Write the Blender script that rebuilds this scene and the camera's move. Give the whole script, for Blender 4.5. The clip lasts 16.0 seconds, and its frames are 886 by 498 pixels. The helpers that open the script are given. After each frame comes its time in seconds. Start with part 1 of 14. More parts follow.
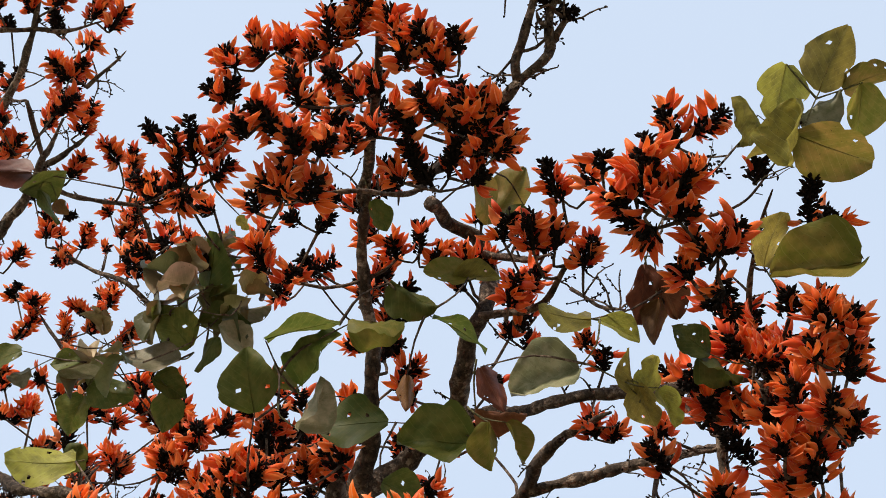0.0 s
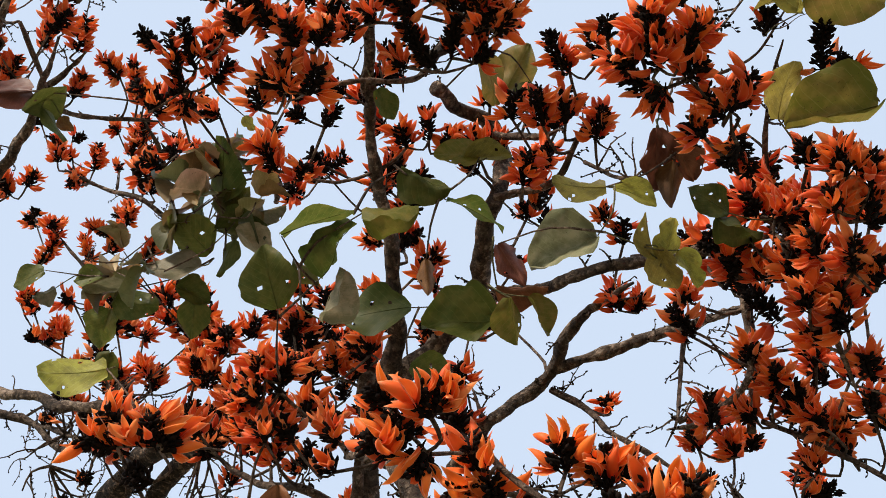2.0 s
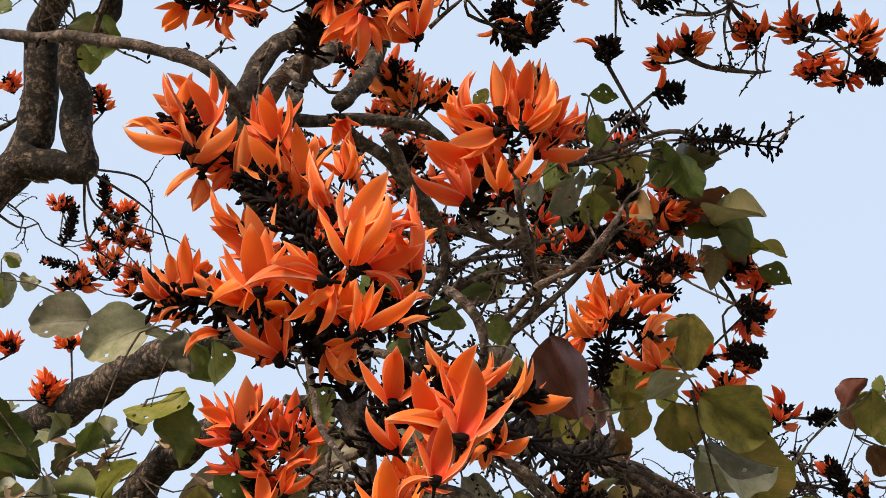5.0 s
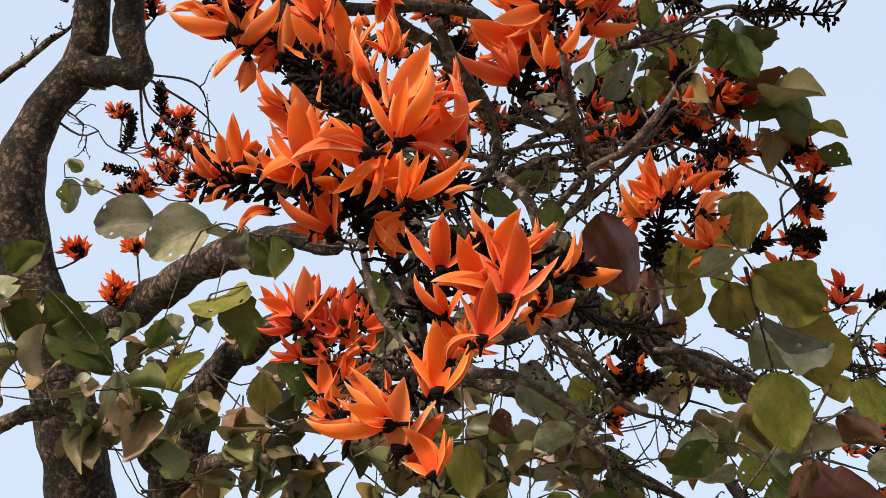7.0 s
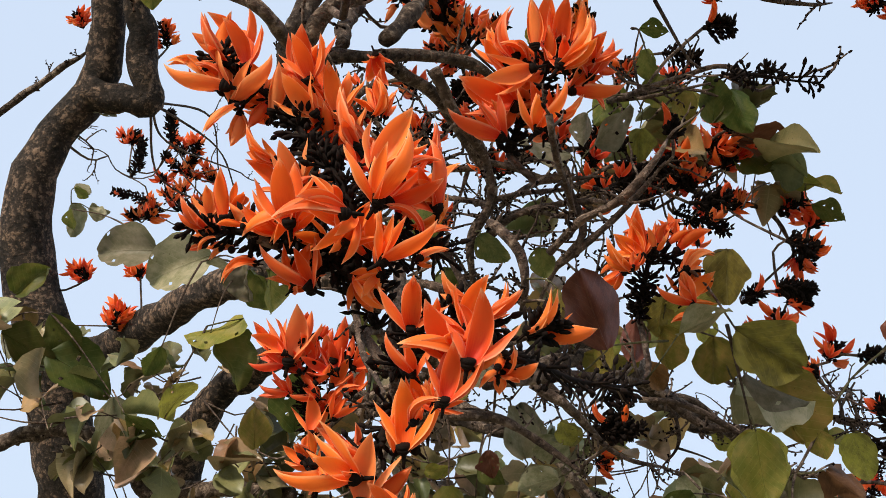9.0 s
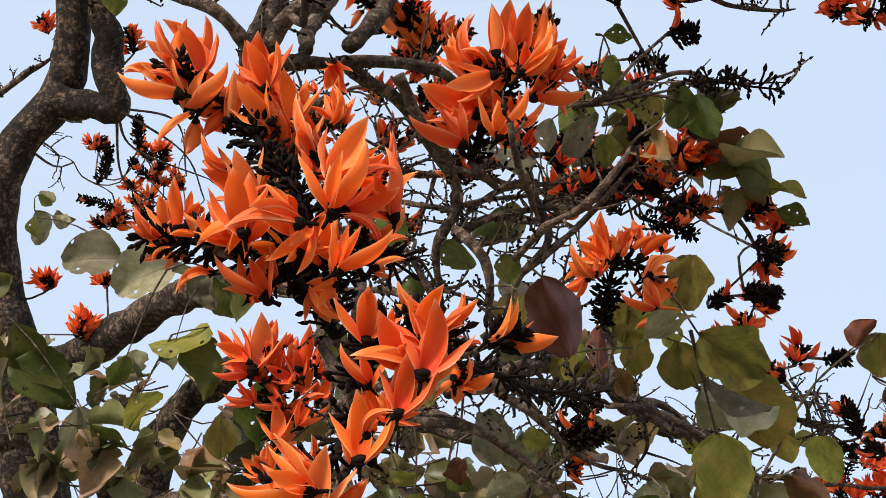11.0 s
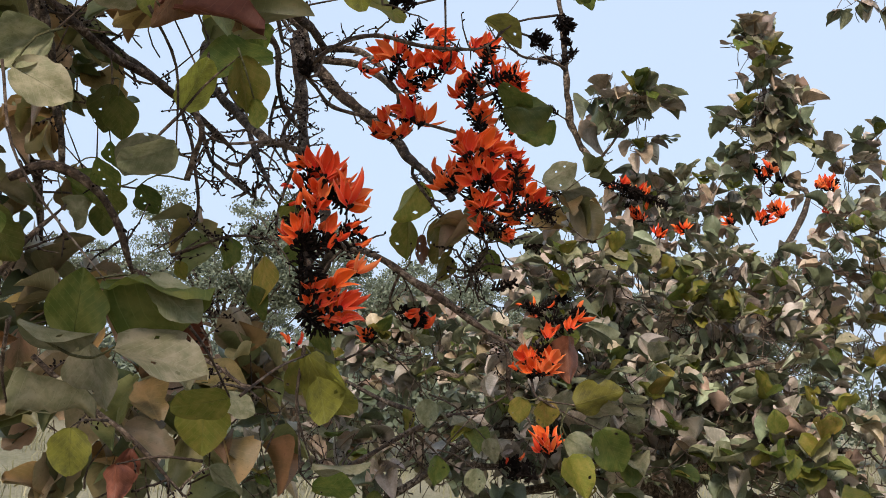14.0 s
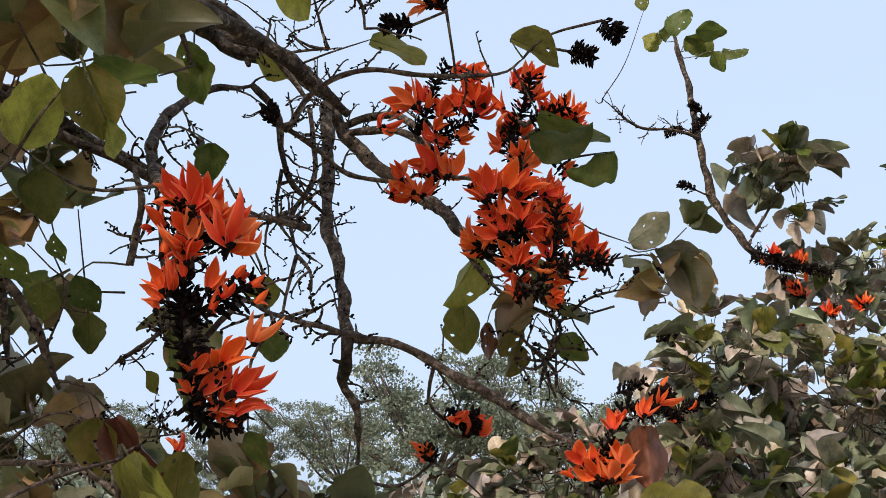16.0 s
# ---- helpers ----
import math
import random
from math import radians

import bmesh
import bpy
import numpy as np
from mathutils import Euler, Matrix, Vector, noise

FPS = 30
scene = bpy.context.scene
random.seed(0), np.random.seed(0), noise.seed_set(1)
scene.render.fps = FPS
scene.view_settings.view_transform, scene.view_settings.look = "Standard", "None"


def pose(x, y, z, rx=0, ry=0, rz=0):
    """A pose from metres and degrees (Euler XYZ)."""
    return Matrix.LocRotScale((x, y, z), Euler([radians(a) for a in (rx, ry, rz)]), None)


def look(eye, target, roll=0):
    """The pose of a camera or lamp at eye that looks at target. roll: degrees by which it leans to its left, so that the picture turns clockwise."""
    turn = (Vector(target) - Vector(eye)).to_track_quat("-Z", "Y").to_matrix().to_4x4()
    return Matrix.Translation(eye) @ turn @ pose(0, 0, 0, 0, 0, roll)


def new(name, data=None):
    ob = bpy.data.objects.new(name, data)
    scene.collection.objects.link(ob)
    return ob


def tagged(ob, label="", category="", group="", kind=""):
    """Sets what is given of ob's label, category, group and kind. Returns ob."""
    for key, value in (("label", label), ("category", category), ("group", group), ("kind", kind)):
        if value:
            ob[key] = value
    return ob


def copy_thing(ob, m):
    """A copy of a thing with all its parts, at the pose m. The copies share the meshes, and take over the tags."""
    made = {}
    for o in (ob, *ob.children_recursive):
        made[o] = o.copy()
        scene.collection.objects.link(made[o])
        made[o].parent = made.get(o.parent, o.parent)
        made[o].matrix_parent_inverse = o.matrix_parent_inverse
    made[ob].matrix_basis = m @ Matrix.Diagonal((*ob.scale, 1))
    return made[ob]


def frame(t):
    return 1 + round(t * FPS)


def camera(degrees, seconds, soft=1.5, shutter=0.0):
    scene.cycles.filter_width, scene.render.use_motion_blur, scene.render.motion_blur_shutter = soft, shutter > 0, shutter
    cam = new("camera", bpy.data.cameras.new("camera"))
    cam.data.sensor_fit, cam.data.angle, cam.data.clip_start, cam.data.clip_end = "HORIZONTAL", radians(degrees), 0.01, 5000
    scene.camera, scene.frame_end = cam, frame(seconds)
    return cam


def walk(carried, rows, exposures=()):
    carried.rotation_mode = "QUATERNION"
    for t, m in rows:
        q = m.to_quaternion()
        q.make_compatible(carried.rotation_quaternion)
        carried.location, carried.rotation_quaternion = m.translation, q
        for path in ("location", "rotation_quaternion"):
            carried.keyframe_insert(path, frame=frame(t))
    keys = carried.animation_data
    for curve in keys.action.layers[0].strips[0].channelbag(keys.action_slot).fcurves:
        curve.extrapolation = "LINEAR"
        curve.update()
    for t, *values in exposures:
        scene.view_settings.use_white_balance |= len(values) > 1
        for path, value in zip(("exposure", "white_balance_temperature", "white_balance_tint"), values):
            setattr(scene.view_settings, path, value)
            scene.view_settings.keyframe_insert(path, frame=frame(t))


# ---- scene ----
cam = camera(46.649, 16.0, soft=0.85)
PATH = [
    (0, (0.0588, -0.2525, 1.8703), (-0.1949, 0.9026, 3.4831), -2.612),
    (0.5, (0.0557, -0.2786, 1.8768), (-0.2076, 0.8427, 3.5118), -3.467),
    (1, (0.0731, -0.3086, 1.8934), (-0.2043, 0.8172, 3.5230), -4.647),
    (1.5, (0.0772, -0.2851, 1.8878), (-0.2293, 0.9140, 3.4589), -5.686),
    (2, (0.0585, -0.2256, 1.8638), (-0.2789, 1.0653, 3.3537), -5.654),
    (2.5, (0.0282, -0.1648, 1.8341), (-0.3358, 1.2308, 3.2197), -4.441),
    (3, (0.0014, -0.1096, 1.7999), (-0.3737, 1.3899, 3.0691), -2.216),
    (3.5, (0.0053, -0.0650, 1.7642), (-0.3738, 1.5076, 2.9403), -1.081),
    (4, (-0.0037, -0.0196, 1.7271), (-0.3835, 1.6145, 2.8158), -0.678),
    (4.5, (-0.0130, 0.0028, 1.6915), (-0.4089, 1.6871, 2.6946), -0.287),
    (5, (-0.0270, 0.0204, 1.6526), (-0.4518, 1.7368, 2.5871), 0.031),
    (5.2, (-0.0258, 0.0214, 1.6428), (-0.4700, 1.7480, 2.5490), 0.030),
    (7.3, (-0.0178, 0.0262, 1.6285), (-0.5764, 1.7890, 2.3904), 0.053),
    (7.5, (-0.0160, 0.0128, 1.6415), (-0.5722, 1.7766, 2.4028), 0.122),
    (8, (-0.0000, 0.0000, 1.6500), (-0.5598, 1.7605, 2.4164), 0.955),
    (8.5, (0.0143, 0.0052, 1.6415), (-0.5518, 1.7529, 2.4321), 1.920),
    (8.7, (0.0134, 0.0047, 1.6388), (-0.5548, 1.7468, 2.4402), 2.302),
    (10.8, (0.0142, 0.0018, 1.6531), (-0.5349, 1.7284, 2.5002), 1.225),
    (11, (0.0238, 0.0107, 1.6453), (-0.4947, 1.7569, 2.4710), 1.396),
    (11.4, (0.0489, 0.0364, 1.6371), (-0.3637, 1.8419, 2.3920), 2.565),
    (11.5, (0.0533, 0.0563, 1.6320), (-0.3264, 1.8757, 2.3706), 2.981),
    (12, (0.1120, 0.1023, 1.6055), (-0.1239, 1.9838, 2.2413), 4.149),
    (12.5, (0.2134, 0.1856, 1.5584), (0.1035, 2.1149, 2.0738), 4.822),
    (13, (0.2657, 0.2487, 1.5416), (0.2380, 2.2057, 1.9529), 4.786),
    (13.5, (0.2811, 0.3206, 1.5177), (0.3199, 2.2954, 1.8319), 4.621),
    (14, (0.3164, 0.4220, 1.4705), (0.3702, 2.4074, 1.7056), 4.201),
    (14.5, (0.3602, 0.5578, 1.4600), (0.3602, 2.5468, 1.6694), 3.504),
    (15, (0.4608, 0.6964, 1.4264), (0.2987, 2.6734, 1.6813), 3.002),
    (15.5, (0.5592, 0.8189, 1.4445), (0.2663, 2.7587, 1.8333), 1.796),
    (16, (0.6072, 0.9233, 1.4410), (0.2566, 2.8309, 1.9290), 0.525),
]
walk(cam, [(t, look(eye, target, roll)) for t, eye, target, roll in PATH],
     [(0, 0.0, 6720, 10), (5, 0.0, 6750, 10), (8, 0.0, 6700, 10), (11, 0.0, 6600, 10), (13, 0.0, 6450, 10), (16, 0.0, 6400, 10)])

# ---- light ----
world = bpy.data.worlds.new("hazy_sky")
scene.world = world
world.use_nodes = True
wn, wl = world.node_tree.nodes, world.node_tree.links
SUN_ELEVATION, SUN_AZIMUTH = 40.0, 200.0
sky = wn.new("ShaderNodeTexSky")
sky.sky_type, sky.sun_disc = "NISHITA", False
sky.sun_elevation, sky.sun_rotation = radians(SUN_ELEVATION), radians(SUN_AZIMUTH)
sky.air_density, sky.dust_density, sky.ozone_density = 1.0, 4.0, 1.5
haze = wn.new("ShaderNodeMix")
haze.data_type = "RGBA"
haze.inputs[0].default_value = 0.82
haze.inputs[7].default_value = (5.25, 6.3, 7.9, 1)
wl.new(sky.outputs[0], haze.inputs[6])
wl.new(haze.outputs[2], wn["Background"].inputs[0])
wn["Background"].inputs[1].default_value = 0.141
sun = new("sun", bpy.data.lights.new("sun", "SUN"))
sun.data.energy, sun.data.angle, sun.data.color = 5.0, radians(11), (1.0, 0.9, 0.78)
sun.matrix_world = look((-1.0, -3.0, 9.0), (-1.0 + math.sin(radians(20)) * math.cos(radians(SUN_ELEVATION)) * 5,
                        -3.0 + math.cos(radians(20)) * math.cos(radians(SUN_ELEVATION)) * 5, 9.0 - math.sin(radians(SUN_ELEVATION)) * 5))

# ---- materials ----


def material(name, rough=0.7, sheen=0.0):
    m = bpy.data.materials.new(name)
    m.use_nodes = True
    n, l = m.node_tree.nodes, m.node_tree.links
    b = n["Principled BSDF"]
    b.inputs["Roughness"].default_value = rough
    b.inputs["Specular IOR Level"].default_value = 0.25
    if sheen:
        b.inputs["Sheen Weight"].default_value = sheen
        b.inputs["Sheen Roughness"].default_value = 0.4
    return m, n, l, b


def ramp(n, stops):
    r = n.new("ShaderNodeValToRGB")
    e = r.color_ramp.elements
    while len(e) < len(stops):
        e.new(0.5)
    for k, (p, c) in enumerate(stops):
        e[k].position, e[k].color = p, (*c, 1)
    return r


def grain(n, l, coords, scale, detail=5.0, rough=0.6, stretch=None):
    t = n.new("ShaderNodeTexNoise")
    t.inputs["Scale"].default_value, t.inputs["Detail"].default_value, t.inputs["Roughness"].default_value = scale, detail, rough
    if stretch:
        mp = n.new("ShaderNodeMapping")
        mp.inputs["Scale"].default_value = stretch
        l.new(coords, mp.inputs[0])
        coords = mp.outputs[0]
    l.new(coords, t.inputs["Vector"])
    return t


def relief(n, l, b, height, strength, distance):
    u = n.new("ShaderNodeBump")
    u.inputs["Strength"].default_value, u.inputs["Distance"].default_value = strength, distance
    l.new(height, u.inputs["Height"])
    l.new(u.outputs[0], b.inputs["Normal"])


def bark_material(name, dark, mid, pale):
    m, n, l, b = material(name, 0.9)
    c = n.new("ShaderNodeTexCoord").outputs["Object"]
    big, fine = grain(n, l, c, 9.0, 6.0, 0.65), grain(n, l, c, 70.0, 4.0, 0.7)
    mix = n.new("ShaderNodeMath")
    mix.operation = "MULTIPLY_ADD"
    mix.inputs[1].default_value = 0.55
    l.new(fine.outputs[0], mix.inputs[0])
    half = n.new("ShaderNodeMath")
    half.operation = "MULTIPLY"
    half.inputs[1].default_value = 0.5
    l.new(big.outputs[0], half.inputs[0])
    l.new(half.outputs[0], mix.inputs[2])
    bent = n.new("ShaderNodeMix")
    bent.data_type = "RGBA"
    bent.blend_type = "ADD"
    bent.inputs[0].default_value = 0.045
    l.new(c, bent.inputs[6])
    l.new(fine.outputs[1], bent.inputs[7])
    plates = n.new("ShaderNodeTexVoronoi")
    plates.feature = "DISTANCE_TO_EDGE"
    plates.inputs["Scale"].default_value = 48.0
    l.new(bent.outputs[2], plates.inputs["Vector"])
    crack = n.new("ShaderNodeMapRange")
    crack.inputs["From Max"].default_value, crack.inputs["To Min"].default_value, crack.inputs["To Max"].default_value = 0.3, -0.07, 0.03
    l.new(plates.outputs["Distance"], crack.inputs[0])
    cracked = n.new("ShaderNodeMath")
    l.new(mix.outputs[0], cracked.inputs[0])
    l.new(crack.outputs[0], cracked.inputs[1])
    mix = cracked
    r = ramp(n, [(0.38, dark), (0.52, mid), (0.62, pale)])
    l.new(mix.outputs[0], r.inputs[0])
    l.new(r.outputs[0], b.inputs["Base Color"])
    relief(n, l, b, mix.outputs[0], 1.0, 0.02)
    return m


def petal_material(name, deep, bright, pale):
    m, n, l, b = material(name, 0.5, 0.12)
    uv = n.new("ShaderNodeUVMap")
    sep = n.new("ShaderNodeSeparateXYZ")
    l.new(uv.outputs[0], sep.inputs[0])
    info = n.new("ShaderNodeObjectInfo")
    r = ramp(n, [(0.0, deep), (0.45, bright), (0.85, bright), (1.0, pale)])
    c = n.new("ShaderNodeTexCoord").outputs["Object"]
    g = grain(n, l, uv.outputs[0], 9.0, 4.0, 0.6, (2.2, 0.5, 1.0))
    add = n.new("ShaderNodeMath")
    add.operation = "MULTIPLY_ADD"
    add.inputs[1].default_value = 0.5
    l.new(g.outputs[0], add.inputs[0])
    shift = n.new("ShaderNodeMath")
    shift.operation = "ADD"
    shift.inputs[1].default_value = -0.25
    l.new(sep.outputs[1], shift.inputs[0])
    l.new(shift.outputs[0], add.inputs[2])
    l.new(add.outputs[0], r.inputs[0])
    hsv = n.new("ShaderNodeHueSaturation")
    rng = n.new("ShaderNodeMapRange")
    rng.inputs["To Min"].default_value, rng.inputs["To Max"].default_value = 0.488, 0.508
    l.new(info.outputs["Random"], rng.inputs[0])
    l.new(rng.outputs[0], hsv.inputs["Hue"])
    val = n.new("ShaderNodeMapRange")
    val.inputs["To Min"].default_value, val.inputs["To Max"].default_value = 0.86, 1.1
    l.new(info.outputs["Random"], val.inputs[0])
    l.new(val.outputs[0], hsv.inputs["Value"])
    rim, far_off = n.new("ShaderNodeMath"), n.new("ShaderNodeMath")
    far_off.operation, far_off.inputs[1].default_value = "SUBTRACT", 0.5
    l.new(sep.outputs[0], far_off.inputs[0])
    rim.operation = "ABSOLUTE"
    l.new(far_off.outputs[0], rim.inputs[0])
    rim_amount = n.new("ShaderNodeMapRange")
    rim_amount.inputs["From Min"].default_value, rim_amount.inputs["From Max"].default_value, rim_amount.inputs["To Max"].default_value = 0.42, 0.5, 0.8
    l.new(rim.outputs[0], rim_amount.inputs[0])
    edged = n.new("ShaderNodeMix")
    edged.data_type = "RGBA"
    edged.inputs[7].default_value = (*pale, 1)
    l.new(rim_amount.outputs[0], edged.inputs[0])
    l.new(r.outputs[0], edged.inputs[6])
    l.new(edged.outputs[2], hsv.inputs["Color"])
    # some flowers are older and bleached to tan
    old = n.new("ShaderNodeMapRange")
    old.inputs["From Min"].default_value, old.inputs["From Max"].default_value, old.inputs["To Max"].default_value = 0.8, 1.0, 0.5
    l.new(info.outputs["Random"], old.inputs[0])
    faded = n.new("ShaderNodeMix")
    faded.data_type = "RGBA"
    faded.inputs[7].default_value = (0.72, 0.30, 0.14, 1)
    l.new(old.outputs[0], faded.inputs[0])
    l.new(hsv.outputs[0], faded.inputs[6])
    hsv = faded
    l.new(hsv.outputs[2], b.inputs["Base Color"])
    relief(n, l, b, g.outputs[0], 0.25, 0.001)
    tr = n.new("ShaderNodeBsdfTranslucent")
    l.new(hsv.outputs[2], tr.inputs[0])
    mx = n.new("ShaderNodeMixShader")
    mx.inputs[0].default_value = 0.3
    l.new(b.outputs[0], mx.inputs[1])
    l.new(tr.outputs[0], mx.inputs[2])
    l.new(mx.outputs[0], n["Material Output"].inputs[0])
    return m


def leaf_material(name, base, vein, blotch, spots=0.5, island=False, through_light=0.3, sorts=()):
    m, n, l, b = material(name, 0.4)
    b.inputs["Specular IOR Level"].default_value = 0.42 if island else 0.22
    b.inputs["Roughness"].default_value = 0.42 if island else 0.5
    uv = n.new("ShaderNodeUVMap")
    sep = n.new("ShaderNodeSeparateXYZ")
    l.new(uv.outputs[0], sep.inputs[0])

    def calc(op, a, bb, c=None):
        q = n.new("ShaderNodeMath")
        q.operation = op
        for k, s in enumerate((a, bb, c)):
            if s is None:
                continue
            if isinstance(s, (int, float)):
                q.inputs[k].default_value = s
            else:
                l.new(s, q.inputs[k])
        return q.outputs[0]
    off = calc("ABSOLUTE", calc("SUBTRACT", sep.outputs[0], 0.5), None)
    slant = calc("SUBTRACT", calc("MULTIPLY", sep.outputs[1], 8.0), calc("MULTIPLY", off, 7.0))
    tooth = calc("PINGPONG", slant, 0.5)
    side_vein = calc("LESS_THAN", tooth, 0.035)
    midrib = calc("LESS_THAN", off, 0.014)
    veins = calc("MAXIMUM", side_vein, midrib)
    c = n.new("ShaderNodeTexCoord").outputs["Object"]
    big, fine = grain(n, l, c, 3.2 if not island else 14.0, 6.0, 0.65), grain(n, l, c, 42.0 if not island else 260.0, 3.0)
    r = ramp(n, [(0.42, base), (0.62, blotch)])
    l.new(big.outputs[0], r.inputs[0])
    mx = n.new("ShaderNodeMix")
    mx.data_type = "RGBA"
    mx.inputs[7].default_value = (*vein, 1)
    l.new(r.outputs[0], mx.inputs[6])
    l.new(calc("MULTIPLY", veins, 0.38), mx.inputs[0])
    rnd = n.new("ShaderNodeNewGeometry").outputs["Random Per Island"] if island else n.new("ShaderNodeObjectInfo").outputs["Random"]
    hsv = n.new("ShaderNodeHueSaturation")
    hue, val = n.new("ShaderNodeMapRange"), n.new("ShaderNodeMapRange")
    hue.inputs["To Min"].default_value, hue.inputs["To Max"].default_value = 0.475, 0.52
    val.inputs["To Min"].default_value, val.inputs["To Max"].default_value = 0.62, 1.4
    l.new(rnd, hue.inputs[0])
    l.new(calc("FRACT", calc("MULTIPLY", rnd, 7.31), None), val.inputs[0])
    l.new(hue.outputs[0], hsv.inputs["Hue"])
    l.new(val.outputs[0], hsv.inputs["Value"])
    if sorts:
        kinds = ramp(n, [(k / len(sorts), s) for k, s in enumerate(sorts)])
        kinds.color_ramp.interpolation = "CONSTANT"
        l.new(calc("FRACT", calc("MULTIPLY", rnd, 13.7), None), kinds.inputs[0])
        sort = n.new("ShaderNodeMix")
        sort.data_type, sort.blend_type = "RGBA", "MULTIPLY"
        sort.inputs[0].default_value = 1.0
        l.new(mx.outputs[2], sort.inputs[6])
        l.new(kinds.outputs[0], sort.inputs[7])
        l.new(sort.outputs[2], hsv.inputs["Color"])
    else:
        l.new(mx.outputs[2], hsv.inputs["Color"])
    sp = n.new("ShaderNodeMix")
    sp.data_type = "RGBA"
    sp.inputs[7].default_value = (0.07, 0.04, 0.02, 1)
    l.new(hsv.outputs[0], sp.inputs[6])
    l.new(calc("MULTIPLY", calc("GREATER_THAN", fine.outputs[0], 0.68), spots), sp.inputs[0])
    l.new(sp.outputs[2], b.inputs["Base Color"])
    relief(n, l, b, calc("ADD", veins, calc("MULTIPLY", fine.outputs[0], 0.8)), 0.35, 0.0012)
    tr = n.new("ShaderNodeBsdfTranslucent")
    l.new(sp.outputs[2], tr.inputs[0])
    ms = n.new("ShaderNodeMixShader")
    ms.inputs[0].default_value = through_light
    l.new(b.outputs[0], ms.inputs[1])
    l.new(tr.outputs[0], ms.inputs[2])
    l.new(ms.outputs[0], n["Material Output"].inputs[0])
    return m


BARK = bark_material("furrowed_bark", (0.02, 0.014, 0.010), (0.095, 0.067, 0.048), (0.31, 0.235, 0.175))
# darker, mottled tone for the trunk and the thickest limbs
DARK_BARK = bark_material("dark_mottled_bark", (0.010, 0.008, 0.006), (0.046, 0.034, 0.025), (0.24, 0.16, 0.108))
TWIG = bark_material("twig_bark", (0.028, 0.018, 0.013), (0.105, 0.07, 0.05), (0.26, 0.19, 0.14))
PETAL = petal_material("orange_petal", (0.78, 0.065, 0.008), (0.94, 0.2, 0.028), (0.95, 0.47, 0.21))
DULL_PETAL = petal_material("dull_orange_petal", (0.70, 0.064, 0.010), (0.86, 0.160, 0.026), (0.88, 0.42, 0.20))
RED_PETAL = petal_material("scarlet_petal", (0.76, 0.052, 0.009), (0.92, 0.142, 0.024), (0.94, 0.34, 0.14))


def velvet_material():
    m, n, l, b = material("black_velvet_calyx", 0.95)
    b.inputs["Specular IOR Level"].default_value = 0.08
    c = n.new("ShaderNodeTexCoord").outputs["Object"]
    g = grain(n, l, c, 180.0)
    r = ramp(n, [(0.35, (0.006, 0.0045, 0.004)), (0.6, (0.014, 0.009, 0.007)), (0.8, (0.045, 0.022, 0.015))])
    l.new(g.outputs[0], r.inputs[0])
    l.new(r.outputs[0], b.inputs["Base Color"])
    relief(n, l, b, g.outputs[0], 0.5, 0.001)
    return m


VELVET = velvet_material()
LEAF = {
    "g": leaf_material("green_leaf", (0.072, 0.092, 0.016), (0.17, 0.19, 0.05), (0.14, 0.138, 0.03), 0.6, False, 0.42),
    "o": leaf_material("olive_leaf", (0.165, 0.155, 0.024), (0.3, 0.27, 0.075), (0.27, 0.2, 0.045), 0.8, False, 0.46),
    "y": leaf_material("yellowing_leaf", (0.31, 0.275, 0.05), (0.42, 0.38, 0.12), (0.17, 0.15, 0.035), 0.85, False, 0.45),
    "d": leaf_material("dusty_leaf", (0.17, 0.165, 0.085), (0.30, 0.285, 0.18), (0.30, 0.265, 0.165), 0.5),
    "b": leaf_material("withered_leaf", (0.19, 0.082, 0.036), (0.26, 0.13, 0.06), (0.12, 0.05, 0.022), 0.5, False, 0.2),
}
LEAF_WORDS = {"g": "dark green", "o": "spotted olive", "y": "yellowing", "d": "dusty grey-green", "b": "withered brown"}
FOLIAGE = leaf_material("mixed_foliage", (0.17, 0.143, 0.07), (0.32, 0.25, 0.15), (0.32, 0.235, 0.135), 0.6, True, 0.2,
                        ((0.55, 0.75, 0.5), (0.95, 1.0, 0.85), (0.45, 0.62, 0.45), (1.1, 1.0, 0.95), (1.4, 1.3, 1.4), (0.75, 0.92, 0.65), (1.1, 0.86, 0.62)))
DUSTY_FOLIAGE = leaf_material("dusty_foliage", (0.196, 0.162, 0.115), (0.43, 0.355, 0.29), (0.44, 0.355, 0.285), 0.4, True, 0.16,
                              ((0.62, 0.8, 0.6), (0.95, 1.0, 1.0), (0.42, 0.56, 0.42), (1.12, 1.12, 1.15), (1.38, 1.42, 1.42), (0.5, 0.68, 0.48), (1.05, 0.93, 0.82)))
FAR_FOLIAGE = leaf_material("far_foliage", (0.11, 0.13, 0.08), (0.16, 0.18, 0.12), (0.18, 0.2, 0.14), 0.0, True, 0.25)
STALK = bark_material("green_stalk", (0.06, 0.055, 0.025), (0.12, 0.11, 0.05), (0.2, 0.18, 0.09))

# ---- building blocks ----


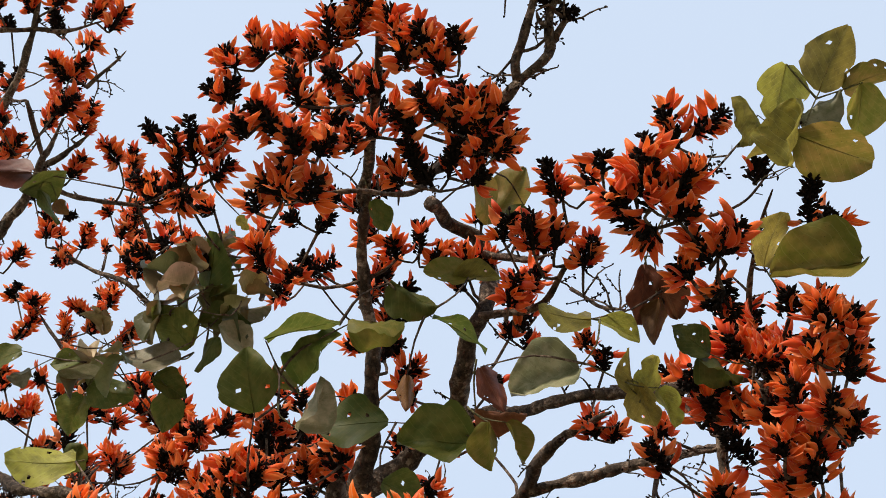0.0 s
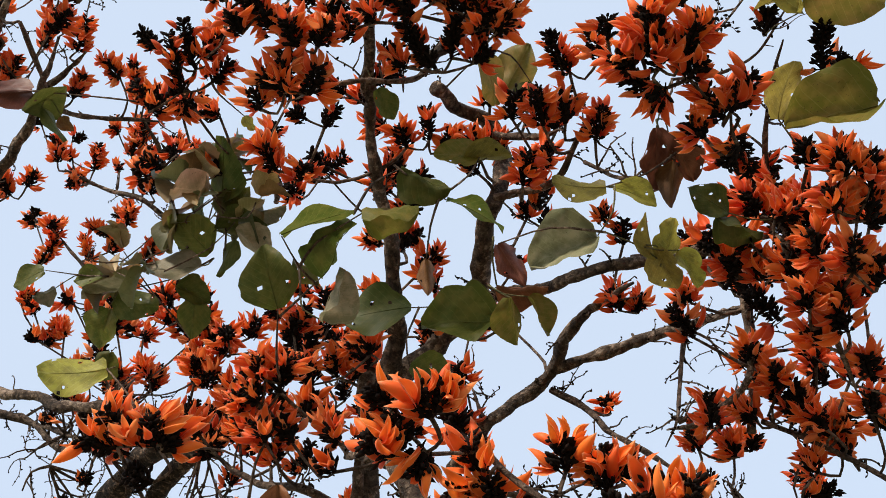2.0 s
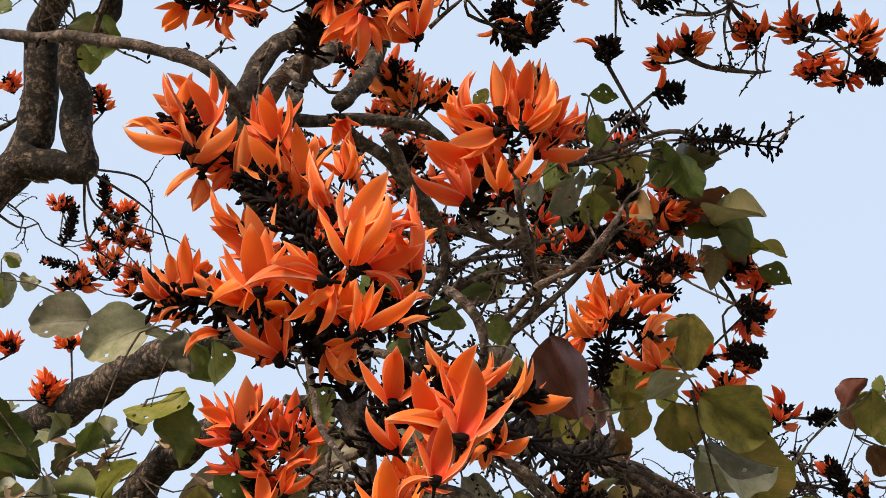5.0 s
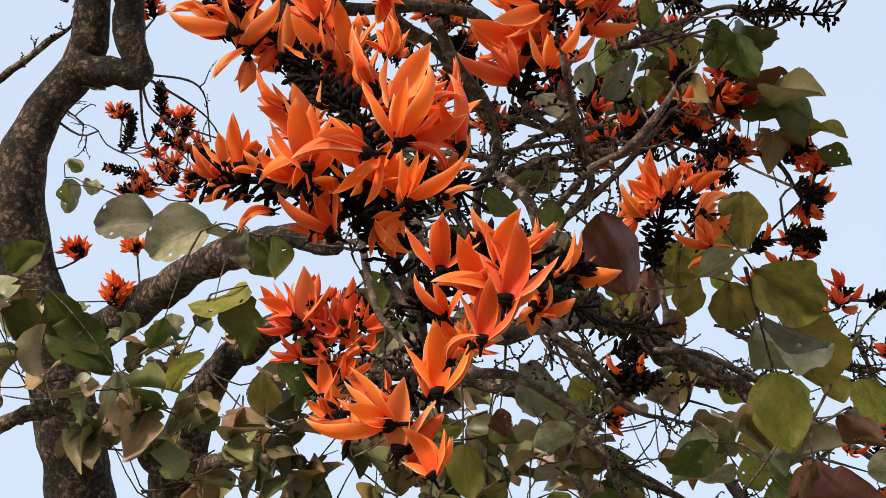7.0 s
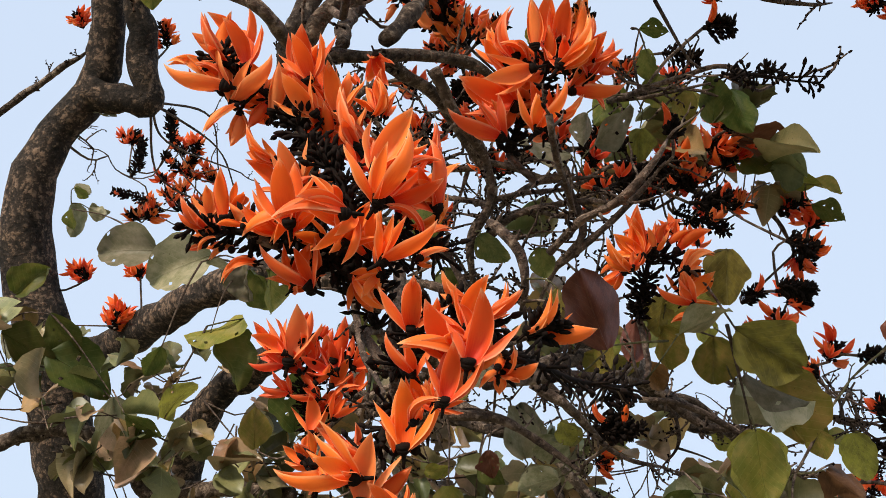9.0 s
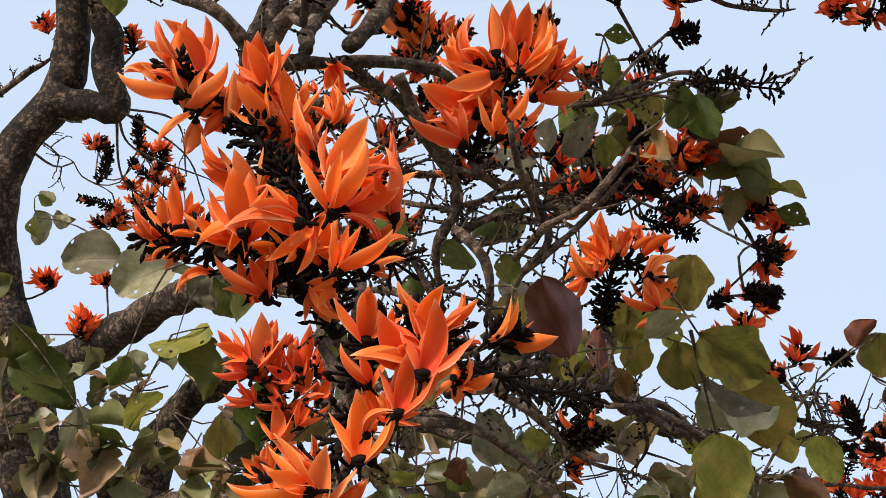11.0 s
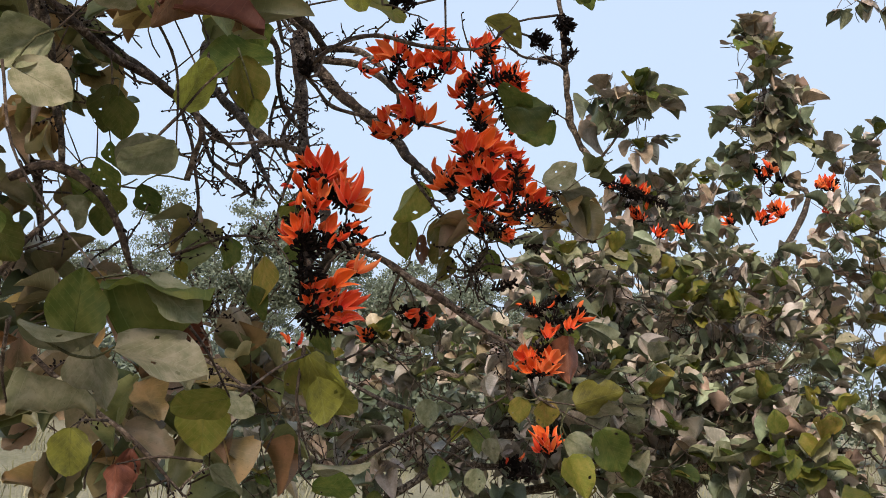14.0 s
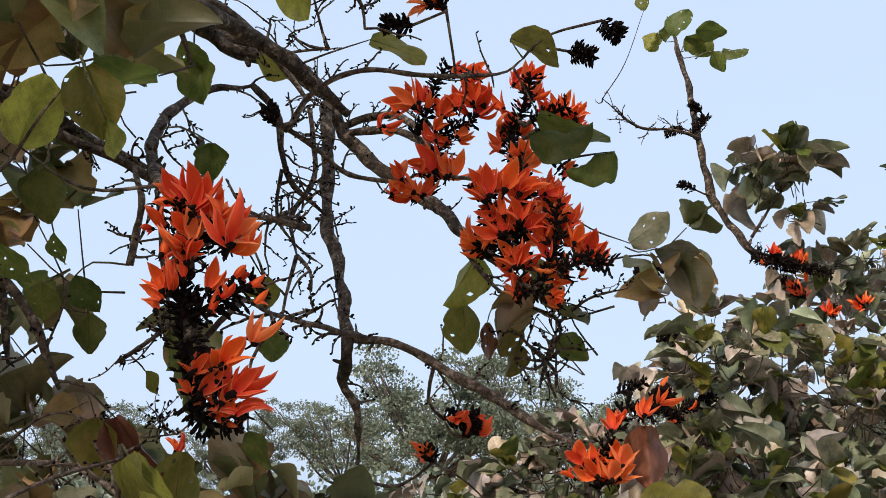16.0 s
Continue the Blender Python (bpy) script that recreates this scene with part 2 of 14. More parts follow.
class Sheet:
    """Collects vertices, faces, uvs and material numbers of one mesh."""

    def __init__(self):
        self.v, self.f, self.uv, self.mat = [], [], [], []

    def add(self, verts, faces, uvs=None, mat=0):
        k = len(self.v)
        self.v.extend(verts)
        for q in faces:
            self.f.append([i + k for i in q])
            self.mat.append(mat)
        self.uv.extend(uvs if uvs is not None else [(0.5, 0.3)] * len(verts))

    def mesh(self, name, materials, smooth=True):
        me = bpy.data.meshes.new(name)
        me.from_pydata([tuple(p) for p in self.v], [], self.f)
        for m in materials:
            me.materials.append(m)
        me.polygons.foreach_set("material_index", self.mat)
        me.polygons.foreach_set("use_smooth", [smooth] * len(self.f))
        layer = me.uv_layers.new(name="UVMap")
        loops = np.empty(len(me.loops), dtype=np.int32)
        me.loops.foreach_get("vertex_index", loops)
        layer.data.foreach_set("uv", np.asarray(self.uv, dtype=np.float32)[loops].ravel())
        me.update()
        return me


def axes(d):
    d = Vector(d).normalized()
    a = d.cross(Vector((0, 0, 1)))
    if a.length < 0.05:
        a = d.cross(Vector((0, 1, 0)))
    a.normalize()
    return a, d.cross(a).normalized(), d


def smooth_line(points, step):
    """Points along a soft curve through the given ones."""
    p = [Vector(q) for q in points]
    p = [p[0] * 2 - p[1]] + p + [p[-1] * 2 - p[-2]]
    line = []
    for k in range(1, len(p) - 2):
        n = max(2, int((p[k + 1] - p[k]).length / step))
        for j in range(n):
            u = j / n
            line.append(0.5 * ((2 * p[k]) + (p[k + 1] - p[k - 1]) * u + (2 * p[k - 1] - 5 * p[k] + 4 * p[k + 1] - p[k + 2]) * u * u
                               + (3 * p[k] - p[k - 1] - 3 * p[k + 1] + p[k + 2]) * u ** 3))
    line.append(p[-2])
    return line


def tube(sheet, line, r0, r1, sides, knobs=0.0, mat=0, tail=False):
    n = len(line)
    verts, faces, uvs = [], [], []
    a = None
    for k, c in enumerate(line):
        d = (line[min(k + 1, n - 1)] - line[max(k - 1, 0)]).normalized()
        if a is None:
            a = axes(d)[0]
        a = (a - d * a.dot(d)).normalized()
        b = d.cross(a)
        u = k / max(n - 1, 1)
        r = r0 + (r1 - r0) * u
        if tail:
            r *= 1 - 0.62 * max(0.0, (u - 0.72) / 0.28) ** 1.5
        if knobs:
            r *= 1 + knobs * (noise.noise(c * (1.6 / max(r0, 0.004)) * 0.12 + Vector((3, 1, 7))) + 0.5 * noise.noise(c * (0.5 / max(r0, 0.004))))
        for j in range(sides):
            w = 2 * math.pi * j / sides
            q = r
            if knobs:
                q *= 1 + knobs * 0.5 * noise.noise(Vector((c.x * 9 + math.cos(w) * 1.5, c.y * 9 + math.sin(w) * 1.5, c.z * 9)))
                if sides > 12:
                    q += 0.0022 * noise.noise((c + (a * math.cos(w) + b * math.sin(w)) * r) * 75) + 0.0035 * noise.noise((c + (a * math.cos(w) + b * math.sin(w)) * r) * 28)
            verts.append(c + a * (q * math.cos(w)) + b * (q * math.sin(w)))
            uvs.append((j / sides, u))
    for k in range(n - 1):
        for j in range(sides):
            i, o = k * sides + j, k * sides + (j + 1) % sides
            faces.append((i, o, o + sides, i + sides))
    faces.append(tuple(range(sides))[::-1])
    faces.append(tuple((n - 1) * sides + j for j in range(sides)))
    sheet.add(verts, faces, uvs, mat)


def bud(sheet, base, d, length, width, mat=0):
    """A small pointed bud."""
    a, b, d = axes(d)
    verts, faces = [Vector(base)], []
    for s, w in ((0.3, 0.9), (0.65, 0.8)):
        for j in range(5):
            t = 2 * math.pi * j / 5
            verts.append(Vector(base) + d * (length * s) + (a * math.cos(t) + b * math.sin(t)) * (width * w * 0.5))
    verts.append(Vector(base) + d * length)
    for j in range(5):
        k = (j + 1) % 5
        faces += [(0, 1 + k, 1 + j), (1 + j, 1 + k, 6 + k, 6 + j), (6 + j, 6 + k, 11)]
    sheet.add(verts, faces, None, mat)


def held(ob, thing):
    ob.parent = thing
    ob.matrix_parent_inverse = Matrix.Translation(thing.location).inverted()
    return ob


def part(name, mesh, thing, label="", kind=""):
    return tagged(held(new(name, mesh), thing), label, "", "", kind)


def thing_at(name, x, y, z, label, category, group=""):
    ob = new(name)
    ob.location = (x, y, z)
    ob.empty_display_size = 0.2
    return tagged(ob, label, category, group)


# ---- ground ----
def ground_material():
    m, n, l, b = material("dry_grass_soil", 0.95)
    c = n.new("ShaderNodeTexCoord").outputs["Object"]
    big, fine = grain(n, l, c, 0.35, 6.0), grain(n, l, c, 14.0, 6.0, 0.7)
    r = ramp(n, [(0.35, (0.12, 0.115, 0.06)), (0.5, (0.22, 0.195, 0.125)), (0.7, (0.32, 0.28, 0.2))])
    mixv = n.new("ShaderNodeMath")
    mixv.operation = "MULTIPLY_ADD"
    mixv.inputs[1].default_value = 0.45
    half = n.new("ShaderNodeMath")
    half.operation = "MULTIPLY"
    half.inputs[1].default_value = 0.55
    l.new(big.outputs[0], half.inputs[0])
    l.new(fine.outputs[0], mixv.inputs[0])
    l.new(half.outputs[0], mixv.inputs[2])
    l.new(mixv.outputs[0], r.inputs[0])
    l.new(r.outputs[0], b.inputs["Base Color"])
    relief(n, l, b, fine.outputs[0], 0.8, 0.05)
    return m


def make_ground():
    s = Sheet()
    ring = [0, 1.5, 3, 5, 8, 13, 21, 34, 60, 110, 220, 500, 1200, 3000]
    verts, faces = [Vector((0, 0, 0))], []
    for r in ring[1:]:
        for j in range(48):
            w = 2 * math.pi * j / 48
            p = Vector((r * math.cos(w), r * math.sin(w), 0))
            p.z = (noise.noise(p * 0.15) * 0.12 if 2 < r < 200 else 0.0)
            verts.append(p)
    for j in range(48):
        faces.append((0, 1 + j, 1 + (j + 1) % 48))
    for k in range(len(ring) - 2):
        for j in range(48):
            i, o = 1 + k * 48 + j, 1 + k * 48 + (j + 1) % 48
            faces.append((i, i + 48, o + 48, o))
    s.add(verts, faces)
    tagged(new("ground", s.mesh("ground", [ground_material()])), "dry pale field of soil and withered grass", "ground", "", "structure")


make_ground()

# ---- the flowering tree ----
tree = thing_at("flame_tree", -1.841, 2.603, 0.0, "gnarled flame tree with orange flower clusters and few leaves", "tree")
second = thing_at("leafy_tree", 1.25, 4.2, 0.0, "low bushy tree with dusty green leaves and few flowers", "tree")
NODES = []          # places on branches from which twigs may start
TWIGS = Sheet()     # fine twigs and stalks, too many to count
PETIOLES = Sheet()
chance = random.Random(7)


def rand_dir(rng):
    v = Vector((rng.gauss(0, 1), rng.gauss(0, 1), rng.gauss(0, 1)))
    return v.normalized() if v.length > 1e-4 else Vector((0, 0, 1))


BRANCH_WORDS = {"trunk": "thick grey-brown trunk with furrowed bark", "limb": "crooked limb with rough bark"}


def branch(kind, r0, r1, *points):
    """A tapered, knotty branch through a few points."""
    s = Sheet()
    r = max(r0, r1)
    line = smooth_line(points, max(0.012, r * 0.3))
    rng = random.Random(int(abs(points[0][0] * 977 + points[1][2] * 613) * 10))
    wob = min(r * 0.5, 0.012)
    line = [p + wob * Vector((noise.noise(p * 14), noise.noise(p * 14 + Vector((9, 0, 0))), noise.noise(p * 14 + Vector((0, 9, 0))))) for p in line]
    sides = 20 if r > 0.025 else 14 if r > 0.012 else 8 if r > 0.006 else 6
    tube(s, line, r0, r1, sides, 0.3 if r > 0.006 else 0.22, 0, kind != "trunk" and r < 0.02)
    # stubs and knots
    for _ in range(int(len(line) * (0.055 if r > 0.012 else 0.14))):
        k = rng.randrange(1, len(line) - 1)
        rk = r0 + (r1 - r0) * k / len(line)
        d = rand_dir(rng)
        stub = rng.uniform(0.006, 0.02) + rk
        tube(s, [line[k], line[k] + d * stub * 0.7, line[k] + d * stub], rk * 0.5, rk * 0.22, 5)
    me = s.mesh(kind, [DARK_BARK if kind == "trunk" or r > 0.026 else BARK if kind == "limb" or r > 0.009 else TWIG])
    part(kind, me, tree, BRANCH_WORDS.get(kind, ""))
    NODES.extend((p, max(0.0016, (r0 + (r1 - r0) * k / len(line)) * 0.5)) for k, p in enumerate(line) if k % 2 == 0)
    # bare side twigs
    if kind != "trunk":
        for _ in range(int(len(line) * 0.012 / max(r, 0.004) * 0.14) + 1):
            k = rng.randrange(len(line))
            side_twig(line[k], (line[min(k + 1, len(line) - 1)] - line[max(k - 1, 0)]), rng.uniform(0.025, 0.09), min(r * 0.5, 0.0024), rng)


def side_twig(start, along, length, r, rng, depth=0):
    d = (rand_dir(rng) + Vector(along).normalized() * 0.5 + Vector((0, 0, 0.25))).normalized()
    line, p = [Vector(start)], Vector(start)
    n = 5
    for k in range(n):
        d = (d + rand_dir(rng) * 0.35).normalized()
        p = p + d * (length / n)
        line.append(p)
    tube(TWIGS, line, r, r * 0.5, 4)
    for k in range(1, n + 1):
        if rng.random() < 0.8:
            bud(TWIGS, line[k], rand_dir(rng), rng.uniform(0.005, 0.01), rng.uniform(0.003, 0.005), 1)
    if depth < 1 and rng.random() < 0.6:
        side_twig(line[2], d, length * 0.6, r * 0.7, rng, depth + 1)


def spray(x, y, z, count, length):
    """A tangle of bare twigs round a place."""
    rng = random.Random(int(abs(x * 7919 + y * 3571 + z * 997) * 10))
    c = Vector((x, y, z))
    near = nearest_node(c, 0.5)
    root = near[0] if near else c
    for _ in range(count):
        p = c + rand_dir(rng) * length * 0.6
        d = (p - root)
        mid = root.lerp(p, 0.5) + rand_dir(rng) * 0.2 * d.length
        line = smooth_line([root, mid, p], 0.03)
        tube(TWIGS, line, 0.0042, 0.0022, 5, 0.25)
        NODES.append((p, 0.0018))
        for k in range(2):
            side_twig(line[rng.randrange(len(line) // 2, len(line))], d if d.length > 0.01 else rand_dir(rng), length * rng.uniform(0.4, 0.9), 0.0024, rng)


def nearest_node(p, limit):
    best, found = limit, None
    for q, r in NODES:
        d = (q - p).length
        if d < best:
            best, found = d, (q, r)
    return found


# one flower: dark cup, broad back petal, two wings, beak-shaped keel; of unit length along z
def blade(sheet, length, width, lead, bend, arc, spin, rows_, cols, wave=0.0, tip=1.0):
    """A pointed, channelled petal that leaves the origin at the angle lead from z and curves by bend, turned about z by spin."""
    verts, faces, uvs = [], [], []
    pos, ang = Vector((0, 0, 0)), lead
    turn = Matrix.Rotation(spin, 3, "Z")
    deep = math.sin(min(arc, math.pi / 2))
    for i in range(rows_ + 1):
        u = i / rows_
        if u < 0.42:
            q = u / 0.42
            w = 0.34 + 0.66 * (q * (2 - q))
        else:
            w = max(0.03, 1 - ((u - 0.42) / 0.58) ** 2.1)
        w *= width * 0.5
        along = Vector((0, math.sin(ang), math.cos(ang)))
        normal = Vector((0, math.cos(ang), -math.sin(ang)))
        for j in range(cols + 1):
            t = 2 * j / cols - 1
            rim = wave * w * math.sin(9 * u + 2.0 * t + spin) * t * t
            verts.append(turn @ (pos + Vector((w * math.sin(arc * t) / deep, 0, 0)) + normal * (w * (1 - math.cos(arc * t)) / deep + rim)))
            uvs.append((0.5 + t * 0.5, u))
        pos = pos + along * (length / rows_)
        ang += bend / rows_ * (0.6 + 0.8 * u) * (1.0 if u < 0.75 else tip)
    for i in range(rows_):
        for j in range(cols):
            k = i * (cols + 1) + j
            faces.append((k, k + 1, k + cols + 2, k + cols + 1))
    sheet.add(verts, faces, uvs, 1)
    return verts[rows_ * (cols + 1) + cols // 2]


def flower_mesh(seed, kind, rows_, cols, size=1.0, petals=PETAL):
    """kind s: shut and slender, w: shut and broad, t: opened like a tulip, b: curved beak with a raised back petal."""
    rng = random.Random(seed)
    s = Sheet()
    r = rng.uniform
    if kind in "sw":
        wide = r(0.26, 0.32) if kind == "s" else r(0.36, 0.44)
        lead = r(0.05, 0.25)
        end = blade(s, 1.0, wide, -0.32 + lead, 0.66 - lead, 1.5, 0.0, rows_, cols, 0.03)
        blade(s, 0.97, wide * 0.96, -0.3 - lead * 0.6, 0.62 + lead, 1.45, math.pi, rows_, cols, 0.03)
        if kind == "w":
            blade(s, r(0.6, 0.85), 0.22, 0.2, r(0.3, 1.2), 1.2, r(1.2, 1.9), rows_, cols, 0.1)
            blade(s, r(0.5, 0.75), 0.2, 0.3, r(-0.4, 1.2), 1.2, -r(1.2, 1.9), rows_, cols, 0.1)
    elif kind == "t":
        end = blade(s, 1.0, r(0.30, 0.38), r(0.0, 0.25), r(-0.6, 0.3), 1.35, 0.0, rows_, cols, 0.06, -1.6)
        blade(s, r(0.75, 0.98), r(0.24, 0.32), r(0.3, 0.7), r(-0.7, 1.0), 1.25, 1.5 + r(-0.45, 0.25), rows_, cols, 0.1, -1.6)
        blade(s, r(0.65, 0.9), r(0.22, 0.3), r(0.3, 0.75), r(-0.7, 1.1), 1.25, -1.5 + r(-0.25, 0.45), rows_, cols, 0.1, -1.6)
        blade(s, r(0.8, 0.95), r(0.3, 0.38), r(0.05, 0.4), r(-0.8, 0.9), 1.5, math.pi + r(-0.5, 0.5), rows_, cols, 0.05)
    else:
        end = blade(s, 1.15, r(0.33, 0.4), -0.7, r(1.3, 1.75), 1.75, 0.0, rows_, cols, 0.02)
        blade(s, r(0.72, 0.86), r(0.34, 0.42), r(0.5, 0.8), r(-0.2, 1.0), 1.15, r(-0.25, 0.25), rows_, cols, 0.08, -1.2)
        blade(s, r(0.7, 0.84), r(0.2, 0.26), r(0.1, 0.35), r(0.2, 1.0), 1.2, 0.75 + r(-0.2, 0.3), rows_, cols, 0.08)
        blade(s, r(0.66, 0.82), r(0.2, 0.26), r(0.1, 0.35), r(0.2, 1.0), 1.2, -0.75 + r(-0.3, 0.2), rows_, cols, 0.08)
    # the tip of the leading petal comes to lie on z, one unit away
    back = end.normalized().rotation_difference(Vector((0, 0, 1))).to_matrix() * (size / end.length)
    s.v = [back @ (q + Vector((0, 0, 0.02))) for q in s.v]
    bow, lean = r(0.1, 0.26) if kind != "b" else 0.0, r(-0.1, 0.1)
    for q in s.v:
        arch = 4 * (q.z / size) * (1 - q.z / size) * size
        q.y -= bow * arch
        q.x += lean * arch
    cup = ((-0.03, 0.035), (0.01, 0.08), (0.06, 0.102), (0.125, 0.098))
    for (z0, r0), (z1, r1) in zip(cup, cup[1:]):
        tube(s, [Vector((0, 0, z0 * size)), Vector((0, 0, z1 * size))], r0 * size, r1 * size, 7 if rows_ < 8 else 10)
    tube(s, [Vector((0, 0.03 * size, -0.2 * size)), Vector((0, 0, -0.02 * size))], 0.022 * size, 0.034 * size, 5)
    return s.mesh("flower", [VELVET, petals])


FLOWERS = {m: [flower_mesh(k, "tbbtbtbtbtsbtb"[k], 6, 4, 0.044 if m is DULL_PETAL else 0.048, m) for k in range(14)] for m in (PETAL, DULL_PETAL, RED_PETAL)}
SHUT = {m: [flower_mesh(k, "s", 6, 4, 0.04, m) for k in range(20, 24)] for m in (PETAL, DULL_PETAL, RED_PETAL)}
NEAR_FLOWERS = {k: [flower_mesh(40 + 10 * j + ord(k), k, 12, 8) for j in range(6 if k in "tb" else 4)] for k in "swtb"}
NEAR_FLOWERS.update({k.upper(): [flower_mesh(140 + 10 * j + ord(k), k, 8, 6, 1.0, RED_PETAL) for j in range(5)] for k in "swtb"})


def turn_to(d, up):
    """Rotation that takes z to d, with y as near to up as can be."""
    z = Vector(d).normalized()
    x = Vector(up).cross(z)
    if x.length < 1e-3:
        x = Vector((1, 0, 0))
    x.normalize()
    y = z.cross(x)
    return Matrix((x, y, z)).transposed().to_4x4()


def cluster(x0, y0, z0, x1, y1, z1, count, budding=False, owner=None, size=1.0):
    """A flower cluster: a dark stem from a to b with cups and buds, and its flowers."""
    a, b = Vector((x0, y0, z0)), Vector((x1, y1, z1))
    rng = random.Random(int(abs(x0 * 7919 + y0 * 3571 + z0 * 997) * 10) + count)
    d = (b - a)
    length = max(d.length, 0.03)
    d.normalize()
    u, v, _ = axes(d)
    s = Sheet()
    line = smooth_line([a, a + d * length * 0.5 + rand_dir(rng) * 0.006, b], 0.012)
    tube(s, line, 0.0042, 0.0026, 6, 0.25)
    for _ in range(int(60 + length * 760) if budding else int((44 + length * 560) * (1.0 if size > 0.88 else 1.5))):
        k = rng.random() ** (0.8 if budding else 1.0)
        p = a + d * (length * k)
        w = rng.uniform(0, 2 * math.pi)
        out = (u * math.cos(w) + v * math.sin(w) + d * 0.5 + Vector((0, 0, 0.25))).normalized()
        stem = rng.uniform(0.006, 0.017) * (1.2 - 0.5 * k) * size
        tube(s, [p, p + out * stem], 0.0012, 0.0014, 3)
        bud(s, p + out * stem * 0.9, out + rand_dir(rng) * 0.3, rng.uniform(0.008, 0.015) * size, rng.uniform(0.0045, 0.0075) * size)
    stem_part = part("flower_spike", s.mesh("flower_spike", [VELVET]), owner or tree, "cluster of black buds" if budding and not count else "orange flowers on a black velvety stem")
    count = int(count * (1.18 if size > 0.95 else 1.35 if size > 0.88 else 1.8 if size > 0.8 else 1.5) + 0.5)
    # high in the crown they are duller and darker, on the low boughs scarlet
    sort = DULL_PETAL if a.z > 2.75 else RED_PETAL if a.y > 1.3 else PETAL
    count = int(count * 1.22 + 0.5) if sort is DULL_PETAL else count
    for k in range(count):
        q = (k + 0.5 + rng.uniform(-0.4, 0.4)) / count
        few = count <= 5 and not budding
        p = a + d * (length * q * (0.45 if few else 0.9))
        w = 2.4 * k + rng.uniform(-0.5, 0.5)
        out = u * math.cos(w) + v * math.sin(w)
        if out.z < -0.55 and rng.random() < 0.6:
            out.z *= -0.6
        if few:
            aim = (d + out * 0.5 + Vector((0, 0, 0.12)) + rand_dir(rng) * 0.2).normalized()
        else:
            aim = (out * (0.9 if size > 0.95 or sort is DULL_PETAL else 0.6) + Vector((0, 0, rng.uniform(0.2, 0.75))) + d * 0.4 + rand_dir(rng) * (0.5 if sort is DULL_PETAL else 0.3)).normalized()
        shut = rng.random() < (0.5 if budding else 0.16)
        me = rng.choice((SHUT if shut else FLOWERS)[sort])
        f = new("flower", me)
        f.parent = stem_part
        f.matrix_parent_inverse = Matrix.Identity(4)
        up = out + Vector((0, 0, 0.8)) + rand_dir(rng) * 0.5
        f.matrix_basis = Matrix.Translation(p + out * (rng.uniform(0.006, 0.016) * size)) @ turn_to(aim, up) @ Matrix.Scale(rng.uniform(0.8, 1.08) * size, 4)
    # the twig that carries it
    near = nearest_node(a - d * 0.03, 0.32)
    if near:
        q, r = near
        mid = (q + a) * 0.5 - d * (0.2 * (a - q).length) + rand_dir(rng) * 0.015
        tube(TWIGS, smooth_line([q, mid, a], 0.03), min(r, 0.004), 0.0028, 5, 0.2)
        NODES.append((a, 0.002))


def flower_spike(buds, r, *points):
    """A bare dark stem through a few points, thick with velvety cups and buds."""
    sheet = Sheet()
    rng = random.Random(int(abs(points[0][0] * 7919 + points[0][2] * 997) * 10))
    line = smooth_line(points, 0.01)
    tube(sheet, line, r, r * 0.6, 7, 0.25)
    for k, p in enumerate(line):
        along = (line[min(k + 1, len(line) - 1)] - line[max(k - 1, 0)]).normalized()
        for _ in range(int(10 * buds + rng.random())):
            side = rand_dir(rng)
            side = (side - along * side.dot(along)).normalized()
            way = (side + along * 0.4 + Vector((0, 0, 0.2)) + rand_dir(rng) * 0.3).normalized()
            stem = rng.uniform(0.002, 0.021)
            tube(sheet, [p, p + way * stem], 0.0013, 0.0015, 3)
            bud(sheet, p + way * stem * 0.85, way + rand_dir(rng) * 0.35, rng.uniform(0.006, 0.012), rng.uniform(0.0032, 0.006))
    near = nearest_node(line[0], 0.4)
    if near:
        mid = near[0].lerp(line[0], 0.5) + rand_dir(rng) * 0.02
        tube(TWIGS, smooth_line([near[0], mid, line[0]], 0.03), max(near[1], r), r, 6, 0.2)
    NODES.extend((p, 0.002) for p in line[::3])
    return part("flower_spike", sheet.mesh("flower_spike", [VELVET]), tree, "large orange flowers on a black velvety stem")


def flower(owner, kind, bx, by, bz, tx, ty, tz, ux, uy, uz):
    """One large flower from its cup to its tip, hollow towards u."""
    base, end = Vector((bx, by, bz)), Vector((tx, ty, tz))
    rng = random.Random(int(abs(bx * 7919 + by * 3571 + tz * 997) * 100))
    f = new("flower", rng.choice(NEAR_FLOWERS[kind]))
    f.parent = owner
    f.matrix_parent_inverse = Matrix.Identity(4)
    f.matrix_basis = Matrix.Translation(base) @ turn_to(end - base, Vector((ux, uy, uz))) @ Matrix.Scale((end - base).length * rng.uniform(1.0, 1.06), 4)


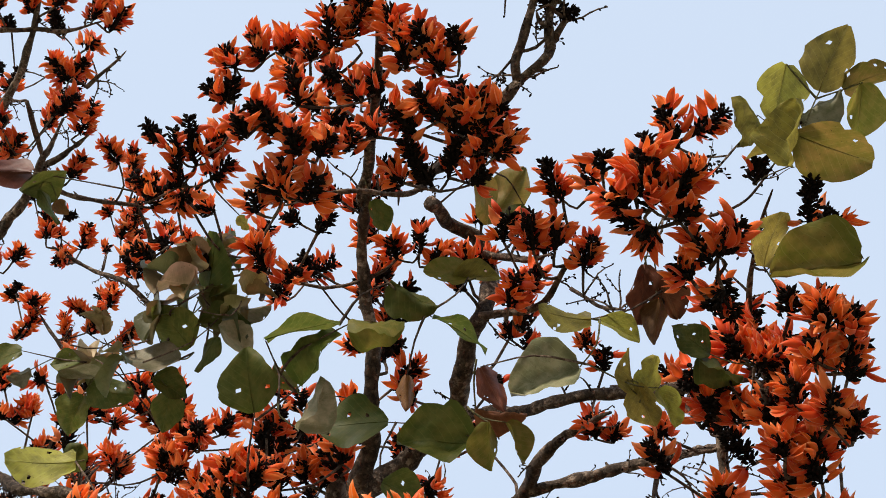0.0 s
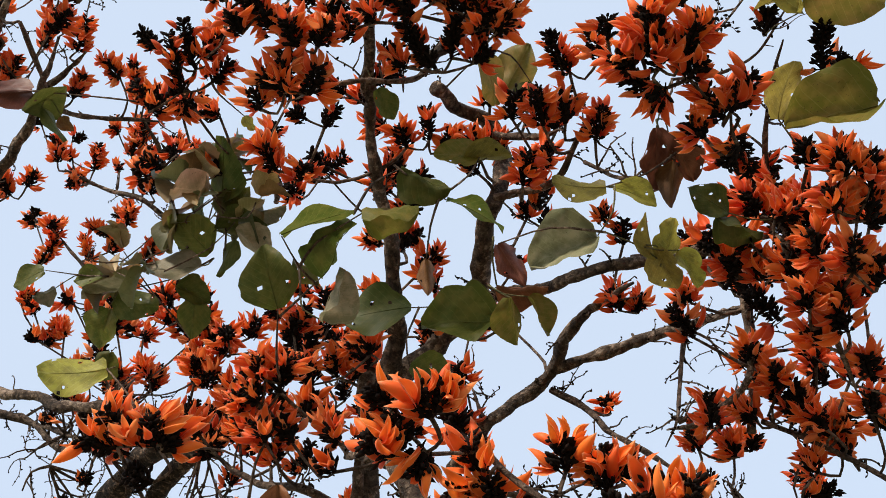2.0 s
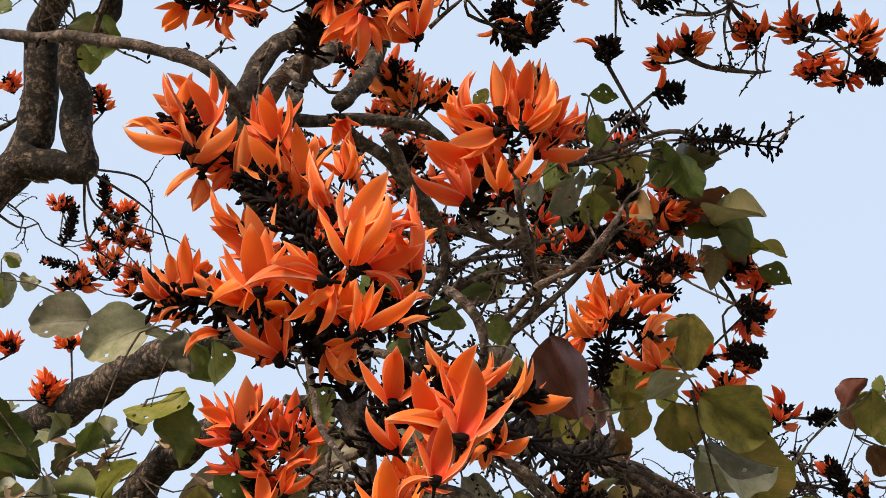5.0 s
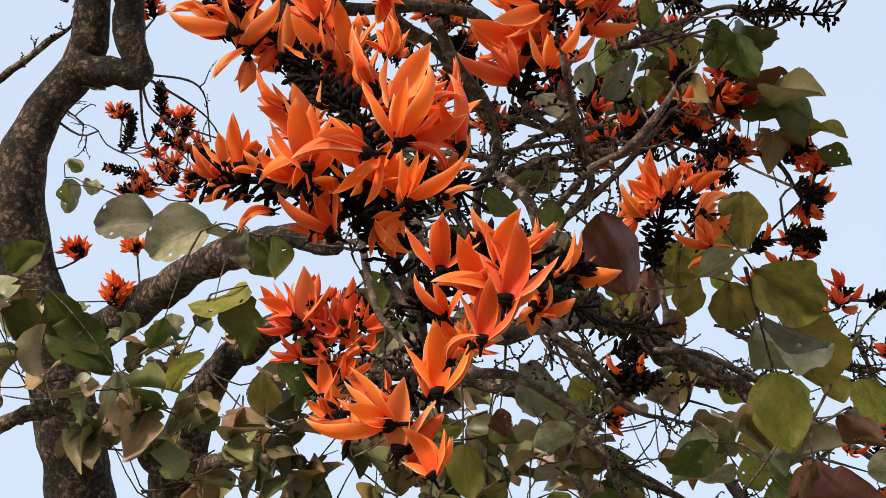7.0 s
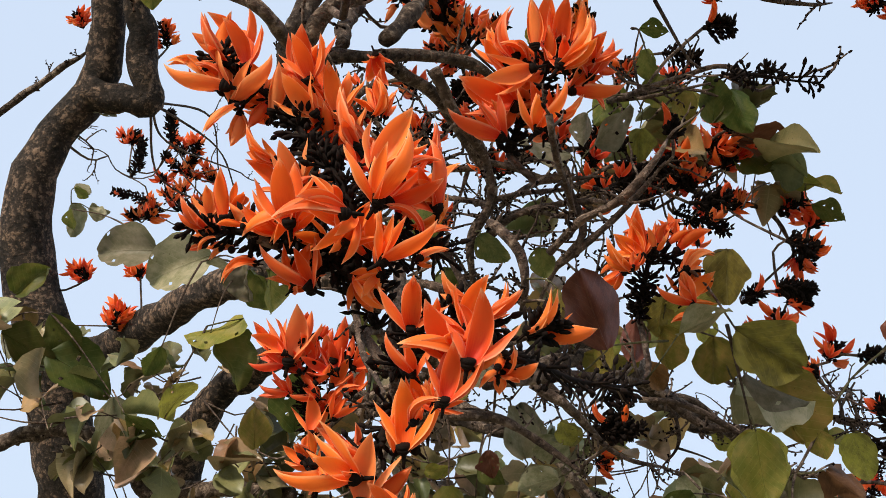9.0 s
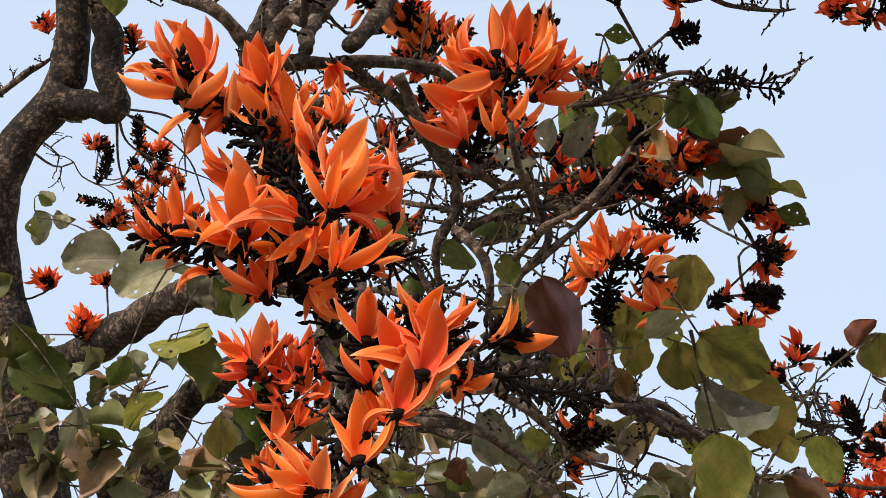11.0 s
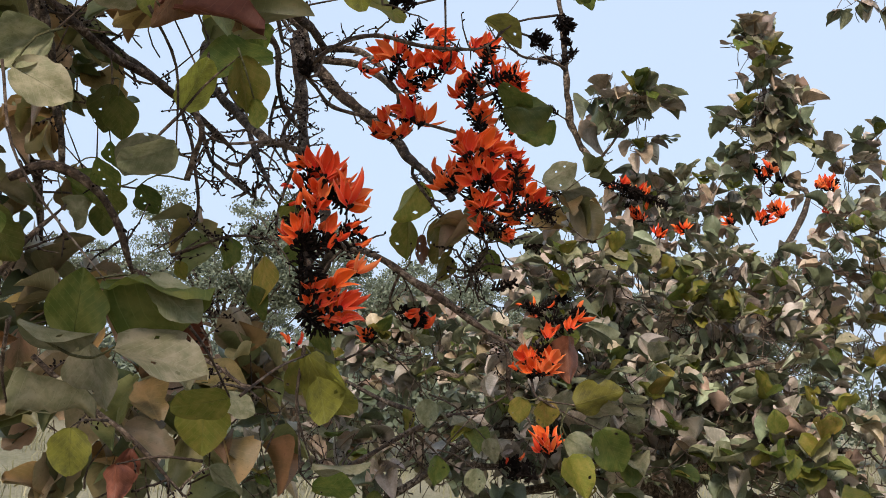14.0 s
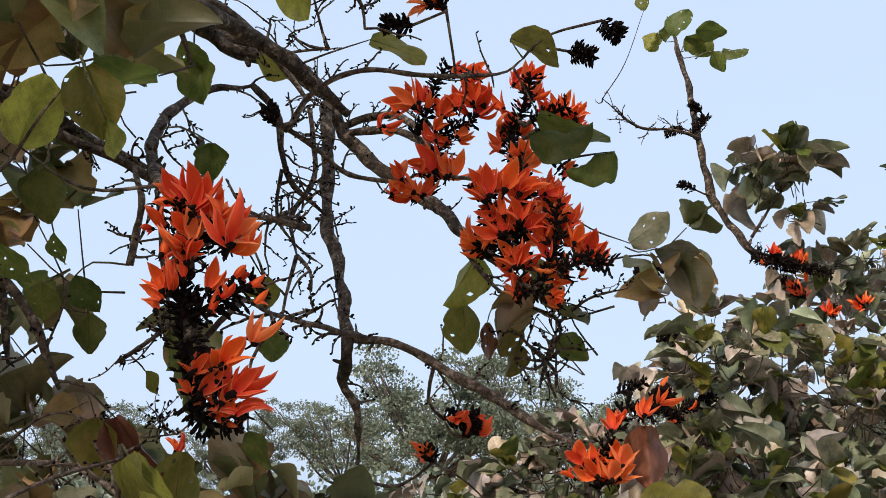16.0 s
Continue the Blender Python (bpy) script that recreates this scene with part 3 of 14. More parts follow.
# leaf shapes, of unit length along y and unit width along x
def leaf_mesh(seed, mat, holes, fold, droop):
    rng = random.Random(seed)
    rows_, cols = 12, 8
    s = Sheet()
    verts, faces, uvs = [], [], []
    blunt, lean, wave = rng.uniform(0.62, 0.8), rng.uniform(-0.1, 0.1), rng.uniform(0.035, 0.075)
    ph = rng.uniform(0, 6)
    for i in range(rows_ + 1):
        u = i / rows_
        w = 0.5 * math.sin(math.pi * (0.03 + 0.955 * u) ** 0.88) ** blunt
        for j in range(cols + 1):
            t = 2 * j / cols - 1
            bite = max(0.0, noise.noise(Vector((u * 3.1 + seed * 1.7, (t > 0) * 5.0, seed * 0.3))) - 0.2) * (1.1 if seed % 3 == 0 else 0.5)
            ragged = 1 - bite * abs(t) ** 3 - (0.14 * max(0.0, noise.noise(Vector((u * 6 + seed, t * 2, seed)))) if abs(t) > 0.9 else 0)
            if fold > 0.65:
                ragged *= 1 + 0.42 * noise.noise(Vector((u * 2.6 + seed * 3.1, (t > 0) * 4.0, seed)))
            z = fold * abs(t) ** 1.2 * w * 2 * 0.5 - droop * u * u * 0.6 + wave * math.sin(7 * u + ph + 2 * t) * abs(t) + 0.02 * math.sin(3 * t + ph)
            if fold > 0.65:
                z += 0.16 * noise.noise(Vector((u * 3.2 + seed, t * 1.9, seed * 0.7))) + 0.06 * noise.noise(Vector((u * 8 + seed, t * 5, 2.0)))
            verts.append(Vector((w * t * ragged + lean * u * (1 - u), u, z)))
            uvs.append((0.5 + t * 0.5 * max(w * 2, 0.05), u))
    gaps = set()
    for _ in range(holes):
        gaps.add((rng.randrange(2, rows_ - 1), rng.choice((0, 1, 2, 5, 6, 7))))
    for i in range(rows_):
        for j in range(cols):
            k = i * (cols + 1) + j
            if (i, j) in gaps:
                ring = [k, k + 1, k + cols + 2, k + cols + 1]
                mid = sum((verts[q] for q in ring), Vector()) / 4
                inner = []
                for q in ring:
                    inner.append(len(verts))
                    verts.append(verts[q].lerp(mid, rng.uniform(0.15, 0.6)))
                    uvs.append(uvs[q])
                for e in range(4):
                    faces.append((ring[e], ring[(e + 1) % 4], inner[(e + 1) % 4], inner[e]))
                continue
            faces.append((k, k + 1, k + cols + 2, k + cols + 1))
    s.add(verts, faces, uvs, 0)
    # midrib, raised on both sides
    tube(s, [verts[i * (cols + 1) + cols // 2] for i in range(0, rows_, 2)], 0.011, 0.004, 4)
    return s.mesh("leaf", [mat])


LEAF_MESHES = {k: [leaf_mesh(11 * j + ord(k), LEAF[k], (0, 1, 2, 0, 4)[j], ((0.1, 0.25, 0.45, 0.7, 0.2) if k != "b" else (0.9, 1.1, 0.8, 1.3, 0.7))[j],
                               ((0.05, 0.15, 0.25, 0.1, 0.35) if k != "b" else (0.5, 0.4, 0.6, 0.3, 0.5))[j]) for j in range(5)] for k in LEAF}


def leaf(x, y, z, ux, uy, uz, nx, ny, nz, length, width, kind):
    """One leaflet from its base, along u, facing n, with its stalk."""
    rng = random.Random(int(abs(x * 7919 + y * 3571 + z * 997) * 10))
    base, u, n = Vector((x, y, z)), Vector((ux, uy, uz)), Vector((nx, ny, nz))
    if rng.random() < 0.5:
        n = -n
    xa = u.cross(n).normalized()
    m = Matrix((xa * width, u * length, n * length)).transposed().to_4x4()
    ob = new("leaf", rng.choice(LEAF_MESHES[kind]))
    ob.matrix_basis = Matrix.Translation(base) @ m
    tagged(held(ob, tree), LEAF_WORDS[kind] + " leaf")
    near = nearest_node(base - u * 0.03, 0.3)
    if near:
        q, r = near
        far_away = (q - base).length
        mid = (q + base) * 0.5 - u * 0.1 * far_away + rand_dir(rng) * 0.01
        tube(PETIOLES if far_away < 0.09 else TWIGS, smooth_line([q, mid, base], 0.02), 0.0016 if far_away < 0.09 else 0.0026, 0.0011, 4, 0.2)
        if far_away > 0.05:
            NODES.append((base - u * 0.012, 0.0014))
            NODES.append((mid, 0.0014))


# plain leaves for masses of foliage
LEAF_ROWS = 9
LEAF_V = []
for shape in range(6):
    LEAF_V.append([])
    for k in range(LEAF_ROWS + 1):
        s = k / LEAF_ROWS
        w = 0.5 * math.sin(math.pi * (0.02 + 0.965 * s) ** 0.92) ** 0.54
        for side in (-1, -0.55, 0, 0.55, 1):
            rim = 1 - 0.9 * max(0.0, noise.noise(Vector((s * 4.6 + shape * 7, (side > 0) * 4.0, shape))) - 0.04) * abs(side) ** 3
            LEAF_V[-1].append((side * w * rim, s, (0.08 + 0.1 * shape) * abs(side) ** 1.3 * w + 0.08 * math.sin(7 * s + side * 2 + shape) * abs(side) - 0.12 * (shape % 3) * s * s))
LEAF_F = [(5 * k + j, 5 * k + j + 1, 5 * k + j + 6, 5 * k + j + 5) for k in range(LEAF_ROWS) for j in range(4)]


def foliage(thing, x, y, z, rx, ry, rz, count, size):
    """A loose mass of leaves in threes within an ellipsoid, on fine twigs; those nearest to the path are single leaves."""
    rng = random.Random(int(abs(x * 7919 + y * 3571 + z * 997) * 10))
    c = Vector((x, y, z))
    s, sticks = Sheet(), Sheet()
    placed = []
    while len(placed) < count:
        d = rand_dir(rng) * rng.random() ** 0.4
        p = c + Vector((d.x * rx, d.y * ry, d.z * rz))
        out = (Vector((d.x, d.y - 0.25, 0.35 + d.z * 0.5)) + rand_dir(rng) * 0.9).normalized()
        q = p - out * rng.uniform(0.04, 0.1) + Vector((0, 0, -0.03))
        tube(sticks, smooth_line([q - out * 0.05 + rand_dir(rng) * 0.05, q, p], 0.04), 0.0022, 0.0012, 4)
        for k in range(3):
            if thing is tree:
                u = (out + rand_dir(rng) * 0.8 + Vector((0, 0, -0.25))).normalized()
                n = Vector((rng.gauss(0, 0.5), rng.gauss(-0.35, 0.5), 0.7))
            else:
                u = (out + rand_dir(rng) * 0.8 + Vector((0, 0, -0.05))).normalized()
                n = Vector((rng.gauss(0, 0.28), rng.gauss(-0.2, 0.32), 1.0))
            n = (n - u * n.dot(u))
            if n.length > 0.05:
                placed.append((p + u * 0.008, u, n.normalized(), size * rng.uniform(0.65, 1.25), rng.uniform(0.58, 0.95) if thing is tree else rng.uniform(0.6, 0.95)))
    singles = 0
    if thing is not tree:
        placed.sort(key=lambda e: e[0].y)
        singles = count // 9
    for k, (p, u, n, big, wide) in enumerate(placed):
        xa = u.cross(n)
        m = Matrix((xa * (big * wide), u * big, n * big)).transposed()
        if k < singles:
            kind = rng.choice("ggdddo")
            ob = new("leaf", rng.choice(LEAF_MESHES[kind]))
            ob.matrix_basis = Matrix.Translation(p) @ m.to_4x4()
            tagged(held(ob, thing), LEAF_WORDS[kind] + " leaf")
            continue
        bend, shape = rng.uniform(-0.3, 0.9), rng.choice(LEAF_V)
        s.add([p + m @ Vector((a, b, h + bend * abs(a) - bend * 0.4 * b * b)) for a, b, h in shape], LEAF_F, [(0.5 + a, b) for a, b, h in shape])
    part("foliage", s.mesh("foliage", [FOLIAGE if thing is tree else DUSTY_FOLIAGE]), thing, "dusty green and olive leaves", "stuff")
    part("twig_mass", sticks.mesh("twig_mass", [TWIG]), thing, "fine brown twigs", "stuff")



# limbs, branches and twigs
branch("limb", 0.0242, 0.0147, (-0.546, 1.297, 3.094), (-0.456, 1.255, 3.216), (-0.372, 1.269, 3.288), (-0.266, 1.222, 3.351), (-0.192, 1.067, 3.365), (-0.141, 1.014, 3.421), (-0.123, 1.032, 3.543), (-0.134, 1.007, 3.627), (-0.181, 0.968, 3.651), (-0.205, 0.863, 3.600))
branch("limb", 0.0208, 0.0104, (-0.493, 1.320, 3.219), (-0.405, 1.126, 3.269), (-0.364, 0.994, 3.362), (-0.349, 0.863, 3.463), (-0.299, 0.744, 3.482))
branch("limb", 0.0173, 0.0099, (-0.443, 1.570, 3.217), (-0.335, 1.486, 3.246), (-0.245, 1.510, 3.312), (-0.169, 1.487, 3.348), (-0.124, 1.414, 3.353), (-0.041, 1.309, 3.327), (0.050, 1.229, 3.282))
branch("branch", 0.0124, 0.0084, (-0.170, 1.488, 3.347), (-0.013, 1.461, 3.338), (0.173, 1.441, 3.330), (0.245, 1.256, 3.169))
branch("branch", 0.0135, 0.0049, (-0.234, 1.187, 3.322), (-0.111, 1.109, 3.215), (-0.018, 1.043, 3.159), (0.138, 1.037, 3.131), (0.263, 0.952, 3.032), (0.303, 0.902, 2.950))
branch("branch", 0.0074, 0.0052, (-0.187, 1.515, 3.320), (-0.119, 1.531, 3.255), (-0.081, 1.498, 3.159), (-0.014, 1.471, 3.064), (0.055, 1.446, 2.968))
branch("branch", 0.0058, 0.0031, (0.133, 1.387, 3.300), (0.081, 1.398, 3.146), (0.057, 1.359, 3.042), (0.023, 1.389, 3.009))
branch("twig", 0.0035, 0.0023, (0.113, 1.389, 3.293), (0.168, 1.436, 3.266), (0.181, 1.482, 3.230))
branch("branch", 0.0094, 0.0052, (0.241, 1.238, 3.184), (0.220, 1.267, 3.089), (0.187, 1.272, 3.011), (0.105, 1.333, 3.007), (0.032, 1.367, 3.029))
branch("branch", 0.0066, 0.0033, (0.280, 0.894, 2.952), (0.284, 0.948, 2.907), (0.310, 1.016, 2.855), (0.317, 1.085, 2.799))
branch("branch", 0.0144, 0.0089, (-1.766, 1.192, 4.108), (-1.500, 1.052, 4.151), (-1.364, 0.964, 4.190), (-1.264, 0.878, 4.217), (-1.184, 0.799, 4.302))
branch("branch", 0.0106, 0.0057, (-2.180, 1.614, 4.059), (-1.810, 1.630, 3.861), (-1.636, 1.631, 3.766), (-1.365, 1.505, 3.534))
branch("branch", 0.0107, 0.0059, (-0.315, 0.763, 3.488), (-0.272, 0.666, 3.501), (-0.220, 0.541, 3.533), (-0.178, 0.410, 3.568), (-0.144, 0.302, 3.648))
branch("branch", 0.0115, 0.0085, (-0.198, 0.772, 3.537), (-0.115, 0.683, 3.453), (-0.015, 0.584, 3.415), (0.026, 0.563, 3.436), (0.072, 0.547, 3.454), (0.089, 0.532, 3.467), (0.096, 0.501, 3.489), (0.114, 0.469, 3.514), (0.138, 0.466, 3.520), (0.176, 0.471, 3.523), (0.200, 0.461, 3.533), (0.236, 0.443, 3.552))
branch("branch", 0.0090, 0.0065, (0.023, 0.564, 3.434), (0.025, 0.534, 3.455), (0.036, 0.517, 3.469), (0.070, 0.473, 3.504), (0.101, 0.429, 3.540), (0.125, 0.395, 3.567))
branch("branch", 0.0060, 0.0040, (0.104, 0.426, 3.542), (0.062, 0.418, 3.541), (0.032, 0.417, 3.536), (-0.013, 0.400, 3.541), (-0.034, 0.386, 3.547))
branch("twig", 0.0040, 0.0030, (0.094, 0.507, 3.485), (0.081, 0.493, 3.493), (0.079, 0.476, 3.504))
branch("branch", 0.0070, 0.0040, (0.098, 0.522, 3.475), (0.121, 0.504, 3.491), (0.132, 0.499, 3.496))
branch("twig", 0.0030, 0.0030, (0.034, 0.523, 3.464), (0.064, 0.525, 3.468), (0.090, 0.514, 3.479))
branch("twig", 0.0025, 0.0020, (0.022, 0.529, 3.458), (-0.008, 0.545, 3.442), (-0.041, 0.552, 3.432))
branch("branch", 0.0065, 0.0040, (-0.199, 0.781, 3.531), (-0.229, 0.742, 3.455), (-0.318, 0.686, 3.418), (-0.389, 0.653, 3.368))
branch("branch", 0.0090, 0.0052, (-0.121, 0.954, 3.510), (-0.038, 0.925, 3.422), (0.007, 0.897, 3.387))
branch("branch", 0.0086, 0.0050, (-0.147, 0.986, 3.362), (-0.059, 0.969, 3.327), (-0.013, 0.949, 3.323), (0.025, 0.897, 3.329), (0.074, 0.841, 3.338))
branch("twig", 0.0042, 0.0028, (0.032, 0.958, 3.349), (0.073, 0.929, 3.253), (0.115, 0.883, 3.170))
branch("twig", 0.0025, 0.0016, (0.188, 0.657, 3.092), (0.264, 0.719, 3.159), (0.328, 0.727, 3.188), (0.369, 0.631, 3.138), (0.407, 0.605, 3.125))
branch("twig", 0.0016, 0.0018, (0.220, 0.638, 3.110), (0.285, 0.649, 3.174), (0.337, 0.654, 3.239), (0.371, 0.636, 3.258))
branch("branch", 0.0056, 0.0034, (0.305, 1.009, 3.114), (0.303, 0.903, 3.125), (0.328, 0.787, 3.147), (0.361, 0.693, 3.156))
branch("branch", 0.0144, 0.0092, (-1.720, 1.189, 4.131), (-1.499, 1.041, 4.147), (-1.381, 0.976, 4.210), (-1.298, 0.915, 4.265), (-1.237, 0.900, 4.286), (-1.155, 0.871, 4.319))
branch("branch", 0.0100, 0.0071, (-1.260, 0.685, 4.185), (-1.196, 0.624, 4.236), (-1.144, 0.554, 4.293), (-1.099, 0.482, 4.350))
branch("twig", 0.0071, 0.0057, (-1.474, 0.459, 4.305), (-1.254, 0.522, 4.297), (-1.129, 0.552, 4.297), (-1.075, 0.571, 4.292), (-0.972, 0.579, 4.303))
branch("twig", 0.0055, 0.0027, (-1.005, 0.660, 4.120), (-0.940, 0.637, 4.146), (-0.890, 0.615, 4.170))
branch("twig", 0.0074, 0.0066, (-1.248, 0.721, 4.284), (-1.262, 0.858, 4.249), (-1.279, 0.959, 4.238), (-1.212, 1.064, 4.299), (-1.102, 1.169, 4.368))
branch("branch", 0.0112, 0.0073, (-1.335, 1.673, 4.473), (-1.307, 1.522, 4.581), (-1.297, 1.429, 4.647), (-1.269, 1.283, 4.629))
branch("branch", 0.0082, 0.0048, (-0.712, 1.171, 3.817), (-0.659, 1.086, 3.762), (-0.611, 0.928, 3.633))
branch("branch", 0.0093, 0.0077, (-1.325, 1.644, 4.495), (-1.406, 1.525, 4.563), (-1.550, 1.517, 4.668), (-1.661, 1.419, 4.717))
branch("twig", 0.0073, 0.0056, (-1.521, 1.674, 4.320), (-1.595, 1.606, 4.355), (-1.702, 1.536, 4.508))
branch("limb", 0.0345, 0.0152, (-1.546, 1.973, 3.373), (-1.539, 1.934, 3.453), (-1.453, 1.913, 3.503), (-1.396, 1.870, 3.539), (-1.350, 1.801, 3.556), (-1.189, 1.695, 3.570), (-0.981, 1.549, 3.489), (-0.781, 1.409, 3.399))
branch("limb", 0.0431, 0.0177, (-1.663, 1.985, 3.403), (-1.645, 1.937, 3.497), (-1.614, 1.893, 3.526), (-1.487, 1.804, 3.591), (-1.318, 1.662, 3.572), (-1.102, 1.521, 3.487), (-0.895, 1.394, 3.383))
branch("limb", 0.0144, 0.0139, (-0.412, 1.045, 2.598), (-0.358, 1.032, 2.630), (-0.324, 1.009, 2.666), (-0.322, 0.970, 2.697), (-0.347, 0.975, 2.779), (-0.428, 1.071, 2.910), (-0.516, 1.156, 2.989))
branch("limb", 0.0220, 0.0185, (-0.562, 1.424, 2.973), (-0.559, 1.360, 3.050), (-0.543, 1.338, 3.159), (-0.531, 1.282, 3.229), (-0.499, 1.252, 3.352))
branch("branch", 0.0079, 0.0041, (-0.346, 1.127, 2.757), (-0.266, 1.145, 2.728), (-0.189, 1.147, 2.701), (-0.123, 1.137, 2.654))
branch("branch", 0.0046, 0.0024, (-0.177, 0.742, 2.632), (-0.154, 0.747, 2.586), (-0.112, 0.749, 2.533), (-0.057, 0.761, 2.487), (0.000, 0.799, 2.459))
branch("branch", 0.0049, 0.0044, (0.198, 1.341, 2.980), (0.269, 1.347, 2.915), (0.326, 1.348, 2.852), (0.369, 1.344, 2.791), (0.473, 1.378, 2.703))
branch("branch", 0.0089, 0.0081, (0.175, 1.348, 2.966), (0.237, 1.277, 3.147), (0.235, 1.196, 3.242), (0.274, 1.126, 3.336))
branch("branch", 0.0052, 0.0041, (0.058, 1.380, 3.051), (0.132, 1.357, 3.052), (0.200, 1.341, 3.061))
branch("branch", 0.0056, 0.0044, (0.121, 1.611, 3.033), (0.163, 1.667, 2.979), (0.214, 1.692, 2.965), (0.291, 1.706, 2.924))
branch("branch", 0.0052, 0.0033, (0.008, 1.538, 2.849), (0.071, 1.580, 2.818), (0.155, 1.651, 2.838), (0.203, 1.701, 2.872))
branch("branch", 0.0049, 0.0032, (-0.219, 1.031, 2.751), (-0.159, 1.059, 2.736), (-0.075, 1.093, 2.720), (-0.052, 1.121, 2.615))
branch("twig", 0.0025, 0.0016, (-0.194, 1.060, 2.724), (-0.166, 1.068, 2.723), (-0.172, 1.099, 2.685))
branch("twig", 0.0029, 0.0021, (-0.281, 0.976, 2.482), (-0.256, 0.969, 2.498), (-0.233, 0.964, 2.511))
branch("branch", 0.0185, 0.0101, (-1.930, 1.417, 3.837), (-1.522, 1.402, 3.661), (-1.363, 1.390, 3.565), (-1.158, 1.380, 3.479), (-0.995, 1.374, 3.376))
branch("branch", 0.0132, 0.0066, (-2.078, 1.556, 3.945), (-1.713, 1.624, 3.814), (-1.580, 1.636, 3.683), (-1.357, 1.542, 3.545), (-1.100, 1.413, 3.457))
branch("branch", 0.0089, 0.0066, (-0.508, 0.953, 2.390), (-0.530, 0.900, 2.408), (-0.599, 0.894, 2.448), (-0.698, 0.904, 2.490), (-0.847, 0.946, 2.560), (-1.002, 0.987, 2.628))
branch("limb", 0.0194, 0.0126, (-0.658, 1.404, 2.298), (-0.609, 1.217, 2.415), (-0.558, 1.047, 2.433), (-0.536, 1.054, 2.543), (-0.492, 1.067, 2.594), (-0.431, 1.038, 2.660), (-0.348, 1.007, 2.700))
branch("branch", 0.0100, 0.0082, (-0.424, 0.828, 2.276), (-0.401, 0.816, 2.303), (-0.378, 0.819, 2.325), (-0.363, 0.850, 2.357), (-0.355, 0.856, 2.407))
branch("limb", 0.0113, 0.0080, (-0.563, 1.059, 2.432), (-0.529, 1.046, 2.427), (-0.488, 1.043, 2.427), (-0.427, 1.067, 2.431), (-0.377, 1.104, 2.448), (-0.329, 1.157, 2.459), (-0.294, 1.211, 2.443))
branch("branch", 0.0064, 0.0044, (-0.524, 1.062, 2.310), (-0.460, 1.046, 2.358), (-0.424, 1.065, 2.397))
branch("limb", 0.0099, 0.0074, (-0.437, 1.094, 2.442), (-0.402, 1.185, 2.444), (-0.382, 1.262, 2.427), (-0.347, 1.307, 2.371), (-0.349, 1.333, 2.329), (-0.385, 1.357, 2.281), (-0.389, 1.406, 2.204))
branch("branch", 0.0066, 0.0058, (-0.247, 1.299, 2.419), (-0.237, 1.328, 2.377), (-0.231, 1.352, 2.342), (-0.222, 1.386, 2.293), (-0.265, 1.403, 2.252), (-0.297, 1.428, 2.203))
branch("branch", 0.0058, 0.0041, (-0.373, 1.360, 2.281), (-0.311, 1.349, 2.318), (-0.244, 1.356, 2.332), (-0.148, 1.377, 2.334))
branch("branch", 0.0066, 0.0041, (-0.265, 1.403, 2.252), (-0.202, 1.391, 2.293), (-0.139, 1.374, 2.341), (-0.092, 1.358, 2.383))
branch("branch", 0.0049, 0.0033, (-0.349, 1.297, 2.385), (-0.302, 1.315, 2.374), (-0.256, 1.333, 2.363), (-0.183, 1.348, 2.366))
branch("branch", 0.0062, 0.0035, (-0.361, 1.164, 2.772), (-0.301, 1.178, 2.771), (-0.236, 1.206, 2.752), (-0.186, 1.223, 2.744))
branch("twig", 0.0033, 0.0025, (-0.531, 1.211, 2.453), (-0.478, 1.203, 2.484), (-0.414, 1.218, 2.483))
branch("branch", 0.0086, 0.0058, (-0.387, 1.146, 2.457), (-0.368, 1.212, 2.407), (-0.346, 1.285, 2.389), (-0.345, 1.316, 2.331), (-0.371, 1.332, 2.286), (-0.387, 1.347, 2.250))
branch("branch", 0.0037, 0.0040, (-0.158, 0.838, 2.164), (-0.161, 0.881, 2.145), (-0.170, 0.985, 2.163), (-0.177, 1.090, 2.181))
branch("branch", 0.0069, 0.0045, (-0.250, 1.283, 2.220), (-0.202, 1.230, 2.234), (-0.136, 1.183, 2.244), (-0.097, 1.176, 2.277), (-0.078, 1.209, 2.335))
branch("branch", 0.0062, 0.0043, (-0.327, 1.243, 2.257), (-0.290, 1.215, 2.219), (-0.265, 1.193, 2.162), (-0.270, 1.212, 2.124))
branch("branch", 0.0056, 0.0022, (-0.188, 1.463, 2.568), (-0.086, 1.302, 2.484), (-0.005, 1.225, 2.450), (0.040, 1.200, 2.410), (0.084, 1.185, 2.392), (0.125, 1.187, 2.387))
branch("branch", 0.0044, 0.0040, (-0.393, 1.399, 2.369), (-0.332, 1.452, 2.407), (-0.268, 1.510, 2.439), (-0.196, 1.556, 2.497), (-0.114, 1.618, 2.530))
branch("branch", 0.0044, 0.0042, (-0.380, 1.419, 2.337), (-0.336, 1.510, 2.406), (-0.278, 1.622, 2.442), (-0.184, 1.710, 2.542), (-0.071, 1.734, 2.551))
branch("branch", 0.0063, 0.0043, (-0.123, 1.725, 2.542), (-0.025, 1.811, 2.537), (0.056, 1.860, 2.527), (0.100, 1.907, 2.459))
branch("twig", 0.0032, 0.0023, (-0.368, 1.212, 2.407), (-0.397, 1.175, 2.353), (-0.447, 1.151, 2.374))
branch("limb", 0.0158, 0.0185, (-1.773, 1.953, 2.126), (-1.590, 1.978, 2.203), (-1.454, 2.032, 2.180), (-1.401, 2.068, 2.140), (-1.388, 2.100, 2.080), (-1.326, 2.125, 2.068), (-1.199, 2.158, 2.088), (-1.108, 2.175, 2.115))
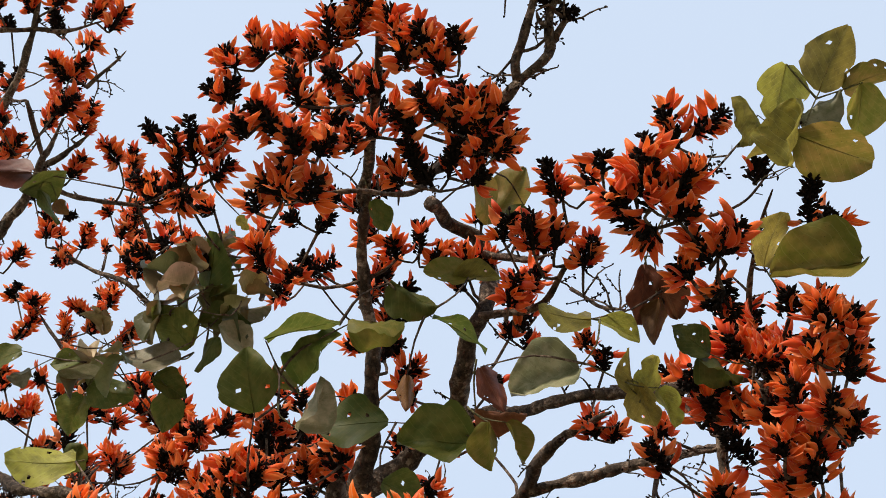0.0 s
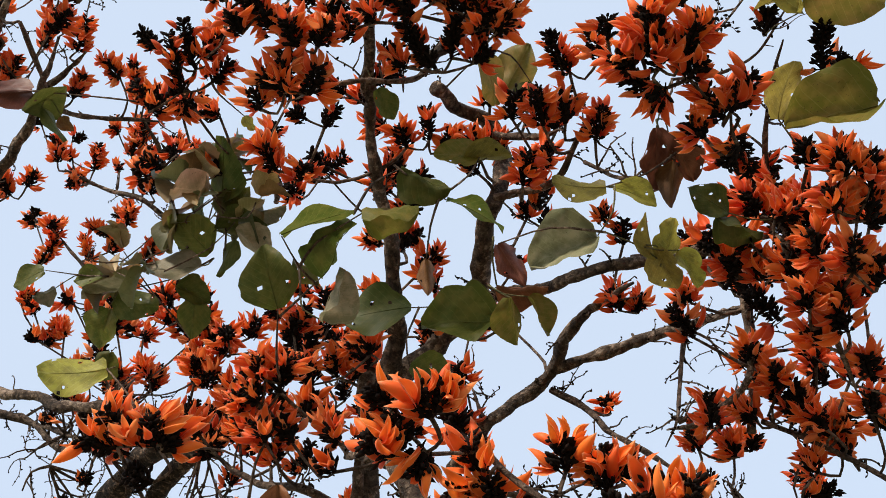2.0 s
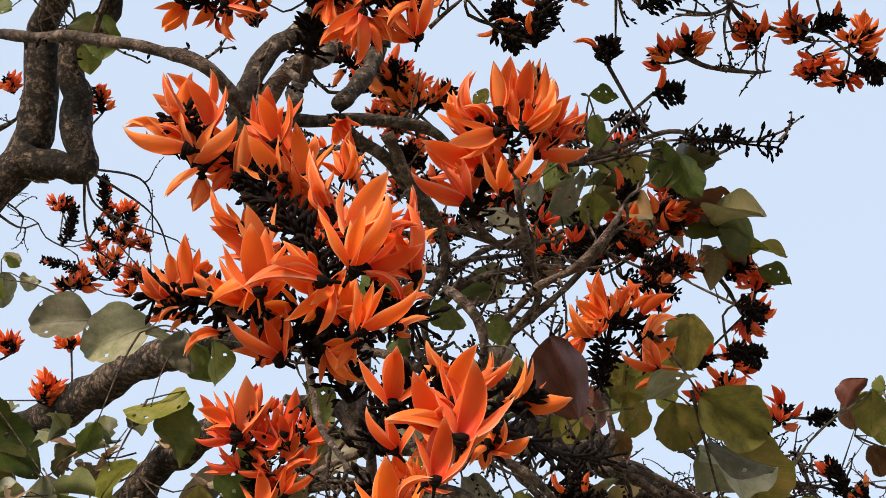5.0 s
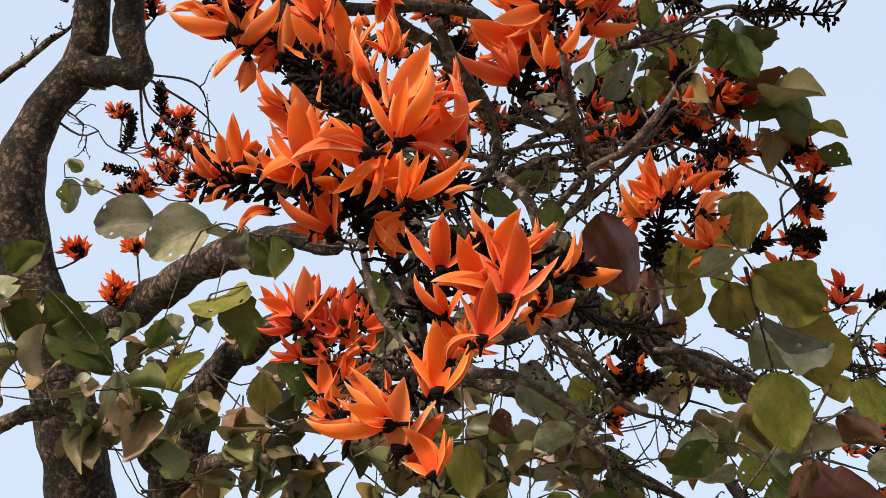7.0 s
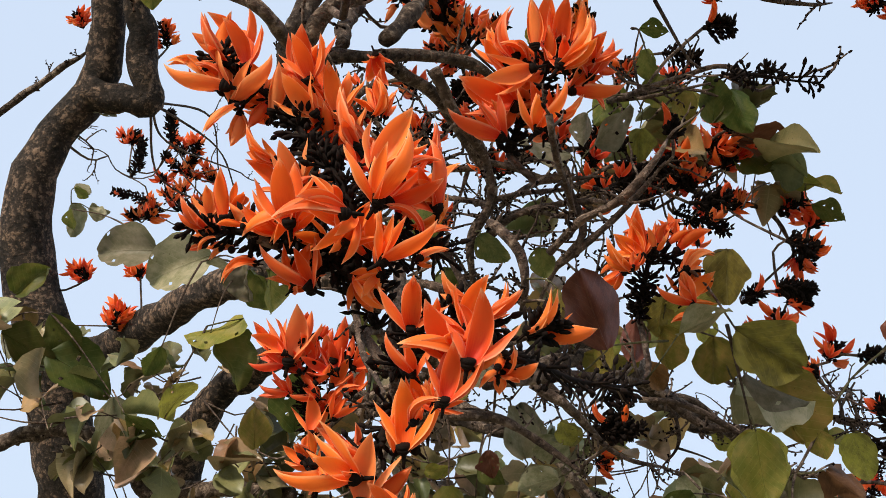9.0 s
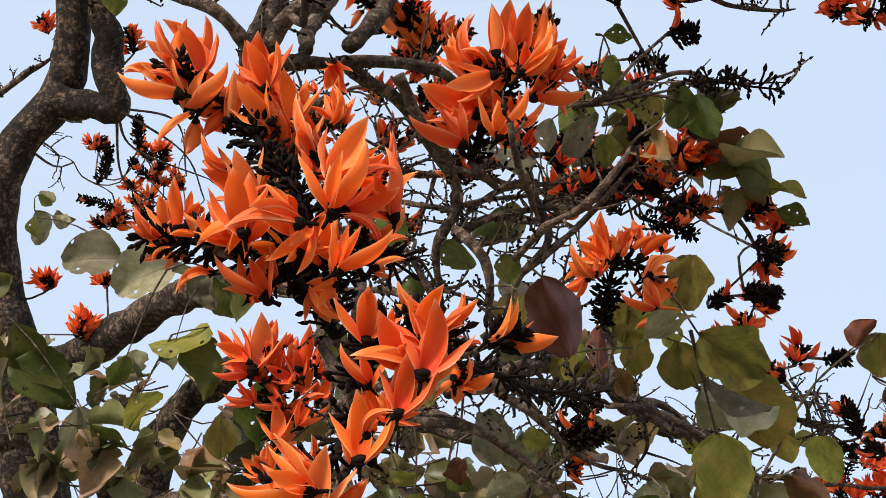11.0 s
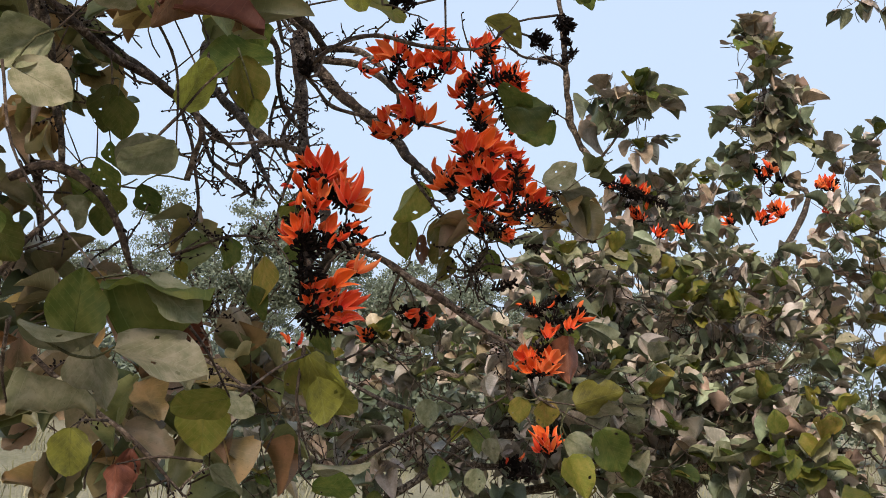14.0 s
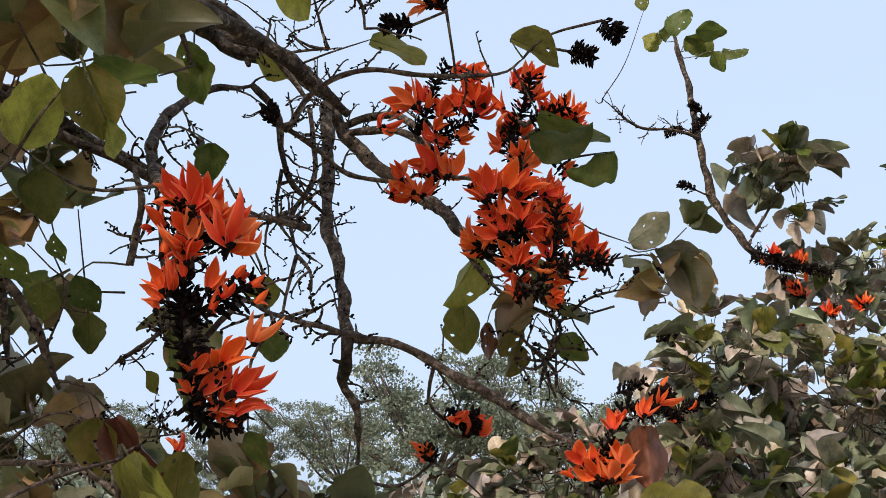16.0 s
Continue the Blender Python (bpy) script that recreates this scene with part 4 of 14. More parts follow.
branch("branch", 0.0073, 0.0042, (-0.406, 1.773, 2.239), (-0.343, 1.823, 2.175), (-0.298, 1.863, 2.119), (-0.233, 1.905, 2.074), (-0.145, 1.943, 2.054))
branch("branch", 0.0084, 0.0052, (-0.172, 1.872, 2.191), (-0.098, 1.921, 2.136), (-0.009, 1.955, 2.126), (0.053, 2.011, 2.047), (0.077, 2.049, 1.981))
branch("branch", 0.0073, 0.0055, (-0.897, 1.962, 2.229), (-0.636, 1.948, 2.195), (-0.527, 1.984, 2.194), (-0.462, 1.916, 2.139), (-0.404, 1.961, 2.081))
branch("twig", 0.0044, 0.0033, (-0.240, 1.929, 2.268), (-0.163, 1.985, 2.200), (-0.148, 2.022, 2.131), (-0.190, 2.032, 2.079))
branch("trunk", 0.1700, 0.0460, (-1.841, 2.603, 0.000), (-1.861, 2.603, 0.600), (-1.881, 2.583, 1.250), (-1.905, 2.583, 2.010), (-1.872, 2.435, 2.237), (-1.890, 2.312, 2.498), (-1.932, 2.204, 2.715), (-1.913, 2.116, 2.920), (-1.830, 2.072, 3.076), (-1.713, 2.058, 3.189), (-1.668, 2.011, 3.322), (-1.646, 1.938, 3.497))
branch("limb", 0.0475, 0.0345, (-1.708, 2.038, 3.186), (-1.601, 2.066, 3.150), (-1.540, 2.073, 3.154), (-1.548, 2.024, 3.254), (-1.541, 1.934, 3.454))
branch("limb", 0.0574, 0.0242, (-1.849, 2.344, 2.471), (-1.692, 2.316, 2.519), (-1.509, 2.198, 2.530), (-1.329, 2.082, 2.536), (-1.182, 2.012, 2.541), (-0.986, 1.914, 2.519), (-0.828, 1.874, 2.469))
branch("limb", 0.0624, 0.0253, (-1.549, 2.435, 1.987), (-1.429, 2.314, 2.210), (-1.275, 2.196, 2.327), (-1.142, 2.110, 2.358), (-0.951, 1.991, 2.377))
branch("branch", 0.0220, 0.0110, (-1.846, 2.029, 2.159), (-1.684, 2.057, 2.212), (-1.559, 2.092, 2.226))
branch("branch", 0.0247, 0.0145, (-1.467, 2.152, 2.161), (-1.312, 2.123, 2.083), (-1.112, 2.080, 2.070), (-0.960, 2.026, 2.044))
branch("branch", 0.0115, 0.0080, (-2.054, 2.069, 3.172), (-1.838, 2.036, 3.272), (-1.710, 2.005, 3.306))
branch("branch", 0.0059, 0.0054, (-0.294, 0.808, 1.921), (-0.296, 0.816, 1.951), (-0.299, 0.832, 1.990), (-0.315, 0.862, 2.038), (-0.367, 0.921, 2.122))
branch("branch", 0.0088, 0.0060, (-0.457, 1.495, 2.059), (-0.382, 1.521, 2.054), (-0.318, 1.558, 2.021), (-0.247, 1.549, 1.964))
branch("branch", 0.0053, 0.0041, (-0.242, 1.137, 1.991), (-0.206, 1.159, 1.968), (-0.179, 1.236, 1.946))
branch("branch", 0.0067, 0.0045, (-0.299, 1.187, 2.217), (-0.269, 1.189, 2.183), (-0.265, 1.206, 2.150), (-0.280, 1.239, 2.116))
branch("branch", 0.0066, 0.0053, (-0.241, 0.935, 1.931), (-0.204, 0.995, 1.953), (-0.156, 1.060, 1.970), (-0.116, 1.176, 1.996))
branch("branch", 0.0049, 0.0041, (-0.158, 1.476, 2.062), (-0.096, 1.499, 2.057), (-0.035, 1.531, 2.029), (0.061, 1.592, 1.965))
branch("branch", 0.0057, 0.0027, (-0.470, 1.113, 2.130), (-0.427, 1.063, 2.020), (-0.337, 0.911, 1.917))
branch("branch", 0.0047, 0.0038, (-0.310, 0.870, 1.899), (-0.341, 0.932, 1.867), (-0.367, 0.947, 1.816))
branch("limb", 0.0141, 0.0178, (-0.500, 1.523, 2.136), (-0.438, 1.585, 2.140), (-0.389, 1.641, 2.155), (-0.327, 1.689, 2.196), (-0.270, 1.745, 2.216), (-0.217, 1.857, 2.228), (-0.156, 2.183, 2.245), (-0.079, 2.507, 2.273), (0.014, 2.642, 2.238), (0.071, 2.774, 2.196))
branch("branch", 0.0139, 0.0099, (-1.155, 2.149, 2.201), (-0.934, 2.072, 2.214), (-0.806, 2.036, 2.218), (-0.659, 2.012, 2.201), (-0.515, 1.945, 2.152), (-0.405, 1.978, 2.110), (-0.305, 2.040, 1.981), (-0.293, 2.095, 1.837))
branch("branch", 0.0085, 0.0082, (-0.381, 2.206, 2.084), (-0.301, 2.347, 2.028), (-0.200, 2.484, 1.991), (-0.088, 2.638, 1.911))
branch("branch", 0.0075, 0.0066, (-0.606, 1.477, 2.511), (-0.541, 1.531, 2.538), (-0.480, 1.592, 2.546), (-0.387, 1.692, 2.605), (-0.281, 1.791, 2.675))
branch("branch", 0.0053, 0.0049, (-0.364, 1.452, 2.388), (-0.325, 1.493, 2.441), (-0.284, 1.628, 2.530))
branch("branch", 0.0078, 0.0050, (-0.390, 1.410, 2.205), (-0.475, 1.427, 2.248), (-0.585, 1.467, 2.278), (-0.721, 1.520, 2.324))
branch("branch", 0.0062, 0.0040, (-0.390, 1.410, 2.205), (-0.453, 1.430, 2.310), (-0.527, 1.469, 2.420), (-0.608, 1.481, 2.513))
branch("branch", 0.0052, 0.0034, (-0.348, 1.331, 2.328), (-0.442, 1.386, 2.382), (-0.546, 1.441, 2.433), (-0.645, 1.472, 2.493))
branch("branch", 0.0058, 0.0052, (0.038, 2.100, 2.261), (0.108, 2.222, 2.250), (0.184, 2.347, 2.236), (0.263, 2.406, 2.254))
branch("limb", 0.0150, 0.0197, (-0.748, 1.698, 2.289), (-0.633, 1.808, 2.288), (-0.571, 1.921, 2.267), (-0.502, 2.114, 2.337), (-0.383, 2.299, 2.445), (-0.327, 2.506, 2.457), (-0.218, 2.741, 2.376), (-0.100, 2.811, 2.336), (0.003, 2.836, 2.264))
branch("branch", 0.0139, 0.0092, (-0.971, 2.293, 2.342), (-0.792, 2.308, 2.326), (-0.664, 2.322, 2.299), (-0.544, 2.349, 2.223), (-0.468, 2.378, 2.132), (-0.420, 2.308, 2.014), (-0.343, 2.243, 1.886), (-0.329, 2.274, 1.775))
branch("branch", 0.0101, 0.0082, (-0.469, 2.375, 2.144), (-0.357, 2.395, 2.092), (-0.299, 2.511, 2.058), (-0.249, 2.621, 2.044))
branch("branch", 0.0100, 0.0074, (-0.263, 2.626, 2.410), (-0.147, 2.641, 2.378), (-0.063, 2.770, 2.303), (-0.014, 2.791, 2.235))
branch("branch", 0.0132, 0.0094, (-0.795, 2.180, 1.639), (-0.640, 2.191, 1.631), (-0.507, 2.202, 1.618), (-0.343, 2.119, 1.577))
branch("branch", 0.0088, 0.0066, (-0.384, 2.175, 1.745), (-0.320, 2.172, 1.770), (-0.252, 2.182, 1.748), (-0.207, 2.198, 1.698), (-0.169, 2.227, 1.595))
branch("twig", 0.0048, 0.0035, (-0.072, 2.245, 2.324), (0.038, 2.173, 2.230), (0.167, 2.187, 2.207), (0.273, 2.199, 2.182))
branch("twig", 0.0046, 0.0033, (-0.050, 2.143, 2.324), (0.013, 2.166, 2.250), (0.108, 2.122, 2.241), (0.198, 2.078, 2.232))
branch("twig", 0.0059, 0.0040, (-0.013, 2.795, 2.221), (0.020, 2.736, 2.059), (0.005, 2.658, 1.959), (0.046, 2.585, 1.856))
branch("twig", 0.0036, 0.0023, (-0.097, 2.241, 2.334), (0.055, 2.212, 2.282), (0.223, 2.183, 2.234))
branch("branch", 0.0066, 0.0036, (0.069, 2.572, 1.909), (-0.001, 2.466, 1.900), (-0.037, 2.378, 1.835), (-0.087, 2.370, 1.854))
branch("limb", 0.0211, 0.0094, (-0.326, 2.505, 2.457), (-0.272, 2.626, 2.474), (-0.252, 2.702, 2.476), (-0.223, 2.777, 2.410), (-0.143, 2.801, 2.374), (-0.068, 2.876, 2.340), (-0.014, 2.899, 2.288), (0.014, 2.921, 2.221), (0.115, 2.912, 2.126), (0.215, 2.899, 2.044), (0.307, 2.835, 1.950), (0.392, 2.767, 1.866))
branch("branch", 0.0097, 0.0068, (0.011, 2.920, 2.223), (0.072, 2.925, 2.247), (0.142, 2.889, 2.235), (0.229, 2.819, 2.161))
branch("branch", 0.0097, 0.0066, (0.011, 2.923, 2.212), (0.118, 2.892, 2.206), (0.197, 2.864, 2.167), (0.280, 2.794, 2.090))
branch("branch", 0.0145, 0.0073, (-0.017, 2.903, 2.270), (0.014, 2.839, 2.132), (0.032, 2.773, 1.992), (0.084, 2.711, 1.863), (0.134, 2.600, 1.718), (0.112, 2.666, 1.649), (0.123, 2.734, 1.596), (0.095, 2.814, 1.468))
branch("branch", 0.0077, 0.0077, (0.145, 2.602, 1.720), (0.222, 2.588, 1.705), (0.309, 2.585, 1.659), (0.386, 2.568, 1.615), (0.461, 2.542, 1.565), (0.519, 2.508, 1.537))
branch("branch", 0.0079, 0.0094, (0.075, 1.991, 1.802), (-0.069, 2.242, 1.946), (-0.128, 2.410, 2.070), (-0.107, 2.499, 2.146), (-0.064, 2.599, 2.194))
branch("branch", 0.0073, 0.0054, (-0.064, 2.599, 2.196), (-0.019, 2.620, 2.146), (-0.012, 2.639, 2.075), (0.007, 2.658, 2.015), (0.047, 2.727, 1.978))
branch("twig", 0.0047, 0.0037, (0.059, 2.451, 2.043), (0.127, 2.399, 2.089), (0.199, 2.404, 2.121), (0.297, 2.424, 2.115), (0.408, 2.491, 2.137), (0.450, 2.492, 2.162))
branch("twig", 0.0047, 0.0042, (0.060, 2.449, 2.049), (0.080, 2.558, 2.047), (0.110, 2.672, 2.036), (0.192, 2.689, 2.026), (0.255, 2.695, 2.047))
branch("twig", 0.0042, 0.0021, (-0.013, 2.647, 2.045), (-0.026, 2.665, 1.964), (0.003, 2.683, 1.913), (0.053, 2.703, 1.873))
branch("twig", 0.0044, 0.0031, (0.307, 2.834, 1.952), (0.296, 2.838, 1.930), (0.374, 2.824, 1.836), (0.481, 2.807, 1.776), (0.447, 2.821, 1.694))
branch("twig", 0.0031, 0.0019, (0.481, 2.807, 1.776), (0.538, 2.707, 1.797), (0.607, 2.615, 1.796))
branch("branch", 0.0158, 0.0086, (1.087, 4.570, 2.283), (1.008, 4.583, 2.382), (0.922, 4.581, 2.532), (0.884, 4.529, 2.709), (0.849, 4.557, 2.986), (0.790, 4.582, 3.255))
branch("twig", 0.0061, 0.0037, (0.882, 4.521, 2.739), (0.782, 4.400, 2.732), (0.664, 4.280, 2.704), (0.546, 4.140, 2.758))
branch("twig", 0.0060, 0.0040, (1.047, 4.590, 2.382), (1.120, 4.576, 2.490), (1.214, 4.561, 2.617))
branch("branch", 0.0058, 0.0044, (-0.106, 2.278, 1.780), (-0.097, 2.270, 1.820), (-0.087, 2.257, 1.876), (-0.148, 2.328, 1.964))
branch("twig", 0.0033, 0.0020, (-0.127, 2.309, 1.644), (-0.009, 2.218, 1.676), (0.099, 2.033, 1.655))
branch("twig", 0.0026, 0.0015, (-0.363, 2.400, 1.527), (-0.274, 2.403, 1.579), (-0.172, 2.431, 1.546), (0.001, 2.256, 1.534))
branch("twig", 0.0042, 0.0030, (-0.184, 2.496, 1.966), (-0.127, 2.416, 1.840), (-0.119, 2.432, 1.723), (-0.198, 2.433, 1.658))
branch("twig", 0.0052, 0.0033, (-0.153, 2.498, 1.967), (-0.097, 2.417, 1.851), (0.045, 2.140, 1.732))
branch("branch", 0.0073, 0.0038, (-0.110, 2.491, 2.052), (-0.047, 2.408, 1.952), (0.020, 2.226, 1.833), (0.085, 2.043, 1.730))
branch("branch", 0.0049, 0.0038, (-0.299, 2.149, 1.446), (-0.214, 2.165, 1.377), (-0.126, 2.128, 1.330), (-0.017, 2.097, 1.243))
branch("branch", 0.0046, 0.0029, (-0.135, 2.056, 1.489), (-0.076, 2.111, 1.487), (0.005, 2.071, 1.458), (0.103, 1.984, 1.409))
branch("branch", 0.0104, 0.0073, (-0.509, 2.481, 1.876), (-0.465, 2.492, 1.816), (-0.446, 2.504, 1.734), (-0.436, 2.513, 1.672))
branch("branch", 0.0086, 0.0057, (0.155, 3.334, 1.172), (0.294, 3.334, 1.265), (0.433, 3.335, 1.343), (0.546, 3.342, 1.363))
branch("branch", 0.0066, 0.0040, (0.497, 2.705, 1.562), (0.528, 2.613, 1.515), (0.542, 2.624, 1.433), (0.580, 2.534, 1.376))
branch("branch", 0.0048, 0.0029, (0.227, 2.414, 1.684), (0.204, 2.062, 1.659), (0.193, 1.959, 1.662))
branch("branch", 0.0099, 0.0073, (1.505, 3.797, 1.583), (1.375, 3.791, 1.543), (1.271, 3.889, 1.506), (1.141, 4.076, 1.538))
branch("branch", 0.0319, 0.0247, (1.699, 3.731, 1.431), (1.493, 3.726, 1.341), (1.386, 3.722, 1.304), (1.291, 3.715, 1.299), (1.206, 3.814, 1.256))
branch("branch", 0.0108, 0.0055, (1.987, 5.102, 2.446), (1.922, 5.057, 2.734), (1.867, 5.065, 3.011), (1.834, 5.084, 3.213))
branch("branch", 0.0056, 0.0038, (-0.399, 2.055, 1.525), (-0.346, 2.048, 1.557), (-0.286, 2.036, 1.627), (-0.250, 2.076, 1.691))
branch("limb", 0.0141, 0.0118, (-0.417, 1.197, 2.655), (-0.380, 1.144, 2.718), (-0.375, 1.082, 2.782), (-0.381, 1.029, 2.834), (-0.421, 1.037, 2.887))
branch("limb", 0.0154, 0.0132, (-0.643, 1.468, 2.900), (-0.600, 1.386, 2.994), (-0.560, 1.319, 3.072), (-0.553, 1.281, 3.112))
branch("branch", 0.0088, 0.0060, (-0.599, 1.354, 3.026), (-0.672, 1.299, 3.063), (-0.792, 1.337, 3.138), (-0.908, 1.339, 3.249))
branch("branch", 0.0086, 0.0051, (-1.227, 1.524, 3.556), (-1.072, 1.523, 3.454), (-0.930, 1.458, 3.412), (-0.815, 1.442, 3.314))
branch("limb", 0.0113, 0.0123, (-0.431, 1.072, 2.456), (-0.420, 1.122, 2.532), (-0.424, 1.214, 2.669), (-0.427, 1.190, 2.704))
branch("limb", 0.0105, 0.0154, (-0.486, 1.050, 2.451), (-0.546, 1.211, 2.631), (-0.652, 1.486, 2.915), (-0.643, 1.466, 2.949))
spray(-0.518, 1.476, 2.403, 7, .12)
spray(-0.462, 1.450, 2.311, 6, .11)
spray(-0.539, 1.473, 2.342, 5, .10)
spray(-1.515, 1.547, 3.650, 6, .16)
spray(-1.354, 1.580, 3.500, 6, .16)
spray(-1.549, 1.655, 3.512, 6, .16)
spray(-1.066, 1.527, 3.333, 6, .14)
spray(-1.016, 1.584, 3.280, 5, .12)
spray(-1.450, 1.742, 3.281, 4, .12)
spray(-0.192, 1.055, 2.730, 2, .09)
spray(-0.157, 1.081, 2.710, 2, .08)
spray(0.095, 1.606, 2.953, 5, .1)
spray(-0.367, 1.464, 3.299, 4, .1)
spray(-1.204, 1.433, 3.560, 6, .16)
spray(-0.379, 1.452, 2.274, 2, .1)
spray(-0.225, 1.605, 2.281, 5, .1)
spray(-1.559, 2.564, 3.110, 4, .14)
spray(-1.864, 2.240, 3.135, 3, .12)
spray(-0.052, 1.496, 2.572, 4, .08)
spray(-0.459, 1.618, 2.482, 2, .12)
spray(-0.433, 1.854, 2.141, 2, .1)
spray(-0.330, 1.872, 2.137, 3, .1)
spray(-0.658, 2.038, 2.131, 5, .12)
spray(0.184, 2.329, 2.284, 2, .12)
spray(0.209, 2.350, 2.238, 2, .12)
spray(-0.446, 1.588, 2.275, 2, .1)
spray(0.085, 2.178, 2.223, 3, .11)
spray(0.167, 2.083, 2.208, 2, .1)
spray(-0.014, 2.552, 1.966, 5, .12)
spray(-0.501, 2.019, 2.303, 3, .11)
spray(-0.564, 1.808, 2.303, 3, .11)
spray(-0.406, 2.246, 2.250, 5, .12)
spray(0.027, 2.537, 1.779, 2, .1)
spray(0.154, 3.332, 1.186, 6, .16)
spray(0.364, 3.337, 1.283, 6, .16)
spray(0.459, 2.786, 1.693, 5, .1)
spray(-0.034, 2.768, 2.378, 3, .11)
spray(0.001, 2.765, 2.411, 2, .11)
spray(0.449, 2.814, 1.725, 5, .09)
spray(-0.014, 2.655, 2.014, 1, .08)
spray(-0.624, 1.525, 2.666, 3, .12)
spray(-0.532, 1.586, 2.614, 3, .12)

# flower clusters
cluster(-0.537, 1.653, 2.439, -0.543, 1.636, 2.486, 7)
cluster(-1.214, 0.491, 4.325, -1.197, 0.382, 4.356, 18, size=0.9)
cluster(-1.132, 0.515, 4.322, -1.134, 0.423, 4.360, 16, size=0.9)
cluster(-1.074, 0.519, 4.328, -1.016, 0.484, 4.392, 18, size=0.9)
cluster(-0.991, 0.567, 4.308, -0.945, 0.518, 4.383, 18, size=0.9)
cluster(-0.957, 0.602, 4.290, -0.908, 0.564, 4.330, 10, size=0.9)
cluster(-1.041, 0.638, 4.130, -1.066, 0.581, 4.159, 14, size=0.9)
cluster(-1.031, 0.629, 4.137, -0.994, 0.614, 4.166, 8, size=0.9)
cluster(-1.255, 0.829, 4.331, -1.202, 0.768, 4.400, 16, size=0.9)
cluster(-1.177, 0.864, 4.319, -1.119, 0.809, 4.367, 18, size=0.9)
cluster(-1.273, 0.724, 4.156, -1.281, 0.667, 4.206, 12, size=0.9)
cluster(-1.254, 0.784, 4.118, -1.290, 0.756, 4.144, 12, size=0.9)
cluster(-1.295, 0.796, 4.102, -1.228, 0.749, 4.146, 10, size=0.9)
cluster(-1.229, 0.954, 4.249, -1.182, 0.915, 4.284, 14, size=0.9)
cluster(-1.133, 0.998, 4.357, -1.152, 0.931, 4.376, 12, size=0.9)
cluster(-1.128, 1.083, 4.361, -1.107, 0.997, 4.433, 18, size=0.9)
cluster(-1.119, 1.099, 4.351, -1.057, 1.076, 4.377, 10, size=0.9)
cluster(-0.642, 0.650, 3.513, -0.624, 0.555, 3.562, 7, size=0.9)
cluster(-0.601, 0.626, 3.536, -0.587, 0.542, 3.566, 4, True, size=0.9)
cluster(-0.582, 0.618, 3.545, -0.538, 0.598, 3.593, 9, size=0.9)
cluster(-0.582, 0.654, 3.520, -0.541, 0.638, 3.542, 6, size=0.9)
cluster(-0.640, 0.660, 3.506, -0.650, 0.675, 3.490, 5, size=0.9)
cluster(-0.657, 0.578, 3.560, -0.678, 0.545, 3.587, 1, True, size=0.9)
cluster(-1.626, 1.405, 4.733, -1.656, 1.305, 4.761, 12, size=0.9)
cluster(-1.663, 1.552, 4.870, -1.597, 1.472, 4.893, 15, size=0.9)
cluster(-1.712, 1.573, 4.848, -1.746, 1.534, 4.898, 10, size=0.9)
cluster(-1.389, 1.411, 4.644, -1.351, 1.368, 4.717, 14, size=0.9)
cluster(-1.340, 1.393, 4.665, -1.300, 1.326, 4.702, 12, size=0.9)
cluster(-1.223, 1.443, 4.649, -1.240, 1.404, 4.669, 10, size=0.9)
cluster(-1.157, 1.494, 4.625, -1.187, 1.456, 4.662, 14, size=0.9)
cluster(-1.106, 1.508, 4.623, -1.042, 1.502, 4.643, 16, size=0.9)
cluster(-1.371, 1.527, 4.567, -1.330, 1.484, 4.604, 10, size=0.9)
cluster(-1.534, 1.141, 4.195, -1.537, 1.074, 4.217, 16, size=0.9)
cluster(-1.483, 1.138, 4.205, -1.455, 1.121, 4.236, 10, size=0.9)
cluster(-1.543, 1.589, 4.497, -1.604, 1.536, 4.532, 14, size=0.9)
cluster(-1.557, 1.633, 4.465, -1.492, 1.560, 4.485, 18, size=0.9)
cluster(-1.480, 1.576, 4.517, -1.431, 1.515, 4.534, 14, size=0.9)
cluster(-1.476, 1.688, 4.440, -1.403, 1.654, 4.476, 16, size=0.9)
cluster(-1.639, 1.646, 4.443, -1.637, 1.568, 4.525, 12, size=0.9)
cluster(-1.746, 1.563, 4.483, -1.684, 1.490, 4.543, 14, size=0.9)
cluster(-1.796, 1.585, 4.459, -1.756, 1.557, 4.495, 8, size=0.9)
cluster(-1.586, 1.556, 4.024, -1.594, 1.516, 4.059, 18, size=0.9)
cluster(-1.670, 1.438, 4.092, -1.633, 1.430, 4.123, 14, size=0.9)
cluster(-0.456, 0.455, 3.530, -0.468, 0.427, 3.550, 7, size=0.9)
cluster(-0.404, 0.457, 3.537, -0.413, 0.420, 3.569, 9, size=0.9)
cluster(-0.372, 0.457, 3.542, -0.344, 0.444, 3.573, 9, size=0.9)
cluster(-0.337, 0.487, 3.490, -0.370, 0.460, 3.511, 7, size=0.9)
cluster(-0.320, 0.467, 3.507, -0.301, 0.444, 3.529, 7, size=0.9)
cluster(-0.476, 0.483, 3.471, -0.501, 0.456, 3.489, 3, True, size=0.9)
cluster(-0.472, 0.488, 3.468, -0.458, 0.458, 3.491, 3, True, size=0.9)
cluster(-0.275, 0.458, 3.508, -0.266, 0.395, 3.546, 8, size=0.9)
cluster(-0.242, 0.451, 3.518, -0.227, 0.405, 3.578, 8, size=0.9)
cluster(-0.224, 0.431, 3.535, -0.192, 0.392, 3.546, 7, size=0.9)
cluster(-0.237, 0.377, 3.570, -0.249, 0.333, 3.579, 0, True, size=0.9)
cluster(-0.207, 0.373, 3.577, -0.243, 0.318, 3.587, 1, True, size=0.9)
cluster(-0.265, 0.480, 3.458, -0.289, 0.474, 3.452, 7, size=0.9)
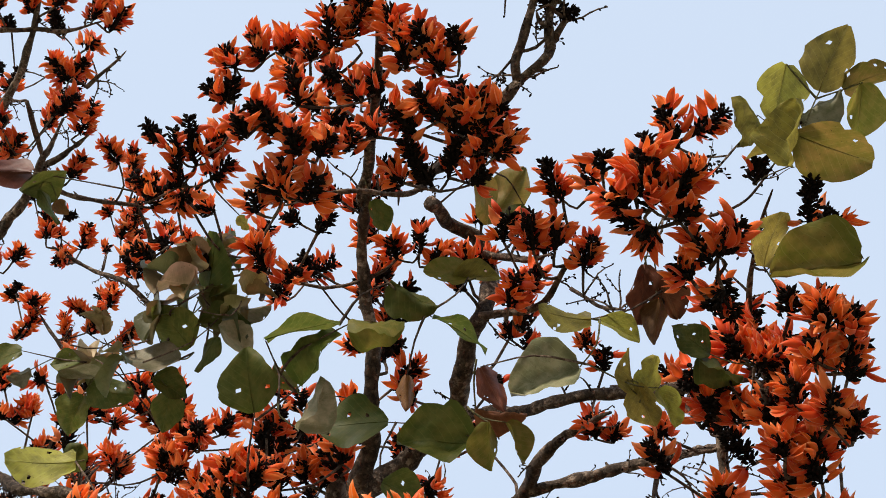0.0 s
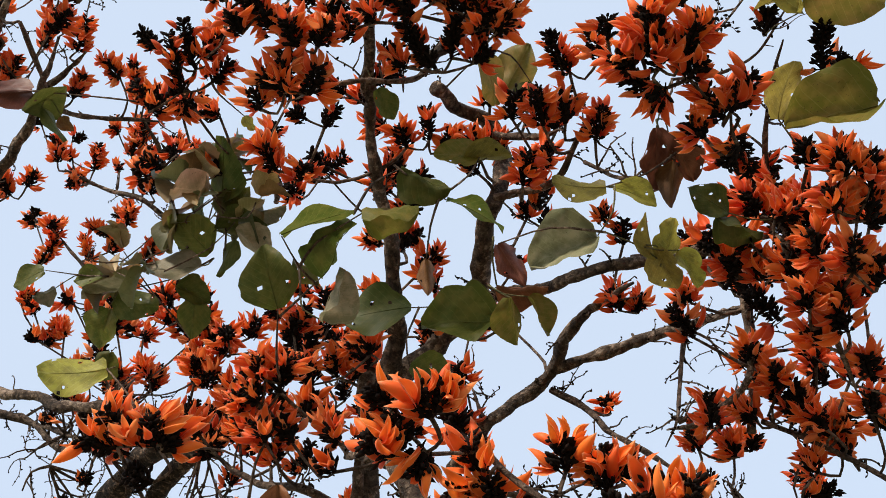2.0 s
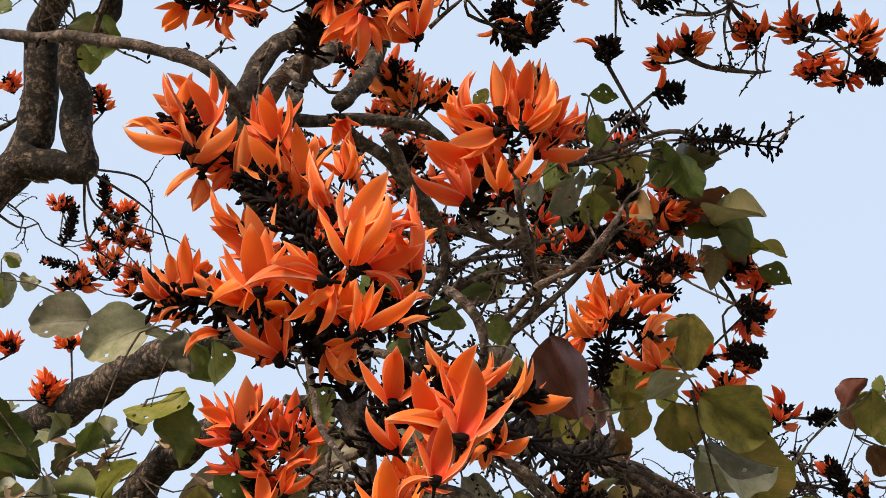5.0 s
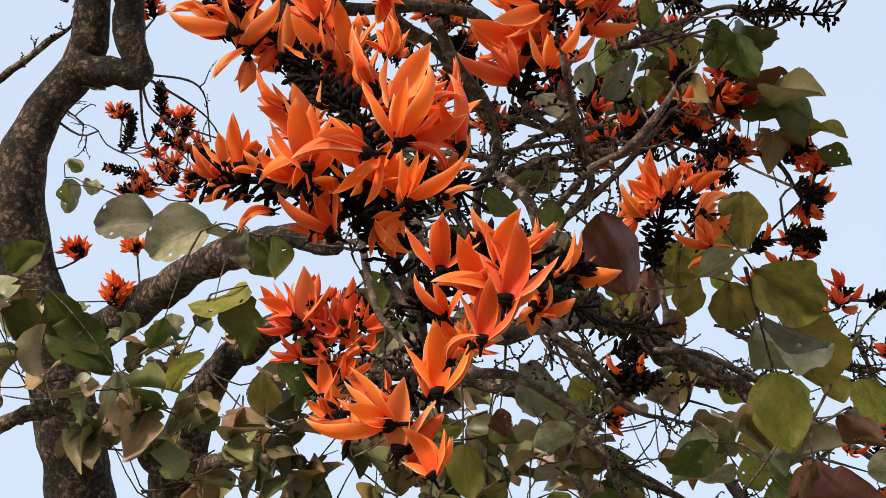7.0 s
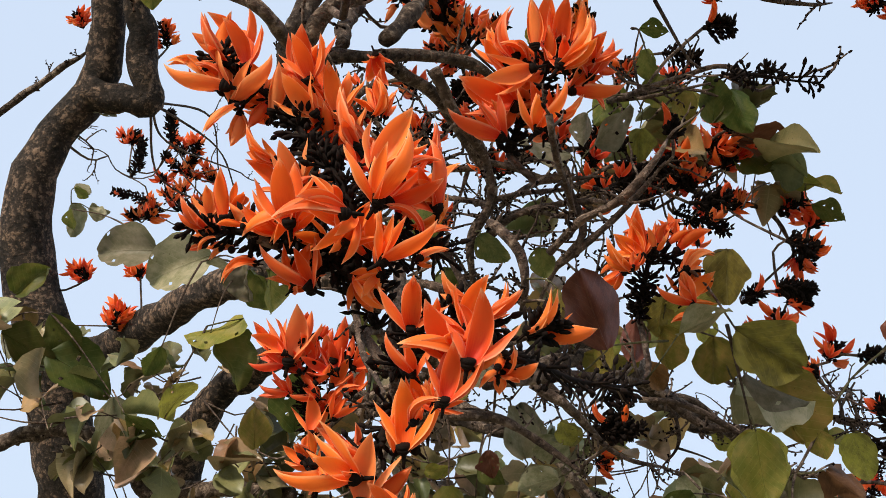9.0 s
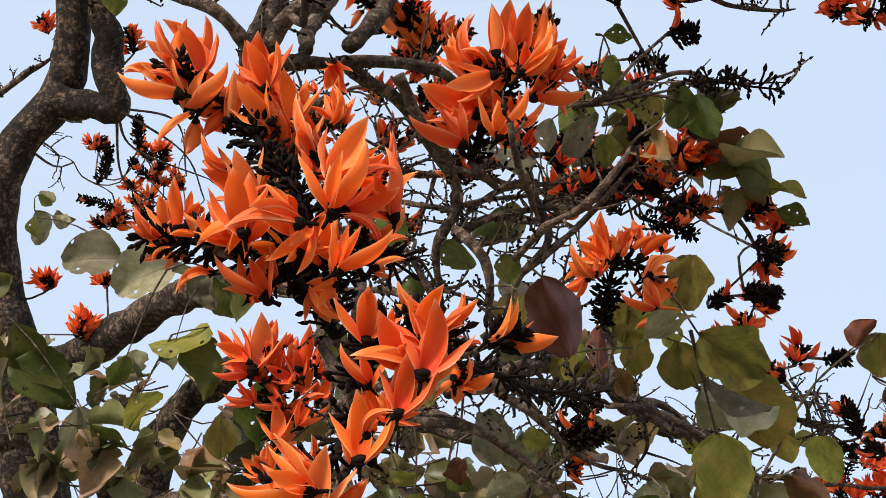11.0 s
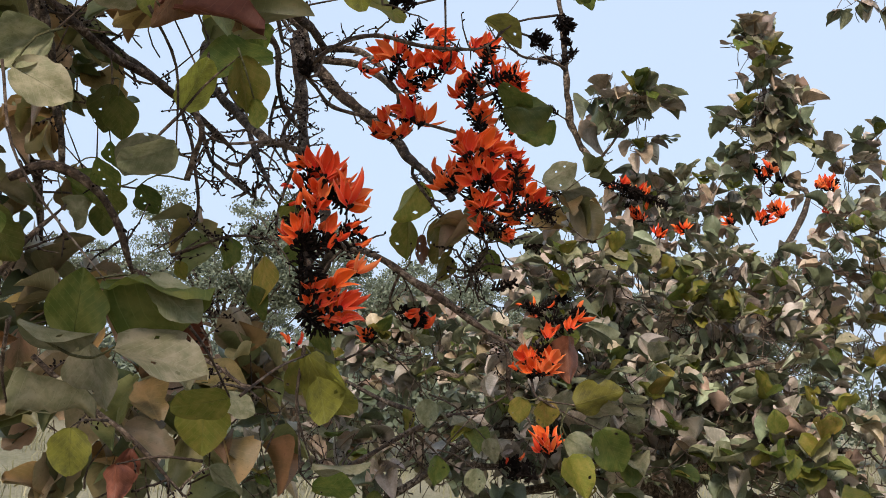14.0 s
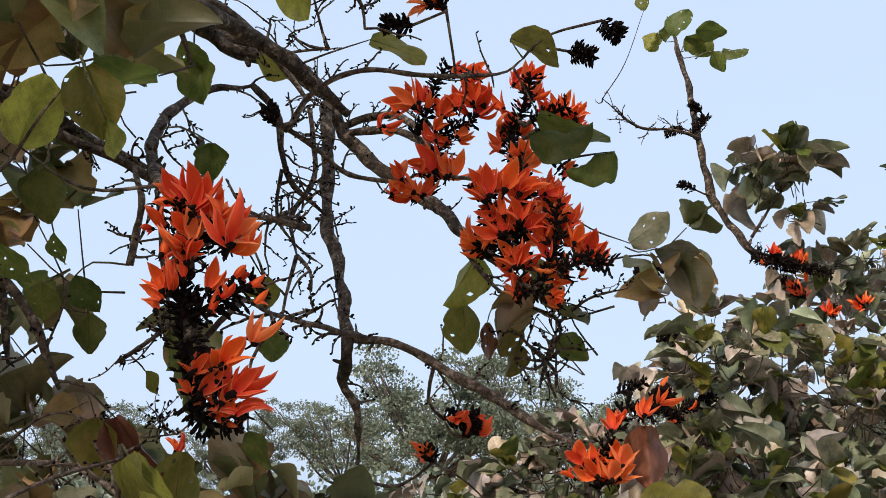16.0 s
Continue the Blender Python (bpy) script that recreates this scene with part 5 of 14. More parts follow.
cluster(-0.162, 0.456, 3.479, -0.161, 0.418, 3.519, 7, size=0.9)
cluster(-0.152, 0.490, 3.433, -0.156, 0.439, 3.472, 8, size=0.9)
cluster(-0.120, 0.483, 3.443, -0.116, 0.428, 3.458, 9, size=0.9)
cluster(-0.099, 0.508, 3.416, -0.096, 0.467, 3.449, 9, size=0.9)
cluster(-0.061, 0.487, 3.437, -0.062, 0.456, 3.465, 5, size=0.9)
cluster(-0.129, 0.367, 3.545, -0.107, 0.361, 3.545, 5, size=0.9)
cluster(-0.239, 0.518, 3.411, -0.255, 0.493, 3.439, 7, size=0.9)
cluster(-0.211, 0.518, 3.416, -0.213, 0.492, 3.447, 4, True, size=0.9)
cluster(-0.334, 0.479, 3.374, -0.331, 0.433, 3.416, 5, size=0.9)
cluster(-0.364, 0.444, 3.295, -0.385, 0.421, 3.299, 8, size=0.9)
cluster(-0.406, 0.463, 3.276, -0.409, 0.431, 3.291, 7, size=0.9)
cluster(-0.324, 0.498, 3.240, -0.327, 0.447, 3.257, 9, size=0.9)
cluster(-0.298, 0.505, 3.239, -0.271, 0.482, 3.250, 8, size=0.9)
cluster(-0.356, 0.477, 3.274, -0.364, 0.444, 3.286, 7, size=0.9)
cluster(-0.364, 0.539, 3.206, -0.395, 0.517, 3.227, 9, size=0.9)
cluster(-0.365, 0.542, 3.203, -0.351, 0.499, 3.246, 9, size=0.9)
cluster(-0.332, 0.555, 3.199, -0.302, 0.521, 3.209, 7, size=0.9)
cluster(-0.414, 0.559, 3.208, -0.415, 0.541, 3.223, 4, size=0.9)
cluster(-0.159, 0.572, 3.363, -0.194, 0.527, 3.378, 8, size=0.9)
cluster(-0.118, 0.567, 3.373, -0.139, 0.506, 3.389, 7, size=0.9)
cluster(-0.094, 0.585, 3.352, -0.092, 0.550, 3.394, 7, size=0.9)
cluster(-0.078, 0.597, 3.346, -0.067, 0.529, 3.388, 7, size=0.9)
cluster(-0.058, 0.595, 3.351, -0.041, 0.534, 3.383, 8, size=0.9)
cluster(-0.045, 0.615, 3.339, -0.009, 0.572, 3.388, 10, size=0.9)
cluster(-0.040, 0.632, 3.328, -0.002, 0.612, 3.357, 7, size=0.9)
cluster(-0.089, 0.664, 3.311, -0.062, 0.649, 3.320, 4, size=0.9)
cluster(-0.198, 0.633, 3.315, -0.221, 0.607, 3.348, 5, size=0.9)
cluster(-0.166, 0.626, 3.325, -0.180, 0.575, 3.352, 3, True, size=0.9)
cluster(-0.123, 0.646, 3.318, -0.096, 0.589, 3.335, 2, True, size=0.9)
cluster(-0.079, 0.635, 3.333, -0.049, 0.607, 3.340, 2, True, size=0.9)
cluster(-0.153, 0.650, 3.310, -0.172, 0.616, 3.339, 1, True, size=0.9)
cluster(-0.225, 0.561, 3.360, -0.239, 0.538, 3.376, 7, size=0.9)
cluster(-0.278, 0.559, 3.328, -0.253, 0.530, 3.336, 3, size=0.9)
cluster(-0.506, 0.789, 3.378, -0.513, 0.733, 3.405, 10, size=0.9)
cluster(-0.471, 0.817, 3.364, -0.452, 0.799, 3.377, 7, size=0.9)
cluster(-0.517, 1.019, 3.659, -0.458, 1.002, 3.665, 7, size=0.9)
cluster(-0.398, 0.758, 3.417, -0.368, 0.743, 3.447, 1, True, size=0.9)
cluster(-0.424, 0.737, 3.427, -0.439, 0.714, 3.429, 2, True, size=0.9)
cluster(-0.285, 0.890, 3.467, -0.285, 0.852, 3.483, 7, size=0.9)
cluster(-0.240, 0.893, 3.472, -0.228, 0.857, 3.519, 3, True, size=0.9)
cluster(-0.213, 0.920, 3.458, -0.192, 0.895, 3.482, 7, size=0.9)
cluster(-0.159, 0.931, 3.459, -0.158, 0.908, 3.475, 3, size=0.9)
cluster(-0.087, 0.948, 3.325, -0.060, 0.895, 3.340, 9, size=0.9)
cluster(-0.049, 0.932, 3.341, -0.019, 0.913, 3.366, 6, size=0.9)
cluster(-0.018, 0.835, 3.327, -0.013, 0.785, 3.353, 7, size=0.9)
cluster(0.020, 0.846, 3.326, 0.034, 0.811, 3.367, 8, size=0.9)
cluster(0.061, 0.884, 3.307, 0.088, 0.833, 3.322, 8, size=0.9)
cluster(0.052, 0.785, 3.385, 0.040, 0.756, 3.413, 6, size=0.9)
cluster(0.040, 0.756, 3.403, 0.037, 0.725, 3.428, 1, True, size=0.9)
cluster(0.109, 0.767, 3.370, 0.106, 0.720, 3.385, 5, size=0.9)
cluster(0.125, 0.694, 3.300, 0.134, 0.664, 3.311, 1, True, size=0.9)
cluster(0.133, 0.559, 3.003, 0.118, 0.540, 3.016, 6, size=0.9)
cluster(0.148, 0.551, 3.011, 0.169, 0.508, 3.043, 8, size=0.9)
cluster(0.166, 0.569, 3.001, 0.176, 0.479, 3.040, 8, size=0.9)
cluster(0.199, 0.565, 3.009, 0.235, 0.526, 3.020, 8, size=0.9)
cluster(0.160, 0.586, 2.988, 0.148, 0.604, 2.978, 3, size=0.9)
cluster(0.198, 0.591, 2.991, 0.214, 0.581, 3.004, 5, size=0.9)
cluster(0.146, 0.598, 3.003, 0.121, 0.577, 3.026, 2, True, size=0.9)
cluster(0.248, 0.659, 3.271, 0.236, 0.599, 3.304, 8, size=0.9)
cluster(0.273, 0.649, 3.281, 0.332, 0.621, 3.284, 6, size=0.9)
cluster(0.230, 0.652, 2.967, 0.215, 0.620, 2.990, 5, size=0.9)
cluster(0.240, 0.648, 2.971, 0.280, 0.608, 2.986, 7, size=0.9)
cluster(0.237, 0.686, 2.945, 0.215, 0.705, 2.933, 4, size=0.9)
cluster(0.198, 0.664, 2.954, 0.190, 0.648, 2.960, 3, size=0.9)
cluster(0.237, 0.689, 2.979, 0.246, 0.738, 2.947, 1, True, size=0.9)
cluster(0.328, 0.651, 3.118, 0.344, 0.627, 3.143, 1, True, size=0.9)
cluster(0.393, 0.719, 3.082, 0.406, 0.648, 3.102, 1, True, size=0.9)
cluster(0.409, 0.710, 3.091, 0.449, 0.742, 3.096, 3, True, size=0.9)
cluster(0.260, 0.906, 3.030, 0.253, 0.868, 3.048, 8, size=0.9)
cluster(0.293, 0.916, 3.029, 0.297, 0.876, 3.071, 9, size=0.9)
cluster(0.309, 0.914, 2.996, 0.341, 0.875, 3.027, 8, size=0.9)
cluster(0.203, 0.949, 2.967, 0.202, 0.916, 2.976, 8, size=0.9)
cluster(0.242, 0.967, 2.961, 0.243, 0.938, 2.988, 7, size=0.9)
cluster(0.189, 0.886, 3.008, 0.171, 0.901, 2.990, 4, size=0.9)
cluster(0.238, 0.922, 2.991, 0.227, 0.899, 2.994, 4, size=0.9)
cluster(0.337, 0.815, 3.007, 0.339, 0.778, 3.017, 3, True, size=0.9)
cluster(0.377, 0.807, 2.958, 0.373, 0.764, 2.975, 7, size=0.9)
cluster(0.404, 0.828, 2.948, 0.415, 0.790, 2.968, 7, size=0.9)
cluster(0.350, 0.840, 2.931, 0.350, 0.814, 2.946, 6, size=0.9)
cluster(0.385, 0.863, 2.920, 0.409, 0.846, 2.950, 6, size=0.9)
cluster(0.347, 0.898, 2.866, 0.358, 0.864, 2.891, 8, size=0.9)
cluster(0.372, 0.925, 2.851, 0.387, 0.891, 2.873, 7, size=0.9)
cluster(0.311, 0.883, 2.895, 0.311, 0.858, 2.924, 7, size=0.9)
cluster(0.275, 0.931, 2.917, 0.284, 0.902, 2.939, 7, size=0.9)
cluster(0.280, 0.943, 2.861, 0.279, 0.919, 2.878, 8, size=0.9)
cluster(0.324, 0.962, 2.855, 0.326, 0.932, 2.876, 8, size=0.9)
cluster(0.011, 1.304, 3.292, 0.007, 1.271, 3.321, 8, size=0.9)
cluster(0.042, 1.318, 3.287, 0.055, 1.296, 3.311, 5, size=0.9)
cluster(0.055, 1.238, 3.406, 0.069, 1.191, 3.427, 4, size=0.9)
cluster(0.033, 1.192, 3.433, 0.033, 1.172, 3.457, 3, size=0.9)
cluster(-0.116, 1.134, 3.449, -0.112, 1.114, 3.460, 3, size=0.9)
cluster(0.141, 1.220, 3.187, 0.135, 1.204, 3.194, 5, size=0.9)
cluster(-1.176, 1.439, 3.632, -1.188, 1.414, 3.665, 15, size=0.9)
cluster(-1.270, 1.423, 3.624, -1.236, 1.394, 3.643, 10, size=0.9)
cluster(-0.930, 1.276, 3.425, -0.914, 1.241, 3.440, 10, size=0.9)
cluster(-0.857, 1.265, 3.450, -0.860, 1.239, 3.472, 7, size=0.9)
cluster(-0.556, 0.903, 2.986, -0.553, 0.869, 3.004, 8, size=0.9)
cluster(-0.533, 0.918, 2.978, -0.506, 0.886, 2.995, 8, size=0.9)
cluster(-0.609, 0.950, 2.974, -0.612, 0.921, 2.987, 7, size=0.9)
cluster(-0.583, 0.986, 2.950, -0.587, 0.974, 2.969, 6, size=0.9)
cluster(-0.590, 1.028, 2.913, -0.585, 1.003, 2.927, 6, size=0.9)
cluster(-0.572, 1.242, 3.267, -0.569, 1.200, 3.283, 9, size=0.9)
cluster(-0.547, 1.255, 3.262, -0.516, 1.242, 3.296, 9, size=0.9)
cluster(-0.645, 1.273, 3.357, -0.648, 1.251, 3.390, 6, size=0.9)
cluster(0.322, 0.980, 2.836, 0.313, 0.957, 2.846, 5, size=0.9)
cluster(0.341, 1.070, 2.817, 0.344, 1.051, 2.827, 6, size=0.9)
cluster(0.284, 1.014, 2.851, 0.282, 1.000, 2.875, 7, size=0.9)
cluster(0.241, 1.294, 3.004, 0.244, 1.259, 3.018, 7, size=0.9)
cluster(0.269, 1.310, 2.957, 0.265, 1.285, 2.998, 3, True, size=0.9)
cluster(0.188, 1.333, 3.026, 0.168, 1.342, 3.018, 5, size=0.9)
cluster(0.080, 1.430, 3.013, 0.079, 1.409, 3.048, 8, size=0.9)
cluster(0.149, 1.462, 3.001, 0.134, 1.437, 3.022, 7, size=0.9)
cluster(0.305, 1.337, 2.916, 0.339, 1.316, 2.929, 7, size=0.9)
cluster(0.259, 1.375, 2.873, 0.254, 1.362, 2.891, 6, size=0.9)
cluster(0.347, 1.199, 2.842, 0.350, 1.179, 2.853, 5, size=0.9)
cluster(-0.080, 1.636, 3.308, -0.083, 1.601, 3.326, 6, size=0.9)
cluster(-0.649, 0.690, 2.727, -0.691, 0.673, 2.740, 6)
cluster(-0.628, 0.692, 2.731, -0.646, 0.650, 2.753, 7)
cluster(-0.609, 0.703, 2.724, -0.590, 0.670, 2.746, 7)
cluster(-0.596, 0.711, 2.718, -0.583, 0.704, 2.733, 5)
cluster(-0.614, 0.732, 2.688, -0.631, 0.713, 2.692, 1, True)
cluster(-0.898, 1.301, 3.429, -0.901, 1.267, 3.451, 7)
cluster(-0.576, 0.926, 2.958, -0.584, 0.915, 2.980, 5)
cluster(-0.840, 1.297, 3.356, -0.851, 1.282, 3.386, 6)
cluster(-0.572, 0.953, 2.896, -0.578, 0.942, 2.923, 4)
cluster(-0.845, 1.190, 3.166, -0.850, 1.169, 3.186, 7)
cluster(-0.462, 0.989, 2.886, -0.470, 0.979, 2.903, 4)
cluster(-0.477, 1.014, 2.852, -0.490, 0.997, 2.865, 2)
cluster(-0.539, 0.927, 2.968, -0.520, 0.895, 3.018, 4, True)
cluster(-0.538, 0.981, 2.905, -0.549, 0.959, 2.937, 3, True)
cluster(-0.554, 1.242, 3.285, -0.555, 1.204, 3.307, 8)
cluster(-0.620, 1.001, 2.826, -0.632, 1.012, 2.815, 3)
cluster(-0.575, 1.019, 2.818, -0.585, 1.035, 2.799, 4)
cluster(-0.250, 0.649, 2.563, -0.272, 0.627, 2.572, 5)
cluster(-0.237, 0.648, 2.568, -0.235, 0.619, 2.588, 5)
cluster(-0.215, 0.658, 2.562, -0.224, 0.663, 2.553, 4)
cluster(-0.193, 0.615, 2.573, -0.194, 0.587, 2.594, 6)
cluster(-0.180, 0.614, 2.577, -0.169, 0.599, 2.589, 3)
cluster(-0.238, 0.616, 2.605, -0.247, 0.599, 2.614, 2)
cluster(-0.179, 0.750, 2.591, -0.178, 0.719, 2.609, 3)
cluster(-0.182, 0.766, 2.571, -0.218, 0.747, 2.569, 4)
cluster(-0.177, 0.780, 2.555, -0.172, 0.765, 2.568, 5)
cluster(-0.160, 0.799, 2.570, -0.150, 0.811, 2.556, 1, True)
cluster(-0.239, 0.882, 2.606, -0.246, 0.866, 2.618, 3)
cluster(-0.194, 0.733, 2.638, -0.197, 0.719, 2.667, 2, True)
cluster(-0.080, 0.766, 2.570, -0.079, 0.741, 2.595, 5)
cluster(-0.042, 0.793, 2.549, -0.038, 0.757, 2.577, 6)
cluster(-0.021, 0.795, 2.553, -0.010, 0.784, 2.579, 3)
cluster(0.003, 0.770, 2.494, 0.009, 0.750, 2.524, 3)
cluster(0.022, 0.775, 2.494, 0.025, 0.765, 2.524, 2)
cluster(0.044, 0.782, 2.493, 0.054, 0.760, 2.509, 3)
cluster(-0.022, 0.769, 2.488, -0.032, 0.762, 2.501, 1, True)
cluster(-0.008, 0.787, 2.471, -0.029, 0.790, 2.455, 3)
cluster(0.012, 0.783, 2.482, 0.009, 0.774, 2.500, 1, True)
cluster(0.031, 0.847, 2.491, 0.060, 0.844, 2.503, 3)
cluster(0.066, 0.853, 2.494, 0.068, 0.878, 2.473, 2)
cluster(0.147, 1.617, 3.112, 0.133, 1.586, 3.129, 5)
cluster(0.182, 1.623, 3.116, 0.199, 1.605, 3.135, 4)
cluster(0.287, 1.619, 2.994, 0.245, 1.588, 3.018, 6)
cluster(0.185, 1.706, 2.939, 0.178, 1.685, 2.976, 6)
cluster(0.268, 1.679, 2.917, 0.252, 1.659, 2.956, 7)
cluster(0.283, 1.705, 2.891, 0.280, 1.719, 2.851, 7)
cluster(0.351, 1.709, 2.906, 0.390, 1.703, 2.930, 8)
cluster(0.342, 1.736, 2.872, 0.324, 1.751, 2.860, 5)
cluster(0.375, 1.741, 2.876, 0.406, 1.750, 2.854, 1, True)
cluster(-0.149, 1.116, 2.608, -0.153, 1.075, 2.644, 7)
cluster(-0.131, 1.111, 2.620, -0.108, 1.097, 2.639, 6)
cluster(-0.170, 1.115, 2.541, -0.176, 1.090, 2.568, 3, True)
cluster(-0.190, 1.109, 2.588, -0.217, 1.088, 2.588, 1, True)
cluster(-0.230, 1.118, 2.645, -0.249, 1.097, 2.649, 1, True)
cluster(-0.182, 1.221, 2.538, -0.188, 1.207, 2.555, 4)
cluster(-0.028, 1.045, 2.555, -0.034, 1.013, 2.575, 3, True)
cluster(-0.009, 1.060, 2.543, 0.011, 1.058, 2.563, 1, True)
cluster(-0.077, 1.138, 2.509, -0.076, 1.121, 2.526, 1, True)
cluster(-0.023, 1.342, 2.599, 0.019, 1.340, 2.592, 1, True)
cluster(0.053, 1.568, 2.827, 0.053, 1.533, 2.847, 5)
cluster(0.011, 1.563, 2.820, -0.006, 1.547, 2.832, 3)
cluster(0.233, 1.328, 3.006, 0.233, 1.296, 3.039, 7)
cluster(0.251, 1.322, 2.956, 0.260, 1.310, 2.994, 2, True)
cluster(0.312, 1.274, 3.015, 0.310, 1.249, 3.040, 7)
cluster(0.353, 1.263, 2.961, 0.360, 1.240, 2.977, 5)
cluster(0.297, 1.352, 2.918, 0.295, 1.327, 2.943, 7)
cluster(0.319, 1.380, 2.891, 0.313, 1.369, 2.915, 5)
cluster(0.364, 1.241, 2.833, 0.361, 1.221, 2.859, 5)
cluster(0.366, 1.192, 2.891, 0.379, 1.180, 2.913, 5)

# the large racemes that hang nearest, flower by flower
spike = flower_spike(1.5, 0.004, (-0.269, 0.711, 1.908), (-0.279, 0.677, 1.952), (-0.266, 0.635, 1.979), (-0.307, 0.642, 2.039), (-0.347, 0.642, 2.089), (-0.374, 0.626, 2.105), (-0.379, 0.610, 2.112))
flower(spike, "w", -0.371, 0.607, 2.102, -0.385, 0.580, 2.136, 0.955, 0.297, 0.015)
flower(spike, "b", -0.380, 0.614, 2.114, -0.397, 0.590, 2.126, 0.280, -0.880, -0.383)
flower(spike, "t", -0.361, 0.619, 2.105, -0.370, 0.591, 2.134, 0.280, -0.880, -0.383)
flower(spike, "b", -0.371, 0.631, 2.119, -0.391, 0.613, 2.122, 0.100, -0.370, 0.924)
flower(spike, "b", -0.369, 0.611, 2.084, -0.419, 0.592, 2.101, 0.100, -0.370, 0.924)
flower(spike, "w", -0.379, 0.620, 2.084, -0.389, 0.591, 2.097, -0.100, 0.370, -0.924)
flower(spike, "b", -0.373, 0.623, 2.075, -0.342, 0.619, 2.113, -0.955, -0.297, -0.015)
flower(spike, "t", -0.382, 0.645, 2.093, -0.360, 0.661, 2.117, 0.280, -0.880, -0.383)
flower(spike, "w", -0.344, 0.633, 2.080, -0.362, 0.636, 2.061, 0.280, -0.880, -0.383)
flower(spike, "t", -0.309, 0.632, 2.092, -0.313, 0.600, 2.116, 0.280, -0.880, -0.383)
flower(spike, "b", -0.329, 0.662, 2.111, -0.353, 0.661, 2.136, -0.100, 0.370, -0.924)
flower(spike, "t", -0.306, 0.643, 2.067, -0.323, 0.610, 2.088, 0.280, -0.880, -0.383)
flower(spike, "t", -0.309, 0.660, 2.079, -0.311, 0.635, 2.093, 0.280, -0.880, -0.383)
flower(spike, "s", -0.342, 0.634, 2.068, -0.328, 0.611, 2.100, 0.280, -0.880, -0.383)
flower(spike, "t", -0.360, 0.661, 2.095, -0.368, 0.640, 2.115, 0.955, 0.297, 0.015)
flower(spike, "t", -0.352, 0.652, 2.085, -0.339, 0.651, 2.112, 0.955, 0.297, 0.015)
flower(spike, "t", -0.292, 0.655, 2.072, -0.293, 0.627, 2.104, 0.280, -0.880, -0.383)
flower(spike, "t", -0.311, 0.679, 2.081, -0.301, 0.691, 2.113, 0.955, 0.297, 0.015)
flower(spike, "w", -0.268, 0.643, 2.032, -0.280, 0.625, 2.079, 0.955, 0.297, 0.015)
flower(spike, "s", -0.276, 0.677, 2.048, -0.299, 0.660, 2.073, -0.100, 0.370, -0.924)
flower(spike, "w", -0.267, 0.663, 2.072, -0.258, 0.647, 2.099, -0.955, -0.297, -0.015)
flower(spike, "t", -0.276, 0.695, 2.095, -0.288, 0.696, 2.124, -0.100, 0.370, -0.924)
flower(spike, "s", -0.307, 0.651, 2.063, -0.320, 0.643, 2.078, 0.280, -0.880, -0.383)
flower(spike, "t", -0.317, 0.670, 2.073, -0.329, 0.655, 2.070, 0.280, -0.880, -0.383)
flower(spike, "s", -0.306, 0.663, 2.047, -0.299, 0.638, 2.077, 0.280, -0.880, -0.383)
flower(spike, "w", -0.320, 0.696, 2.066, -0.314, 0.692, 2.090, 0.280, -0.880, -0.383)
flower(spike, "t", -0.279, 0.654, 2.052, -0.296, 0.648, 2.073, -0.955, -0.297, -0.015)
flower(spike, "t", -0.291, 0.674, 2.059, -0.311, 0.677, 2.064, 0.955, 0.297, 0.015)
flower(spike, "s", -0.365, 0.619, 2.072, -0.385, 0.607, 2.043, -0.100, 0.370, -0.924)
flower(spike, "w", -0.375, 0.642, 2.081, -0.377, 0.638, 2.048, 0.100, -0.370, 0.924)
flower(spike, "s", -0.359, 0.632, 2.102, -0.389, 0.638, 2.105, -0.100, 0.370, -0.924)
flower(spike, "s", -0.372, 0.652, 2.116, -0.390, 0.661, 2.106, 0.955, 0.297, 0.015)
flower(spike, "s", -0.306, 0.656, 2.100, -0.309, 0.644, 2.127, 0.280, -0.880, -0.383)
flower(spike, "t", -0.317, 0.690, 2.123, -0.327, 0.675, 2.131, 0.100, -0.370, 0.924)
flower(spike, "w", -0.335, 0.638, 2.026, -0.353, 0.617, 2.050, 0.100, -0.370, 0.924)
flower(spike, "b", -0.342, 0.655, 2.034, -0.372, 0.658, 2.051, 0.280, -0.880, -0.383)
flower(spike, "t", -0.312, 0.640, 2.003, -0.318, 0.609, 2.026, 0.280, -0.880, -0.383)
flower(spike, "b", -0.321, 0.633, 1.996, -0.298, 0.629, 2.004, -0.100, 0.370, -0.924)
flower(spike, "t", -0.335, 0.655, 2.008, -0.312, 0.667, 2.003, 0.280, -0.880, -0.383)
flower(spike, "t", -0.333, 0.648, 2.005, -0.356, 0.631, 2.026, 0.280, -0.880, -0.383)
flower(spike, "s", -0.339, 0.670, 2.020, -0.333, 0.651, 2.039, -0.955, -0.297, -0.015)
flower(spike, "s", -0.283, 0.666, 2.107, -0.286, 0.656, 2.111, 0.280, -0.880, -0.383)
flower(spike, "w", -0.294, 0.688, 2.124, -0.298, 0.690, 2.138, 0.100, -0.370, 0.924)
flower(spike, "t", -0.297, 0.600, 1.948, -0.292, 0.565, 1.982, 0.280, -0.880, -0.383)
flower(spike, "b", -0.309, 0.623, 1.956, -0.286, 0.622, 1.985, 0.280, -0.880, -0.383)
flower(spike, "t", -0.317, 0.628, 1.957, -0.336, 0.611, 1.986, 0.100, -0.370, 0.924)
flower(spike, "w", -0.245, 0.584, 1.946, -0.288, 0.558, 1.936, -0.100, 0.370, -0.924)
flower(spike, "t", -0.262, 0.615, 1.953, -0.304, 0.607, 1.965, -0.100, 0.370, -0.924)
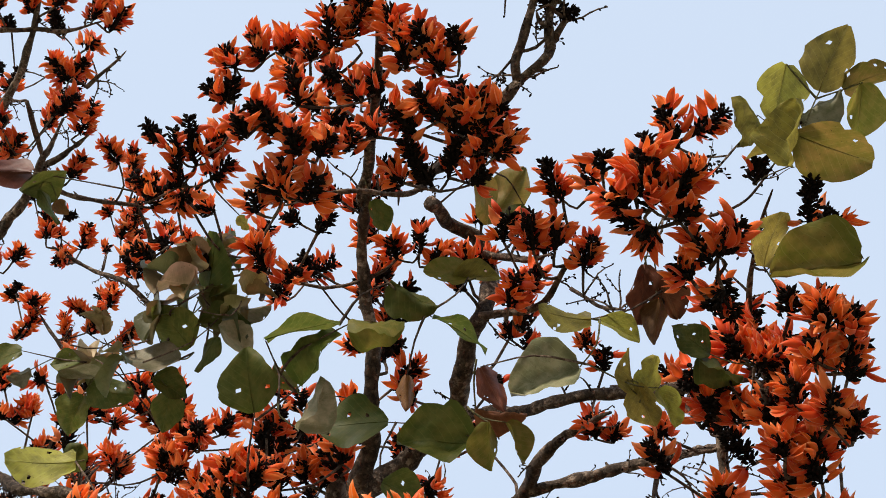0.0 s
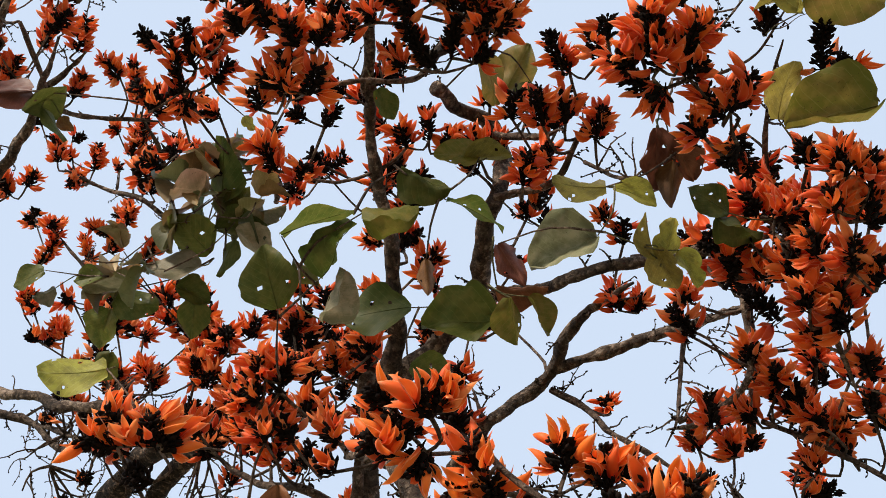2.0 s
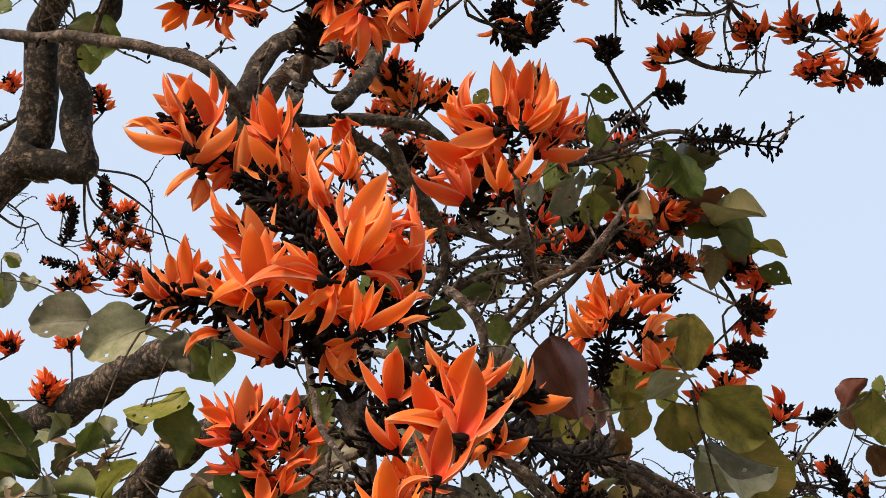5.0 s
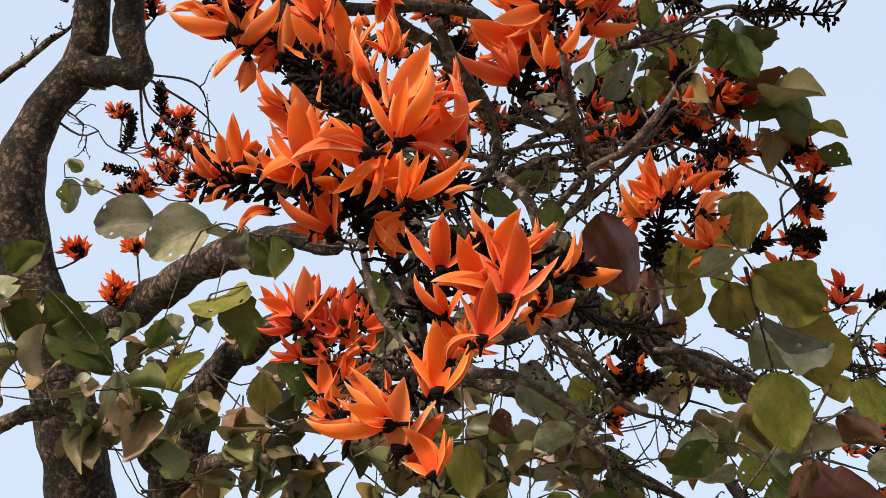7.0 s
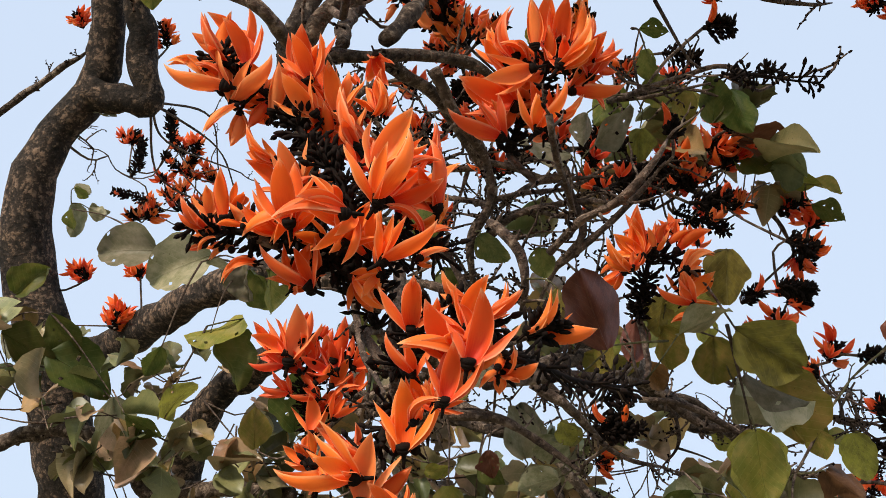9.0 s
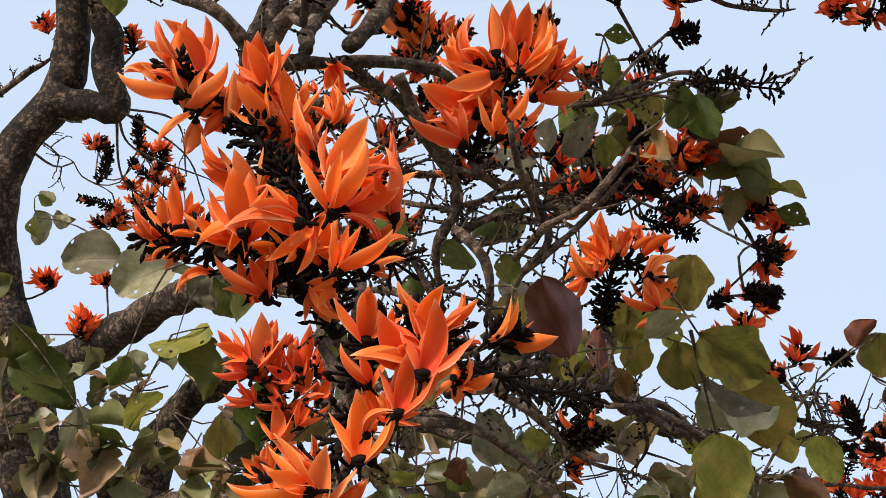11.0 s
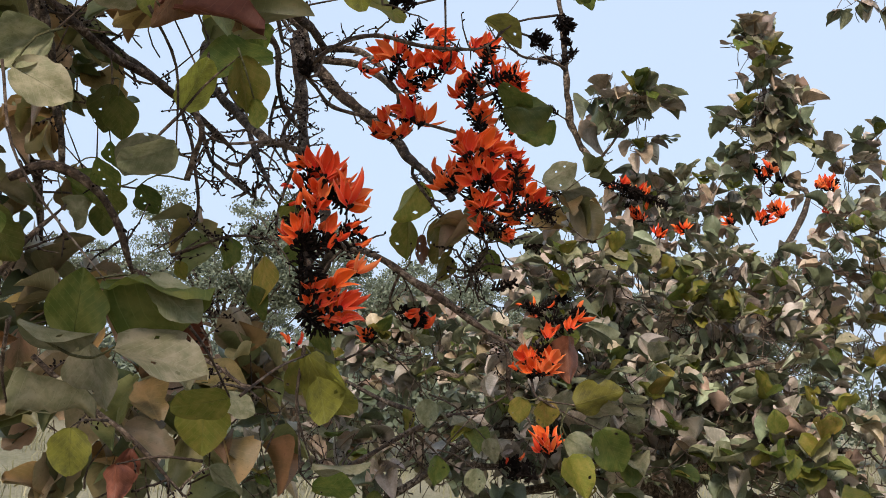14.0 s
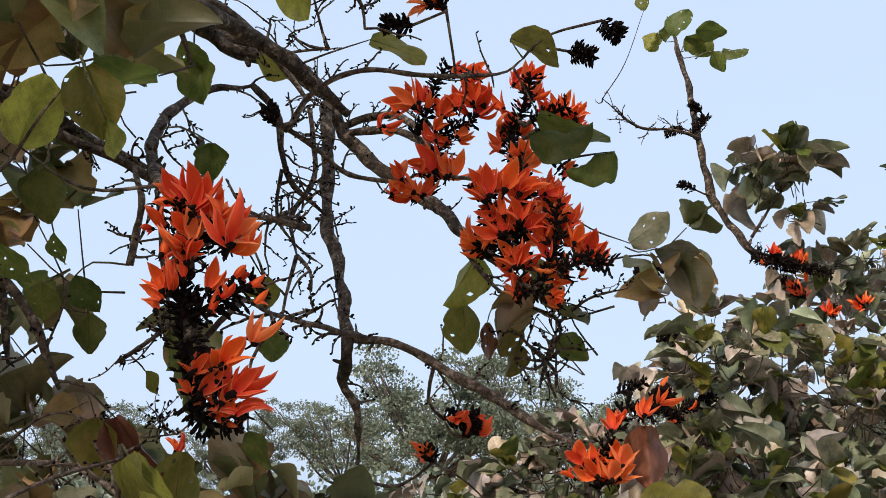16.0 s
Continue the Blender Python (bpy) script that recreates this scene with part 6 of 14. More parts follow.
flower(spike, "t", -0.251, 0.609, 1.957, -0.276, 0.598, 1.928, -0.955, -0.297, -0.015)
flower(spike, "t", -0.259, 0.611, 1.935, -0.241, 0.610, 1.967, 0.280, -0.880, -0.383)
flower(spike, "b", -0.274, 0.643, 1.957, -0.247, 0.628, 1.962, 0.280, -0.880, -0.383)
flower(spike, "s", -0.259, 0.596, 1.954, -0.255, 0.575, 1.964, 0.280, -0.880, -0.383)
flower(spike, "s", -0.270, 0.626, 1.966, -0.288, 0.624, 1.978, -0.955, -0.297, -0.015)
flower(spike, "b", -0.302, 0.611, 1.972, -0.338, 0.610, 1.951, -0.100, 0.370, -0.924)
flower(spike, "w", -0.314, 0.638, 1.980, -0.326, 0.656, 1.961, 0.955, 0.297, 0.015)
flower(spike, "t", -0.239, 0.608, 1.989, -0.212, 0.604, 2.035, 0.280, -0.880, -0.383)
flower(spike, "t", -0.252, 0.633, 2.013, -0.214, 0.637, 2.031, 0.100, -0.370, 0.924)
flower(spike, "b", -0.234, 0.603, 1.960, -0.208, 0.588, 2.007, -0.955, -0.297, -0.015)
flower(spike, "t", -0.231, 0.613, 1.965, -0.204, 0.621, 2.002, 0.100, -0.370, 0.924)
flower(spike, "t", -0.251, 0.629, 1.981, -0.240, 0.610, 2.016, -0.955, -0.297, -0.015)
flower(spike, "w", -0.211, 0.627, 2.002, -0.196, 0.614, 2.028, -0.955, -0.297, -0.015)
flower(spike, "s", -0.220, 0.645, 2.010, -0.200, 0.636, 2.016, 0.955, 0.297, 0.015)
flower(spike, "b", -0.199, 0.636, 1.966, -0.200, 0.613, 2.014, -0.955, -0.297, -0.015)
flower(spike, "w", -0.209, 0.652, 1.984, -0.189, 0.651, 2.012, -0.100, 0.370, -0.924)
flower(spike, "s", -0.217, 0.600, 1.977, -0.191, 0.612, 1.995, -0.100, 0.370, -0.924)
flower(spike, "t", -0.224, 0.617, 1.991, -0.200, 0.625, 1.985, 0.280, -0.880, -0.383)
flower(spike, "t", -0.199, 0.631, 1.972, -0.205, 0.607, 1.979, 0.280, -0.880, -0.383)
flower(spike, "s", -0.205, 0.661, 1.990, -0.217, 0.640, 1.982, 0.280, -0.880, -0.383)
flower(spike, "s", -0.229, 0.634, 1.964, -0.214, 0.620, 1.984, 0.280, -0.880, -0.383)
flower(spike, "b", -0.236, 0.666, 1.974, -0.239, 0.676, 1.999, 0.280, -0.880, -0.383)
flower(spike, "s", -0.206, 0.628, 1.943, -0.226, 0.604, 1.960, -0.100, 0.370, -0.924)
flower(spike, "w", -0.222, 0.641, 1.959, -0.193, 0.641, 1.983, 0.100, -0.370, 0.924)
flower(spike, "w", -0.232, 0.654, 1.970, -0.228, 0.649, 1.992, 0.280, -0.880, -0.383)
flower(spike, "s", -0.238, 0.628, 1.973, -0.228, 0.622, 1.982, 0.280, -0.880, -0.383)
flower(spike, "s", -0.257, 0.613, 1.999, -0.262, 0.605, 2.017, 0.280, -0.880, -0.383)
flower(spike, "w", -0.260, 0.627, 2.005, -0.254, 0.639, 2.033, 0.100, -0.370, 0.924)
spike = flower_spike(1.6, 0.004, (-0.280, 0.675, 1.956), (-0.321, 0.657, 1.968), (-0.366, 0.642, 1.971), (-0.395, 0.631, 1.972))
flower(spike, "s", -0.358, 0.612, 1.965, -0.355, 0.592, 1.998, 0.280, -0.880, -0.383)
flower(spike, "w", -0.370, 0.636, 1.971, -0.387, 0.639, 2.000, 0.100, -0.370, 0.924)
flower(spike, "t", -0.374, 0.619, 1.973, -0.371, 0.601, 1.991, 0.280, -0.880, -0.383)
flower(spike, "w", -0.388, 0.643, 1.989, -0.377, 0.629, 2.000, -0.100, 0.370, -0.924)
flower(spike, "w", -0.380, 0.624, 1.967, -0.389, 0.599, 1.981, 0.100, -0.370, 0.924)
flower(spike, "s", -0.391, 0.643, 1.976, -0.402, 0.645, 1.999, 0.280, -0.880, -0.383)
flower(spike, "s", -0.383, 0.628, 1.963, -0.409, 0.631, 1.972, -0.100, 0.370, -0.924)
flower(spike, "s", -0.388, 0.640, 1.966, -0.413, 0.652, 1.966, 0.100, -0.370, 0.924)
flower(spike, "s", -0.337, 0.606, 1.956, -0.350, 0.589, 1.951, 0.280, -0.880, -0.383)
flower(spike, "s", -0.342, 0.617, 1.965, -0.361, 0.621, 1.985, 0.280, -0.880, -0.383)
flower(spike, "s", -0.369, 0.625, 1.959, -0.386, 0.626, 1.949, -0.100, 0.370, -0.924)
flower(spike, "t", -0.380, 0.638, 1.965, -0.389, 0.622, 1.961, -0.100, 0.370, -0.924)
flower(spike, "s", -0.366, 0.644, 1.957, -0.393, 0.655, 1.956, -0.100, 0.370, -0.924)
flower(spike, "s", -0.374, 0.657, 1.966, -0.399, 0.657, 1.967, 0.280, -0.880, -0.383)
flower(spike, "w", -0.348, 0.650, 1.947, -0.372, 0.644, 1.931, -0.100, 0.370, -0.924)
flower(spike, "b", -0.361, 0.677, 1.958, -0.380, 0.674, 1.962, 0.280, -0.880, -0.383)
flower(spike, "b", -0.297, 0.646, 1.919, -0.330, 0.620, 1.946, 0.100, -0.370, 0.924)
flower(spike, "t", -0.304, 0.667, 1.935, -0.313, 0.658, 1.966, 0.100, -0.370, 0.924)
flower(spike, "s", -0.309, 0.676, 1.930, -0.350, 0.677, 1.944, 0.280, -0.880, -0.383)
flower(spike, "t", -0.316, 0.651, 1.926, -0.297, 0.634, 1.950, 0.280, -0.880, -0.383)
flower(spike, "b", -0.334, 0.684, 1.935, -0.312, 0.678, 1.948, 0.280, -0.880, -0.383)
flower(spike, "t", -0.290, 0.654, 1.958, -0.307, 0.628, 1.956, 0.280, -0.880, -0.383)
flower(spike, "s", -0.279, 0.662, 1.939, -0.292, 0.660, 1.952, 0.280, -0.880, -0.383)
flower(spike, "s", -0.361, 0.625, 1.981, -0.343, 0.619, 1.982, 0.100, -0.370, 0.924)
flower(spike, "t", -0.377, 0.652, 1.997, -0.358, 0.636, 1.999, 0.280, -0.880, -0.383)
flower(spike, "s", -0.347, 0.645, 1.971, -0.349, 0.632, 1.983, 0.280, -0.880, -0.383)
flower(spike, "w", -0.358, 0.664, 1.980, -0.364, 0.642, 1.983, 0.955, 0.297, 0.015)
flower(spike, "s", -0.380, 0.630, 1.963, -0.398, 0.629, 1.978, 0.280, -0.880, -0.383)
flower(spike, "w", -0.397, 0.664, 1.980, -0.396, 0.642, 1.991, -0.955, -0.297, -0.015)
spike = flower_spike(1.0, 0.004, (-0.264, 0.696, 1.920), (-0.261, 0.685, 1.948), (-0.227, 0.658, 1.957), (-0.201, 0.640, 1.938))
flower(spike, "b", -0.228, 0.603, 1.915, -0.189, 0.602, 1.942, -0.604, -0.472, 0.642)
flower(spike, "t", -0.243, 0.634, 1.938, -0.240, 0.628, 1.969, -0.100, 0.370, -0.924)
flower(spike, "s", -0.236, 0.628, 1.918, -0.229, 0.619, 1.946, -0.100, 0.370, -0.924)
flower(spike, "s", -0.205, 0.616, 1.922, -0.188, 0.633, 1.935, -0.100, 0.370, -0.924)
flower(spike, "b", -0.216, 0.643, 1.931, -0.205, 0.648, 1.943, 0.955, 0.297, 0.015)
flower(spike, "s", -0.208, 0.622, 1.934, -0.187, 0.634, 1.951, -0.100, 0.370, -0.924)
flower(spike, "s", -0.215, 0.636, 1.940, -0.209, 0.636, 1.959, 0.280, -0.880, -0.383)
flower(spike, "b", -0.270, 0.651, 1.930, -0.245, 0.662, 1.907, 0.100, -0.370, 0.924)
flower(spike, "t", -0.273, 0.669, 1.936, -0.257, 0.666, 1.909, 0.280, -0.880, -0.383)
flower(spike, "t", -0.244, 0.646, 1.926, -0.251, 0.637, 1.907, 0.280, -0.880, -0.383)
flower(spike, "s", -0.252, 0.662, 1.930, -0.250, 0.649, 1.909, 0.955, 0.297, 0.015)
flower(spike, "s", -0.250, 0.634, 1.935, -0.257, 0.617, 1.945, 0.280, -0.880, -0.383)
flower(spike, "s", -0.232, 0.628, 1.951, -0.250, 0.628, 1.957, 0.280, -0.880, -0.383)
spike = flower_spike(1.1, 0.004, (-0.239, 0.674, 1.858), (-0.209, 0.630, 1.876), (-0.178, 0.618, 1.875), (-0.152, 0.608, 1.864), (-0.151, 0.616, 1.847))
spike = flower_spike(0.28, 0.003, (-0.154, 0.614, 1.850), (-0.142, 0.679, 1.865), (-0.125, 0.770, 1.877), (-0.099, 0.881, 1.902))
flower(spike, "t", -0.206, 0.614, 1.867, -0.196, 0.585, 1.894, 0.280, -0.880, -0.383)
flower(spike, "w", -0.217, 0.652, 1.875, -0.208, 0.653, 1.903, 0.955, 0.297, 0.015)
flower(spike, "w", -0.218, 0.634, 1.879, -0.204, 0.647, 1.898, 0.100, -0.370, 0.924)
flower(spike, "t", -0.164, 0.600, 1.860, -0.146, 0.584, 1.891, 0.280, -0.880, -0.383)
flower(spike, "s", -0.176, 0.635, 1.870, -0.177, 0.631, 1.899, 0.280, -0.880, -0.383)
flower(spike, "t", -0.171, 0.630, 1.868, -0.174, 0.607, 1.887, 0.280, -0.880, -0.383)
flower(spike, "s", -0.155, 0.600, 1.869, -0.124, 0.586, 1.880, 0.100, -0.370, 0.924)
flower(spike, "s", -0.161, 0.635, 1.886, -0.146, 0.634, 1.907, -0.955, -0.297, -0.015)
flower(spike, "b", -0.159, 0.631, 1.877, -0.146, 0.637, 1.896, -0.100, 0.370, -0.924)
flower(spike, "t", -0.157, 0.584, 1.834, -0.175, 0.552, 1.863, 0.280, -0.880, -0.383)
flower(spike, "t", -0.158, 0.614, 1.846, -0.185, 0.612, 1.866, 0.100, -0.370, 0.924)
flower(spike, "w", -0.164, 0.622, 1.842, -0.166, 0.607, 1.874, -0.955, -0.297, -0.015)
flower(spike, "t", -0.153, 0.567, 1.825, -0.140, 0.547, 1.864, 0.280, -0.880, -0.383)
flower(spike, "w", -0.160, 0.597, 1.833, -0.142, 0.579, 1.854, 0.100, -0.370, 0.924)
flower(spike, "w", -0.155, 0.581, 1.840, -0.189, 0.550, 1.837, -0.100, 0.370, -0.924)
flower(spike, "t", -0.160, 0.596, 1.848, -0.180, 0.587, 1.869, -0.100, 0.370, -0.924)
flower(spike, "t", -0.163, 0.614, 1.854, -0.197, 0.632, 1.840, 0.280, -0.880, -0.383)
flower(spike, "t", -0.168, 0.571, 1.804, -0.158, 0.553, 1.835, 0.280, -0.880, -0.383)
flower(spike, "b", -0.186, 0.612, 1.815, -0.170, 0.620, 1.835, -0.100, 0.370, -0.924)
flower(spike, "w", -0.170, 0.590, 1.813, -0.157, 0.603, 1.837, -0.100, 0.370, -0.924)
flower(spike, "s", -0.147, 0.620, 1.838, -0.155, 0.604, 1.824, -0.100, 0.370, -0.924)
flower(spike, "w", -0.158, 0.662, 1.851, -0.163, 0.683, 1.843, 0.280, -0.880, -0.383)
flower(spike, "s", -0.145, 0.609, 1.837, -0.146, 0.619, 1.858, 0.280, -0.880, -0.383)
flower(spike, "t", -0.147, 0.626, 1.839, -0.134, 0.604, 1.849, -0.955, -0.297, -0.015)
flower(spike, "b", -0.206, 0.625, 1.840, -0.220, 0.605, 1.864, 0.746, -0.052, 0.664)
flower(spike, "t", -0.205, 0.638, 1.825, -0.206, 0.623, 1.844, 0.280, -0.880, -0.383)
flower(spike, "t", -0.217, 0.678, 1.835, -0.213, 0.680, 1.852, 0.955, 0.297, 0.015)
flower(spike, "w", -0.165, 0.612, 1.886, -0.179, 0.592, 1.900, 0.100, -0.370, 0.924)
flower(spike, "s", -0.169, 0.636, 1.890, -0.187, 0.629, 1.897, 0.100, -0.370, 0.924)
flower(spike, "s", -0.183, 0.589, 1.865, -0.177, 0.578, 1.876, 0.280, -0.880, -0.383)
flower(spike, "t", -0.188, 0.614, 1.871, -0.193, 0.604, 1.883, -0.100, 0.370, -0.924)
flower(spike, "s", -0.189, 0.574, 1.794, -0.168, 0.561, 1.805, -0.100, 0.370, -0.924)
flower(spike, "b", -0.189, 0.587, 1.800, -0.188, 0.582, 1.813, 0.280, -0.880, -0.383)
flower(spike, "b", -0.189, 0.614, 1.819, -0.180, 0.607, 1.835, -0.955, -0.297, -0.015)
flower(spike, "t", -0.200, 0.648, 1.827, -0.198, 0.625, 1.837, 0.100, -0.370, 0.924)
spike = flower_spike(1.0, 0.004, (-0.235, 0.665, 1.829), (-0.239, 0.653, 1.803), (-0.256, 0.643, 1.786), (-0.275, 0.641, 1.777))
flower(spike, "t", -0.214, 0.633, 1.791, -0.209, 0.608, 1.833, 0.280, -0.880, -0.383)
flower(spike, "t", -0.226, 0.650, 1.795, -0.209, 0.648, 1.826, -0.100, 0.370, -0.924)
flower(spike, "s", -0.215, 0.665, 1.799, -0.232, 0.637, 1.813, 0.280, -0.880, -0.383)
flower(spike, "b", -0.241, 0.627, 1.774, -0.291, 0.607, 1.777, 0.100, -0.370, 0.924)
flower(spike, "t", -0.240, 0.642, 1.769, -0.265, 0.623, 1.797, -0.955, -0.297, -0.015)
flower(spike, "t", -0.260, 0.656, 1.788, -0.285, 0.651, 1.815, 0.280, -0.880, -0.383)
flower(spike, "s", -0.262, 0.617, 1.771, -0.278, 0.622, 1.792, 0.280, -0.880, -0.383)
flower(spike, "t", -0.267, 0.631, 1.774, -0.286, 0.640, 1.781, 0.100, -0.370, 0.924)
flower(spike, "t", -0.241, 0.634, 1.757, -0.232, 0.618, 1.800, 0.280, -0.880, -0.383)
flower(spike, "s", -0.248, 0.668, 1.765, -0.223, 0.672, 1.790, 0.280, -0.880, -0.383)
flower(spike, "s", -0.253, 0.662, 1.762, -0.236, 0.675, 1.782, 0.955, 0.297, 0.015)
flower(spike, "t", -0.215, 0.628, 1.739, -0.228, 0.612, 1.766, 0.280, -0.880, -0.383)
flower(spike, "s", -0.229, 0.654, 1.744, -0.231, 0.661, 1.765, 0.280, -0.880, -0.383)
flower(spike, "w", -0.231, 0.639, 1.745, -0.203, 0.627, 1.763, 0.100, -0.370, 0.924)
flower(spike, "t", -0.246, 0.679, 1.756, -0.243, 0.673, 1.779, 0.280, -0.880, -0.383)
flower(spike, "w", -0.263, 0.648, 1.780, -0.247, 0.626, 1.795, -0.955, -0.297, -0.015)
flower(spike, "t", -0.276, 0.689, 1.787, -0.285, 0.699, 1.808, 0.280, -0.880, -0.383)
flower(spike, "t", -0.351, 0.773, 1.819, -0.367, 0.766, 1.832, 0.280, -0.880, -0.383)
flower(spike, "s", -0.347, 0.777, 1.821, -0.345, 0.762, 1.843, 0.280, -0.880, -0.383)
flower(spike, "t", -0.356, 0.793, 1.828, -0.354, 0.804, 1.851, 0.955, 0.297, 0.015)
flower(spike, "s", -0.329, 0.784, 1.806, -0.327, 0.759, 1.830, 0.280, -0.880, -0.383)
flower(spike, "b", -0.336, 0.805, 1.808, -0.330, 0.811, 1.827, 0.280, -0.880, -0.383)
flower(spike, "s", -0.314, 0.802, 1.818, -0.321, 0.773, 1.833, 0.280, -0.880, -0.383)
flower(spike, "b", -0.328, 0.828, 1.820, -0.340, 0.813, 1.830, -0.100, 0.370, -0.924)
flower(spike, "t", -0.343, 0.786, 1.816, -0.356, 0.763, 1.833, 0.280, -0.880, -0.383)
spike = flower_spike(1.6, 0.004, (-0.266, 0.657, 1.956), (-0.290, 0.654, 1.946), (-0.272, 0.675, 1.937))
spike = flower_spike(1.6, 0.004, (-0.351, 0.637, 1.965), (-0.324, 0.644, 1.969), (-0.298, 0.662, 1.948))
flower(spike, "t", -0.328, 0.663, 2.111, -0.319, 0.625, 2.144, 0.190, -0.817, -0.544)
flower(spike, "b", -0.338, 0.670, 2.119, -0.315, 0.649, 2.141, -0.135, 0.528, -0.839)
flower(spike, "t", -0.371, 0.673, 2.096, -0.382, 0.652, 2.139, 0.190, -0.817, -0.544)
flower(spike, "w", -0.386, 0.709, 2.117, -0.367, 0.686, 2.143, -0.135, 0.528, -0.839)
flower(spike, "b", -0.382, 0.707, 2.110, -0.408, 0.693, 2.134, 0.190, -0.817, -0.544)
flower(spike, "t", -0.307, 0.671, 2.096, -0.345, 0.651, 2.123, 0.190, -0.817, -0.544)
flower(spike, "b", -0.307, 0.684, 2.104, -0.312, 0.652, 2.127, 0.135, -0.528, 0.839)
flower(spike, "b", -0.317, 0.701, 2.118, -0.341, 0.672, 2.117, 0.190, -0.817, -0.544)
flower(spike, "s", -0.400, 0.637, 2.129, -0.390, 0.629, 2.172, 0.190, -0.817, -0.544)
flower(spike, "t", -0.403, 0.649, 2.129, -0.379, 0.646, 2.142, -0.973, -0.233, 0.010)
flower(spike, "t", -0.381, 0.643, 2.139, -0.409, 0.626, 2.174, 0.190, -0.817, -0.544)
flower(spike, "w", -0.405, 0.679, 2.157, -0.442, 0.670, 2.163, 0.190, -0.817, -0.544)
flower(spike, "t", -0.387, 0.658, 2.143, -0.391, 0.638, 2.167, 0.135, -0.528, 0.839)
flower(spike, "w", -0.405, 0.648, 2.114, -0.443, 0.630, 2.133, -0.135, 0.528, -0.839)
flower(spike, "t", -0.418, 0.676, 2.131, -0.432, 0.649, 2.146, 0.973, 0.233, -0.010)
flower(spike, "b", -0.411, 0.658, 2.117, -0.423, 0.651, 2.144, 0.973, 0.233, -0.010)
flower(spike, "t", -0.312, 0.699, 2.066, -0.309, 0.660, 2.097, 0.190, -0.817, -0.544)
flower(spike, "w", -0.328, 0.738, 2.081, -0.360, 0.734, 2.108, 0.135, -0.528, 0.839)
flower(spike, "w", -0.314, 0.713, 2.073, -0.288, 0.691, 2.091, 0.190, -0.817, -0.544)
flower(spike, "s", -0.285, 0.712, 2.054, -0.296, 0.672, 2.099, 0.190, -0.817, -0.544)
flower(spike, "t", -0.288, 0.745, 2.061, -0.277, 0.739, 2.106, 0.973, 0.233, -0.010)
flower(spike, "s", -0.282, 0.727, 2.059, -0.327, 0.721, 2.077, 0.190, -0.817, -0.544)
flower(spike, "t", -0.353, 0.710, 2.037, -0.357, 0.682, 2.069, 0.190, -0.817, -0.544)
flower(spike, "s", -0.367, 0.739, 2.054, -0.361, 0.734, 2.086, 0.190, -0.817, -0.544)
flower(spike, "t", -0.377, 0.745, 2.057, -0.400, 0.731, 2.076, -0.135, 0.528, -0.839)
flower(spike, "s", -0.271, 0.691, 2.094, -0.267, 0.674, 2.125, 0.190, -0.817, -0.544)
flower(spike, "t", -0.276, 0.712, 2.101, -0.263, 0.704, 2.124, 0.973, 0.233, -0.010)
flower(spike, "b", -0.333, 0.724, 2.015, -0.358, 0.689, 2.052, 0.135, -0.528, 0.839)
flower(spike, "b", -0.353, 0.754, 2.034, -0.341, 0.720, 2.058, 0.135, -0.528, 0.839)
flower(spike, "t", -0.281, 0.690, 2.156, -0.273, 0.707, 2.132, 0.190, -0.817, -0.544)
flower(spike, "b", -0.286, 0.705, 2.160, -0.289, 0.699, 2.133, 0.190, -0.817, -0.544)
spike = flower_spike(1.9, 0.004, (-0.221, 0.927, 2.178), (-0.203, 0.917, 2.214), (-0.179, 0.908, 2.253), (-0.166, 0.902, 2.275), (-0.140, 0.908, 2.281))
flower(spike, "w", -0.200, 0.873, 2.257, -0.202, 0.853, 2.310, 0.955, 0.297, 0.015)
flower(spike, "t", -0.208, 0.900, 2.286, -0.239, 0.893, 2.319, 0.100, -0.370, 0.924)
flower(spike, "t", -0.216, 0.899, 2.268, -0.227, 0.873, 2.301, 0.955, 0.297, 0.015)
flower(spike, "s", -0.178, 0.866, 2.261, -0.178, 0.846, 2.308, 0.280, -0.880, -0.383)
flower(spike, "t", -0.169, 0.893, 2.280, -0.166, 0.878, 2.338, 0.280, -0.880, -0.383)
flower(spike, "s", -0.170, 0.902, 2.293, -0.148, 0.904, 2.323, 0.955, 0.297, 0.015)
flower(spike, "s", -0.177, 0.919, 2.287, -0.189, 0.904, 2.331, -0.100, 0.370, -0.924)
flower(spike, "t", -0.157, 0.900, 2.279, -0.145, 0.870, 2.323, 0.280, -0.880, -0.383)
flower(spike, "t", -0.157, 0.928, 2.293, -0.175, 0.920, 2.331, 0.280, -0.880, -0.383)
flower(spike, "t", -0.169, 0.927, 2.309, -0.147, 0.903, 2.332, 0.100, -0.370, 0.924)
flower(spike, "s", -0.144, 0.887, 2.266, -0.130, 0.879, 2.322, 0.280, -0.880, -0.383)
flower(spike, "b", -0.152, 0.902, 2.266, -0.121, 0.910, 2.300, -0.955, -0.297, -0.015)
flower(spike, "s", -0.142, 0.897, 2.278, -0.123, 0.893, 2.312, -0.955, -0.297, -0.015)
flower(spike, "w", -0.154, 0.865, 2.234, -0.122, 0.864, 2.290, -0.955, -0.297, -0.015)
flower(spike, "s", -0.168, 0.884, 2.251, -0.164, 0.868, 2.288, 0.280, -0.880, -0.383)
flower(spike, "t", -0.150, 0.880, 2.236, -0.145, 0.854, 2.263, -0.100, 0.370, -0.924)
flower(spike, "t", -0.141, 0.885, 2.239, -0.107, 0.870, 2.271, 0.280, -0.880, -0.383)
flower(spike, "t", -0.154, 0.907, 2.256, -0.120, 0.920, 2.269, -0.955, -0.297, -0.015)
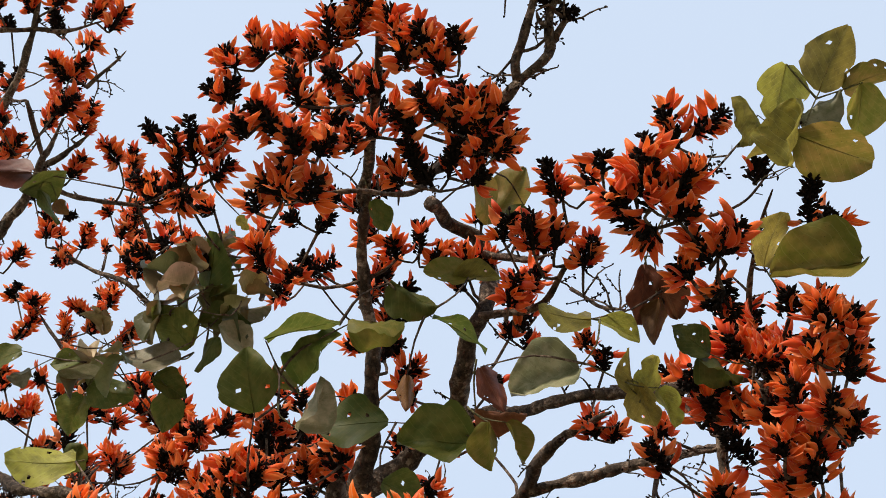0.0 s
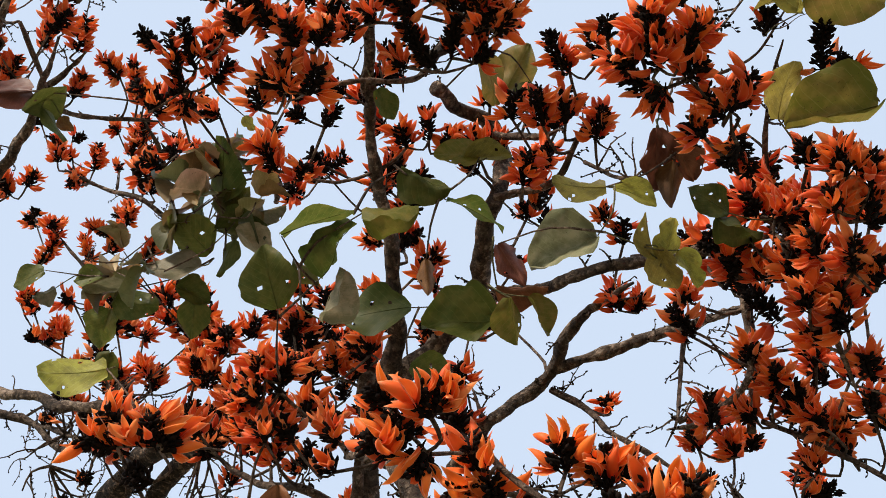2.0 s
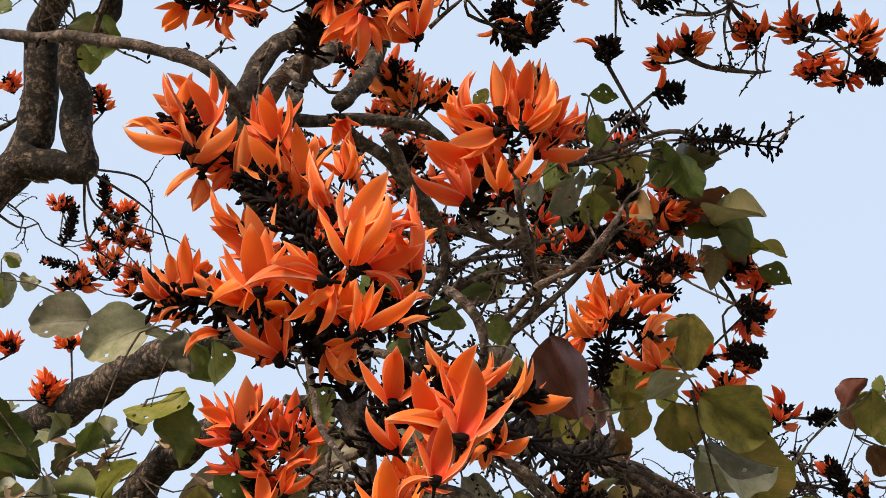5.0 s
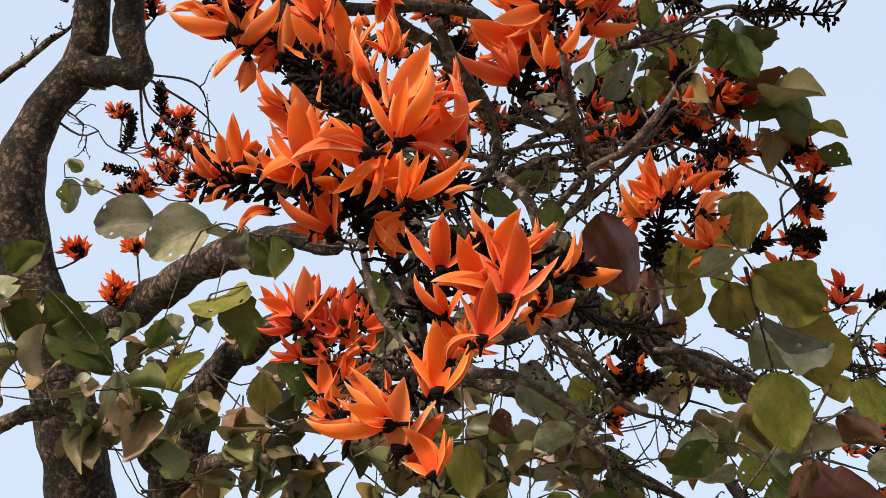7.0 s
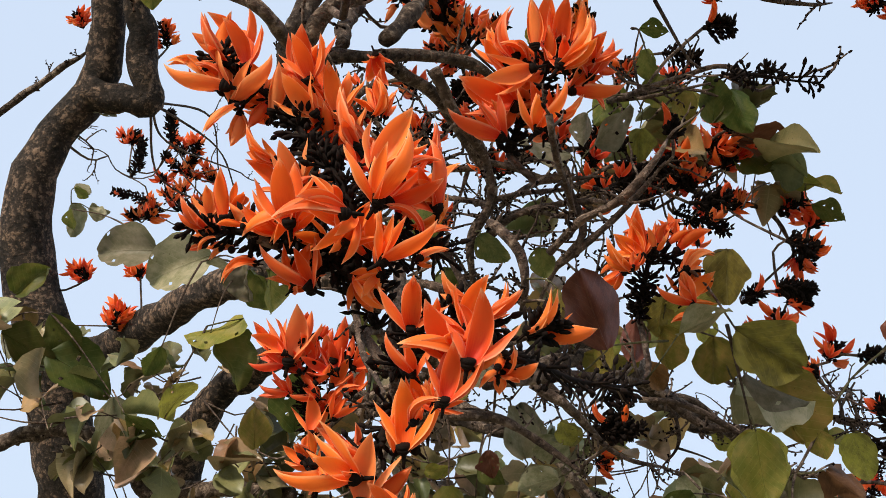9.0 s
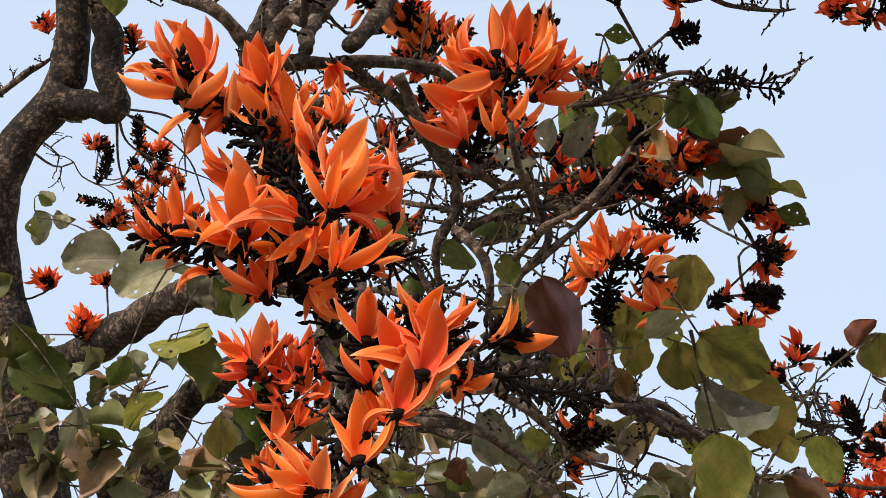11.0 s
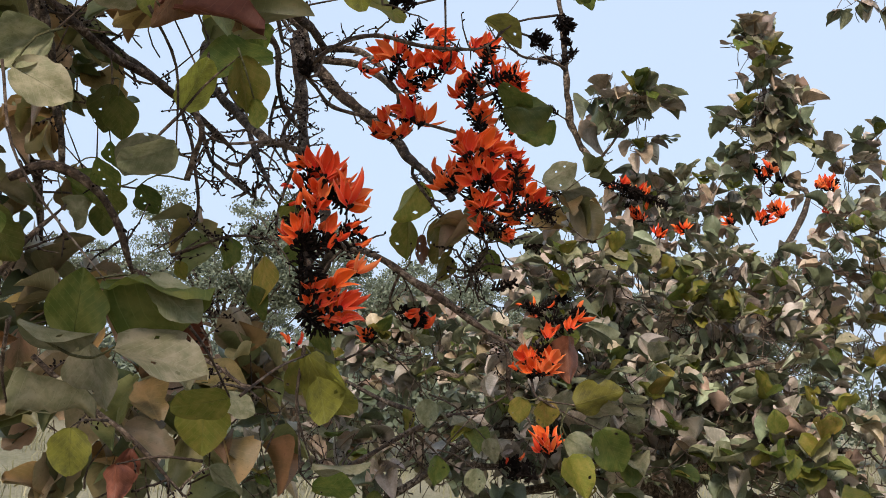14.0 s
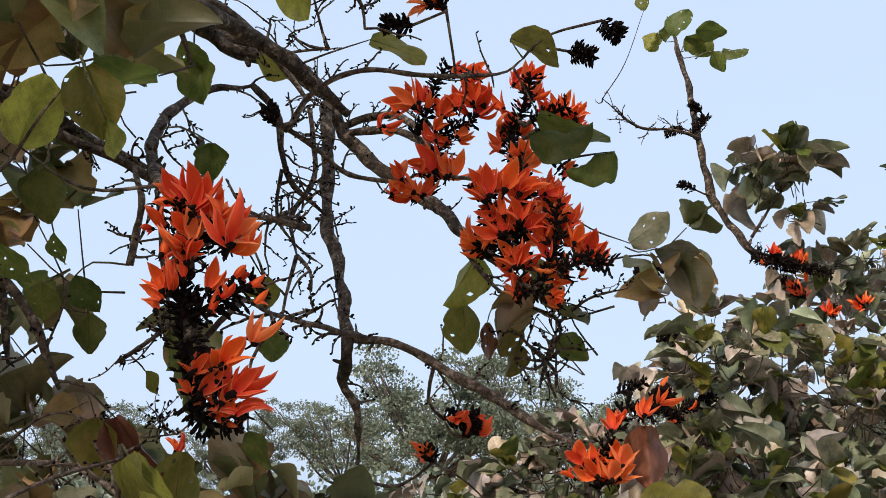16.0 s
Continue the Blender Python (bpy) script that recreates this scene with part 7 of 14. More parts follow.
flower(spike, "b", -0.128, 0.892, 2.234, -0.103, 0.890, 2.276, -0.955, -0.297, -0.015)
flower(spike, "s", -0.138, 0.911, 2.242, -0.141, 0.916, 2.278, -0.955, -0.297, -0.015)
flower(spike, "b", -0.150, 0.895, 2.225, -0.094, 0.914, 2.238, 0.100, -0.370, 0.924)
flower(spike, "w", -0.150, 0.930, 2.258, -0.122, 0.954, 2.236, -0.955, -0.297, -0.015)
flower(spike, "t", -0.177, 0.866, 2.239, -0.224, 0.845, 2.220, 0.280, -0.880, -0.383)
flower(spike, "t", -0.177, 0.896, 2.252, -0.204, 0.869, 2.243, 0.100, -0.370, 0.924)
flower(spike, "w", -0.189, 0.876, 2.254, -0.209, 0.850, 2.263, -0.100, 0.370, -0.924)
flower(spike, "t", -0.188, 0.896, 2.266, -0.205, 0.881, 2.258, 0.955, 0.297, 0.015)
flower(spike, "t", -0.199, 0.886, 2.205, -0.249, 0.846, 2.224, 0.280, -0.880, -0.383)
flower(spike, "t", -0.203, 0.900, 2.219, -0.226, 0.892, 2.255, 0.955, 0.297, 0.015)
flower(spike, "b", -0.199, 0.903, 2.223, -0.202, 0.876, 2.260, 0.280, -0.880, -0.383)
flower(spike, "b", -0.213, 0.883, 2.169, -0.261, 0.850, 2.191, 0.100, -0.370, 0.924)
flower(spike, "b", -0.220, 0.908, 2.186, -0.241, 0.895, 2.230, -0.955, -0.297, -0.015)
flower(spike, "b", -0.221, 0.897, 2.187, -0.231, 0.887, 2.230, 0.100, -0.370, 0.924)
flower(spike, "s", -0.212, 0.875, 2.182, -0.222, 0.861, 2.204, 0.280, -0.880, -0.383)
flower(spike, "b", -0.180, 0.877, 2.169, -0.147, 0.860, 2.213, -0.955, -0.297, -0.015)
flower(spike, "b", -0.179, 0.912, 2.183, -0.168, 0.886, 2.221, -0.100, 0.370, -0.924)
flower(spike, "t", -0.171, 0.888, 2.177, -0.183, 0.869, 2.222, 0.280, -0.880, -0.383)
flower(spike, "w", -0.184, 0.922, 2.203, -0.213, 0.908, 2.227, 0.280, -0.880, -0.383)
flower(spike, "w", -0.163, 0.899, 2.194, -0.135, 0.898, 2.219, 0.100, -0.370, 0.924)
flower(spike, "w", -0.175, 0.933, 2.217, -0.173, 0.930, 2.250, 0.100, -0.370, 0.924)
flower(spike, "s", -0.177, 0.886, 2.206, -0.204, 0.898, 2.206, -0.100, 0.370, -0.924)
flower(spike, "t", -0.181, 0.912, 2.220, -0.204, 0.913, 2.233, -0.100, 0.370, -0.924)
flower(spike, "s", -0.154, 0.842, 2.230, -0.159, 0.840, 2.238, 0.280, -0.880, -0.383)
flower(spike, "s", -0.154, 0.853, 2.239, -0.162, 0.845, 2.235, 0.100, -0.370, 0.924)
flower(spike, "s", -0.122, 0.885, 2.249, -0.090, 0.874, 2.252, 0.100, -0.370, 0.924)
flower(spike, "w", -0.121, 0.919, 2.266, -0.105, 0.938, 2.269, 0.280, -0.880, -0.383)
flower(spike, "s", -0.176, 0.875, 2.257, -0.189, 0.870, 2.268, 0.280, -0.880, -0.383)
flower(spike, "s", -0.186, 0.913, 2.279, -0.188, 0.888, 2.283, -0.100, 0.370, -0.924)
spike = flower_spike(1.7, 0.004, (-0.127, 1.241, 2.100), (-0.110, 1.177, 2.127), (-0.098, 1.170, 2.153), (-0.066, 1.183, 2.147), (-0.055, 1.196, 2.125))
flower(spike, "t", -0.110, 1.142, 2.139, -0.114, 1.120, 2.182, 0.280, -0.880, -0.383)
flower(spike, "s", -0.105, 1.165, 2.150, -0.110, 1.127, 2.199, 0.280, -0.880, -0.383)
flower(spike, "t", -0.116, 1.188, 2.168, -0.111, 1.183, 2.207, 0.280, -0.880, -0.383)
flower(spike, "w", -0.119, 1.129, 2.119, -0.143, 1.099, 2.147, 0.100, -0.370, 0.924)
flower(spike, "w", -0.124, 1.151, 2.137, -0.155, 1.153, 2.148, 0.280, -0.880, -0.383)
flower(spike, "t", -0.105, 1.141, 2.139, -0.138, 1.119, 2.162, 0.280, -0.880, -0.383)
flower(spike, "b", -0.115, 1.171, 2.147, -0.142, 1.145, 2.149, -0.100, 0.370, -0.924)
flower(spike, "s", -0.116, 1.110, 2.115, -0.115, 1.111, 2.134, 0.280, -0.880, -0.383)
flower(spike, "t", -0.118, 1.134, 2.126, -0.108, 1.122, 2.139, 0.100, -0.370, 0.924)
flower(spike, "s", -0.093, 1.138, 2.147, -0.098, 1.122, 2.168, 0.280, -0.880, -0.383)
flower(spike, "s", -0.089, 1.139, 2.150, -0.074, 1.121, 2.174, 0.280, -0.880, -0.383)
flower(spike, "t", -0.093, 1.162, 2.160, -0.088, 1.144, 2.182, 0.280, -0.880, -0.383)
flower(spike, "s", -0.088, 1.110, 2.130, -0.075, 1.099, 2.141, 0.280, -0.880, -0.383)
flower(spike, "s", -0.088, 1.120, 2.137, -0.080, 1.120, 2.155, 0.100, -0.370, 0.924)
flower(spike, "s", -0.079, 1.145, 2.154, -0.053, 1.143, 2.170, 0.280, -0.880, -0.383)
flower(spike, "w", -0.084, 1.175, 2.173, -0.062, 1.178, 2.202, -0.100, 0.370, -0.924)
flower(spike, "s", -0.070, 1.150, 2.146, -0.029, 1.134, 2.163, 0.280, -0.880, -0.383)
flower(spike, "b", -0.066, 1.170, 2.160, -0.058, 1.167, 2.188, 0.280, -0.880, -0.383)
flower(spike, "s", -0.070, 1.174, 2.171, -0.067, 1.164, 2.196, 0.280, -0.880, -0.383)
flower(spike, "w", -0.072, 1.189, 2.184, -0.079, 1.190, 2.218, 0.280, -0.880, -0.383)
flower(spike, "w", -0.060, 1.134, 2.117, -0.027, 1.149, 2.140, -0.100, 0.370, -0.924)
flower(spike, "t", -0.066, 1.155, 2.124, -0.042, 1.173, 2.134, -0.100, 0.370, -0.924)
flower(spike, "b", -0.052, 1.154, 2.079, -0.092, 1.138, 2.100, 0.100, -0.370, 0.924)
flower(spike, "b", -0.051, 1.199, 2.087, -0.082, 1.188, 2.072, 0.955, 0.297, 0.015)
flower(spike, "t", -0.065, 1.168, 2.089, -0.029, 1.167, 2.123, 0.280, -0.880, -0.383)
flower(spike, "b", -0.072, 1.205, 2.113, -0.051, 1.190, 2.141, 0.100, -0.370, 0.924)
flower(spike, "w", -0.058, 1.164, 2.096, -0.067, 1.142, 2.123, -0.955, -0.297, -0.015)
flower(spike, "t", -0.064, 1.187, 2.108, -0.045, 1.194, 2.145, -0.955, -0.297, -0.015)
flower(spike, "s", -0.128, 1.141, 2.121, -0.154, 1.116, 2.113, -0.100, 0.370, -0.924)
flower(spike, "t", -0.136, 1.171, 2.139, -0.168, 1.177, 2.127, -0.955, -0.297, -0.015)
flower(spike, "s", -0.101, 1.168, 2.176, -0.128, 1.167, 2.209, 0.280, -0.880, -0.383)
flower(spike, "s", -0.103, 1.186, 2.190, -0.132, 1.167, 2.187, 0.280, -0.880, -0.383)
flower(spike, "s", -0.075, 1.159, 2.178, -0.089, 1.158, 2.195, 0.280, -0.880, -0.383)
flower(spike, "s", -0.044, 1.164, 2.163, -0.051, 1.143, 2.178, 0.280, -0.880, -0.383)
flower(spike, "t", -0.046, 1.189, 2.170, -0.042, 1.196, 2.200, 0.280, -0.880, -0.383)
spike = flower_spike(1.2, 0.003, (-0.663, 1.451, 2.009), (-0.623, 1.326, 2.063), (-0.633, 1.307, 2.100), (-0.618, 1.300, 2.127))
flower(spike, "S", -0.660, 1.282, 2.100, -0.680, 1.257, 2.140, 0.280, -0.880, -0.383)
flower(spike, "S", -0.673, 1.299, 2.113, -0.667, 1.283, 2.137, -0.955, -0.297, -0.015)
flower(spike, "T", -0.633, 1.278, 2.095, -0.675, 1.246, 2.116, 0.280, -0.880, -0.383)
flower(spike, "T", -0.646, 1.301, 2.105, -0.668, 1.290, 2.130, 0.955, 0.297, 0.015)
flower(spike, "T", -0.633, 1.284, 2.080, -0.612, 1.253, 2.155, 0.280, -0.880, -0.383)
flower(spike, "T", -0.637, 1.316, 2.101, -0.653, 1.306, 2.159, 0.955, 0.297, 0.015)
flower(spike, "B", -0.649, 1.312, 2.084, -0.629, 1.314, 2.133, 0.955, 0.297, 0.015)
flower(spike, "S", -0.615, 1.287, 2.115, -0.607, 1.292, 2.163, 0.280, -0.880, -0.383)
flower(spike, "W", -0.623, 1.320, 2.132, -0.616, 1.297, 2.164, -0.100, 0.370, -0.924)
flower(spike, "B", -0.636, 1.289, 2.081, -0.690, 1.273, 2.084, 0.100, -0.370, 0.924)
flower(spike, "W", -0.651, 1.313, 2.088, -0.691, 1.310, 2.104, -0.100, 0.370, -0.924)
flower(spike, "B", -0.637, 1.313, 2.045, -0.675, 1.290, 2.055, 0.100, -0.370, 0.924)
flower(spike, "T", -0.646, 1.345, 2.061, -0.684, 1.336, 2.094, 0.955, 0.297, 0.015)
flower(spike, "T", -0.599, 1.304, 2.087, -0.611, 1.275, 2.123, 0.280, -0.880, -0.383)
flower(spike, "W", -0.607, 1.336, 2.099, -0.587, 1.326, 2.146, -0.955, -0.297, -0.015)
flower(spike, "B", -0.597, 1.324, 2.040, -0.640, 1.309, 2.047, 0.100, -0.370, 0.924)
flower(spike, "T", -0.609, 1.331, 1.989, -0.605, 1.309, 2.041, 0.280, -0.880, -0.383)
flower(spike, "B", -0.610, 1.350, 1.995, -0.592, 1.346, 2.031, 0.955, 0.297, 0.015)
flower(spike, "S", -0.599, 1.313, 2.048, -0.624, 1.301, 2.078, 0.280, -0.880, -0.383)
flower(spike, "W", -0.616, 1.342, 2.062, -0.608, 1.313, 2.093, 0.100, -0.370, 0.924)
flower(spike, "T", -0.618, 1.296, 2.074, -0.645, 1.276, 2.092, 0.280, -0.880, -0.383)
flower(spike, "S", -0.587, 1.284, 2.118, -0.568, 1.268, 2.130, 0.280, -0.880, -0.383)
flower(spike, "T", -0.599, 1.318, 2.131, -0.599, 1.326, 2.154, 0.280, -0.880, -0.383)
spike = flower_spike(1.2, 0.003, (-0.622, 1.330, 2.055), (-0.587, 1.328, 2.086), (-0.554, 1.331, 2.102), (-0.541, 1.329, 2.117))
flower(spike, "T", -0.575, 1.310, 2.073, -0.610, 1.278, 2.090, 0.280, -0.880, -0.383)
flower(spike, "S", -0.589, 1.335, 2.078, -0.618, 1.322, 2.075, 0.100, -0.370, 0.924)
flower(spike, "T", -0.566, 1.310, 2.076, -0.571, 1.285, 2.111, 0.280, -0.880, -0.383)
flower(spike, "S", -0.575, 1.328, 2.090, -0.598, 1.325, 2.121, -0.955, -0.297, -0.015)
flower(spike, "S", -0.574, 1.307, 2.087, -0.552, 1.289, 2.148, 0.280, -0.880, -0.383)
flower(spike, "T", -0.592, 1.331, 2.089, -0.587, 1.303, 2.132, -0.100, 0.370, -0.924)
flower(spike, "S", -0.550, 1.306, 2.092, -0.547, 1.312, 2.129, 0.280, -0.880, -0.383)
flower(spike, "T", -0.565, 1.344, 2.108, -0.547, 1.354, 2.139, 0.100, -0.370, 0.924)
flower(spike, "T", -0.548, 1.320, 2.081, -0.508, 1.307, 2.104, 0.280, -0.880, -0.383)
flower(spike, "S", -0.555, 1.330, 2.087, -0.516, 1.343, 2.095, 0.100, -0.370, 0.924)
flower(spike, "T", -0.580, 1.322, 2.056, -0.549, 1.303, 2.089, 0.280, -0.880, -0.383)
flower(spike, "S", -0.589, 1.334, 2.027, -0.539, 1.325, 2.056, -0.100, 0.370, -0.924)
flower(spike, "T", -0.591, 1.349, 2.025, -0.576, 1.322, 2.052, -0.100, 0.370, -0.924)
flower(spike, "T", -0.547, 1.334, 2.050, -0.530, 1.322, 2.080, 0.280, -0.880, -0.383)
flower(spike, "S", -0.563, 1.361, 2.055, -0.565, 1.355, 2.091, -0.100, 0.370, -0.924)
flower(spike, "B", -0.582, 1.342, 2.014, -0.538, 1.342, 2.046, 0.100, -0.370, 0.924)
flower(spike, "T", -0.603, 1.335, 2.024, -0.571, 1.336, 2.046, 0.280, -0.880, -0.383)
flower(spike, "W", -0.620, 1.361, 2.026, -0.605, 1.363, 2.060, 0.280, -0.880, -0.383)
flower(spike, "S", -0.602, 1.313, 2.059, -0.571, 1.290, 2.080, 0.280, -0.880, -0.383)
flower(spike, "S", -0.615, 1.329, 2.061, -0.611, 1.320, 2.091, 0.280, -0.880, -0.383)
spike = flower_spike(0.38, 0.0022, (0.006, 1.069, 2.330), (0.036, 1.033, 2.305), (0.071, 1.028, 2.289), (0.104, 1.040, 2.287))
spike = flower_spike(0.4, 0.002, (0.031, 1.078, 2.329), (0.065, 1.128, 2.368))
spike = flower_spike(1.5, 0.004, (-0.337, 0.740, 2.272), (-0.305, 0.682, 2.278), (-0.331, 0.647, 2.302), (-0.391, 0.639, 2.330), (-0.469, 0.646, 2.366), (-0.517, 0.657, 2.370))
flower(spike, "w", -0.523, 0.628, 2.342, -0.545, 0.609, 2.369, 0.973, 0.233, -0.010)
flower(spike, "w", -0.541, 0.659, 2.362, -0.543, 0.653, 2.394, 0.190, -0.817, -0.544)
flower(spike, "s", -0.538, 0.636, 2.342, -0.549, 0.617, 2.351, -0.135, 0.528, -0.839)
flower(spike, "w", -0.553, 0.647, 2.359, -0.556, 0.635, 2.383, -0.973, -0.233, 0.010)
flower(spike, "s", -0.519, 0.628, 2.354, -0.519, 0.604, 2.372, 0.190, -0.817, -0.544)
flower(spike, "w", -0.534, 0.644, 2.369, -0.552, 0.641, 2.395, 0.190, -0.817, -0.544)
flower(spike, "t", -0.499, 0.637, 2.338, -0.503, 0.619, 2.382, 0.190, -0.817, -0.544)
flower(spike, "t", -0.515, 0.649, 2.354, -0.529, 0.620, 2.358, 0.190, -0.817, -0.544)
flower(spike, "s", -0.496, 0.630, 2.356, -0.520, 0.617, 2.373, 0.190, -0.817, -0.544)
flower(spike, "t", -0.511, 0.646, 2.379, -0.510, 0.629, 2.388, -0.135, 0.528, -0.839)
flower(spike, "t", -0.494, 0.638, 2.339, -0.526, 0.628, 2.359, 0.190, -0.817, -0.544)
flower(spike, "s", -0.497, 0.642, 2.340, -0.526, 0.636, 2.339, -0.135, 0.528, -0.839)
flower(spike, "s", -0.507, 0.651, 2.352, -0.528, 0.655, 2.349, 0.973, 0.233, -0.010)
flower(spike, "b", -0.475, 0.648, 2.333, -0.507, 0.645, 2.325, -0.135, 0.528, -0.839)
flower(spike, "s", -0.481, 0.661, 2.340, -0.494, 0.650, 2.333, -0.973, -0.233, 0.010)
flower(spike, "w", -0.483, 0.659, 2.331, -0.493, 0.649, 2.313, -0.135, 0.528, -0.839)
flower(spike, "t", -0.490, 0.673, 2.338, -0.503, 0.677, 2.325, 0.190, -0.817, -0.544)
flower(spike, "t", -0.475, 0.627, 2.372, -0.488, 0.598, 2.382, 0.190, -0.817, -0.544)
flower(spike, "t", -0.473, 0.627, 2.375, -0.479, 0.600, 2.385, 0.190, -0.817, -0.544)
flower(spike, "t", -0.489, 0.658, 2.398, -0.501, 0.639, 2.400, -0.973, -0.233, 0.010)
flower(spike, "s", -0.465, 0.620, 2.386, -0.468, 0.604, 2.397, 0.190, -0.817, -0.544)
flower(spike, "t", -0.444, 0.629, 2.370, -0.459, 0.613, 2.392, 0.190, -0.817, -0.544)
flower(spike, "w", -0.442, 0.622, 2.335, -0.426, 0.600, 2.374, -0.973, -0.233, 0.010)
flower(spike, "t", -0.455, 0.637, 2.352, -0.425, 0.615, 2.364, 0.135, -0.528, 0.839)
flower(spike, "s", -0.463, 0.642, 2.347, -0.474, 0.619, 2.363, 0.190, -0.817, -0.544)
flower(spike, "t", -0.398, 0.635, 2.344, -0.424, 0.608, 2.366, 0.190, -0.817, -0.544)
flower(spike, "w", -0.415, 0.658, 2.356, -0.438, 0.635, 2.355, -0.973, -0.233, 0.010)
flower(spike, "s", -0.400, 0.645, 2.364, -0.393, 0.618, 2.372, 0.190, -0.817, -0.544)
flower(spike, "s", -0.410, 0.668, 2.391, -0.431, 0.659, 2.414, 0.135, -0.528, 0.839)
flower(spike, "b", -0.382, 0.639, 2.336, -0.362, 0.616, 2.379, -0.973, -0.233, 0.010)
flower(spike, "t", -0.405, 0.659, 2.367, -0.413, 0.636, 2.394, 0.190, -0.817, -0.544)
flower(spike, "s", -0.485, 0.635, 2.367, -0.484, 0.619, 2.371, 0.190, -0.817, -0.544)
flower(spike, "t", -0.492, 0.643, 2.375, -0.507, 0.641, 2.392, 0.973, 0.233, -0.010)
flower(spike, "s", -0.494, 0.634, 2.365, -0.484, 0.633, 2.377, 0.190, -0.817, -0.544)
flower(spike, "s", -0.506, 0.650, 2.381, -0.491, 0.631, 2.383, -0.135, 0.528, -0.839)
flower(spike, "t", -0.351, 0.608, 2.307, -0.337, 0.590, 2.335, 0.190, -0.817, -0.544)
flower(spike, "w", -0.344, 0.613, 2.289, -0.396, 0.602, 2.308, -0.135, 0.528, -0.839)
flower(spike, "t", -0.352, 0.631, 2.307, -0.387, 0.642, 2.300, 0.190, -0.817, -0.544)
flower(spike, "s", -0.352, 0.626, 2.291, -0.373, 0.609, 2.291, -0.135, 0.528, -0.839)
flower(spike, "t", -0.356, 0.641, 2.308, -0.379, 0.648, 2.307, -0.973, -0.233, 0.010)
flower(spike, "t", -0.416, 0.640, 2.309, -0.412, 0.620, 2.323, 0.190, -0.817, -0.544)
flower(spike, "t", -0.421, 0.655, 2.321, -0.441, 0.647, 2.347, 0.973, 0.233, -0.010)
flower(spike, "s", -0.420, 0.651, 2.322, -0.437, 0.632, 2.340, 0.190, -0.817, -0.544)
flower(spike, "b", -0.430, 0.671, 2.342, -0.430, 0.647, 2.349, 0.973, 0.233, -0.010)
flower(spike, "t", -0.337, 0.606, 2.269, -0.325, 0.578, 2.306, 0.190, -0.817, -0.544)
flower(spike, "b", -0.342, 0.611, 2.280, -0.355, 0.582, 2.295, 0.190, -0.817, -0.544)
flower(spike, "t", -0.354, 0.619, 2.290, -0.366, 0.588, 2.302, -0.135, 0.528, -0.839)
flower(spike, "s", -0.328, 0.621, 2.306, -0.314, 0.604, 2.336, 0.190, -0.817, -0.544)
flower(spike, "t", -0.279, 0.621, 2.270, -0.290, 0.591, 2.319, 0.190, -0.817, -0.544)
flower(spike, "w", -0.293, 0.636, 2.277, -0.326, 0.624, 2.303, 0.135, -0.528, 0.839)
flower(spike, "b", -0.283, 0.657, 2.296, -0.275, 0.652, 2.337, 0.190, -0.817, -0.544)
flower(spike, "w", -0.294, 0.634, 2.292, -0.254, 0.626, 2.300, -0.135, 0.528, -0.839)
flower(spike, "t", -0.295, 0.650, 2.298, -0.269, 0.657, 2.291, 0.190, -0.817, -0.544)
flower(spike, "s", -0.332, 0.631, 2.300, -0.315, 0.640, 2.310, -0.135, 0.528, -0.839)
flower(spike, "s", -0.378, 0.628, 2.320, -0.381, 0.614, 2.322, 0.190, -0.817, -0.544)
spike = flower_spike(1.5, 0.004, (-0.311, 0.652, 2.302), (-0.305, 0.641, 2.338), (-0.319, 0.629, 2.371), (-0.352, 0.623, 2.387))
flower(spike, "s", -0.354, 0.608, 2.367, -0.355, 0.589, 2.382, 0.190, -0.817, -0.544)
flower(spike, "w", -0.359, 0.620, 2.379, -0.382, 0.615, 2.406, -0.135, 0.528, -0.839)
flower(spike, "w", -0.350, 0.616, 2.351, -0.343, 0.591, 2.384, -0.973, -0.233, 0.010)
flower(spike, "t", -0.364, 0.636, 2.365, -0.370, 0.612, 2.384, 0.973, 0.233, -0.010)
flower(spike, "t", -0.324, 0.624, 2.340, -0.331, 0.586, 2.360, 0.190, -0.817, -0.544)
flower(spike, "s", -0.339, 0.642, 2.368, -0.347, 0.615, 2.372, -0.135, 0.528, -0.839)
flower(spike, "s", -0.321, 0.628, 2.342, -0.326, 0.607, 2.361, 0.190, -0.817, -0.544)
flower(spike, "s", -0.335, 0.648, 2.357, -0.347, 0.629, 2.354, -0.135, 0.528, -0.839)
flower(spike, "b", -0.289, 0.616, 2.373, -0.325, 0.593, 2.381, -0.135, 0.528, -0.839)
flower(spike, "w", -0.289, 0.630, 2.383, -0.326, 0.643, 2.385, 0.190, -0.817, -0.544)
flower(spike, "w", -0.305, 0.618, 2.363, -0.326, 0.583, 2.380, -0.135, 0.528, -0.839)
flower(spike, "t", -0.313, 0.635, 2.370, -0.343, 0.622, 2.374, 0.190, -0.817, -0.544)
flower(spike, "s", -0.313, 0.612, 2.356, -0.317, 0.587, 2.358, 0.190, -0.817, -0.544)
flower(spike, "w", -0.325, 0.630, 2.373, -0.344, 0.628, 2.393, 0.190, -0.817, -0.544)
flower(spike, "t", -0.280, 0.643, 2.338, -0.276, 0.612, 2.392, 0.190, -0.817, -0.544)
flower(spike, "t", -0.285, 0.664, 2.369, -0.269, 0.640, 2.394, -0.135, 0.528, -0.839)
flower(spike, "w", -0.274, 0.636, 2.350, -0.252, 0.606, 2.367, -0.973, -0.233, 0.010)
flower(spike, "w", -0.277, 0.649, 2.358, -0.290, 0.644, 2.387, -0.135, 0.528, -0.839)
flower(spike, "w", -0.276, 0.645, 2.328, -0.246, 0.620, 2.354, -0.973, -0.233, 0.010)
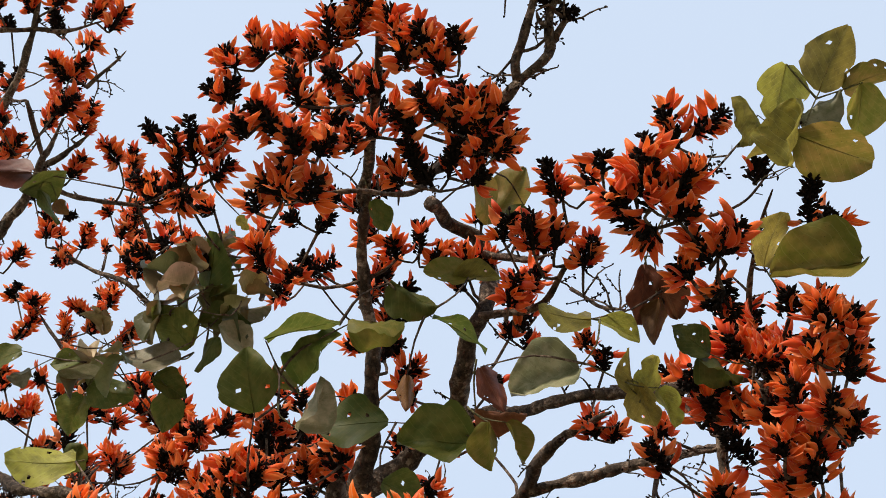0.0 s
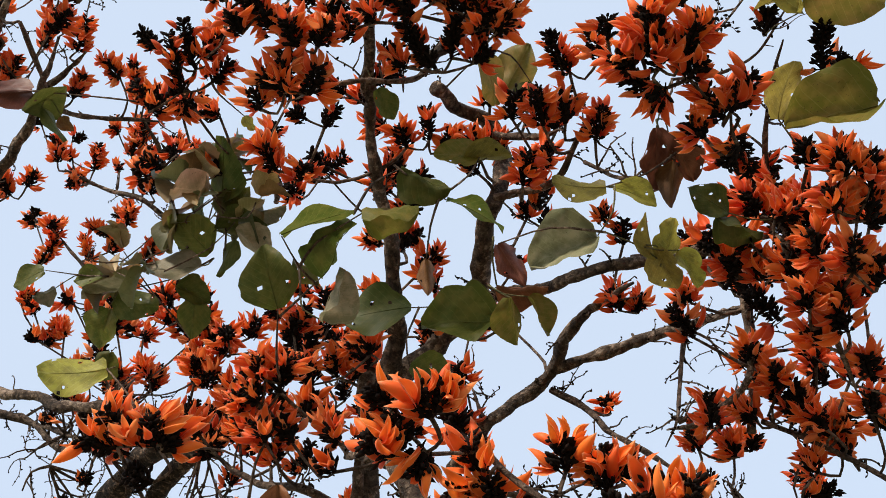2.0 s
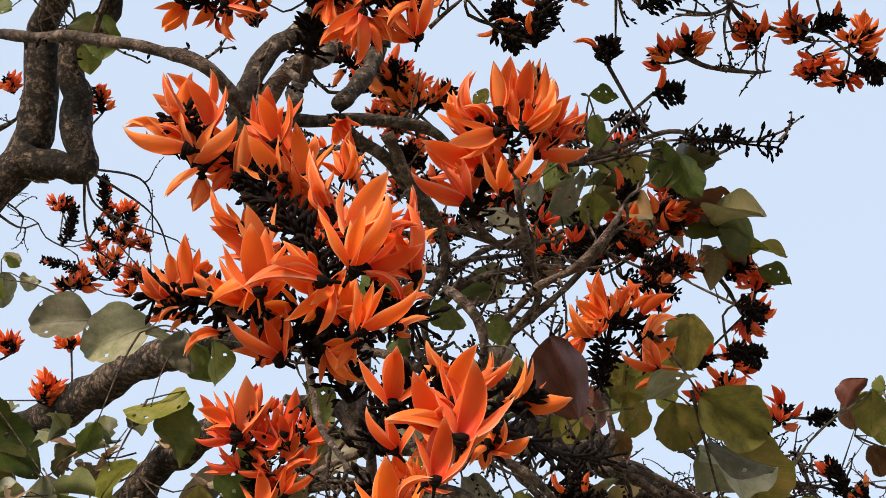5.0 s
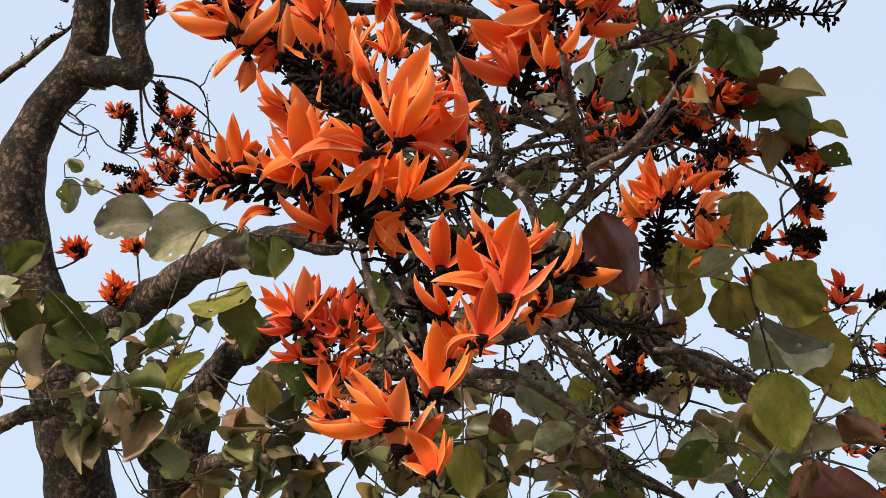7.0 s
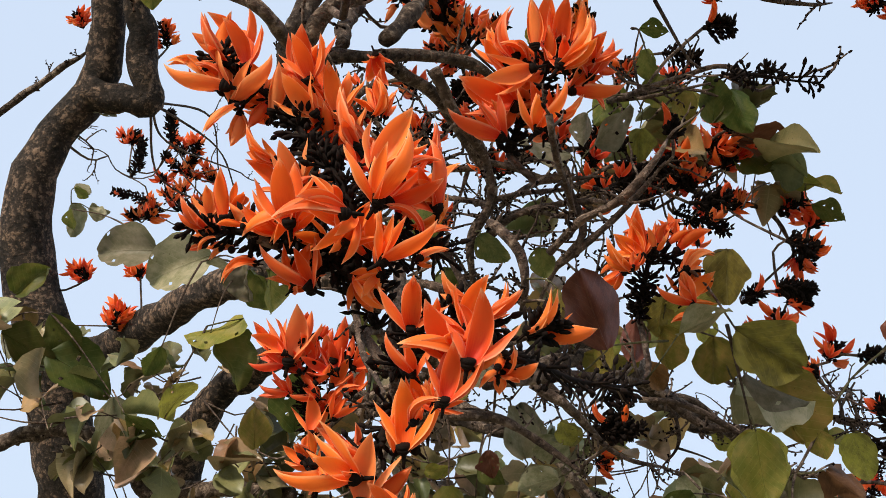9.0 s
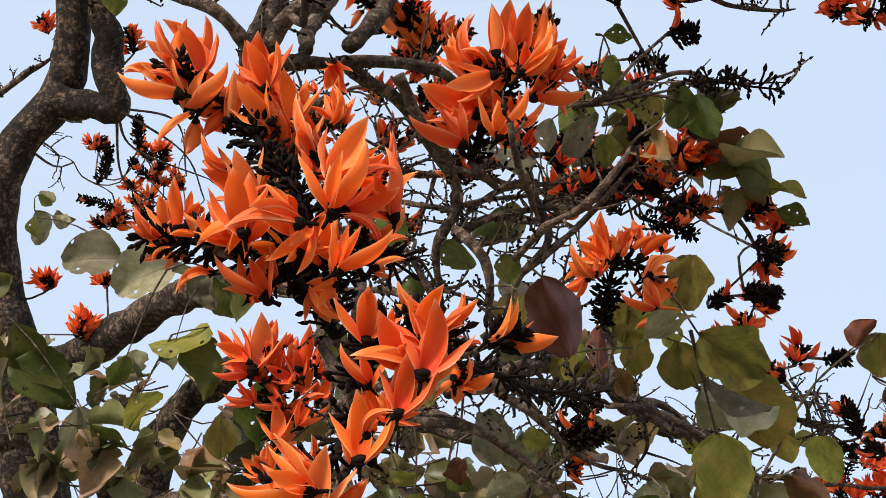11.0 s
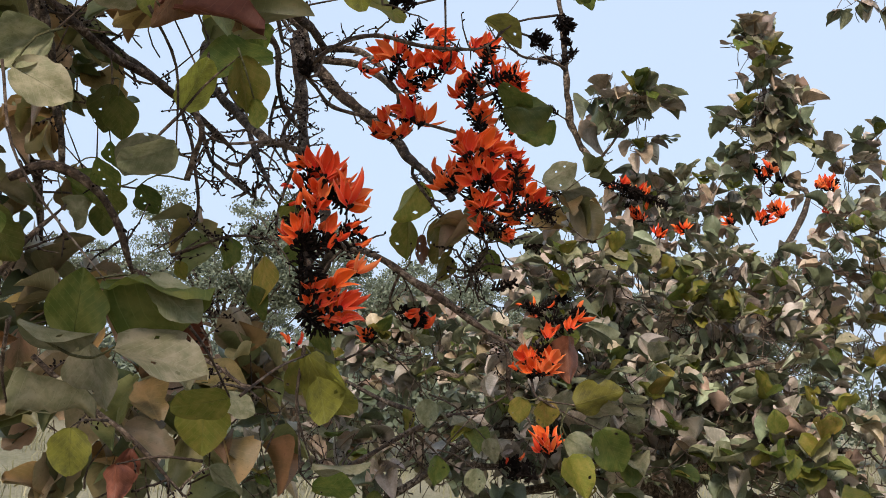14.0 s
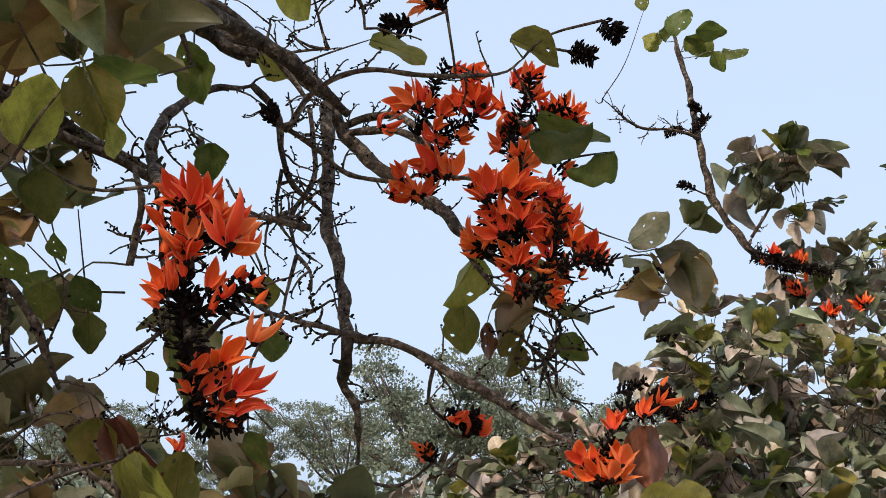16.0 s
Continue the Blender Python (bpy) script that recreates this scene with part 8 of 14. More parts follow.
flower(spike, "t", -0.283, 0.662, 2.341, -0.263, 0.664, 2.362, 0.135, -0.528, 0.839)
flower(spike, "b", -0.278, 0.671, 2.344, -0.248, 0.666, 2.345, 0.190, -0.817, -0.544)
flower(spike, "b", -0.269, 0.634, 2.310, -0.249, 0.627, 2.340, -0.973, -0.233, 0.010)
flower(spike, "s", -0.269, 0.639, 2.326, -0.242, 0.640, 2.316, -0.135, 0.528, -0.839)
flower(spike, "s", -0.277, 0.653, 2.343, -0.251, 0.647, 2.336, 0.190, -0.817, -0.544)
flower(spike, "s", -0.371, 0.609, 2.388, -0.376, 0.587, 2.395, 0.190, -0.817, -0.544)
flower(spike, "s", -0.374, 0.605, 2.395, -0.390, 0.602, 2.391, -0.135, 0.528, -0.839)
flower(spike, "w", -0.381, 0.618, 2.406, -0.396, 0.612, 2.408, 0.135, -0.528, 0.839)
flower(spike, "t", -0.342, 0.628, 2.389, -0.340, 0.608, 2.413, 0.190, -0.817, -0.544)
flower(spike, "t", -0.360, 0.654, 2.423, -0.374, 0.649, 2.445, -0.973, -0.233, 0.010)
spike = flower_spike(1.5, 0.004, (-0.302, 0.675, 2.270), (-0.270, 0.662, 2.264), (-0.234, 0.664, 2.256), (-0.210, 0.668, 2.239))
flower(spike, "t", -0.267, 0.639, 2.240, -0.307, 0.611, 2.274, 0.190, -0.817, -0.544)
flower(spike, "w", -0.265, 0.641, 2.263, -0.234, 0.627, 2.294, -0.973, -0.233, 0.010)
flower(spike, "b", -0.280, 0.664, 2.284, -0.282, 0.655, 2.313, 0.190, -0.817, -0.544)
flower(spike, "t", -0.259, 0.646, 2.268, -0.228, 0.643, 2.285, 0.190, -0.817, -0.544)
flower(spike, "t", -0.274, 0.677, 2.288, -0.257, 0.657, 2.294, 0.973, 0.233, -0.010)
flower(spike, "b", -0.243, 0.653, 2.240, -0.197, 0.644, 2.259, 0.135, -0.528, 0.839)
flower(spike, "t", -0.245, 0.680, 2.268, -0.224, 0.686, 2.301, 0.135, -0.528, 0.839)
flower(spike, "s", -0.250, 0.665, 2.256, -0.231, 0.640, 2.277, 0.190, -0.817, -0.544)
flower(spike, "b", -0.210, 0.673, 2.208, -0.199, 0.647, 2.247, -0.973, -0.233, 0.010)
flower(spike, "t", -0.220, 0.694, 2.227, -0.232, 0.658, 2.240, 0.973, 0.233, -0.010)
flower(spike, "s", -0.202, 0.660, 2.235, -0.229, 0.652, 2.213, -0.135, 0.528, -0.839)
flower(spike, "s", -0.200, 0.664, 2.237, -0.189, 0.676, 2.257, 0.135, -0.528, 0.839)
flower(spike, "w", -0.271, 0.659, 2.233, -0.219, 0.651, 2.239, -0.135, 0.528, -0.839)
flower(spike, "b", -0.276, 0.681, 2.254, -0.247, 0.698, 2.248, 0.190, -0.817, -0.544)
flower(spike, "b", -0.290, 0.691, 2.251, -0.265, 0.692, 2.272, 0.190, -0.817, -0.544)
flower(spike, "s", -0.277, 0.652, 2.246, -0.299, 0.655, 2.235, -0.135, 0.528, -0.839)
flower(spike, "w", -0.278, 0.645, 2.247, -0.270, 0.671, 2.218, 0.973, 0.233, -0.010)
flower(spike, "t", -0.292, 0.674, 2.268, -0.270, 0.682, 2.249, 0.190, -0.817, -0.544)
flower(spike, "b", -0.248, 0.640, 2.222, -0.260, 0.660, 2.182, -0.973, -0.233, 0.010)
flower(spike, "b", -0.263, 0.663, 2.230, -0.292, 0.660, 2.208, 0.973, 0.233, -0.010)
flower(spike, "t", -0.246, 0.658, 2.234, -0.233, 0.669, 2.208, -0.973, -0.233, 0.010)
flower(spike, "s", -0.258, 0.661, 2.228, -0.240, 0.667, 2.197, -0.135, 0.528, -0.839)
flower(spike, "w", -0.257, 0.676, 2.236, -0.242, 0.686, 2.226, 0.190, -0.817, -0.544)
flower(spike, "s", -0.249, 0.656, 2.269, -0.266, 0.644, 2.292, 0.190, -0.817, -0.544)
flower(spike, "b", -0.257, 0.669, 2.275, -0.277, 0.666, 2.287, 0.135, -0.528, 0.839)
flower(spike, "s", -0.273, 0.667, 2.244, -0.294, 0.683, 2.241, -0.135, 0.528, -0.839)
flower(spike, "t", -0.279, 0.675, 2.251, -0.304, 0.683, 2.258, 0.973, 0.233, -0.010)
spike = flower_spike(1.5, 0.004, (-0.391, 0.640, 2.328), (-0.396, 0.648, 2.296), (-0.400, 0.652, 2.271))
flower(spike, "b", -0.417, 0.640, 2.265, -0.435, 0.620, 2.301, 0.973, 0.233, -0.010)
flower(spike, "b", -0.426, 0.655, 2.287, -0.444, 0.630, 2.294, 0.973, 0.233, -0.010)
flower(spike, "s", -0.422, 0.644, 2.275, -0.456, 0.634, 2.275, -0.135, 0.528, -0.839)
flower(spike, "s", -0.410, 0.647, 2.275, -0.410, 0.641, 2.304, 0.190, -0.817, -0.544)
flower(spike, "w", -0.397, 0.635, 2.264, -0.384, 0.613, 2.278, -0.973, -0.233, 0.010)
flower(spike, "w", -0.357, 0.649, 2.282, -0.394, 0.637, 2.297, 0.135, -0.528, 0.839)
flower(spike, "t", -0.375, 0.638, 2.250, -0.336, 0.620, 2.262, 0.190, -0.817, -0.544)
flower(spike, "s", -0.366, 0.655, 2.291, -0.334, 0.658, 2.269, 0.135, -0.528, 0.839)
flower(spike, "t", -0.382, 0.680, 2.312, -0.369, 0.696, 2.329, -0.135, 0.528, -0.839)
flower(spike, "t", -0.418, 0.654, 2.273, -0.435, 0.646, 2.245, 0.190, -0.817, -0.544)
flower(spike, "s", -0.423, 0.665, 2.284, -0.447, 0.662, 2.287, -0.973, -0.233, 0.010)
flower(spike, "s", -0.436, 0.644, 2.317, -0.454, 0.623, 2.314, -0.135, 0.528, -0.839)
flower(spike, "s", -0.388, 0.657, 2.264, -0.361, 0.672, 2.262, -0.135, 0.528, -0.839)
flower(spike, "w", -0.402, 0.678, 2.275, -0.393, 0.690, 2.264, 0.973, 0.233, -0.010)
flower(spike, "s", -0.379, 0.655, 2.260, -0.373, 0.660, 2.228, 0.973, 0.233, -0.010)
flower(spike, "b", -0.386, 0.674, 2.278, -0.389, 0.673, 2.258, -0.973, -0.233, 0.010)
flower(spike, "t", -0.397, 0.662, 2.279, -0.419, 0.669, 2.264, 0.190, -0.817, -0.544)
spike = flower_spike(0.8, 0.004, (0.159, 1.924, 1.551), (0.154, 1.912, 1.596), (0.154, 1.903, 1.630), (0.161, 1.887, 1.698), (0.156, 1.879, 1.726), (0.156, 1.873, 1.749))
spike = flower_spike(1.6, 0.004, (0.168, 1.879, 1.693), (0.189, 1.878, 1.712), (0.206, 1.883, 1.704))
spike = flower_spike(2.0, 0.004, (0.158, 1.905, 1.627), (0.149, 1.895, 1.658), (0.143, 1.891, 1.669))
spike = flower_spike(1.8, 0.004, (0.161, 1.905, 1.627), (0.194, 1.906, 1.647), (0.226, 1.908, 1.662))
spike = flower_spike(1.2, 0.004, (0.166, 1.891, 1.604), (0.176, 1.900, 1.577), (0.195, 1.909, 1.555))
spike = flower_spike(2.0, 0.004, (0.160, 1.916, 1.541), (0.182, 1.925, 1.522), (0.207, 1.931, 1.519))
flower(spike, "T", 0.172, 1.854, 1.737, 0.156, 1.831, 1.766, 0.175, -0.954, -0.244)
flower(spike, "B", 0.154, 1.879, 1.750, 0.138, 1.858, 1.760, 0.175, -0.954, -0.244)
flower(spike, "T", 0.180, 1.852, 1.727, 0.183, 1.830, 1.770, 0.175, -0.954, -0.244)
flower(spike, "B", 0.158, 1.885, 1.729, 0.184, 1.875, 1.749, -0.984, -0.179, -0.009)
flower(spike, "T", 0.182, 1.847, 1.720, 0.197, 1.845, 1.764, 0.175, -0.954, -0.244)
flower(spike, "B", 0.178, 1.859, 1.726, 0.173, 1.869, 1.763, 0.984, 0.179, 0.009)
flower(spike, "S", 0.164, 1.852, 1.739, 0.143, 1.837, 1.753, 0.175, -0.954, -0.244)
flower(spike, "W", 0.155, 1.877, 1.749, 0.124, 1.880, 1.748, 0.175, -0.954, -0.244)
flower(spike, "W", 0.201, 1.863, 1.711, 0.197, 1.845, 1.741, -0.984, -0.179, -0.009)
flower(spike, "S", 0.193, 1.889, 1.719, 0.175, 1.883, 1.741, 0.175, -0.954, -0.244)
flower(spike, "T", 0.205, 1.856, 1.715, 0.210, 1.851, 1.751, 0.175, -0.954, -0.244)
flower(spike, "T", 0.196, 1.867, 1.719, 0.221, 1.851, 1.729, -0.984, -0.179, -0.009)
flower(spike, "B", 0.218, 1.862, 1.690, 0.233, 1.843, 1.744, -0.984, -0.179, -0.009)
flower(spike, "T", 0.210, 1.872, 1.692, 0.245, 1.866, 1.717, -0.984, -0.179, -0.009)
flower(spike, "B", 0.202, 1.903, 1.699, 0.189, 1.894, 1.735, 0.175, -0.954, -0.244)
flower(spike, "T", 0.210, 1.859, 1.699, 0.249, 1.849, 1.715, 0.175, -0.954, -0.244)
flower(spike, "T", 0.201, 1.892, 1.703, 0.224, 1.892, 1.697, -0.035, 0.242, -0.970)
flower(spike, "S", 0.206, 1.860, 1.707, 0.234, 1.874, 1.737, 0.175, -0.954, -0.244)
flower(spike, "W", 0.197, 1.893, 1.718, 0.215, 1.912, 1.723, 0.984, 0.179, 0.009)
flower(spike, "T", 0.178, 1.864, 1.708, 0.166, 1.837, 1.723, 0.175, -0.954, -0.244)
flower(spike, "T", 0.175, 1.860, 1.714, 0.186, 1.870, 1.725, 0.175, -0.954, -0.244)
flower(spike, "S", 0.158, 1.899, 1.728, 0.171, 1.898, 1.728, 0.035, -0.242, 0.970)
flower(spike, "T", 0.181, 1.860, 1.696, 0.182, 1.837, 1.725, 0.175, -0.954, -0.244)
flower(spike, "S", 0.180, 1.875, 1.697, 0.163, 1.858, 1.709, -0.984, -0.179, -0.009)
flower(spike, "S", 0.152, 1.853, 1.707, 0.143, 1.826, 1.726, 0.175, -0.954, -0.244)
flower(spike, "W", 0.141, 1.882, 1.720, 0.138, 1.873, 1.742, 0.984, 0.179, 0.009)
flower(spike, "W", 0.171, 1.858, 1.692, 0.154, 1.834, 1.708, 0.035, -0.242, 0.970)
flower(spike, "T", 0.174, 1.864, 1.675, 0.172, 1.838, 1.701, 0.175, -0.954, -0.244)
flower(spike, "W", 0.153, 1.899, 1.685, 0.165, 1.898, 1.713, 0.035, -0.242, 0.970)
flower(spike, "T", 0.170, 1.859, 1.686, 0.194, 1.851, 1.696, 0.175, -0.954, -0.244)
flower(spike, "W", 0.157, 1.891, 1.693, 0.173, 1.882, 1.704, 0.175, -0.954, -0.244)
flower(spike, "S", 0.147, 1.859, 1.683, 0.149, 1.869, 1.712, 0.175, -0.954, -0.244)
flower(spike, "S", 0.127, 1.895, 1.691, 0.142, 1.902, 1.701, 0.175, -0.954, -0.244)
flower(spike, "S", 0.139, 1.856, 1.711, 0.135, 1.836, 1.708, 0.175, -0.954, -0.244)
flower(spike, "T", 0.127, 1.880, 1.719, 0.117, 1.883, 1.716, 0.984, 0.179, 0.009)
flower(spike, "T", 0.190, 1.880, 1.650, 0.201, 1.871, 1.684, 0.175, -0.954, -0.244)
flower(spike, "T", 0.176, 1.917, 1.658, 0.193, 1.930, 1.675, 0.984, 0.179, 0.009)
flower(spike, "W", 0.157, 1.868, 1.649, 0.161, 1.844, 1.679, -0.984, -0.179, -0.009)
flower(spike, "T", 0.150, 1.882, 1.655, 0.152, 1.884, 1.687, -0.035, 0.242, -0.970)
flower(spike, "S", 0.169, 1.866, 1.659, 0.166, 1.854, 1.686, 0.175, -0.954, -0.244)
flower(spike, "W", 0.163, 1.884, 1.662, 0.149, 1.875, 1.682, -0.035, 0.242, -0.970)
flower(spike, "T", 0.150, 1.864, 1.647, 0.138, 1.850, 1.675, 0.175, -0.954, -0.244)
flower(spike, "W", 0.129, 1.906, 1.652, 0.145, 1.884, 1.677, -0.984, -0.179, -0.009)
flower(spike, "T", 0.148, 1.870, 1.638, 0.128, 1.858, 1.654, 0.175, -0.954, -0.244)
flower(spike, "W", 0.135, 1.894, 1.646, 0.123, 1.894, 1.672, 0.035, -0.242, 0.970)
flower(spike, "S", 0.144, 1.866, 1.628, 0.121, 1.877, 1.644, 0.175, -0.954, -0.244)
flower(spike, "S", 0.220, 1.871, 1.661, 0.238, 1.858, 1.671, 0.175, -0.954, -0.244)
flower(spike, "W", 0.211, 1.901, 1.668, 0.229, 1.891, 1.670, -0.984, -0.179, -0.009)
flower(spike, "S", 0.201, 1.880, 1.642, 0.223, 1.868, 1.656, 0.175, -0.954, -0.244)
flower(spike, "S", 0.199, 1.893, 1.645, 0.210, 1.872, 1.657, -0.984, -0.179, -0.009)
flower(spike, "S", 0.191, 1.885, 1.629, 0.202, 1.877, 1.653, 0.175, -0.954, -0.244)
flower(spike, "S", 0.170, 1.924, 1.633, 0.178, 1.939, 1.650, 0.035, -0.242, 0.970)
flower(spike, "S", 0.234, 1.880, 1.654, 0.247, 1.890, 1.669, 0.175, -0.954, -0.244)
flower(spike, "W", 0.223, 1.901, 1.661, 0.239, 1.907, 1.660, -0.984, -0.179, -0.009)
flower(spike, "S", 0.237, 1.883, 1.636, 0.254, 1.881, 1.651, 0.175, -0.954, -0.244)
flower(spike, "S", 0.227, 1.906, 1.642, 0.244, 1.910, 1.641, -0.984, -0.179, -0.009)
flower(spike, "B", 0.234, 1.898, 1.598, 0.267, 1.893, 1.624, 0.035, -0.242, 0.970)
flower(spike, "T", 0.217, 1.927, 1.609, 0.242, 1.925, 1.616, 0.984, 0.179, 0.009)
flower(spike, "T", 0.177, 1.901, 1.562, 0.166, 1.900, 1.599, 0.175, -0.954, -0.244)
flower(spike, "S", 0.165, 1.928, 1.564, 0.170, 1.922, 1.597, 0.035, -0.242, 0.970)
flower(spike, "T", 0.174, 1.893, 1.569, 0.196, 1.877, 1.587, 0.175, -0.954, -0.244)
flower(spike, "S", 0.161, 1.917, 1.575, 0.174, 1.900, 1.593, 0.175, -0.954, -0.244)
flower(spike, "T", 0.203, 1.895, 1.574, 0.235, 1.877, 1.602, 0.175, -0.954, -0.244)
flower(spike, "T", 0.199, 1.903, 1.560, 0.200, 1.878, 1.590, 0.175, -0.954, -0.244)
flower(spike, "S", 0.188, 1.943, 1.560, 0.201, 1.940, 1.574, 0.984, 0.179, 0.009)
flower(spike, "T", 0.180, 1.897, 1.547, 0.209, 1.888, 1.575, 0.175, -0.954, -0.244)
flower(spike, "B", 0.167, 1.937, 1.545, 0.171, 1.916, 1.572, 0.175, -0.954, -0.244)
flower(spike, "T", 0.169, 1.903, 1.549, 0.161, 1.889, 1.563, 0.175, -0.954, -0.244)
flower(spike, "W", 0.155, 1.928, 1.551, 0.158, 1.924, 1.568, -0.035, 0.242, -0.970)
flower(spike, "T", 0.214, 1.900, 1.547, 0.246, 1.884, 1.573, 0.175, -0.954, -0.244)
flower(spike, "S", 0.196, 1.938, 1.555, 0.225, 1.938, 1.555, -0.984, -0.179, -0.009)
flower(spike, "B", 0.205, 1.908, 1.545, 0.255, 1.912, 1.572, -0.671, -0.297, 0.679)
flower(spike, "B", 0.197, 1.951, 1.555, 0.214, 1.942, 1.584, -0.035, 0.242, -0.970)
flower(spike, "S", 0.181, 1.948, 1.540, 0.193, 1.934, 1.571, -0.984, -0.179, -0.009)
flower(spike, "T", 0.204, 1.899, 1.538, 0.218, 1.902, 1.568, 0.175, -0.954, -0.244)
flower(spike, "S", 0.194, 1.923, 1.545, 0.198, 1.912, 1.570, 0.035, -0.242, 0.970)
flower(spike, "S", 0.194, 1.905, 1.537, 0.188, 1.904, 1.554, 0.175, -0.954, -0.244)
flower(spike, "T", 0.191, 1.915, 1.540, 0.179, 1.917, 1.548, 0.175, -0.954, -0.244)
flower(spike, "T", 0.205, 1.904, 1.523, 0.214, 1.902, 1.548, 0.175, -0.954, -0.244)
flower(spike, "S", 0.202, 1.923, 1.521, 0.216, 1.940, 1.530, 0.035, -0.242, 0.970)
flower(spike, "W", 0.216, 1.904, 1.527, 0.252, 1.921, 1.534, -0.035, 0.242, -0.970)
flower(spike, "B", 0.209, 1.931, 1.533, 0.241, 1.920, 1.543, 0.175, -0.954, -0.244)
flower(spike, "S", 0.229, 1.906, 1.527, 0.184, 1.911, 1.533, -0.035, 0.242, -0.970)
flower(spike, "T", 0.212, 1.948, 1.536, 0.183, 1.941, 1.529, 0.175, -0.954, -0.244)
flower(spike, "W", 0.158, 1.901, 1.491, 0.165, 1.902, 1.512, -0.984, -0.179, -0.009)
flower(spike, "W", 0.143, 1.936, 1.491, 0.128, 1.942, 1.510, -0.984, -0.179, -0.009)
flower(spike, "S", 0.191, 1.909, 1.531, 0.217, 1.913, 1.518, 0.175, -0.954, -0.244)
flower(spike, "S", 0.179, 1.927, 1.532, 0.203, 1.914, 1.538, 0.035, -0.242, 0.970)
spike = flower_spike(1.6, 0.004, (0.227, 2.694, 2.115), (0.255, 2.686, 2.166), (0.267, 2.678, 2.207), (0.289, 2.674, 2.238))
spike = flower_spike(1.8, 0.004, (0.277, 2.684, 2.108), (0.330, 2.687, 2.134))
spike = flower_spike(1.8, 0.004, (0.272, 2.613, 1.972), (0.283, 2.604, 2.015), (0.284, 2.597, 2.044))
spike = flower_spike(1.4, 0.004, (0.447, 2.544, 1.958), (0.411, 2.663, 2.082), (0.433, 2.652, 2.141), (0.450, 2.642, 2.191))
spike = flower_spike(1.4, 0.004, (0.461, 2.619, 2.084), (0.507, 2.645, 2.017))
spike = flower_spike(1.2, 0.004, (0.447, 2.661, 2.117), (0.508, 2.665, 2.142))
flower(spike, "T", 0.306, 2.651, 2.206, 0.332, 2.638, 2.228, 0.175, -0.954, -0.244)
flower(spike, "W", 0.306, 2.671, 2.219, 0.319, 2.658, 2.243, -0.035, 0.242, -0.970)
flower(spike, "T", 0.307, 2.664, 2.213, 0.316, 2.664, 2.239, 0.984, 0.179, 0.009)
flower(spike, "T", 0.328, 2.649, 2.194, 0.366, 2.654, 2.235, 0.175, -0.954, -0.244)
flower(spike, "W", 0.329, 2.684, 2.216, 0.371, 2.687, 2.226, -0.035, 0.242, -0.970)
flower(spike, "W", 0.328, 2.670, 2.208, 0.370, 2.657, 2.216, 0.175, -0.954, -0.244)
flower(spike, "T", 0.357, 2.659, 2.207, 0.351, 2.651, 2.229, 0.175, -0.954, -0.244)
flower(spike, "T", 0.311, 2.653, 2.144, 0.306, 2.639, 2.188, 0.175, -0.954, -0.244)
flower(spike, "W", 0.309, 2.665, 2.147, 0.286, 2.658, 2.173, -0.984, -0.179, -0.009)
flower(spike, "T", 0.307, 2.691, 2.161, 0.282, 2.696, 2.193, 0.175, -0.954, -0.244)
flower(spike, "T", 0.284, 2.661, 2.132, 0.311, 2.638, 2.171, 0.175, -0.954, -0.244)
flower(spike, "W", 0.289, 2.675, 2.138, 0.269, 2.677, 2.185, 0.175, -0.954, -0.244)
flower(spike, "T", 0.277, 2.699, 2.151, 0.312, 2.684, 2.168, 0.175, -0.954, -0.244)
flower(spike, "T", 0.342, 2.658, 2.155, 0.324, 2.625, 2.192, 0.175, -0.954, -0.244)
flower(spike, "W", 0.333, 2.692, 2.172, 0.349, 2.690, 2.214, 0.175, -0.954, -0.244)
flower(spike, "W", 0.344, 2.675, 2.155, 0.318, 2.667, 2.180, 0.175, -0.954, -0.244)
flower(spike, "T", 0.361, 2.670, 2.153, 0.339, 2.660, 2.201, 0.175, -0.954, -0.244)
flower(spike, "S", 0.364, 2.691, 2.159, 0.335, 2.675, 2.187, 0.175, -0.954, -0.244)
flower(spike, "T", 0.360, 2.708, 2.171, 0.328, 2.691, 2.204, -0.035, 0.242, -0.970)
flower(spike, "T", 0.343, 2.672, 2.136, 0.377, 2.648, 2.182, 0.175, -0.954, -0.244)
flower(spike, "T", 0.339, 2.704, 2.152, 0.381, 2.711, 2.178, 0.035, -0.242, 0.970)
flower(spike, "W", 0.330, 2.698, 2.147, 0.316, 2.678, 2.200, 0.984, 0.179, 0.009)
flower(spike, "S", 0.245, 2.642, 2.155, 0.239, 2.633, 2.201, 0.175, -0.954, -0.244)
flower(spike, "T", 0.234, 2.673, 2.174, 0.257, 2.657, 2.201, -0.984, -0.179, -0.009)
flower(spike, "W", 0.240, 2.653, 2.164, 0.251, 2.654, 2.197, 0.035, -0.242, 0.970)
flower(spike, "T", 0.238, 2.641, 2.147, 0.195, 2.615, 2.180, 0.175, -0.954, -0.244)
flower(spike, "T", 0.227, 2.652, 2.156, 0.173, 2.644, 2.168, 0.175, -0.954, -0.244)
flower(spike, "T", 0.207, 2.639, 2.140, 0.190, 2.639, 2.157, 0.175, -0.954, -0.244)
flower(spike, "S", 0.205, 2.656, 2.147, 0.189, 2.652, 2.155, 0.175, -0.954, -0.244)
flower(spike, "S", 0.203, 2.653, 2.146, 0.187, 2.639, 2.139, 0.175, -0.954, -0.244)
flower(spike, "S", 0.178, 2.641, 2.115, 0.216, 2.645, 2.130, 0.175, -0.954, -0.244)
flower(spike, "T", 0.168, 2.675, 2.131, 0.199, 2.666, 2.118, 0.035, -0.242, 0.970)
